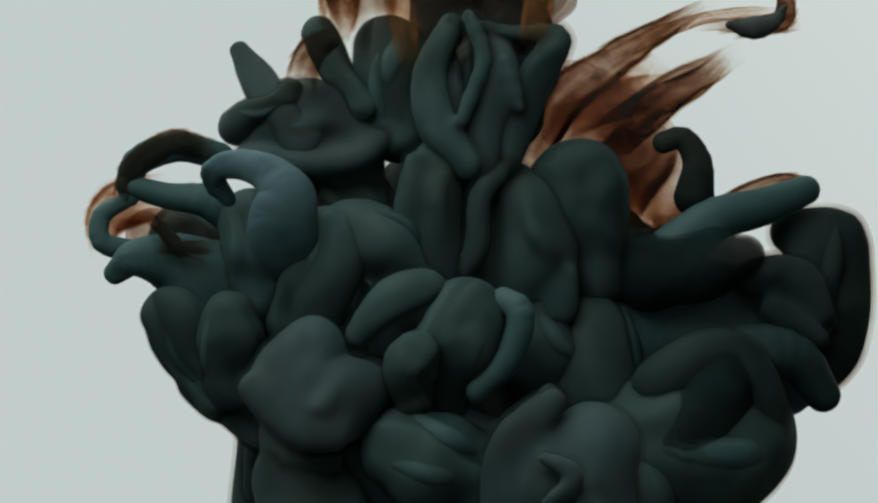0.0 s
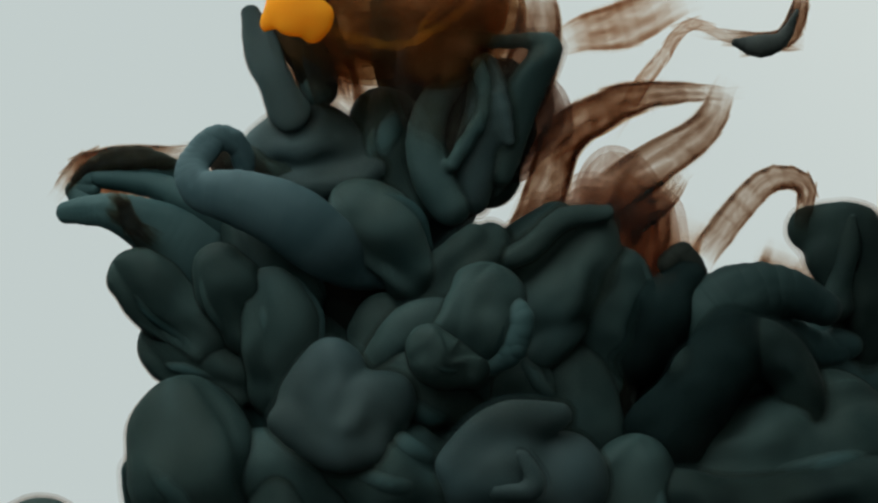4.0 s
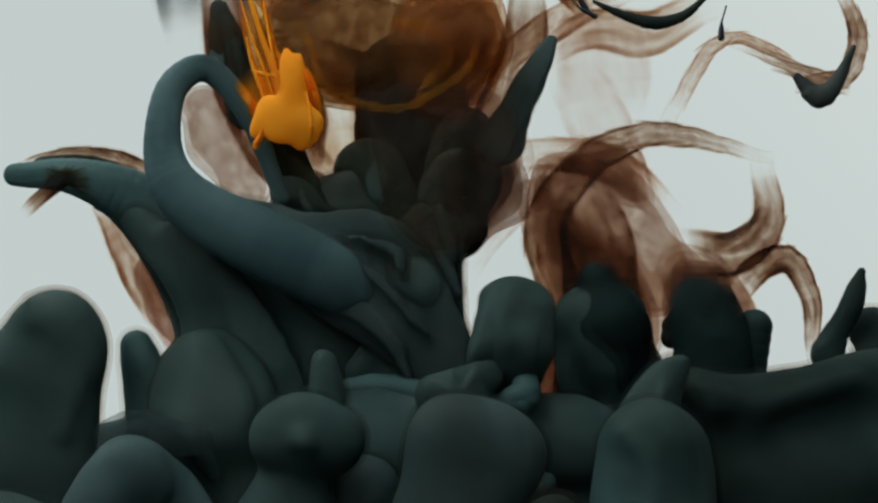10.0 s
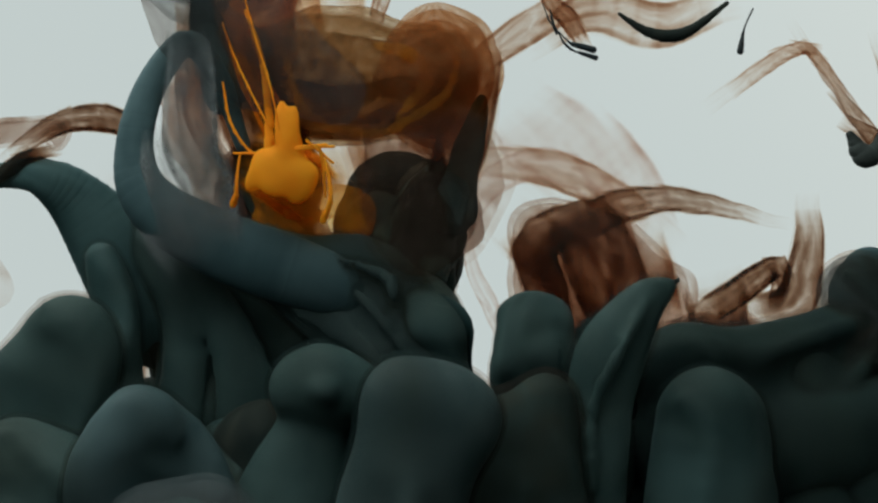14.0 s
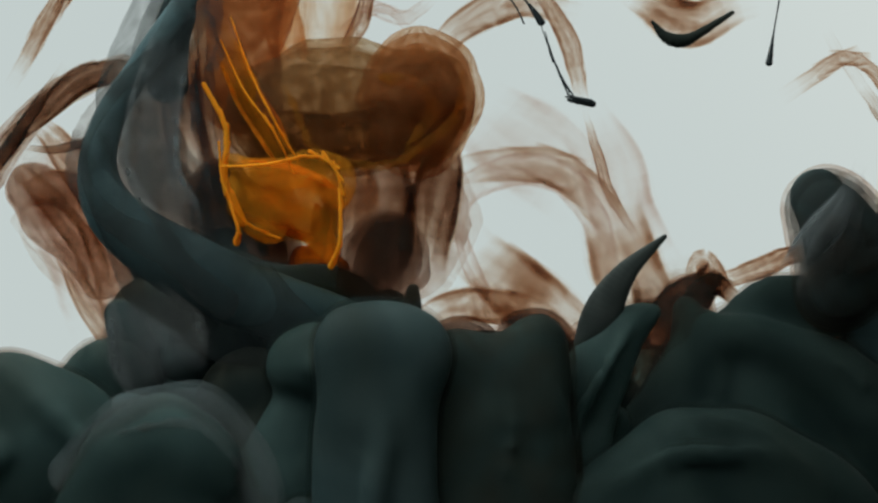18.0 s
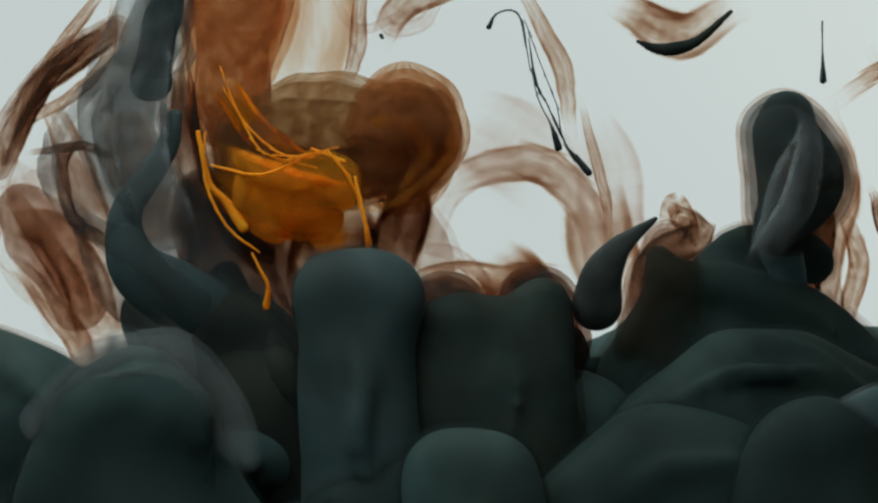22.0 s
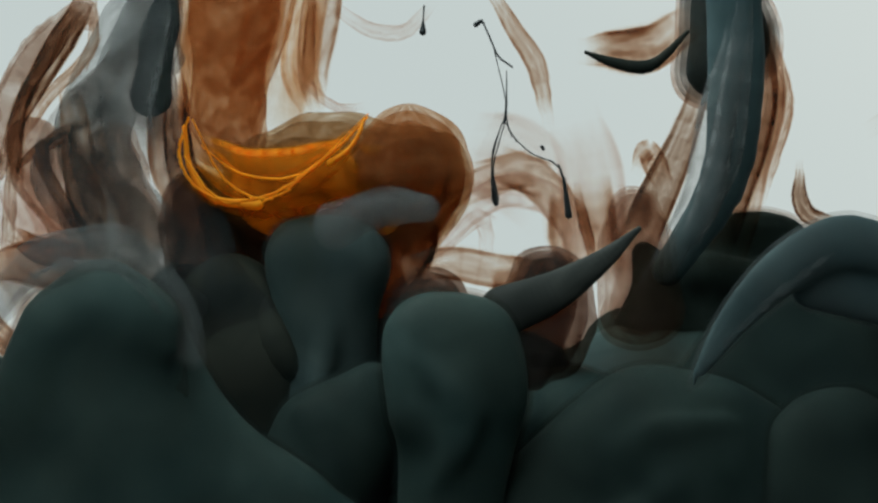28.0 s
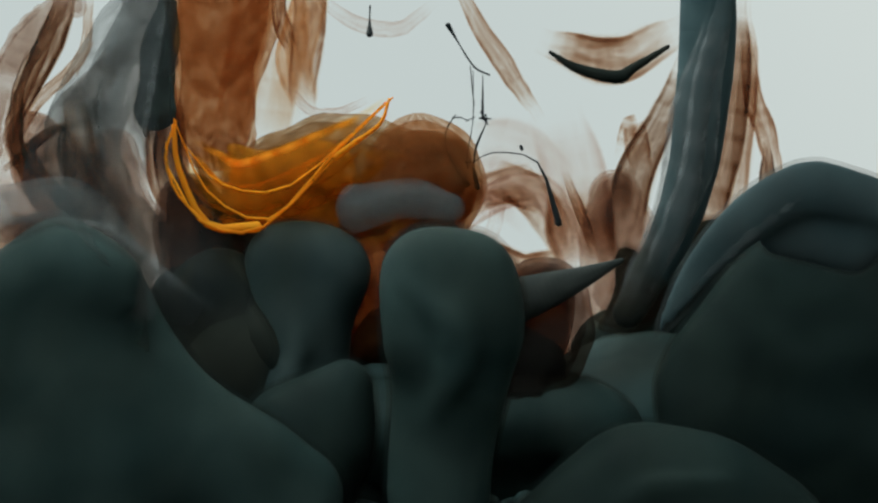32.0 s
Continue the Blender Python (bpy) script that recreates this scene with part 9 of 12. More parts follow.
    at("ink_film", 11, 21.4, 58, 18.9, 46.4, 15, 33.5, 9.8, 20.5)
    at("ink_film", 13, 15, 54.1, 11.8, 41.2, 8.5, 28.3, 4.7, 15.4)
    at("ink_film", 17, 2.1, 27, 0.8, 18, -0.5, 8.9, -1.8, -2.7)
    at("ink_film", 19, -0.5, 24.4, -1.8, 15.4, -3.1, 6.3, -4.4, -4)
    at("ink_film", 23, -8.3, 12.8, -8.3, 7.6, -9.6, 2.5, -10.9, -4)
    at("ink_film", 32, -0.5, 8.9, -1.8, 3.7, -3.1, -1.4, -5.7, -6.6)
    at("ink_film_2", 0, -18.2, 69.6, -20.8, 64.5, -22, 56.9, -23.3, 49.3)
    at("ink_film_2", 3, -30.9, 64.5, -27.1, 55.6, -23.3, 45.5, -20.8, 35.4)
    at("ink_film_2", 6, -44.9, 62, -42.3, 49.3, -37.3, 37.9, -30.9, 26.5)
    at("ink_film_2", 9, -48.7, 62, -46.8, 49.3, -43, 36.6, -37.3, 25.2)
    at("ink_film_2", 11, -52.5, 60.7, -50.6, 46.8, -47.4, 34.1, -42.3, 22.7)
    at("ink_film_2", 13, -55.6, 59.4, -53.7, 45.5, -50.6, 31.6, -44.9, 18.9)
    at("ink_film_2", 17, -58.8, 49.3, -57.5, 36.6, -55, 24, -49.9, 12.5)
    at("ink_film_2", 19, -60.1, 45.5, -58.8, 34.1, -56.3, 22.7, -51.2, 10)
    at("ink_film_2", 23, -60.1, 37.9, -58.8, 27.8, -56.3, 17.6, -52.5, 7.5)
    at("ink_film_2", 28, -61.3, 41.7, -61.3, 30.3, -60.1, 18.9, -57.5, 8.7)
    at("ink_film_2", 32, -62.6, 37.9, -62, 26.5, -60.1, 15.1, -56.3, 6.2)
    at("ink_film_3", 0, 41.6, 11.7, 44.2, 17, 46.9, 22.3, 49.5, 27.5)
    at("ink_film_3", 3, 44.2, -12, 45.6, -2.8, 46.9, 6.5, 46.9, 15.7)
    at("ink_film_3", 6, 36.3, -19.9, 39, -8, 41.6, 3.8, 46.9, 14.4)
    at("ink_film_3", 9, 39, -22.5, 39, -9.4, 39, 2.5, 35, 14.4)
    at("ink_film_3", 11, 40.3, -25.2, 39, -12, 36.3, 1.2, 29.8, 13)
    at("ink_film_3", 13, 44.2, -22.5, 41.6, -10.7, 36.3, 2.5, 28.4, 13)
    at("ink_film_3", 15.5, 46.9, -25.2, 44.2, -17.3, 40.3, -9.4, 36.3, -1.4)
    at("ink_film_3", 17, 46.9, -33.1, 45.6, -27.8, 42.9, -22.5, 40.3, -17.3)
    at("ink_film_3", 32, 46.9, -54.1, 45.6, -48.9, 42.9, -43.6, 40.3, -38.3)
    at("ink_film_4", 0, 27.6, 95.5, 28.8, 91.7, 30.1, 87.9, 31.4, 84.1)
    at("ink_film_4", 13, 22.4, 62.4, 26.3, 57.3, 30.1, 53.4, 32.7, 49.6)
    at("ink_film_4", 17, 21.2, 59.8, 26.3, 54.7, 30.1, 48.3, 32.7, 39.4)
    at("ink_film_4", 19, 23.1, 59.8, 27.6, 52.2, 30.7, 43.2, 32, 32.4)
    at("ink_film_4", 23, 17.3, 58.5, 23.1, 49.6, 27.6, 40.7, 29.1, 27.9)
    at("ink_film_4", 25, 14.8, 57.3, 21.2, 49.6, 26.3, 40.7, 27.6, 26.7)
    at("ink_film_4", 28, 12.2, 58.5, 17.3, 50.9, 22.4, 42, 24.4, 31.8)
    at("ink_film_4", 30, 9.7, 58.5, 14.8, 49.6, 20.5, 42, 22.7, 32.4)
    at("ink_film_4", 32, 4.6, 59.8, 9.7, 50.9, 15.4, 42, 21.2, 33)
    at("ink_film_5", 0, 15.1, 97.4, 22.9, 100, 30.7, 101.3, 38.5, 102.6)
    at("ink_film_5", 9, 15.1, 45.4, 22.9, 51.9, 32, 57.1, 42.4, 61)
    at("ink_film_5", 13, 9.9, 41.5, 19, 49.3, 29.4, 55.8, 42.4, 59.7)
    at("ink_film_5", 17, 2.1, 45.4, 9.9, 53.2, 19, 57.7, 29.4, 55.8)
    at("ink_film_5", 19, -1.8, 49.3, 7.3, 56.4, 19, 59.7, 29.4, 57.1)
    at("ink_film_5", 23, -16.1, 50.6, -12.2, 58.4, -3.1, 63.6, 7.3, 66.2)
    at("ink_film_5", 28, -29.1, 37.6, -27.8, 50.6, -26.5, 62.3, -23.9, 71.4)
    at("ink_film_5", 32, -31.7, 33.7, -31.1, 46.7, -30.4, 58.4, -29.1, 70.1)
    at("ink_film_6", 0, -21.3, 97.4, -18.7, 89.6, -16.1, 81.8)
    at("ink_film_6", 6, -29.1, 66.2, -25.2, 58.4, -21.3, 50.6)
    at("ink_film_6", 9, -23.9, 40.2, -22.6, 29.8, -23.9, 18.1)
    at("ink_film_6", 11, -26.5, 32.4, -25.2, 22, -23.9, 11.6)
    at("ink_film_6", 13, -26.5, 28.5, -23.9, 19.4, -22.6, 9)
    at("ink_film_6", 17, -21.3, 22, -20, 14.2, -18.7, 6.4)
    at("ink_film_6", 23, -40.8, 12.9, -34.3, 9, -25.2, 6.4)
    at("ink_film_6", 28, -17.4, 1.2, -14.8, -6.6, -13.5, -15.7)
    at("ink_film_6", 32, -18.7, 1.2, -16.1, -6.6, -16.1, -14.4)
    at("ink_film_7", 0, -64.1, 9.1, -61.5, 7.8, -58.8, 6.5, -56.2, 5.2)
    at("ink_film_7", 9, -66.8, -1.5, -64.1, -6.8, -61.5, -12.1, -58.8, -17.4)
    at("ink_film_7", 13, -65.5, 1.2, -62.8, -5.4, -60.2, -12.1, -57.5, -18.7)
    at("ink_film_7", 15, -77.4, 9.1, -73.4, 3.8, -68.1, -2.8, -62.8, -10.7)
    at("ink_film_7", 17, -98.6, 19.7, -92, 11.8, -84, 1.2, -77.4, -12.1)
    at("ink_film_7", 19, -99.9, 17.1, -93.3, 7.8, -85.3, -4.1, -81.4, -20)
    at("ink_film_7", 21, -101.2, 15.8, -95.9, 5.2, -88, -5.4, -82.7, -20)
    at("ink_film_7", 23, -102.6, 15.8, -97.3, 3.8, -90.6, -6.8, -85.3, -18.7)
    at("ink_film_7", 25, -103.9, 6.5, -98.6, -0.1, -92, -6.8, -84, -12.1)
    at("ink_film_7", 28, -105.2, 19.7, -101.2, 11.8, -95.9, 3.8, -89.3, -2.8)
    at("ink_film_7", 32, -103.9, 22.4, -101.2, 14.4, -95.9, 7.8, -89.3, 2.5)
    at("ink_film_8", 0, -49.5, 117.8, -48.3, 108.5, -47.2, 99.1, -46.3, 90.4)
    at("ink_film_8", 10, -50.7, 94.5, -49.5, 85.1, -48.3, 75.8, -47.5, 66.9)
    at("ink_film_8", 13, -51.8, 45.4, -50.7, 36.1, -49.5, 26.7, -47.5, 17.5)
    at("ink_film_8", 17, -55.4, 45.4, -57.7, 32.6, -57.7, 18.6, -52.2, 5.8)
    at("ink_film_8", 19, -56.5, 45.4, -60, 32.6, -60, 17.4, -53.4, 2.2)
    at("ink_film_8", 23, -60, 52.4, -62.4, 37.3, -62.4, 20.9, -55.7, 3.4)
    at("ink_film_8", 25, -60, 50.1, -63.5, 38.4, -64.7, 24.4, -60.4, 8.1)
    at("ink_film_8", 28, -60, 54.8, -62.4, 43.1, -64.7, 31.4, -64, 17.5)
    at("ink_film_8", 32, -61.2, 54.8, -63.5, 43.1, -65.3, 30.2, -66.3, 16.3)
    at("ink_film_9", 0, 103.9, -64.4, 105, -73.6, 107, -83.5, 107.7, -93.5)
    at("ink_film_9", 10.5, 103.9, -64.4, 105, -73.6, 107, -83.5, 107.7, -93.5)
    at("ink_film_9", 13, 103.9, -17.5, 105, -26.8, 107, -36.3, 107.7, -46)
    at("ink_film_9", 17, 86.5, 11.5, 83, 5.7, 81.3, 1.1, 79.5, -3.6)
    at("ink_film_9", 19, 85.3, 18.4, 83, 10.3, 77.8, 3.4, 72.4, -2.5)
    at("ink_film_9", 23, 71.4, 33.5, 73.7, 21.9, 71.9, 10.4, 65.4, 1.1)
    at("ink_film_9", 25, 65.6, 41.6, 67.9, 26.6, 66.1, 12.7, 58.3, 1.1)
    at("ink_film_9", 28, 63.3, 54.4, 62.1, 35.8, 59.1, 17.4, 52.5, 1.1)
    at("ink_film_9", 32, 59.8, 54.4, 56.4, 37, 53.3, 15.1, 44.2, -6)
    at("ink_film_10", 0, 105.9, -73.1, 108.5, -83.3, 109.7, -93.4, 111, -103.5)
    at("ink_film_10", 10.5, 105.9, -73.1, 108.5, -83.3, 109.7, -93.4, 111, -103.5)
    at("ink_film_10", 13, 105.9, -21.7, 108.5, -31.8, 109.7, -41.9, 111, -52.1)
    at("ink_film_10", 17, 98.3, 3.7, 97.1, -6.5, 95.8, -16.6, 94.5, -26.7)
    at("ink_film_10", 19, 95.8, 3.7, 94.5, -6.5, 93.3, -16.6, 93.3, -26.7)
    at("ink_film_10", 21, 88.2, 8.7, 86.9, -0.1, 84.4, -9, 83.1, -19.1)
    at("ink_film_10", 23, 80.6, 18.9, 83.1, 8.7, 80.6, -1.4, 78.1, -11.5)
    at("ink_film_10", 25, 75.5, 31.6, 76.8, 18.9, 74.3, 6.2, 70.5, -5.2)
    at("ink_film_10", 28, 70.5, 51.8, 71.7, 35.4, 67.9, 18.9, 61.6, 1.1)
    at("ink_film_10", 32, 66.7, 54.4, 65.4, 37.9, 62.9, 20.1, 57.8, 1.1)
    at("ink_film_11", 0, 68.3, -70.9, 69.5, -68.4, 68.3, -70.9, 65.8, -75.9)
    at("ink_film_11", 10.5, 68.3, -70.9, 69.5, -68.4, 68.3, -70.9, 65.8, -75.9)
    at("ink_film_11", 13, 68.3, -21.4, 69.5, -18.9, 68.3, -21.4, 65.8, -26.4)
    at("ink_film_11", 17, 58.3, -8.9, 60.8, -5.8, 63.3, -7.6, 65.8, -11.4)
    at("ink_film_11", 19, 54.5, -2.6, 57, 1.8, 58.9, -1.4, 60.8, -5.1)
    at("ink_film_11", 21, 51.4, 3.6, 53.9, 8, 55.8, 4.9, 57, 1.1)
    at("ink_film_11", 23, 49.5, 7.4, 51.4, 13, 53.9, 9.9, 57, 6.1)
    at("ink_film_11", 25, 47, 13.6, 48.9, 17.4, 52, 14.9, 54.5, 9.9)
    at("ink_film_11", 28, 44.5, 18.6, 46.4, 22.4, 48.3, 19.9, 50.8, 14.9)
    at("ink_film_11", 32, 40.8, 22.4, 43.3, 28, 44.5, 23.6, 45.8, 18.6)
    at("ink_film_12", 0, 117.6, -19.4, 120.2, -24.5, 122.7, -29.7, 125.3, -34.8)
    at("ink_film_12", 19, 107.3, 14, 109.9, 8.9, 112.5, 3.7, 115, -1.4)
    at("ink_film_12", 23, 96.4, 13.4, 98.3, 8.9, 100.9, 3.7, 104.8, -0.1)
    at("ink_film_12", 25, 90.6, 15.3, 93.2, 10.1, 97.1, 6.3, 102.2, 2.4)
    at("ink_film_12", 28, 82.7, 19.1, 82.9, 12.7, 85.5, 8.2, 91.9, 6.3)
    at("ink_film_12", 30, 78.6, 21.7, 78.8, 14, 81.6, 10.1, 86.8, 8.9)
    at("ink_film_12", 32, 75.2, 24.3, 75.5, 17.8, 76.5, 12.7, 80.4, 10.1)
    at("orange_ink_thread", 0, -21.5, 87.5, -19.1, 87.2, -16.8, 87.2, -14.4, 87.2, -12.1, 87.5)
    at("orange_ink_thread", 6, -35.5, 51.3, -33, 49.9, -30.7, 48.8, -28.4, 47.6, -27.3, 45.4)
    at("orange_ink_thread", 9, -36.7, 41.9, -34.2, 40.6, -31.9, 39.4, -29.6, 36, -27.9, 32.6)
    at("orange_ink_thread", 13, -41.1, 21.8, -34.2, 21.8, -28.4, 22.2, -25.5, 22.6, -24.5, 16.2)
    at("orange_ink_thread", 17, -44.6, 18.6, -35.4, 18.7, -26.1, 19.7, -21.6, 13.8, -21.5, 2.2)
    at("orange_ink_thread", 19, -45.8, 17.4, -36.5, 17.8, -24.3, 19.9, -19.8, 13.8, -20.1, -1.3)
    at("orange_ink_thread", 21, -47.2, 18.6, -38.9, 16.8, -26.1, 19.7, -19.1, 15, -16.8, 6.9)
    at("orange_ink_thread", 23, -46.6, 16.2, -35.4, 15, -22.6, 21.4, -17.9, 15, -14.2, 4.6)
    at("orange_ink_thread", 25, -48.3, 13.9, -36.5, 13.8, -22.6, 22.6, -17.9, 22, -13.3, 8.1)
    at("orange_ink_thread", 28, -53, 19.7, -45.8, 10.9, -34.2, 12.1, -22.6, 20.2, -15.6, 27.3)
    at("orange_ink_thread", 30, -54.8, 17.4, -48.2, 8, -36.5, 7.4, -22.6, 18.5, -12.1, 29.7)
    at("orange_ink_thread", 32, -56.5, 17.4, -49.3, 6.3, -36.5, 5.1, -21.4, 20.8, -9.8, 32)
    at("orange_ink_thread_2", 0, -26.3, 90.4, -26.3, 88.1, -26.3, 85.7, -26.3, 83.4)
    at("orange_ink_thread_2", 6, -37.5, 59.9, -37.5, 55.2, -36.9, 50.5, -35.8, 45.7)
    at("orange_ink_thread_2", 9, -38.7, 45.7, -38.1, 41, -36.9, 35.2, -35.8, 30.5)
    at("orange_ink_thread_2", 13, -45.2, 39.9, -43.4, 32.8, -39.3, 26.9, -34.6, 23.4)
    at("orange_ink_thread_2", 17, -45.6, 22.5, -44.6, 14, -40.5, 6.4, -34, 4)
    at("orange_ink_thread_2", 19, -47.2, 23.4, -46.1, 14, -41.6, 6.4, -33.4, 2.2)
    at("orange_ink_thread_2", 21, -48.7, 24.6, -48.1, 14, -42.8, 4.6, -35.8, -0.1)
    at("orange_ink_thread_2", 23, -49.6, 25.2, -50.1, 16.3, -46.9, 8.1, -40.5, 2.2)
    at("orange_ink_thread_2", 25, -51, 26.3, -51.6, 17.5, -48.7, 14, -45.2, 13.4)
    at("orange_ink_thread_2", 28, -52.8, 27.5, -54.6, 20.5, -51.6, 14, -45.2, 10.2)
    at("orange_ink_thread_2", 30, -54.3, 28.1, -56, 19.9, -53.4, 12.8, -46.3, 7.5)
    at("orange_ink_thread_2", 32, -55.5, 26.9, -57.4, 19.9, -54.6, 11.6, -47.5, 5.2)
    at("ink_film_13", 0, -3.1, 84.9, -3.1, 74.5, -3.1, 64, -3.1, 53.5)
    at("ink_film_13", 3, -11, 66.6, -11, 53.5, -9.7, 41.7, -7.1, 30)
    at("ink_film_13", 6, -13.6, 53.5, -12.3, 43.1, -11, 32.6, -8.4, 20.8)
    at("ink_film_13", 9, -12.3, 44.4, -11, 33.9, -9.7, 23.4, -7.1, 11.6)
    at("ink_film_13", 11, -11, 39.1, -9.7, 28.7, -8.4, 18.2, -7.1, 6.4)
    at("ink_film_13", 13, -8.4, 32.6, -7.7, 23.4, -7.1, 14.3, -5.8, 3.8)
    at("ink_film_13", 17, -14.9, 23.4, -14.9, 15.6, -14.9, 6.4, -14.9, -2.7)
    at("ink_film_13", 19, -17.5, 20.8, -17.5, 13, -17.5, 5.1, -17.5, -4.1)
    at("ink_film_13", 23, -26.7, 9, -28, 2.5, -29.3, -4.1, -30.6, -11.9)
    at("ink_film_13", 28, -37.2, 6.4, -39.8, -0.1, -42.4, -8, -45, -17.1)
    at("ink_film_13", 32, -39.8, 6.4, -42.4, -1.4, -45, -9.3, -47.6, -18.5)
    at("ink_skirt", 0, -8, -11.3, -5.5, -21.2, -3, -33.9)
    at("ink_skirt", 3, -8, -13.8, -5.5, -23.7, -3, -36.4)
    at("ink_skirt", 6, -20.4, -28.7, -17.9, -38.6, -15.4, -51.3)
    at("ink_skirt", 9, -15.4, -36.2, -12.9, -46.1, -10.4, -58.8)
    at("ink_skirt", 13, -12.9, -38.6, -10.4, -48.5, -7.9, -61.2)
    at("ink_skirt", 32, -12.9, -56, -10.4, -65.9, -7.9, -78.6)
    at("ink_skirt_2", 0, -32.2, -14.1, -27.1, -24.2, -22.2, -37.1)
    at("ink_skirt_2", 2.5, -39.8, -12.8, -34.7, -24.2, -29.8, -37.1)
    at("ink_skirt_2", 6, -46.1, -29.3, -41, -40.7, -36.1, -53.6)
    at("ink_skirt_2", 9, -46.1, -39.4, -41, -50.8, -36.1, -63.7)
    at("ink_skirt_2", 32, -46.1, -57.2, -41, -68.6, -36.1, -81.5)
    at("ink_film_14", 0, -23.6, 96.2, -23.6, 91, -23.6, 85.9, -23.6, 80.8)
    at("ink_film_14", 9, -39, 49.9, -36.5, 41, -33.9, 32, -31.3, 23)
    at("ink_film_14", 13, -41.6, 34.5, -39, 24.3, -36.5, 15.3, -33.9, 6.3)
    at("ink_film_14", 17, -36.5, 25.5, -35.2, 15.3, -33.9, 6.3, -31.3, -2.7)
    at("ink_film_14", 19, -39, 24.3, -36.5, 14, -35.2, 5, -32.6, -4)
    at("ink_film_14", 23, -40.3, 21.7, -39, 12.7, -37.7, 3.7, -36.5, -5.3)
    at("ink_film_14", 28, -49.3, 16.6, -46.7, 7.6, -44.2, -1.4, -41.6, -10.4)
    at("ink_film_14", 32, -50.6, 15.3, -48, 6.3, -45.4, -2.7, -42.9, -11.7)
    at("ink_film_15", 0, 47.1, -71, 47.1, -76.1, 47.1, -81.3, 47.1, -86.4)
    at("ink_film_15", 3, 47.1, -58.1, 47.1, -63.2, 47.1, -68.4, 47.1, -73.5)
    at("ink_film_15", 6, 44.6, 6.3, 45.2, -4, 45.9, -14.3, 47.1, -25.9)
    at("ink_film_15", 9, 38.1, 6.3, 39.4, -4, 40.1, -14.3, 40.7, -24.6)
    at("ink_film_15", 11, 36.8, -2.7, 38.1, -11.7, 39.4, -20.7, 40.7, -29.8)
    at("ink_film_15", 13, 36.8, -14.3, 38.1, -22, 39.4, -29.8, 40.7, -37.5)
    at("ink_film_15", 17, 36.8, -40.1, 38.1, -45.2, 39.4, -50.4, 40.7, -55.5)
    at("ink_film_15", 32, 36.8, -52.9, 38.1, -58.1, 39.4, -63.2, 40.7, -68.4)
    at("ink_film_16", 0, 66.5, -71, 66.5, -76.1, 66.5, -81.3, 66.5, -86.4)
    at("ink_film_16", 3, 66.5, -58.1, 66.5, -63.2, 66.5, -68.4, 66.5, -73.5)
    at("ink_film_16", 6, 65.2, -11.7, 66.5, -19.4, 67.7, -27.2, 67.7, -34.9)
    at("ink_film_16", 9, 65.2, -4, 67.7, -13, 69, -22, 69, -31)
    at("ink_film_16", 11, 61.3, -6.6, 63.9, -15.6, 66.5, -23.3, 67.7, -32.3)
    at("ink_film_16", 13, 65.2, -27.2, 66.5, -32.3, 67.7, -37.5, 67.7, -42.6)
    at("ink_film_16", 32, 65.2, -52.9, 66.5, -58.1, 67.7, -63.2, 67.7, -68.4)
    at("ink_cloud_3", 0, 21.3, -72.7, 20.1, -82.3, 18.9, -92)
    at("ink_cloud_3", 10.5, 21.3, -72.7, 20.1, -82.3, 18.9, -92)
    at("ink_cloud_3", 13, 21.3, -42.4, 20.1, -52.1, 18.9, -61.8)
    at("ink_cloud_3", 17, 20.7, -21.6, 19.8, -31.6, 18.9, -42.4)
    at("ink_cloud_3", 19, 21.9, -17, 20.7, -26.7, 19.5, -37.6)
    at("ink_cloud_3", 21, 22.2, -12.2, 21.3, -21.9, 20.1, -32.8)
    at("ink_cloud_3", 23, 21.9, -8.6, 20.7, -18.3, 19.5, -29.1)
    at("ink_cloud_3", 25, 23.1, -5, 21.3, -14.6, 19.5, -25.5)
    at("ink_cloud_3", 28, 24.3, -6.2, 21.9, -15.8, 20.1, -26.7)
    at("ink_cloud_3", 32, 23.7, -8.6, 21.3, -18.3, 20.1, -29.1)
    at("ink_cloud_4", 0, 4.4, -82.9, 4.4, -92.7, 4.4, -102.4)
    at("ink_cloud_4", 10.5, 4.4, -82.9, 4.4, -92.7, 4.4, -102.4)
    at("ink_cloud_4", 13, 4.4, -54.9, 4.4, -64.6, 4.4, -74.4)
    at("ink_cloud_4", 17, 5.6, -25.7, 6.8, -36.6, 8, -47.6)
    at("ink_cloud_4", 19, 3.2, -18.4, 4.4, -29.3, 5.6, -40.3)
    at("ink_cloud_4", 21, 1.9, -13.5, 3.2, -24.5, 4.4, -35.4)
    at("ink_cloud_4", 23, 0.1, -11.1, 1.9, -22, 3.2, -33)
    at("ink_cloud_4", 25, -1.7, -9.9, 0.7, -20.8, 1.9, -31.8)
    at("ink_cloud_4", 28, -2.9, -11.1, 0.7, -22, 1.9, -33)
    at("ink_cloud_4", 32, -1.7, -8.6, 0.7, -19.6, 1.9, -30.6)
    at("ink_cloud_5", 0, 21, 64.5, 19.8, 56.9, 17.2, 49.3)
    at("ink_cloud_5", 3, 22.3, 40.4, 19.8, 32.8, 16, 26.5)
    at("ink_cloud_5", 6, 16, 28.4, 15.3, 22.7, 13.4, 16.3)
    at("ink_cloud_5", 9, 12.8, 20.1, 10.9, 15.7, 8.4, 10)
    at("ink_cloud_5", 11, 9.6, 15.1, 7.1, 10.6, 3.3, 4.9)
    at("ink_cloud_5", 13, 3.3, 12.5, 2, 7.5, -0.5, 2.4)
    at("ink_cloud_5", 17, -8.1, 3.7, -10.6, -0.1, -11.9, -5.2)
    at("ink_cloud_5", 23, -23.3, -9, -24.6, -14.1, -25.9, -19.1)
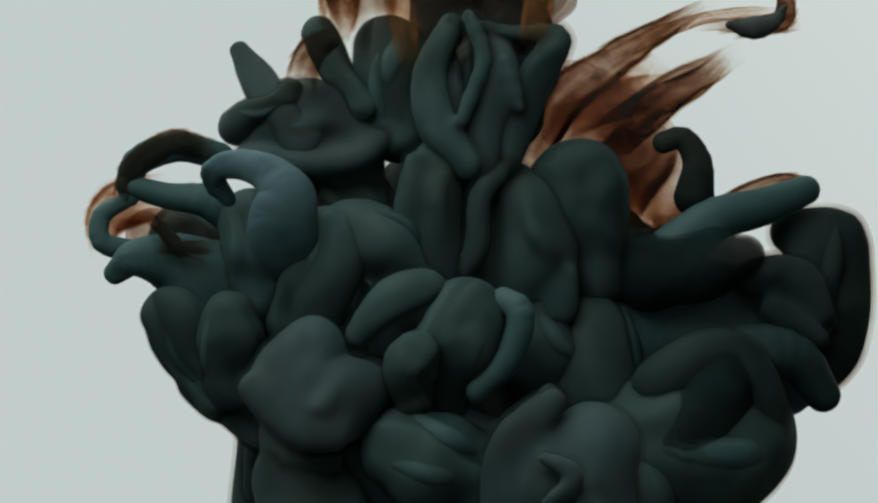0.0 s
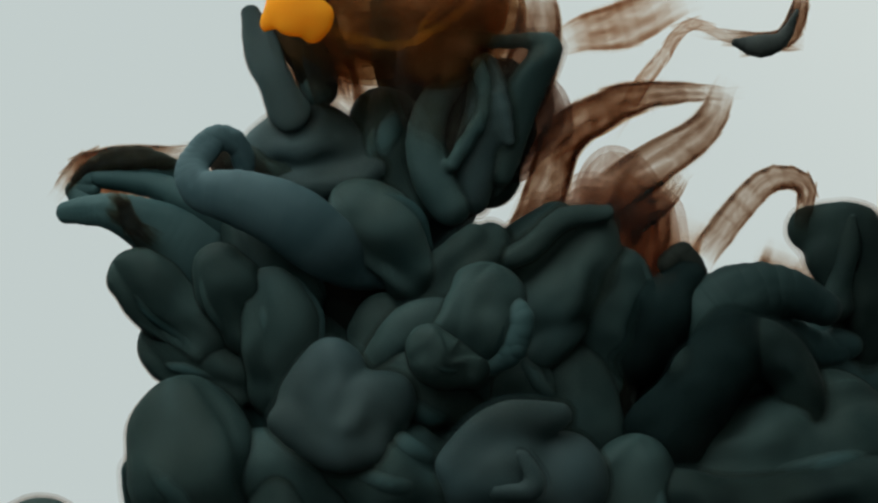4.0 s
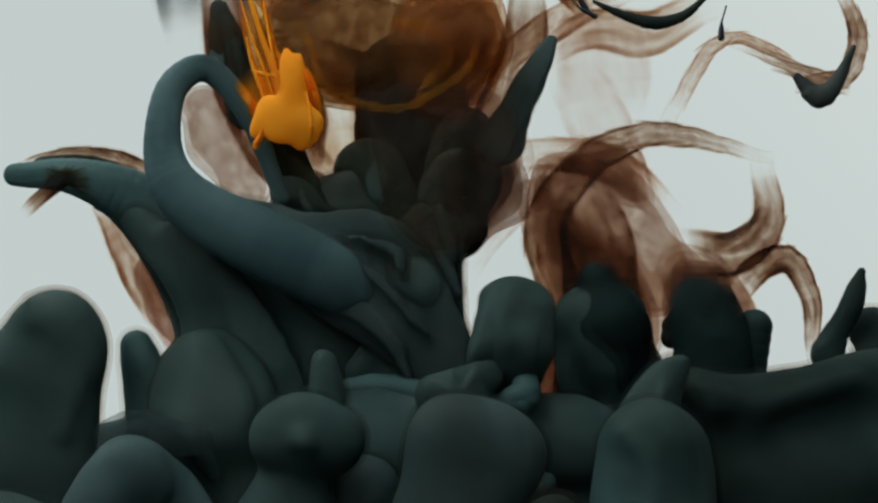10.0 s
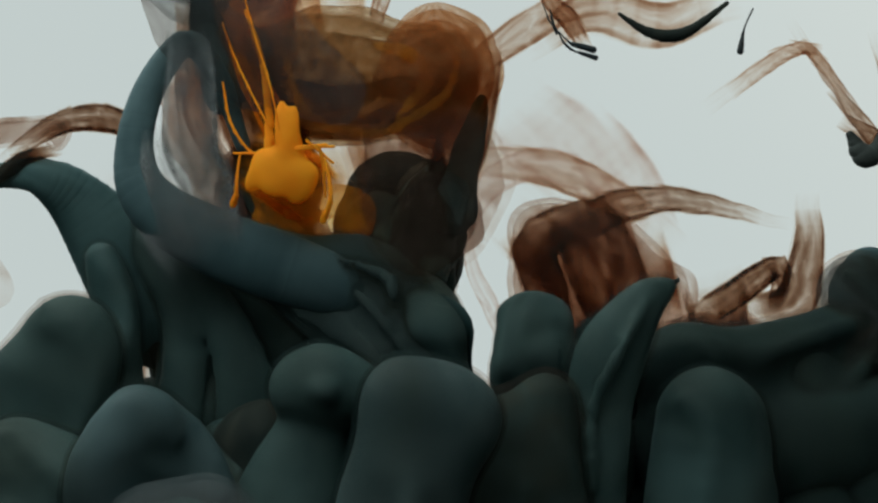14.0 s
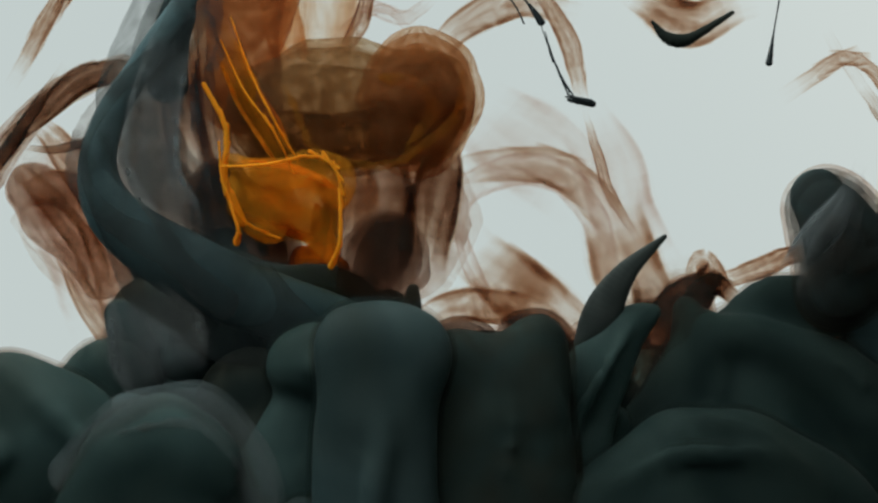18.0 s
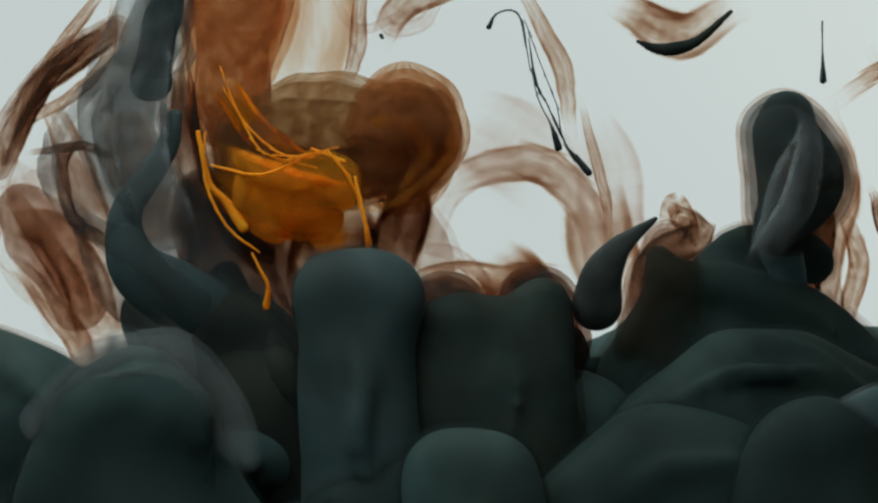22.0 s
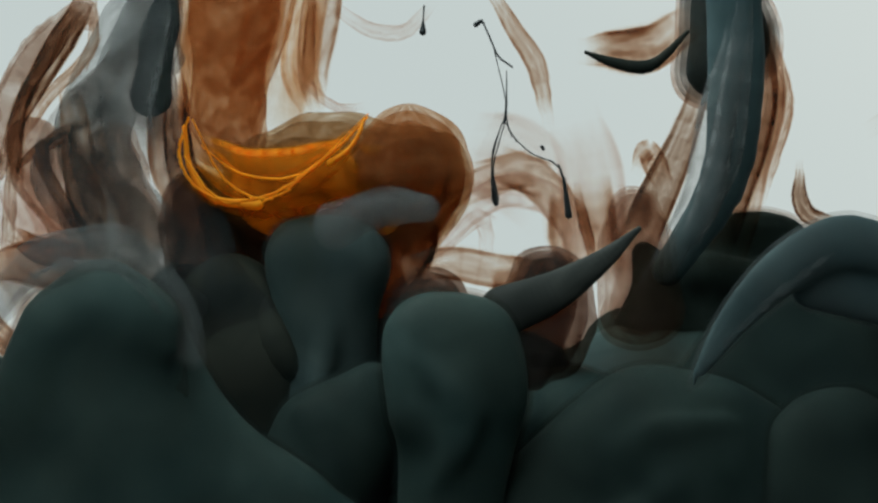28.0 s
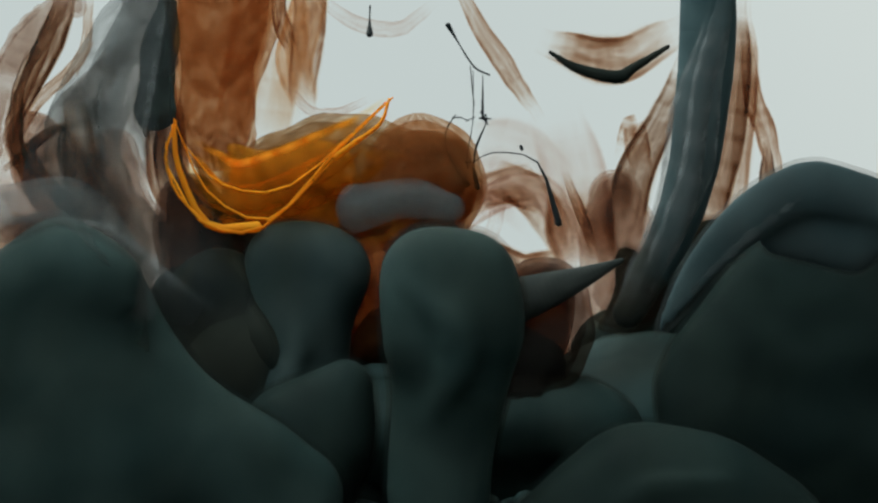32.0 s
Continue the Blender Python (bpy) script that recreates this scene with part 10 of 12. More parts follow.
    at("ink_cloud_5", 32, -23.3, -31.8, -24.6, -36.9, -25.9, -41.9)
    at("ink_cloud_6", 0, 65, -75.4, 66.2, -83.1, 66.2, -90.8)
    at("ink_cloud_6", 3, 65, -75.4, 66.2, -83.1, 66.2, -90.8)
    at("ink_cloud_6", 5.5, 65, -24.5, 66.2, -32.2, 66.2, -39.9)
    at("ink_cloud_6", 6, 63.7, -14.3, 65, -23.2, 66.2, -32.2)
    at("ink_cloud_6", 9, 61.8, -9.1, 63.7, -18.1, 65, -27.1)
    at("ink_cloud_6", 11, 56.6, -7.8, 59.8, -16.8, 62.4, -25.8)
    at("ink_cloud_6", 13, 59.8, -18.1, 62.4, -24.5, 63.7, -32.2)
    at("ink_cloud_6", 17, 53.4, -24.5, 56, -30.9, 58.5, -37.4)
    at("ink_cloud_6", 32, 53.4, -52.8, 56, -57.9, 58.5, -64.3)
    at("ink_lobe_34", 0, 41.3, -53.8, 38.9, -63.3, 36.7, -73.4)
    at("ink_lobe_34", 1.5, 41.3, -47.8, 38.9, -57.4, 36.7, -68.6)
    at("ink_lobe_34", 3, 41.3, -44.2, 38.9, -55, 36.7, -66.2)
    at("ink_lobe_34", 6, 42.5, -57.4, 40.1, -68.1, 37.9, -79.4)
    at("ink_lobe_34", 32, 42.5, -81.2, 40.1, -92, 37.9, -103.4)
    at("ink_cloud_9", 0, -10.9, 140.7, -10.9, 127.8, -10.9, 114.9, -10.9, 101.9)
    at("ink_cloud_9", 9, -28.9, 107.1, -28.9, 94.2, -30.2, 81.3, -31.5, 68.4)
    at("ink_cloud_9", 13, -39.3, 91.6, -39.3, 78.7, -39.9, 65.8, -40.6, 52.8)
    at("ink_cloud_9", 17, -43.2, 80, -43.8, 65.8, -44.4, 51.6, -44.4, 38.6)
    at("ink_cloud_9", 19, -44.4, 77.4, -45.1, 63.2, -45.7, 49, -45.7, 36)
    at("ink_cloud_9", 23, -45.7, 74.8, -46.4, 59.3, -47.7, 45.1, -48.3, 32.2)
    at("ink_cloud_9", 28, -45.7, 72.2, -47, 55.4, -48.3, 41.2, -49, 27)
    at("ink_cloud_9", 32, -48.3, 72.2, -49.6, 55.4, -50.9, 39.9, -51.6, 25.7)
    at("ink_cloud_10", 0, -63.3, 2.5, -59.4, -0.1, -55.5, -2.7, -51.6, -5.4)
    at("ink_cloud_10", 9, -63.3, -6.7, -59.4, -11.9, -55.5, -17.1, -51.6, -22.4)
    at("ink_cloud_10", 13, -63.3, -1.4, -60.7, -8, -56.8, -14.5, -52.9, -21.1)
    at("ink_cloud_10", 17, -96.1, 16.9, -88.2, 11.6, -80.4, 3.8, -73.8, -6.7)
    at("ink_cloud_10", 19, -96.1, 15.6, -89.5, 7.7, -83, -2.7, -79, -13.2)
    at("ink_cloud_10", 21, -97.4, 13, -90.8, 5.1, -85.6, -5.4, -81.7, -15.8)
    at("ink_cloud_10", 23, -98.7, 10.3, -92.1, 2.5, -86.9, -6.7, -83, -15.8)
    at("ink_cloud_10", 25, -98.7, 6.4, -92.1, 1.2, -86.9, -5.4, -83, -11.9)
    at("ink_cloud_10", 28, -94.7, 26, -90.8, 18.2, -86.9, 10.3, -83, 2.5)
    at("ink_cloud_10", 32, -94.7, 27.4, -90.8, 19.5, -86.9, 11.6, -83, 3.8)
    at("ink_cloud_11", 0, 34.1, 33.2, 38.1, 30.5, 42.1, 26.5, 44.8, 22.5)
    at("ink_cloud_11", 3, 44.8, 11.9, 46.1, 6.5, 47.5, 1.2, 48.8, -4.1)
    at("ink_cloud_11", 6, 32.8, 17.2, 36.8, 7.9, 40.8, -1.5, 44.8, -10.8)
    at("ink_cloud_11", 9, 28.8, 18.5, 35.5, 9.2, 43.5, -0.1, 51.5, -8.1)
    at("ink_cloud_11", 11, 27.5, 14.5, 36.8, 6.5, 46.1, -0.1, 56.8, -6.8)
    at("ink_cloud_11", 13, 23.5, 10.5, 34.1, 3.9, 44.8, -1.5, 56.8, -9.5)
    at("ink_cloud_11", 15.5, 23.5, -9.5, 31.5, -14.8, 40.8, -18.8, 50.1, -22.8)
    at("ink_cloud_11", 17, 23.5, -25.5, 31.5, -29.5, 40.8, -33.5, 50.1, -36.1)
    at("ink_cloud_11", 32, 23.5, -46.8, 31.5, -52.1, 40.8, -54.8, 50.1, -57.5)
    at("ink_cloud_12", 0, 67.4, -74.2, 66.1, -84, 63.7, -93.9)
    at("ink_cloud_12", 10.5, 67.4, -74.2, 66.1, -84, 63.7, -93.9)
    at("ink_cloud_12", 13, 67.4, -23.6, 66.1, -33.4, 63.7, -43.3)
    at("ink_cloud_12", 17, 55.7, -13.7, 55, -23.6, 53.8, -33.4)
    at("ink_cloud_12", 19, 53.8, -6.3, 52, -16.2, 48.9, -26)
    at("ink_cloud_12", 21, 50.7, -0.1, 50.1, -10, 47.6, -21.1)
    at("ink_cloud_12", 23, 50.1, 3.6, 49.5, -6.9, 47.6, -18.6)
    at("ink_cloud_12", 25, 47.6, 7.3, 47, -3.8, 45.8, -16.2)
    at("ink_cloud_12", 28, 42.7, 9.7, 43.3, -1.4, 44.5, -12.5)
    at("ink_cloud_12", 32, 38.4, 13.5, 39.6, 2.3, 40.8, -10)
    at("ink_cloud_13", 0, -10.4, -72.2, -10.4, -82.1, -10.4, -92.1)
    at("ink_cloud_13", 10.5, -10.4, -72.2, -10.4, -82.1, -10.4, -92.1)
    at("ink_cloud_13", 13, -10.4, -43.6, -10.4, -53.5, -10.4, -63.5)
    at("ink_cloud_13", 19, -16.6, -26.2, -15.4, -36.2, -14.2, -46.1)
    at("ink_cloud_13", 23, -14.2, -18.8, -12.9, -28.7, -11.7, -38.6)
    at("ink_cloud_13", 25, -11.7, -13.8, -11.1, -23.7, -10.4, -33.7)
    at("ink_cloud_13", 28, -12.9, -6.3, -12.3, -16.3, -11.7, -26.2)
    at("ink_cloud_13", 30, -14.8, -3.9, -14.8, -13.8, -14.2, -23.7)
    at("ink_cloud_13", 32, -15.4, 1.1, -16.6, -8.8, -17.9, -18.8)
    at("ink_lobe_35", 0, -42.7, 8.1, -39.9, 0.5, -35.8, -7.7)
    at("ink_lobe_35", 3, -42, 7.4, -39.3, -0.1, -34.5, -7.7)
    at("ink_lobe_35", 6, -40.8, -2.6, -38, -11.4, -35.8, -20.3)
    at("ink_lobe_35", 9, -33.2, -31.6, -30.4, -40.4, -28.2, -49.3)
    at("ink_lobe_35", 32, -33.2, -56.8, -30.4, -65.6, -28.2, -74.5)
    at("ink_lobe_36", 0, 21.2, -12.9, 24.2, -21.7, 27.6, -32)
    at("ink_lobe_36", 3, 18.6, -14.2, 22.3, -24.2, 26.3, -35.8)
    at("ink_lobe_36", 6, 14.8, -43.5, 17.2, -53.4, 21.2, -65.2)
    at("ink_lobe_36", 9, 14.8, -49.9, 17.2, -59.7, 21.2, -71.6)
    at("ink_lobe_36", 32, 18.6, -57.5, 22.3, -67.3, 26.3, -77.9)
    at("ink_arch_4", 0, -70, 12.8, -68.6, 19.9, -59.4, 23.7, -49.6, 21.6)
    at("ink_arch_4", 2, -79.7, 9.8, -75.3, 18.2, -66.1, 23.7, -55.4, 23.9)
    at("ink_arch_4", 3, -80.3, 13.8, -75.3, 19.5, -65.8, 22, -56.6, 20.3)
    at("ink_arch_4", 6, -81.6, 16.6, -75.3, 18.2, -67, 16.3, -60.5, 12.6)
    at("ink_arch_4", 9, -77.8, 13.2, -70.8, 11.3, -63.2, 7.5, -57.3, 2.4)
    at("ink_arch_4", 13, -70.2, 3.7, -65.1, -0.1, -60.1, -5.2, -56.6, -11.6)
    at("ink_arch_4", 17, -62.6, -14.1, -60.1, -17.9, -57.5, -21.7, -55.4, -26.9)
    at("ink_arch_4", 32, -61.3, -39.4, -58.8, -43.2, -56.3, -47, -54.1, -52.4)
    at("ink_arch_5", 0, -70.8, 11.5, -76.3, 8.1, -76.3, 2.2, -70, 0.1)
    at("ink_arch_5", 2, -75.9, 12.3, -81.2, 9, -79.7, 3.9, -73.2, 3.7)
    at("ink_arch_5", 3, -77.8, 13.2, -82.2, 12.5, -80.3, 8.7, -74.5, 8.2)
    at("ink_arch_5", 6, -79.1, 15.1, -80.3, 14.4, -77.8, 12.5, -73.2, 11.4)
    at("ink_arch_5", 9, -71.5, 10, -68.9, 8.1, -66.4, 6.2, -63, 3.7)
    at("ink_arch_5", 13, -63.9, -2.7, -61.3, -5.2, -58.8, -7.7, -56.6, -11.6)
    at("ink_arch_5", 32, -61.3, -39.4, -58.8, -43.2, -56.3, -47, -54.1, -52.4)
    at("ink_wisp_14", 0, 65.8, 44.5, 59.3, 39.1, 51.8, 34.9, 42.9, 30.2)
    at("ink_wisp_14", 2, 65.5, 40.4, 59.3, 35.6, 51.8, 30.6, 42.9, 23.6)
    at("ink_wisp_14", 3, 63.2, 33.7, 57.3, 29.1, 50.5, 23.4, 42.9, 15.7)
    at("ink_wisp_14", 4.5, 52.8, 6.4, 48.9, 1.2, 44, -4.1, 40.3, -10.7)
    at("ink_wisp_14", 6, 47.6, -19.6, 45, -24.8, 42.7, -31.5, 40.3, -38.3)
    at("ink_wisp_14", 32, 47.6, -53.4, 45, -58.6, 42.7, -64.3, 40.3, -69.9)
    at("ink_cloud_14", 0, -67.4, -84.1, -58.3, -82.9, -48.1, -83.5)
    at("ink_cloud_14", 3.5, -67.4, -84.1, -58.3, -82.9, -48.1, -83.5)
    at("ink_cloud_14", 6, -67.4, -58, -58.3, -56.8, -48.1, -57.4)
    at("ink_cloud_14", 9, -66.3, -37.6, -57.8, -36.6, -48.7, -37.8)
    at("ink_cloud_14", 11, -67.4, -39.8, -58.9, -38.7, -49.8, -39.8)
    at("ink_cloud_14", 13, -62.9, -46.6, -54.9, -45.5, -47, -46.6)
    at("ink_cloud_14", 32, -62.9, -69.3, -54.9, -68.2, -47, -69.3)
    at("ink_veil_14", 0, -56.8, 113.7, -60.1, 105.5, -62.6, 96.8, -56.8, 88.7)
    at("ink_veil_14", 12.5, -56.8, 113.7, -60.1, 105.5, -62.6, 96.8, -56.8, 88.7)
    at("ink_veil_14", 15, -56.8, 88.7, -60.1, 80.6, -62.6, 71.9, -56.8, 63.7)
    at("ink_veil_14", 17, -56.2, 64.9, -61.4, 45.8, -66.3, 27.2, -58, 8.6)
    at("ink_veil_14", 19, -58, 63.7, -63.9, 44.6, -68.8, 26, -59.3, 6.1)
    at("ink_veil_14", 23, -61.8, 61.2, -68.2, 42.1, -73.2, 22.2, -61.8, 2.4)
    at("ink_veil_14", 25, -63, 59.9, -69.4, 40.9, -75, 21, -64.3, 1.1)
    at("ink_veil_14", 28, -65.3, 56.2, -71.3, 38.4, -76.9, 21, -68, 2.4)
    at("ink_veil_14", 32, -66.2, 53.7, -73.2, 37.1, -80, 21, -70.5, 3.6)
    at("ink_drape_3", 0, -28, -13.9, -20.5, -25.1, -13.1, -39.2)
    at("ink_drape_3", 6, -28, -23.9, -20.5, -35.1, -13.1, -49.2)
    at("ink_drape_3", 9, -23, -31.4, -15.5, -42.6, -8.1, -56.7)
    at("ink_drape_3", 13, -23, -38.9, -15.5, -50.1, -8.1, -64.2)
    at("ink_drape_3", 32, -23, -56.4, -15.5, -67.6, -8.1, -81.7)
    at("ink_lobe_37", 0, -17.8, 3.6, -12.9, -0.1, -8, -6.3)
    at("ink_lobe_37", 3, -16.6, 8.5, -11.6, 3.6, -6.7, -3.9)
    at("ink_lobe_37", 6, -17.8, 7.9, -11.6, 3, -7.3, -3.9)
    at("ink_lobe_37", 9, -11.6, 1.1, -7.9, -6.3, -4.8, -15)
    at("ink_lobe_37", 11, -7.9, -3.8, -4.2, -11.3, -1.7, -20)
    at("ink_lobe_37", 13, -5.4, -8.8, -1.7, -16.2, 0.7, -25)
    at("ink_lobe_37", 15, -7.9, -13.7, -3, -19.9, 0.7, -28.7)
    at("ink_lobe_37", 17, -17.8, -17.5, -10.4, -22.4, -3, -29.9)
    at("ink_lobe_37", 19, -24, -19.9, -17.8, -26.1, -10.4, -33.7)
    at("ink_lobe_37", 23, -30.2, -23.6, -24, -31.1, -17.9, -41.1)
    at("ink_lobe_37", 32, -32.7, -33.6, -26.5, -41, -20.4, -51.1)
    at("ink_mound_2", 0, -36.8, -82.3, -34.3, -94.4, -31.9, -106.5)
    at("ink_mound_2", 10.5, -36.8, -82.3, -34.3, -94.4, -31.9, -106.5)
    at("ink_mound_2", 13, -36.8, -54.5, -34.3, -66.6, -31.9, -78.7)
    at("ink_mound_2", 17, -38, -37.6, -35.6, -48.5, -33.1, -61.8)
    at("ink_mound_2", 19, -40.4, -30.4, -38, -41.2, -34.3, -54.5)
    at("ink_mound_2", 23, -42.8, -19.5, -39.2, -30.4, -35.6, -43.7)
    at("ink_mound_2", 28, -44, -13.4, -41.6, -25.5, -38, -40)
    at("ink_mound_2", 32, -46.4, -12.2, -44, -24.3, -40.4, -38.8)
    at("ink_wisp_15", 0, 79.8, 60.8, 80.5, 55.6, 77.3, 52.8, 65.6, 52.5)
    at("ink_wisp_15", 3, 82.2, 58.8, 81.4, 54.3, 77.9, 50.2, 66.9, 50.7)
    at("ink_wisp_15", 6, 87, 59.5, 87.9, 53, 81.1, 46.3, 64.9, 49.1)
    at("ink_wisp_15", 9, 91.5, 59.5, 94.8, 51.7, 88.9, 42.4, 69.5, 48.1)
    at("ink_wisp_15", 11, 95.4, 58.2, 99.3, 46.5, 94.1, 36.4, 76, 45.9)
    at("ink_wisp_15", 13, 98.6, 51.7, 102.5, 38.8, 98, 30.3, 83.7, 45.9)
    at("ink_wisp_15", 17, 116.1, 34.9, 120, 20.6, 114.8, 12.8, 92.8, 43.9)
    at("ink_wisp_15", 32, 142.1, 21.9, 146, 7.6, 140.8, -0.1, 131.7, 31)
    at("ink_lobe_38", 0, -26.8, -39.3, -27.5, -49.2, -26.4, -60.6)
    at("ink_lobe_38", 1.5, -28.7, -41.8, -29.3, -51.6, -28.9, -63.1)
    at("ink_lobe_38", 3, -32.4, -46.7, -33, -56.5, -32, -66.8)
    at("ink_lobe_38", 6, -34.8, -62.6, -34.8, -72.4, -33.2, -82.8)
    at("ink_lobe_38", 9, -37.3, -50.4, -37.3, -60.2, -35.7, -70.6)
    at("ink_lobe_38", 32, -37.3, -60.2, -37.3, -70, -35.7, -80.4)
    at("ink_wisp_16", 0, -80.2, 99.2, -81.4, 94.3, -85.1, 89.4, -88.7, 84.5)
    at("ink_wisp_16", 14.5, -80.2, 99.2, -81.4, 94.3, -85.1, 89.4, -88.7, 84.5)
    at("ink_wisp_16", 17, -80.2, 74.7, -81.4, 69.7, -85.1, 64.8, -88.7, 59.9)
    at("ink_wisp_16", 19, -76.5, 62.4, -81.4, 52.6, -87.5, 41.6, -93.6, 28.1)
    at("ink_wisp_16", 23, -72.8, 57.5, -80.2, 47.7, -87.5, 36.7, -93.6, 21.9)
    at("ink_wisp_16", 25, -74.7, 57.5, -83.2, 45.2, -89.4, 34.2, -93, 19.5)
    at("ink_wisp_16", 28, -77.7, 57.5, -86.3, 41.6, -92.4, 28.1, -92.7, 12.1)
    at("ink_wisp_16", 31, -80.8, 56.3, -88.7, 37.9, -93, 28.1, -90.6, 9.7)
    at("ink_wisp_16", 32, -81.4, 56.3, -89.4, 37.9, -93, 27.5, -90, 8.5)
    at("ink_wisp_17", 0, -77.5, 105.5, -78.8, 100.5, -81.3, 95.5, -83.7, 90.6)
    at("ink_wisp_17", 14.5, -77.5, 105.5, -78.8, 100.5, -81.3, 95.5, -83.7, 90.6)
    at("ink_wisp_17", 17, -77.5, 80.6, -78.8, 75.7, -81.3, 70.7, -83.7, 65.7)
    at("ink_wisp_17", 21, -72.6, 58.3, -73.8, 45.8, -82.5, 37.1, -93.7, 29.7)
    at("ink_wisp_17", 23, -71.9, 55.8, -73.8, 42.1, -83.7, 32.2, -96.2, 26)
    at("ink_wisp_17", 25, -73.8, 57, -75, 43.4, -85, 32.2, -96.8, 22.2)
    at("ink_wisp_17", 28, -76.9, 57, -77.5, 44.6, -87.5, 33.4, -97.4, 18.5)
    at("ink_wisp_17", 32, -77.5, 57, -79.4, 43.4, -89.9, 32.2, -97.4, 18.5)
    at("ink_wisp_18", 0, -71.1, -65.3, -73.5, -73.8, -71.1, -84.7, -60.1, -93.3)
    at("ink_wisp_18", 14.5, -71.1, -65.3, -73.5, -73.8, -71.1, -84.7, -60.1, -93.3)
    at("ink_wisp_18", 17, -71.1, 27.9, -73.5, 19.4, -71.1, 8.4, -60.1, -0.1)
    at("ink_wisp_18", 19, -73.5, 26.7, -76.6, 18.1, -72.9, 7.2, -61.4, -1.3)
    at("ink_wisp_18", 23, -79.6, 25.4, -83, 18.1, -79.6, 6, -67.4, -0.1)
    at("ink_wisp_18", 25, -82.1, 26.1, -84.3, 19.4, -80.2, 7.2, -72.3, 1.1)
    at("ink_wisp_18", 28, -77.2, 26.1, -86.3, 21.2, -80.8, 9.6, -74.8, 1.1)
    at("ink_wisp_18", 30, -79.6, 27.3, -87.9, 21.8, -82.7, 12.1, -77.2, 2.3)
    at("ink_wisp_18", 32, -80.8, 27.9, -88.8, 21.8, -83.3, 12.7, -77.2, 3.5)
    at("ink_wisp_19", 0, 6.1, -71.9, 8.8, -82.5, 12.8, -90.5, 15.5, -98.5)
    at("ink_wisp_19", 10.5, 6.1, -71.9, 8.8, -82.5, 12.8, -90.5, 15.5, -98.5)
    at("ink_wisp_19", 13, 6.1, -4.1, 8.8, -14.8, 12.8, -22.8, 15.5, -30.8)
    at("ink_wisp_19", 17, 6.1, 10.5, 8.1, 1.2, 10.1, -6.8, 12.8, -12.1)
    at("ink_wisp_19", 19, 0.8, 6.5, 4.1, -0.1, 8.8, -6.8, 12.8, -12.1)
    at("ink_wisp_19", 23, -8.5, -0.1, 2.1, -0.1, 8.8, -4.1, 11.5, -8.1)
    at("ink_wisp_19", 28, -4.5, -2.8, 2.1, 2.5, 10.1, 7.9, 11.5, -1.5)
    at("ink_wisp_19", 32, -0.5, 6.5, 6.1, 13.2, 14.1, 13.2, 11.5, -0.1)
    at("ink_wisp_20", 0, 36.1, -69.8, 38.7, -77.6, 41.4, -85.5, 47.9, -95.9)
    at("ink_wisp_20", 14.5, 36.1, -69.8, 38.7, -77.6, 41.4, -85.5, 47.9, -95.9)
    at("ink_wisp_20", 17, 36.1, 32.6, 38.7, 24.7, 41.4, 16.9, 47.9, 6.4)
    at("ink_wisp_20", 19, 33.5, 28.7, 36.1, 19.5, 38.7, 10.3, 42.7, 1.2)
    at("ink_wisp_20", 23, 33.5, 35.2, 36.1, 24.7, 38.7, 14.3, 39.4, 2.5)
    at("ink_wisp_20", 28, 32.2, 15.6, 33.5, 9, 34.8, 3.8, 36.1, -2.7)
    at("ink_wisp_20", 32, 29.6, 18.2, 32.2, 11.6, 34.2, 6.4, 36.1, -0.1)
    at("ink_wisp_21", 0, -24.2, 73.6, -19, 77.6, -12.4, 81.5, -5.8, 77.6)
    at("ink_wisp_21", 14.5, -24.2, 73.6, -19, 77.6, -12.4, 81.5, -5.8, 77.6)
    at("ink_wisp_21", 17, -24.2, 47.3, -19, 51.2, -12.4, 55.2, -5.8, 51.2)
    at("ink_wisp_21", 19, -26.9, 51.2, -21.6, 56.5, -13.7, 59.1, -8.4, 53.9)
    at("ink_wisp_21", 23, -24.2, 61.8, -19, 51.2, -11.1, 52.5, -0.5, 60.4)
    at("ink_wisp_21", 28, -34.8, 44.6, -29.5, 38.1, -24.2, 34.1, -19, 34.1)
    at("ink_wisp_21", 32, -37.4, 43.3, -31.5, 34.1, -24.2, 32.8, -17.6, 35.4)
    at("orange_ink_thread_3", 0, -26.1, 89.5, -24.8, 86.8, -23.7, 84.5, -22.6, 82.5)
    at("orange_ink_thread_3", 9, -41.2, 59.2, -38.7, 50.9, -36.4, 42.8, -34.2, 36)
    at("orange_ink_thread_3", 13, -44.7, 48.8, -41, 38.1, -36.4, 28.9, -33.6, 22)
    at("orange_ink_thread_3", 17, -45.3, 45.3, -41, 35.8, -35.2, 26.6, -31.9, 19.7)
    at("orange_ink_thread_3", 19, -45.3, 41.8, -39.9, 31.2, -34.1, 24.2, -30.7, 18.5)
    at("orange_ink_thread_3", 23, -44.7, 31.3, -38.7, 23.1, -30.6, 18.4, -21.4, 21.8)
    at("orange_ink_thread_3", 28, -49.3, 22, -41, 16.1, -28.3, 16.1, -15.6, 27.8)
    at("orange_ink_thread_3", 32, -52.8, 22, -44.5, 13.8, -30.6, 13.8, -10.9, 31.3)
    at("orange_ink_thread_4", 0, -23.7, 89.5, -22.5, 86.8, -21.3, 84.5, -20.2, 82.5)
    at("orange_ink_thread_4", 9, -36.5, 61.6, -35.2, 52.1, -34.1, 43.9, -32.5, 37.1)
    at("orange_ink_thread_4", 13, -40, 54.6, -37.6, 45.1, -34.7, 34.7, -33, 24.3)
    at("orange_ink_thread_4", 17, -42.4, 49.9, -38.7, 39.3, -34.1, 28.9, -30.7, 20.8)
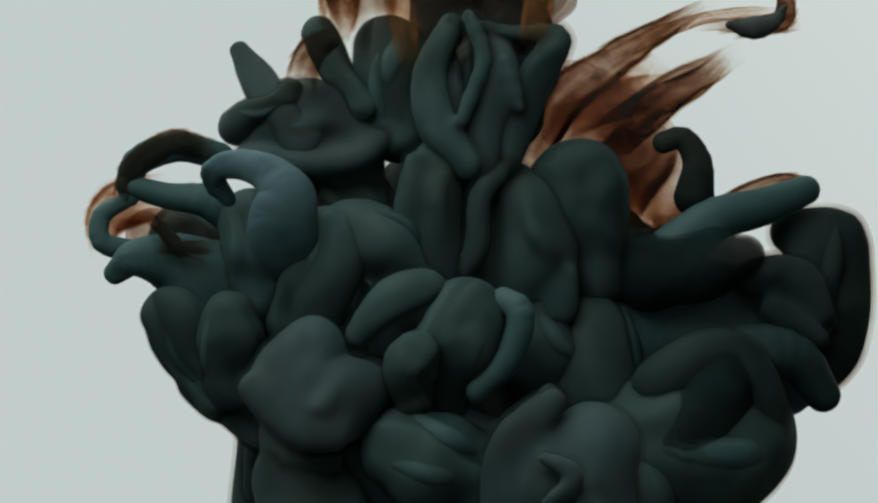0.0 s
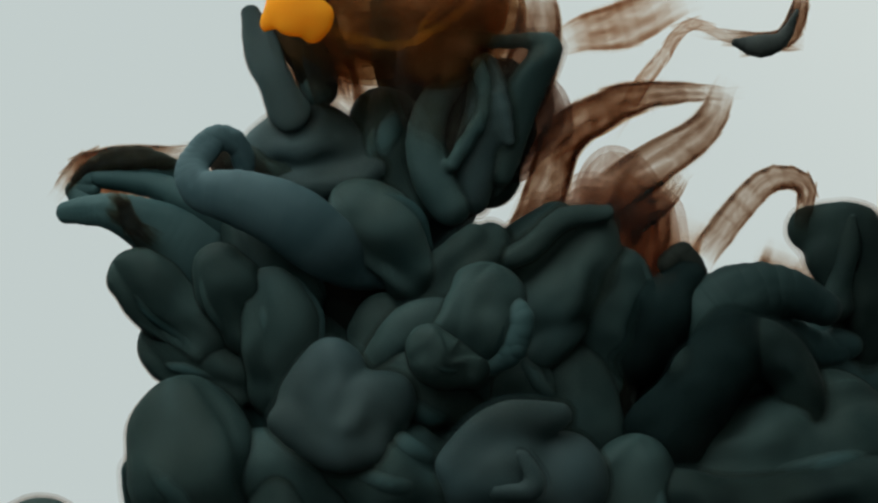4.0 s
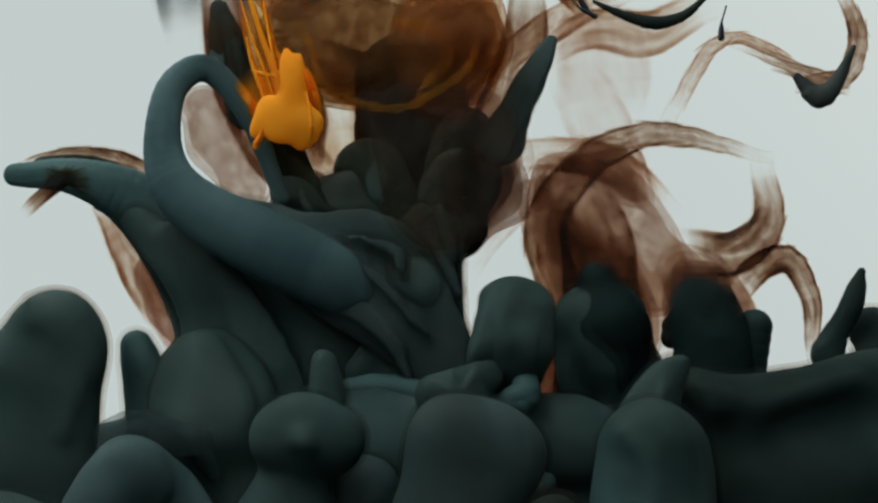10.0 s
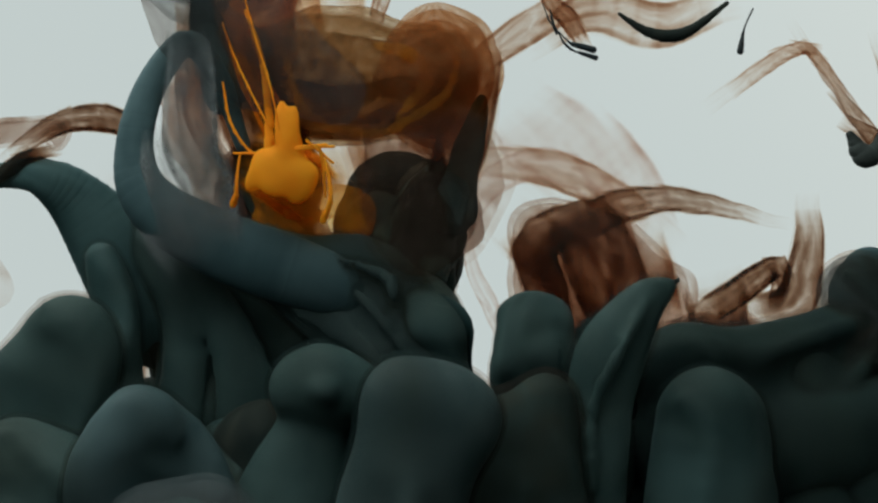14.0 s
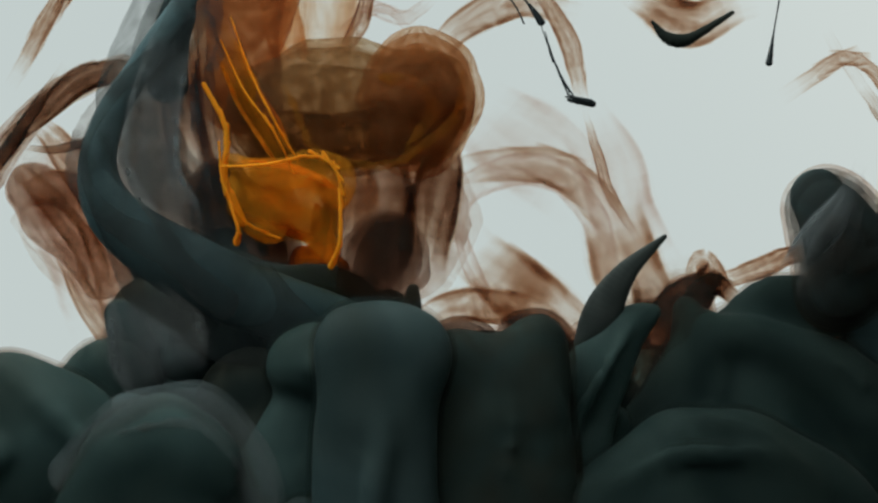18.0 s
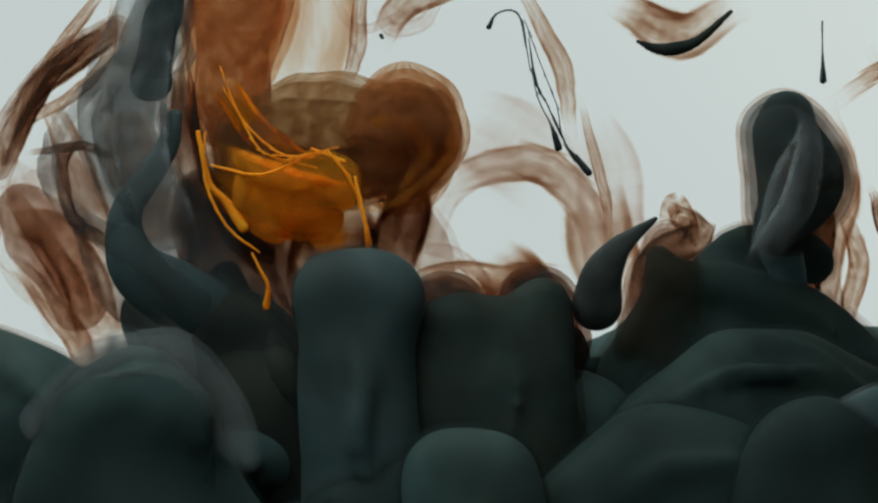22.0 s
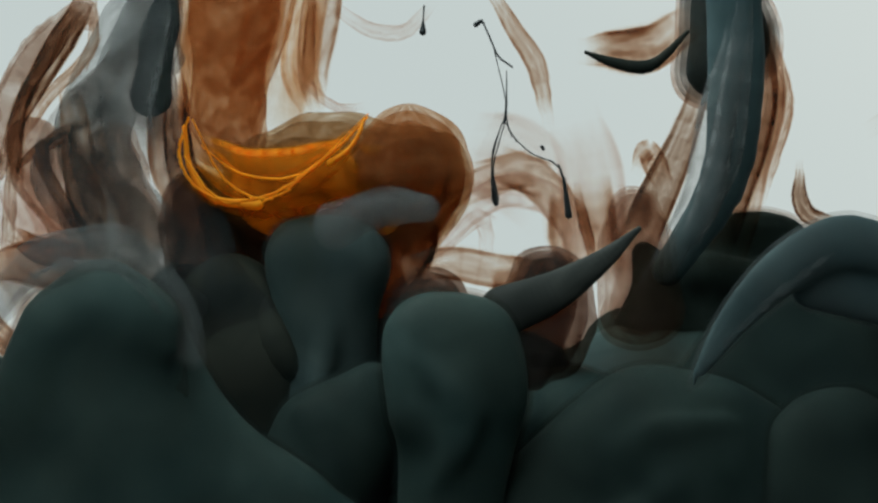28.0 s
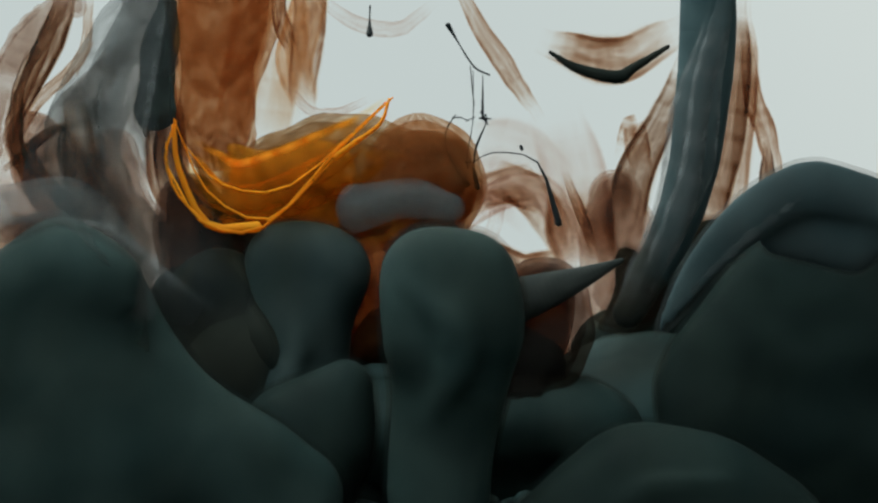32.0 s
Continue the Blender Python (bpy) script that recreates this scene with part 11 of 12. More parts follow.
    at("orange_ink_thread_4", 19, -43.5, 45.3, -39.9, 35.8, -35.2, 26.6, -29.6, 19.7)
    at("orange_ink_thread_4", 23, -45.8, 34.8, -42.2, 26.6, -36.4, 18.4, -26.1, 17.3)
    at("orange_ink_thread_4", 28, -51.1, 27.2, -44.5, 15, -35.2, 10.9, -26.1, 17.3)
    at("orange_ink_thread_4", 32, -55.2, 27.8, -48, 12.6, -35.2, 6.8, -21.4, 19.7)
    at("orange_ink_thread_5", 0, -21.4, 89.5, -20.2, 86.8, -19, 84.5, -17.9, 82.5)
    at("orange_ink_thread_5", 9, -27.8, 37.1, -27.1, 33.5, -26.9, 30, -27.5, 27.2)
    at("orange_ink_thread_5", 13, -24.7, 21.8, -23.7, 17.3, -23.4, 13.8, -24.3, 10.4)
    at("orange_ink_thread_5", 17, -21.4, 13.8, -20.6, 8, -21.1, 2.2, -23.5, -1.5)
    at("orange_ink_thread_5", 19, -20, 12.7, -19.9, 6.8, -19.7, 1, -20.5, -3.4)
    at("orange_ink_thread_5", 23, -16.8, 17.3, -15.5, 11.5, -14.4, 6.8, -14, 4.3)
    at("orange_ink_thread_5", 28, -15.6, 27.2, -16.7, 24.2, -19, 20.8, -22.6, 18.5)
    at("orange_ink_thread_5", 32, -10.4, 31.5, -12.1, 26.6, -16.7, 23.1, -21.4, 19.7)
    at("orange_ink_thread_6", 0, -26.1, 89.5, -24.8, 86.8, -23.7, 84.5, -22.6, 82.5)
    at("orange_ink_thread_6", 9, -35.4, 34.8, -35, 31.2, -34.8, 28.9, -35.6, 27.2)
    at("orange_ink_thread_6", 13, -40, 21.8, -40.8, 17.3, -41.5, 13.8, -42.6, 11.5)
    at("orange_ink_thread_6", 17, -44.1, 13.8, -43.1, 10.3, -42.2, 7.4, -42.6, 5.7)
    at("orange_ink_thread_6", 19, -42.4, 6.9, -40.8, 3.4, -39.9, 0.5, -40.5, -2.2)
    at("orange_ink_thread_6", 23, -38.3, -1.3, -36.4, -4.8, -34.6, -8.2, -35.1, -12.5)
    at("orange_ink_thread_6", 25, -36.5, -3.6, -35, -6.5, -34.1, -9.4, -34.4, -12.5)
    at("orange_ink_thread_6", 28, 0.7, -22.2, 1.3, -23.3, 1.9, -24.5, 2.4, -25.7)
    at("orange_ink_thread_6", 32, 0.7, -22.2, 1.3, -23.3, 1.9, -24.5, 2.4, -25.7)
    at("ink_cloud_15", 0, -23.9, 19.4, -21.3, 12.9, -18.7, 5.1, -16.1, -2.7)
    at("ink_cloud_15", 9, -29.1, 9, -26.5, 2.5, -23.9, -5.3, -21.3, -14.4)
    at("ink_cloud_15", 13, -40.8, 19.4, -38.2, 10.3, -34.3, -0.1, -29.1, -10.5)
    at("ink_cloud_15", 17, -49.9, 15.5, -47.3, 6.4, -42.8, -2.7, -36.3, -14.4)
    at("ink_cloud_15", 19, -51.9, 15.5, -48.9, 5.7, -44.1, -4, -37.6, -15.7)
    at("ink_cloud_15", 23, -55.1, 13.5, -51.9, 3.8, -46.7, -6, -40.2, -17.7)
    at("ink_cloud_15", 28, -57.1, 12.9, -53.8, 3.1, -49.3, -6, -44.1, -17.7)
    at("ink_cloud_15", 32, -58.4, 11.6, -55.1, 2.5, -50.6, -6.6, -45.4, -18.3)
    at("ink_veil_15", 0, -10.2, 58.1, -7.5, 49.6, -6.3, 39.9)
    at("ink_veil_15", 1, -15, 56.9, -11.4, 48.4, -9, 38.7)
    at("ink_veil_15", 2, -23.5, 56.9, -18.7, 48.4, -13.8, 41.1)
    at("ink_veil_15", 3, -27.2, 59.3, -22.3, 52.1, -17.5, 46)
    at("ink_veil_15", 5.5, -22.3, 86, -19.9, 78.7, -17.5, 71.5)
    at("ink_veil_15", 32, -22.3, 110.3, -19.9, 103, -17.5, 95.7)
    at("ink_veil_16", 0, 21.5, 59.7, 21.5, 52.4, 20.3, 46.3)
    at("ink_veil_16", 2, 9.3, 62.2, 10.5, 53.6, 11.7, 46.3)
    at("ink_veil_16", 3, 2, 59.7, 3.2, 51.2, 5.6, 43.9)
    at("ink_veil_16", 5.5, 2, 86.6, 4.4, 79.3, 6.8, 72)
    at("ink_veil_16", 32, 2, 111, 4.4, 103.7, 6.8, 96.4)
    at("ink_thread_5", 0, 21.9, 100.8, 22.6, 98.3, 23.2, 97.1, 23.8, 95.9, 24.4, 94.6)
    at("ink_thread_5", 17, 12, 63.4, 13.2, 61, 14.5, 58.5, 16.3, 56, 18.2, 53.5)
    at("ink_thread_5", 19, 11.3, 54.7, 12.6, 56.6, 15.1, 56, 17.6, 53.5, 19.4, 48.5)
    at("ink_thread_5", 23, 11, 50, 12.6, 52.5, 16.3, 53.2, 18.2, 51, 19.4, 44.7)
    at("ink_thread_5", 25, 9.5, 51, 11.3, 52.2, 14.5, 51.6, 16.3, 48.5, 17.6, 42.3)
    at("ink_thread_5", 28, 8.5, 50.7, 9.7, 51, 11.5, 47.2, 13.2, 43.5, 16, 41.3)
    at("ink_thread_5", 30, 5.2, 50.4, 6.7, 48.5, 8.2, 44.7, 10.2, 41.6, 12.7, 40)
    at("ink_thread_5", 32, 2, 50.4, 3.9, 47.2, 6.1, 43.5, 8.2, 40.8, 10.7, 39.5)
    at("ink_veil_17", 0, -61.3, -70.8, -60.1, -75.9, -58.8, -81, -57.5, -86)
    at("ink_veil_17", 10.5, -61.3, -70.8, -60.1, -75.9, -58.8, -81, -57.5, -86)
    at("ink_veil_17", 13, -61.3, -6.5, -60.1, -11.5, -58.8, -16.6, -57.5, -21.7)
    at("ink_veil_17", 17, -85.4, 30.3, -81.6, 24, -75.3, 15.1, -70.2, 2.4)
    at("ink_veil_17", 19, -91.7, 26.5, -85.4, 20.1, -77.8, 8.7, -74, -6.5)
    at("ink_veil_17", 23, -86.7, 35.4, -82.9, 24, -79.1, 11.3, -72.7, -2.7)
    at("ink_veil_17", 28, -84.1, 37.9, -82.2, 26.5, -80.3, 15.1, -77.8, 2.4)
    at("ink_veil_17", 32, -82.9, 35.4, -81.6, 25.2, -80.3, 13.8, -79.1, 3.7)
    at("ink_fold_5", 0, 2.6, 47.1, 3.2, 32, 8.2, 17.3)
    at("ink_fold_5", 3, 4.5, 42.1, 2.6, 27, 3.2, 12.3)
    at("ink_fold_5", 6, 0.7, 23.5, 0.5, 12.2, 1.7, -0.1)
    at("ink_fold_5", 9, -3, 7.3, -3.6, -3.2, -3, -13.8)
    at("ink_fold_5", 13, -11.7, -13.8, -10.4, -23.6, -9.2, -33.7)
    at("ink_fold_5", 17, -16.6, -26.2, -15.3, -35.9, -14.2, -46.1)
    at("ink_fold_5", 32, -17.9, -38.6, -16.5, -48.3, -15.4, -59.8)
    at("ink_fold_6", 0, 13.8, 45.8, 12.5, 32, 10.1, 18.5)
    at("ink_fold_6", 3, 14.4, 44, 11.8, 29.5, 8.2, 14.8)
    at("ink_fold_6", 6, 4.7, 22.2, 3.5, 11, 2.6, -1.4)
    at("ink_fold_6", 9, 0.1, 7.3, -0.5, -3.2, 0.1, -13.8)
    at("ink_fold_6", 13, -8.6, -13.8, -7.3, -23.6, -6.1, -33.7)
    at("ink_fold_6", 17, -13.5, -26.2, -12.2, -35.9, -11.1, -46.1)
    at("ink_fold_6", 32, -15.4, -38.6, -14.1, -48.3, -12.9, -59.8)
    at("ink_fold_7", 0, 23.7, 45.2, 19.9, 32, 13.2, 19.8)
    at("ink_fold_7", 3, 23.7, 45.2, 19.9, 32, 13.2, 18.5)
    at("ink_fold_7", 6, 12.5, 30.9, 10, 20.9, 6.3, 9.8)
    at("ink_fold_7", 9, 3.2, 7.3, 2.6, -3.2, 3.2, -13.8)
    at("ink_fold_7", 13, -5.5, -13.8, -4.2, -23.6, -3, -33.7)
    at("ink_fold_7", 17, -10.4, -26.2, -9.1, -35.9, -8, -46.1)
    at("ink_fold_7", 32, -12.9, -38.6, -11.6, -48.3, -10.4, -59.8)
    at("ink_wisp_22", 0, -79.8, -69.4, -74.8, -75.7, -69.7, -83.2, -66, -92)
    at("ink_wisp_22", 12.5, -79.8, -69.4, -74.8, -75.7, -69.7, -83.2, -66, -92)
    at("ink_wisp_22", 15, -79.8, 3.7, -74.8, -2.6, -69.7, -10.2, -66, -19)
    at("ink_wisp_22", 17, -91.1, 18.8, -84.9, 13.1, -77.3, 3.7, -71.6, -8.9)
    at("ink_wisp_22", 19, -96.2, 17.5, -88.6, 9.9, -81.1, -0.1, -76, -14)
    at("ink_wisp_22", 21, -96.8, 15, -89.9, 6.2, -82.3, -3.9, -77.9, -16.5)
    at("ink_wisp_22", 23, -98.1, 12.5, -91.1, 3.7, -84.9, -6.4, -79.8, -17.8)
    at("ink_wisp_22", 25, -98.7, 8.7, -91.1, 2.4, -84.9, -6.4, -78.6, -14)
    at("ink_wisp_22", 28, -96.2, 3.7, -91.1, 1.1, -86.1, -0.1, -81.1, -1.4)
    at("ink_wisp_22", 32, -97.4, 7.4, -92.4, 4.9, -87.4, 3.7, -82.3, 3.7)
    at("ink_wisp_23", 0, -76, -65.7, -72.3, -70.7, -68.6, -76.9, -66.1, -84.3)
    at("ink_wisp_23", 12.5, -76, -65.7, -72.3, -70.7, -68.6, -76.9, -66.1, -84.3)
    at("ink_wisp_23", 15, -76, 1.1, -72.3, -3.8, -68.6, -10, -66.1, -17.5)
    at("ink_wisp_23", 17, -92.1, 18.4, -84.7, 18.4, -76, 23.4, -68.6, 24.6)
    at("ink_wisp_23", 19, -89.6, 23.4, -83.5, 23.4, -76, 24.6, -69.8, 22.2)
    at("ink_wisp_23", 21, -90.9, 22.2, -84.7, 22.8, -78.5, 23.2, -71.7, 20.3)
    at("ink_wisp_23", 23, -89.6, 21.5, -83.5, 22.8, -77.3, 23.2, -71.1, 19.7)
    at("ink_wisp_23", 25, -92.1, 19.7, -85.9, 22.2, -78.5, 22.8, -72.3, 20.9)
    at("ink_wisp_23", 28, -93.4, 18.4, -89.6, 22.2, -83.5, 26.5, -76, 29)
    at("ink_wisp_23", 32, -95.8, 18.4, -92.1, 21.5, -87.2, 25.9, -81, 28.4)
    at("ink_wisp_24", 0, -79.5, -73.4, -75.6, -81.3, -71.6, -89.2, -69, -97.1)
    at("ink_wisp_24", 12.5, -79.5, -73.4, -75.6, -81.3, -71.6, -89.2, -69, -97.1)
    at("ink_wisp_24", 15, -79.5, 1.2, -75.6, -6.7, -71.6, -14.6, -69, -22.5)
    at("ink_wisp_24", 17, -92.7, 15.7, -86.1, 7.8, -79.5, -1.4, -73, -12)
    at("ink_wisp_24", 19, -98, 6.5, -91.4, -0.1, -84.8, -8, -79.5, -17.3)
    at("ink_wisp_24", 23, -100.6, 1.2, -92.7, -2.8, -84.8, -8, -78.2, -14.6)
    at("ink_wisp_24", 28, -101.9, 15.7, -98, 9.1, -92.7, 3.8, -87.4, -0.1)
    at("ink_wisp_24", 32, -103.2, 18.3, -98, 11.7, -92.7, 6.5, -87.4, 2.5)
    at("ink_wisp_25", 0, -18, 101.2, -18, 93.7, -18, 86.2, -18, 78.7)
    at("ink_wisp_25", 9, -23, 81.2, -23, 73.7, -23, 66.2, -23, 58.7)
    at("ink_wisp_25", 13, -33, 71.2, -30.5, 63.7, -28, 56.2, -26.8, 48.7)
    at("ink_wisp_25", 17, -38, 63.7, -35.5, 53.7, -33.6, 47.4, -32.4, 43.6)
    at("ink_wisp_25", 19, -38, 63.7, -35.5, 53.7, -33, 46.1, -31.8, 39.9)
    at("ink_wisp_25", 23, -33, 63.7, -35.5, 52.4, -39.3, 42.4, -44.3, 32.4)
    at("ink_wisp_25", 28, -28, 63.7, -29.9, 51.2, -30.5, 39.9, -28, 31.1)
    at("ink_wisp_25", 32, -28, 63.7, -29.9, 52.4, -31.8, 42.4, -29.9, 32.4)
    at("ink_wisp_26", 0, -3.1, 104.5, -3.1, 96.8, -3.1, 89, -3.1, 81.3)
    at("ink_wisp_26", 13, -10.9, 73.5, -12.1, 65.8, -13.4, 58, -14.7, 51.6)
    at("ink_wisp_26", 17, -12.1, 65.8, -13.4, 58, -16, 52.8, -18.6, 49)
    at("ink_wisp_26", 19, -18.6, 63.2, -19.9, 55.4, -21.2, 49, -23.8, 43.8)
    at("ink_wisp_26", 23, -17.3, 65.8, -18, 54.1, -18.6, 45.1, -20.5, 38.6)
    at("ink_wisp_26", 28, -28.9, 65.8, -30.2, 52.8, -30.5, 41.2, -28.9, 33.5)
    at("ink_wisp_26", 32, -36.7, 65.8, -36.7, 55.4, -35.4, 50.3, -34.1, 47)
    at("ink_wisp_27", 0, 110.2, -69.9, 111.5, -80.2, 112.8, -90.5, 114.1, -100.8)
    at("ink_wisp_27", 10.5, 110.2, -69.9, 111.5, -80.2, 112.8, -90.5, 114.1, -100.8)
    at("ink_wisp_27", 13, 110.2, -14.3, 111.5, -24.6, 112.8, -34.9, 114.1, -45.2)
    at("ink_wisp_27", 17, 85.8, -2.7, 79.3, -4, 72.9, -6.6, 66.5, -9.1)
    at("ink_wisp_27", 19, 84.5, 1.2, 79.3, -1.4, 72.9, -4, 65.2, -6.6)
    at("ink_wisp_27", 21, 92.2, 3.7, 93.5, -4, 92.2, -11.7, 89.6, -18.2)
    at("ink_wisp_27", 23, 92.2, 19.2, 97.4, 6.3, 96.1, -4, 93.5, -15.6)
    at("ink_wisp_27", 25, 87.1, 29.5, 92.2, 15.3, 90.9, 3.7, 87.1, -6.6)
    at("ink_wisp_27", 28, 75.5, 50.1, 79.3, 37.2, 78, 26.9, 74.2, 14)
    at("ink_wisp_27", 32, 70.3, 50.1, 72.9, 34.6, 75.5, 26.9, 78, 15.3)
    at("ink_veil_18", 0, -39.5, 6.2, -37, 2.4, -34.5, -2.6)
    at("ink_veil_18", 3, -43.3, 15, -40.8, 12.5, -37, 8.7)
    at("ink_veil_18", 6, -49.9, 26.1, -46.8, 22.3, -42.3, 17.8)
    at("ink_veil_18", 9, -51.9, 30.7, -48.8, 24, -43.6, 16.5)
    at("ink_veil_18", 11, -53.9, 33.2, -50.9, 25.7, -45.8, 16.9)
    at("ink_veil_18", 13, -55.9, 35.8, -53.1, 26.3, -47.7, 16)
    at("ink_veil_18", 17, -63.5, 33.9, -60.9, 21.3, -55.9, 9.9)
    at("ink_veil_18", 19, -66, 31.3, -63.5, 18.8, -58.4, 7.4)
    at("ink_veil_18", 23, -71, 28.8, -68.5, 16.2, -62.2, 4.9)
    at("ink_veil_18", 32, -73.5, 23.8, -71, 13.7, -66, 3.7)
    at("ink_wisp_28", 0, 40, -57.2, 38.8, -64.8, 37.5, -72.4, 36.2, -80)
    at("ink_wisp_28", 3, 40, -39.4, 38.8, -47, 37.5, -54.6, 36.2, -62.2)
    at("ink_wisp_28", 6, 28.6, -3.9, 27.4, -16.6, 25.5, -29.3, 24.2, -41.9)
    at("ink_wisp_28", 9, 28.6, -3.9, 27.4, -17.9, 25.5, -31.8, 26.1, -47)
    at("ink_wisp_28", 11, 29.9, -6.5, 29.9, -20.4, 31.2, -34.3, 32.4, -48.3)
    at("ink_wisp_28", 13, 32.4, -11.5, 33.1, -22.9, 35, -34.3, 36.2, -45.7)
    at("ink_wisp_28", 17, 40, -21.7, 41.3, -30.5, 41.3, -39.4, 41.3, -48.3)
    at("ink_wisp_28", 32, 40, -47, 41.3, -55.9, 41.3, -64.8, 41.3, -73.6)
    at("ink_wisp_29", 0, 46.1, -56.8, 44.8, -64.3, 43.6, -71.9, 42.3, -79.4)
    at("ink_wisp_29", 3, 46.1, -39.2, 44.8, -46.7, 43.6, -54.3, 42.3, -61.8)
    at("ink_wisp_29", 6, 34.7, -2.6, 31, -14, 25.9, -26.6, 22.2, -39.2)
    at("ink_wisp_29", 9, 32.2, -8.9, 27.2, -20.3, 22.2, -30.3, 18.4, -40.4)
    at("ink_wisp_29", 11, 34.7, -14, 33.5, -24, 34.7, -35.4, 37.3, -46.7)
    at("ink_wisp_29", 13, 34.7, -14, 34.7, -24, 36, -35.4, 38.5, -45.4)
    at("ink_wisp_29", 32, 39.8, -46.7, 41, -55.5, 41, -64.3, 41, -73.1)
    at("ink_thread_6", 0, 26.7, 107.6, 28, 105.1, 29.2, 102.6, 30.5, 100.2, 31.7, 97.7, 32.9, 96.5)
    at("ink_thread_6", 13, 24.9, 54.4, 25.5, 51.9, 26.7, 50.4, 28, 48.4, 30.5, 46.2, 33.6, 44.9)
    at("ink_thread_6", 17, 24.3, 48.2, 25.5, 44.7, 26.5, 42, 28.2, 39.3, 30.5, 37.5, 32.2, 37)
    at("ink_thread_6", 19, 22.8, 46.9, 23.8, 41.7, 25.8, 39.3, 26.5, 35.8, 29.2, 31.3, 32.2, 29.8)
    at("ink_thread_6", 21, 20.3, 45.7, 22, 38.3, 24.9, 35.8, 25.8, 30.8, 29, 26.9, 31.7, 23.2)
    at("ink_thread_6", 23, 19.1, 48.2, 20.8, 36, 23.3, 29, 26.1, 25.9, 28.2, 18.7, 31.9, 13.7)
    at("ink_thread_6", 25, 15.6, 43.2, 18.1, 32.7, 21.8, 27.7, 24.9, 23.2, 27.4, 18.4, 30.5, 7.9)
    at("ink_thread_6", 28, 15, 37, 14.7, 30.2, 13.7, 27.6, 12, 22.2, 11.6, 16.2, 12.4, 11.6)
    at("ink_thread_6", 32, 9.7, 38.3, 9.7, 30.2, 10.6, 28.9, 8.3, 23.4, 7.7, 18.7, 8.2, 15.4)
    at("ink_drop_2", 0, -13, 93.7, -12.8, 93.2)
    at("ink_drop_2", 17, -10.5, 63.7, -10.3, 63.2)
    at("ink_drop_2", 19, -11.8, 58.7, -11.5, 58.2)
    at("ink_drop_2", 23, -13.3, 46.4, -13, 45.9)
    at("ink_drop_2", 25, -14, 44.3, -13.8, 43.8)
    at("ink_drop_2", 28, 23, 23.4, 23.3, 22.9)
    at("ink_drop_2", 32, 18.3, 23.4, 18.5, 22.9)
    glide("dome_left", (0, -50.4, -62.3, 40, 0), (12, -50.4, -62.3, 40, 0), (14.5, -50.6, -44.2, 42, 0), (17, -52.8, -31.5, 42, 0), (19, -55.1, -26, 44, 0), (21, -56.6, -21.6, 46, 0), (23, -60.7, -16.4, 46, 0), (25.5, -62.9, -7.9, 48, -2), (28, -64.5, -2.9, 50, -4), (30, -68.3, 1.4, 50, -5), (32, -72.5, 4.8, 50, -6))
    glide("bud", (0, -61.5, -61.2, 40, 0), (5.5, -64.8, -53.4, 40, 0), (7.5, -64.8, -44.5, 40, 0), (9, -60.4, -41, 40, 3), (11, -60, -32.9, 40, 0), (13, -59.3, -28.4, 40, 0), (14.5, -57.9, -27, 40, 2), (17, -60.5, -27.3, 32, 4), (19, -63.1, -36.1, 28, 4), (21, -65.2, -48.3, 24, 4), (32, -65.2, -60.1, 24, 4))
    glide("heart_left", (0, 12.6, -59.8, 46, 0), (5.5, 11.4, -53.9, 48, 10), (7.5, 10.8, -36.4, 50, 12), (9, 9.2, -31.9, 50, 14), (11, 7.8, -24.9, 52, 18), (13, 3.6, -20.9, 54, 20), (14.5, -2.3, -21.5, 52, 12), (17, -10.2, -13.6, 46, 4), (19, -12.9, -8.5, 40, 2), (21, -16.3, -3.1, 34, 0), (23, -18.8, 2, 28, -1), (25.5, -21.4, 6, 22, -1), (28, -24.5, 6.8, 18, 3), (30, -26.9, 5.9, 18, 6), (32, -28.1, 5.4, 18, 8))
    glide("heart_right", (0, 20, -63.7, 34, 0), (9, 22.2, -54.6, 34, 0), (11, 22.6, -37.3, 36, 0), (13, 20.4, -26.7, 40, -4), (14.5, 19.8, -20.3, 40, -2), (17, 18.9, -13.2, 36, 0), (19, 20, -8.4, 30, 0), (21, 20.8, -3.9, 26, 0), (23, 21.2, -3.7, 20, 0), (25.5, 21.4, -11.7, 14, 0), (28, 21.7, -19.9, 10, 0), (30, 21.9, -31.2, 8, 0), (32, 21.9, -38.6, 8, 0))
    glide("mushroom", (0, -27.5, -62.1, 36, 0), (5.5, -26.9, -50.8, 36, 0), (7.5, -26.9, -37.1, 36, 0), (9, -26.9, -33, 36, 0), (11, -26.9, -27.1, 36, 0), (13, -25.4, -23.4, 34, 0), (14.5, -22.2, -19.1, 32, 4), (17, -21.5, -15.3, 26, 8), (19, -30.1, -20.3, 22, 0), (21, -37.5, -29.9, 20, 0), (23, -41, -41.9, 20, 0), (32, -41, -53.8, 20, 0))
    glide("column_left", (0, -84.6, -64.4, 26, 0), (3, -84.6, -59.7, 26, 0), (5.5, -82.8, -34, 26, 0), (7.5, -84.6, -20.6, 26, 0), (9, -82.5, -12.5, 25, 0), (11, -81, -6.3, 22, 4), (13, -81.3, -9.6, 22, 2), (14.5, -76.8, -9.2, 20, 2), (17, -72.8, -14.8, 12, 6), (19, -72.6, -26.2, 8, 6), (21, -72.6, -43.6, 8, 0), (32, -72.6, -56, 8, 0))
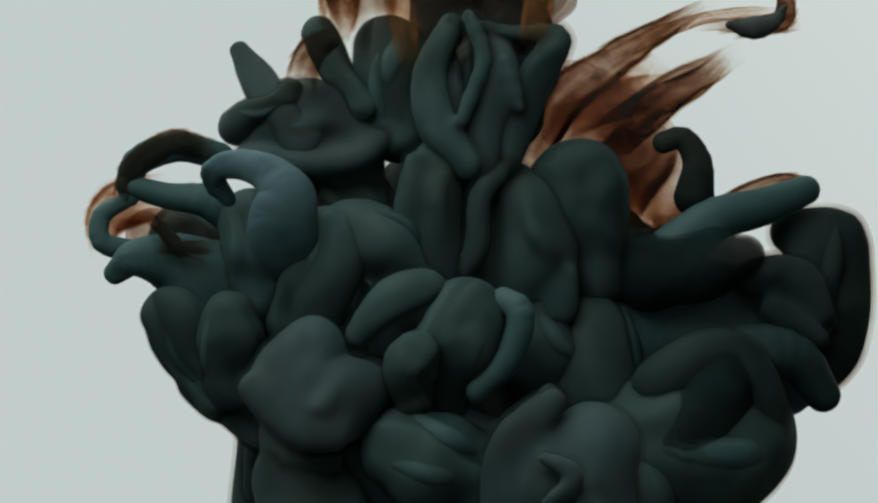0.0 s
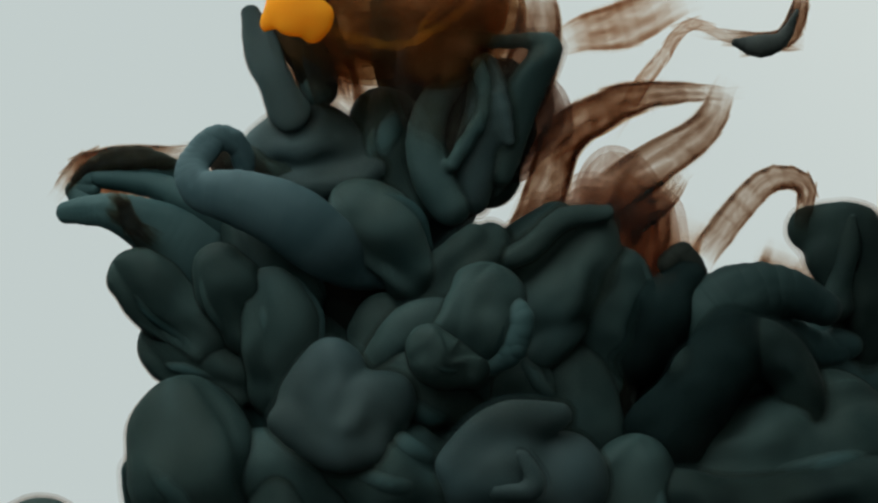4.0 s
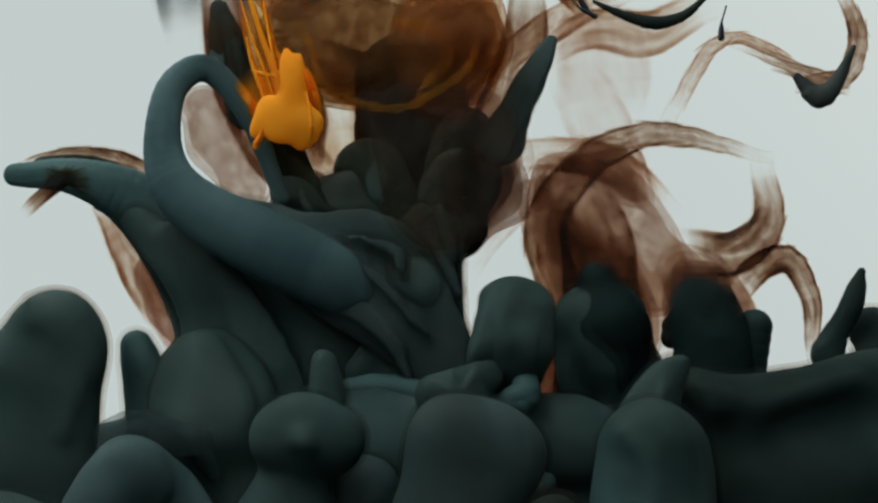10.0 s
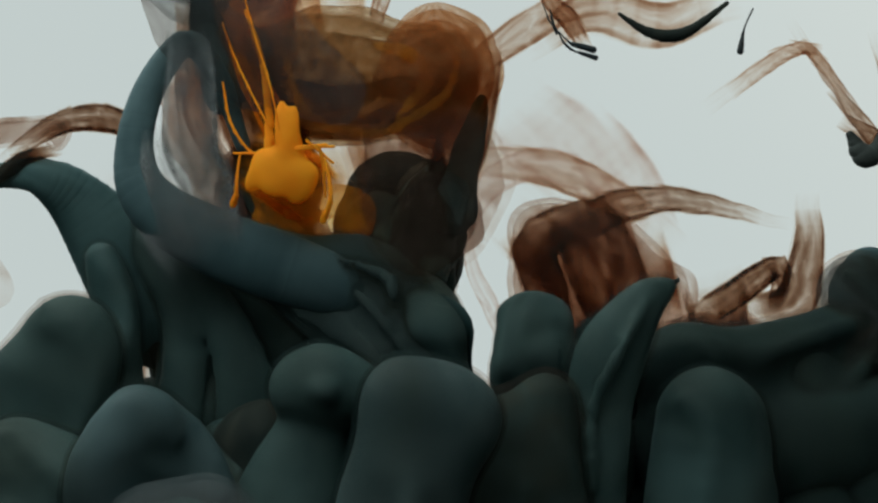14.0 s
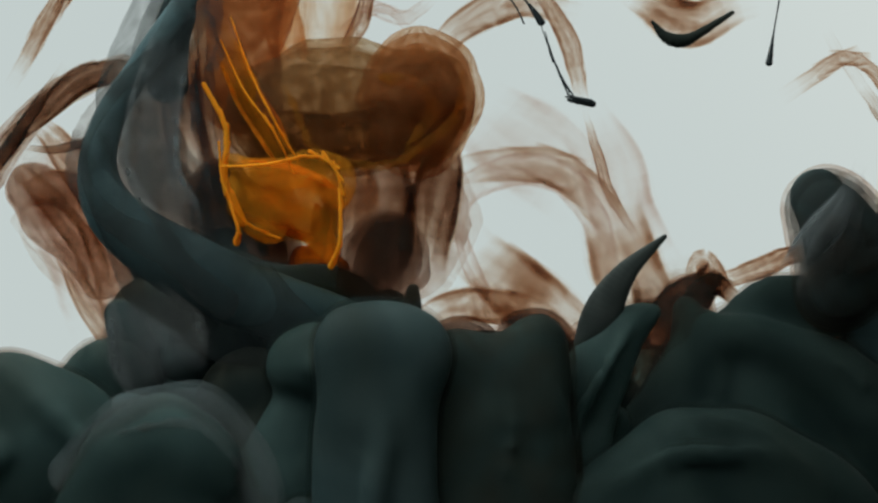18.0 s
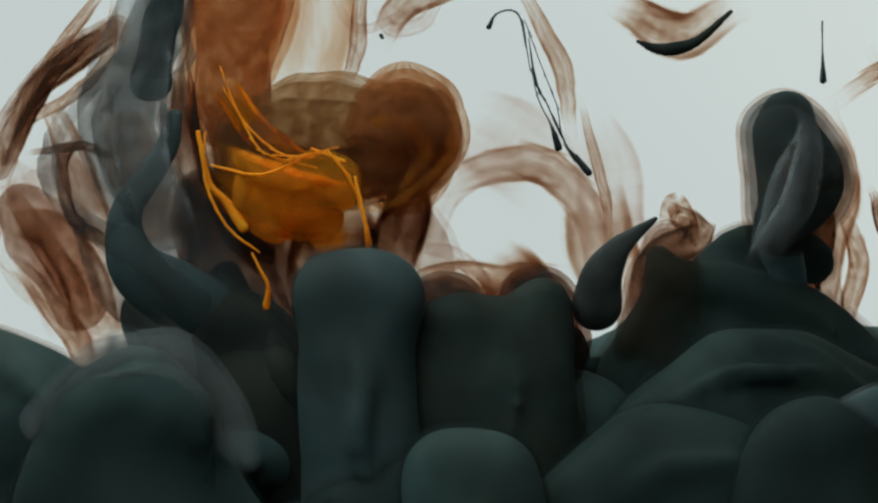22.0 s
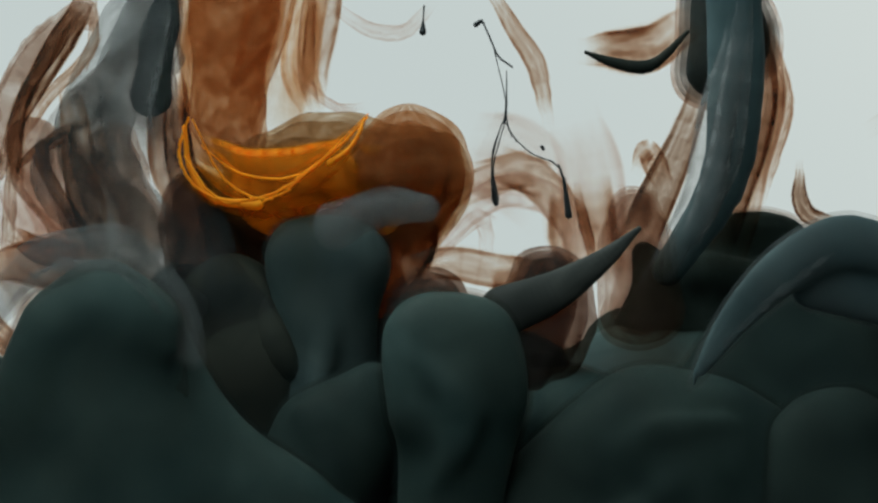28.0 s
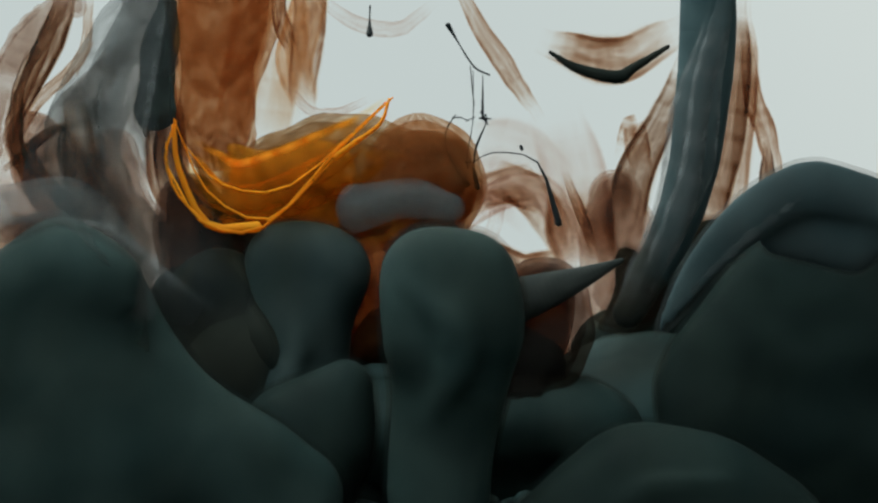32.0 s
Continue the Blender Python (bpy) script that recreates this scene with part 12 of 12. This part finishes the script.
    glide("bar", (0, -63.8, -62.2, 14, 0), (5.5, -66.2, -30.6, 14, 0), (7.5, -65, -14.7, 14, 4), (9, -63.6, -17.2, 14, 4), (11, -70.5, -13.5, 14, 0), (13, -74.3, -0.9, 12, 0), (14.5, -74.3, 2.8, 12, 0), (17, -73.5, -6.4, 4, -6), (19, -72.6, -14.2, 0, -6), (21, -70.9, -24.7, -4, -6), (32, -70.3, -53.1, -4, 0))
    glide("low_left", (0, -87.8, -63.7, 34, 0), (9, -87.2, -53.1, 36, 0), (11, -88.3, -42.9, 36, 0), (13, -86.1, -37.3, 36, 0), (14.5, -83.8, -31.1, 36, 0), (17, -85.5, -22.9, 36, 0), (19, -87.3, -17.9, 34, 0), (21, -92.1, -15.8, 28, 0), (23, -96.4, -15.8, 22, 0), (25.5, -103.3, -19, 16, 0), (28, -107.1, -28.3, 12, 0), (32, -109.1, -50.7, 10, 0))
    glide("saddle", (0, 56.8, -66.9, 20, 0), (3, 56.8, -57.4, 20, 0), (5.5, 54.4, -32.3, 20, 10), (7.5, 54.4, -28.7, 20, 6), (9, 56.8, -27.6, 20, 3), (11, 56.2, -21.8, 20, 0), (13, 56, -16.9, 18, -2), (14.5, 57, -15.2, 16, -2), (17, 56.3, -24.8, 10, 0), (19, 57, -33.9, 6, 0), (21, 57.4, -44.2, 4, 0), (32, 57.4, -56.8, 4, 0))
    glide("edge_mass", (0, 94.5, -67.1, 14, 0), (5.5, 94.5, -52.5, 14, 0), (7.5, 93.9, -33, 14, 0), (9, 93.5, -29.3, 14, 0), (11, 93, -18.4, 14, 0), (13, 93.5, -6.2, 14, 0), (14.5, 93.3, 1.1, 12, 0), (17, 97.7, -2.6, 4, 0), (19, 99, -9.1, 0, 0), (21, 100.3, -14.3, -4, 0), (23, 102.2, -24.8, -6, 0), (32, 103.5, -45.6, -6, 0))
    glide("knoll", (0, 47.5, -64.1, 32, 0), (5.5, 47.2, -47.8, 34, 0), (7.5, 47.4, -36.2, 36, 0), (9, 44.6, -24.7, 36, 0), (11, 41.5, -33, 34, 0), (13, 51.9, -29.4, 32, 0), (14.5, 55.8, -21.6, 26, 0), (17, 55.6, -34.7, 20, 0), (19, 54.8, -49.4, 18, 0), (32, 54.8, -60.2, 18, 0))
    glide("ridge", (0, 62.8, -68.3, 14, 0), (9, 64, -58.6, 14, 0), (11, 64, -40.3, 14, 0), (13, 64, -25.7, 14, 0), (14.5, 63.4, -17.4, 14, 0), (17, 54.5, -10.3, 14, 0), (19, 52.5, -3.1, 12, 0), (21, 48.9, 2.6, 10, 0), (23, 48, 5.5, 4, -2), (25.5, 47, 7.6, -2, -4), (28, 46.6, 5.1, -8, -6), (30, 44.3, 3.8, -10, -6), (32, 42.9, 3.8, -10, -6))
    glide("dome_right", (0, 54.4, -64.4, 26, 0), (12, 54.4, -64.4, 26, 0), (14.5, 54.4, -45.7, 26, 0), (17, 53.5, -33.2, 28, 0), (19, 58.3, -27.3, 30, 0), (21, 62.9, -18.3, 30, 0), (23, 70.2, -10.9, 26, 0), (25.5, 80.7, -2.7, 22, 2), (28, 92.6, 3.5, 20, 6), (30, 95.5, 7.6, 20, 8), (32, 96.1, 13.6, 20, 8))
    glide("lobe_right", (0, 75.5, -60.9, 46, 0), (17, 77.7, -55.4, 46, 0), (19, 77.7, -44.6, 46, 0), (21, 74.9, -32.9, 48, 0), (23, 70.6, -21, 48, 0), (25.5, 73, -15.2, 48, 2), (28, 77.7, -25.1, 46, 4), (30, 79.4, -38.4, 44, 4), (32, 80.6, -50.1, 40, 4))
    glide("slope_right", (0, 45.4, -61.6, 38, 0), (17, 45.4, -57.1, 38, 0), (19, 45.4, -48.2, 38, 0), (21, 44.3, -35.9, 38, 0), (23, 44.8, -22.7, 38, 0), (25.5, 46.5, -15.8, 38, 0), (28, 41.7, -21.2, 40, 0), (30, 38.1, -27.6, 42, 0), (32, 40.3, -32.3, 42, 0))
    glide("thumb", (0, 7.2, -59.8, 46, 0), (17, 7.2, -54.4, 46, 0), (19, 6.6, -46.8, 46, 0), (21, 6.1, -37.9, 46, 0), (23, 4.4, -28.8, 46, 0), (25.5, 1.2, -17.5, 46, 0), (28, 1.7, -7.3, 46, 0), (30, 1.2, 1, 46, 0), (32, 1.7, 5.1, 46, 2))
    glide("companion", (0, -16.2, -62.1, 36, 0), (19, -16.2, -54.2, 36, 0), (21, -15.1, -45.2, 36, 0), (23, -16.2, -36.2, 36, 0), (25.5, -18.5, -28.7, 36, 0), (28, -22.1, -22.9, 36, 0), (30, -25.2, -21.5, 36, 0), (32, -27.5, -22.1, 36, 2))
    glide("drape", (0, -48.1, -15.1, -20, 0), (3, -49.5, -12.4, -20, 0), (5.5, -54.5, -9.4, -10, -14), (7.5, -56, -2.7, 0, -6), (9, -57.5, 2.2, 2, 0), (11, -59.4, 3.7, 2, 0), (13, -60.5, 3.1, 0, 3), (14.5, -62.5, 2.5, -4, 4), (17, -61.9, -4.1, -14, 4), (19, -61.3, -9.6, -18, 4), (23, -57.6, -20.5, -20, 4), (28, -54.9, -31.4, -20, 4), (32, -54.9, -34.1, -20, 4))
    glide("head_right", (0, 96.4, -55.3, 12, 0), (9, 96.4, -38.1, 12, 0), (11, 96.4, -21, 12, 0), (13, 95.7, -6.2, 14, 0), (14.5, 93, 4.7, 14, 0), (17, 87.8, 15.8, 16, -4), (19, 84.2, 24.1, 16, -2), (21, 79.3, 31.8, 16, 0), (23, 76.1, 40.6, 12, 4), (25.5, 71.6, 52.2, 0, 10), (28, 70.2, 69.2, -8, 10), (30, 68.8, 84.9, -8, 10), (32, 67.5, 98, -8, 10))
    glide("sheet", (0, -48.2, 125.1, 20, 0), (9, -50.6, 120.3, 20, 0), (11, -53, 120.3, 20, 0), (13, -56.5, 101.3, 20, 0), (14.5, -58.5, 70.9, 22, 0), (16, -62.3, 35.4, 22, 0), (17, -63.5, 29.5, 22, 0), (19, -66.3, 29.5, 22, 0), (21, -69.2, 29.5, 22, 0), (23, -72, 28.3, 22, -1), (25.5, -73.7, 26.9, 22, -2), (28, -72.5, 28.1, 22, -2), (32, -73.9, 27.6, 22, -2))
    glide("brown_bag", (0, -138.3, 3.7, 0, 0), (11, -133.2, 3.7, 0, 0), (13, -128.1, 6.3, 0, 0), (14.5, -114, 6.3, 0, 0), (17, -80.9, 8.2, 0, 0), (19, -84.7, 5.6, 0, 0), (21, -87.3, 3.7, 0, 0), (23, -88.8, 1.1, 0, 2), (25.5, -91.1, -0.1, 0, 4), (28, -97.4, 6.3, -4, 8), (32, -102, 11.6, -6, 10))
    glide("brown_arch", (0, -131.4, 31.4, 4, 0), (11, -128.9, 31.4, 4, 0), (13, -122.6, 26.9, 4, 25), (14.5, -89.9, 26.3, 4, 22), (17, -84.2, 33.9, 4, 8), (19, -83, 37.6, 4, 4), (21, -83.3, 41.4, 4, 0), (23, -84.6, 44.9, 4, -6), (25.5, -87.4, 46.5, 4, -10), (28, -89.9, 45.2, 4, -14), (32, -92.4, 47.7, 4, -16))
    glide("bean", (0, 50.2, -63.4, 30, 0), (3, 50.2, -58.8, 30, 0), (5.5, 50.8, -43.9, 30, -12), (7.5, 50.8, -32.4, 30, -12), (9, 51.1, -25.7, 30, -14), (11, 51.1, -15.3, 30, -6), (13, 48, -8, 37, 0), (14.5, 47.4, -4.2, 37, 2), (17, 46.2, -4.7, 30, 4), (19, 47.2, -22.8, 20, 4), (21, 47.2, -41.9, 20, 4), (32, 47.2, -53.8, 20, 0))
    glide("brown_tower", (0, 25.8, -14.6, -10, 0), (3, 26.5, 3.8, -10, 0), (5.5, 28.3, 16.9, -8, 0), (7.5, 28.9, 18.8, -8, 0), (9, 29.6, 19.2, -8, 0), (11, 28.3, 15.6, -8, 0), (13, 26.3, 6.4, -8, 0), (14.5, 26.3, -0.1, -8, 0), (17, 28.4, -17.3, -10, 0), (19, 28.4, -30.4, -10, 0), (32, 28.4, -54.1, -10, 0))
    glide("orange_drop", (0, -26.2, 57.1, 26, 0), (3, -27.9, 50.1, 26, 0), (5.5, -32, 42.5, 26, 0), (7.5, -32.2, 35.2, 26, 0), (9, -32, 28.8, 26, 0), (11, -32.2, 21.1, 26, 0), (13, -32.9, 14.5, 26, 0), (14.5, -33.1, 13.1, 24, 0), (16, -31.3, 2.3, 10, 0), (17, -28.9, -6.6, -4, 0), (19, -28.5, -4, -6, 0), (21, -30.3, 6.2, 2, 0), (23, -28.5, 3.8, -6, 0), (25.5, -26.9, -6.7, -10, 0), (32, -24.2, -25.2, -10, 0))
    glide("ring_swirl", (0, -11.3, 63.3, 19, 0), (3, -11.3, 49, 19, 0), (5.5, -11.3, 41.8, 19, 0), (7.5, -11.3, 37.6, 19, 0), (9, -11.3, 34.6, 19, 0), (11, -12.4, 30, 19, 0), (13, -15.4, 28.2, 19, 0), (14.5, -16, 26, 19, 0), (17, -13.6, 22, 19, -3), (19, -14.2, 17.8, 19, -5), (21, -14.6, 13.6, 19, -5), (23, -15.8, 8.9, 19, -5), (25.5, -16.6, 8.3, 19, -5), (28, -17.4, 4.7, 17, -5), (32, -16.8, 3.5, 17, -5))
    glide("shell_left", (0, -48.5, -59.9, 50, 0), (12, -48.5, -59.9, 50, 0), (14.5, -49.6, -43.9, 50, 0), (17, -50.9, -33.2, 50, 0), (19, -52.6, -27.2, 52, 0), (21, -54.3, -22.6, 54, 0), (23, -58.1, -16.5, 54, 0), (25.5, -61.4, -7.4, 56, 0), (28, -65.6, -0.3, 58, 0), (30, -70.3, 4.5, 58, 0), (32, -75, 8.4, 58, 0))
    glide("lip_right", (0, 82.9, -59.9, 50, 0), (19, 84, -54.6, 50, 0), (21, 85, -37.5, 50, 0), (23, 84, -16.1, 50, 0), (25.5, 80.1, -3.3, 52, 0), (28, 75.1, 6.6, 54, 0), (30, 72.2, 11.5, 54, 0), (32, 69, 16.7, 54, 0))
    glide("curl_band", (0, -24.7, -2.8, -16, 0), (3, -25.9, 3.9, -14, -4), (5.5, -30.3, 6.1, 8, -8), (7.5, -30.5, 2.9, 12, -4), (9, -31.6, 1.3, 13, -1), (11, -32.3, -0.1, 13, 0), (13, -32.9, -2.6, 13, 2), (14.5, -34.2, -4.4, 12, 3), (17, -39.3, -7.6, 6, 4), (19, -42.6, -14.2, 0, 4), (21, -44.7, -24.8, -6, 4), (32, -45.3, -41, -10, 4))
    glide("smoke_column", (0, -3, 63.7, 6, 0), (3, -1.7, 48.3, 8, 0), (5.5, -1.7, 30.5, 12, 0), (7.5, -2.3, 24.2, 14, 0), (9, -3.5, 20.4, 16, 0), (11, -5.9, 17, 17, 0), (13, -7.7, 14.3, 17, 0), (14.5, -9.2, 12.2, 17, 0), (17, -14, 7.2, 12, 0), (19, -16.6, 2.4, 8, 0), (21, -18.1, -2.6, 4, 0), (23, -19.6, -10.3, 0, 0), (28, -23.9, -19.6, -6, 0), (32, -23.9, -24.8, -6, 0))
    glide("orange_bag", (0, -19.8, -34.5, -24, 0), (11, -19.8, -26.3, -24, 0), (13, -23.5, -12.3, -18, 0), (13.8, -28.2, 2.4, 4, 0), (14.5, -33.2, 15, 23, 0), (17, -33.9, 14.3, 23, 0), (19, -33.5, 14, 23, 0), (21, -33, 14.1, 22, 0), (23, -32.7, 14.2, 20, 0), (25.5, -32.7, 15.3, 18, 0), (28, -33.7, 15.8, 16, 0), (32, -34.3, 16.6, 16, 0))
    at("dark_curtain", 0, -18.4, 82.8, -18.4, 72.6, -17.1, 62.4, -15.8, 52.2)
    at("dark_curtain", 3, -28.6, 67.5, -27.3, 56, -24.7, 45.8, -20.9, 35.6)
    at("dark_curtain", 6, -43.9, 62.4, -40.1, 49.6, -33.7, 38.1, -24.7, 27.9)
    at("dark_curtain", 9, -47.7, 62.4, -45.2, 45.8, -37.5, 30.5, -27.3, 16.5)
    at("dark_curtain", 11, -50.3, 59.8, -46.4, 43.2, -37.5, 26.7, -26, 12.6)
    at("dark_curtain", 13, -49, 57.3, -45.2, 40.7, -36.2, 24.1, -24.7, 11.4)
    at("dark_curtain", 17, -49, 49.6, -47.7, 34.3, -42.6, 19, -33.7, 3.7)
    at("dark_curtain", 19, -51.5, 44.5, -49, 29.2, -42.6, 13.9, -33.7, 1.1)
    at("dark_curtain", 23, -54.1, 34.3, -49, 21.6, -42.6, 8.8, -33.7, -4)
    at("dark_curtain", 28, -51.5, 24.1, -46.4, 13.9, -40.1, 3.7, -31.1, -6.5)
    at("dark_curtain", 32, -51.5, 24.1, -46.4, 13.9, -40.1, 3.7, -31.1, -6.5)
    at("left_fold_3", 0, -134, -9.1, -130.2, -16.8, -126.3, -24.5, -122.5, -32.2)
    at("left_fold_3", 9, -108.4, -14.3, -105.8, -22, -103.2, -29.7, -100.7, -37.4)
    at("left_fold_3", 11, -63.4, -6.5, -63.7, -15.5, -63.4, -24.5, -62.1, -32.2)
    at("left_fold_3", 13, -70.5, -0.1, -68.3, -10.4, -67, -20.7, -66.6, -30.9)
    at("left_fold_3", 14.5, -75, 6.3, -69.8, -5.3, -67, -16.8, -67, -28.4)
    at("left_fold_3", 17, -82.7, 2.4, -77.5, -7.8, -70.5, -18.1, -67, -28.4)
    at("left_fold_3", 19, -89.1, -2.7, -84, -11.7, -79.5, -20.7, -77.5, -29.7)
    at("left_fold_3", 21, -93, -2.7, -86.5, -11.7, -80.8, -20.7, -78.2, -29.7)
    at("left_fold_3", 23, -99.4, -5.3, -93, -11.7, -87.2, -18.1, -83.3, -25.8)
    at("left_fold_3", 25.5, -103.2, -9.1, -98.1, -14.3, -93, -19.4, -87.8, -24.5)
    at("left_fold_3", 32, -108.4, -22, -103.2, -27.1, -98.1, -32.2, -93, -37.4)
    for key in CHAINS:
        if CHAINS[key][5] != "blob":
            drift(key)


motions()
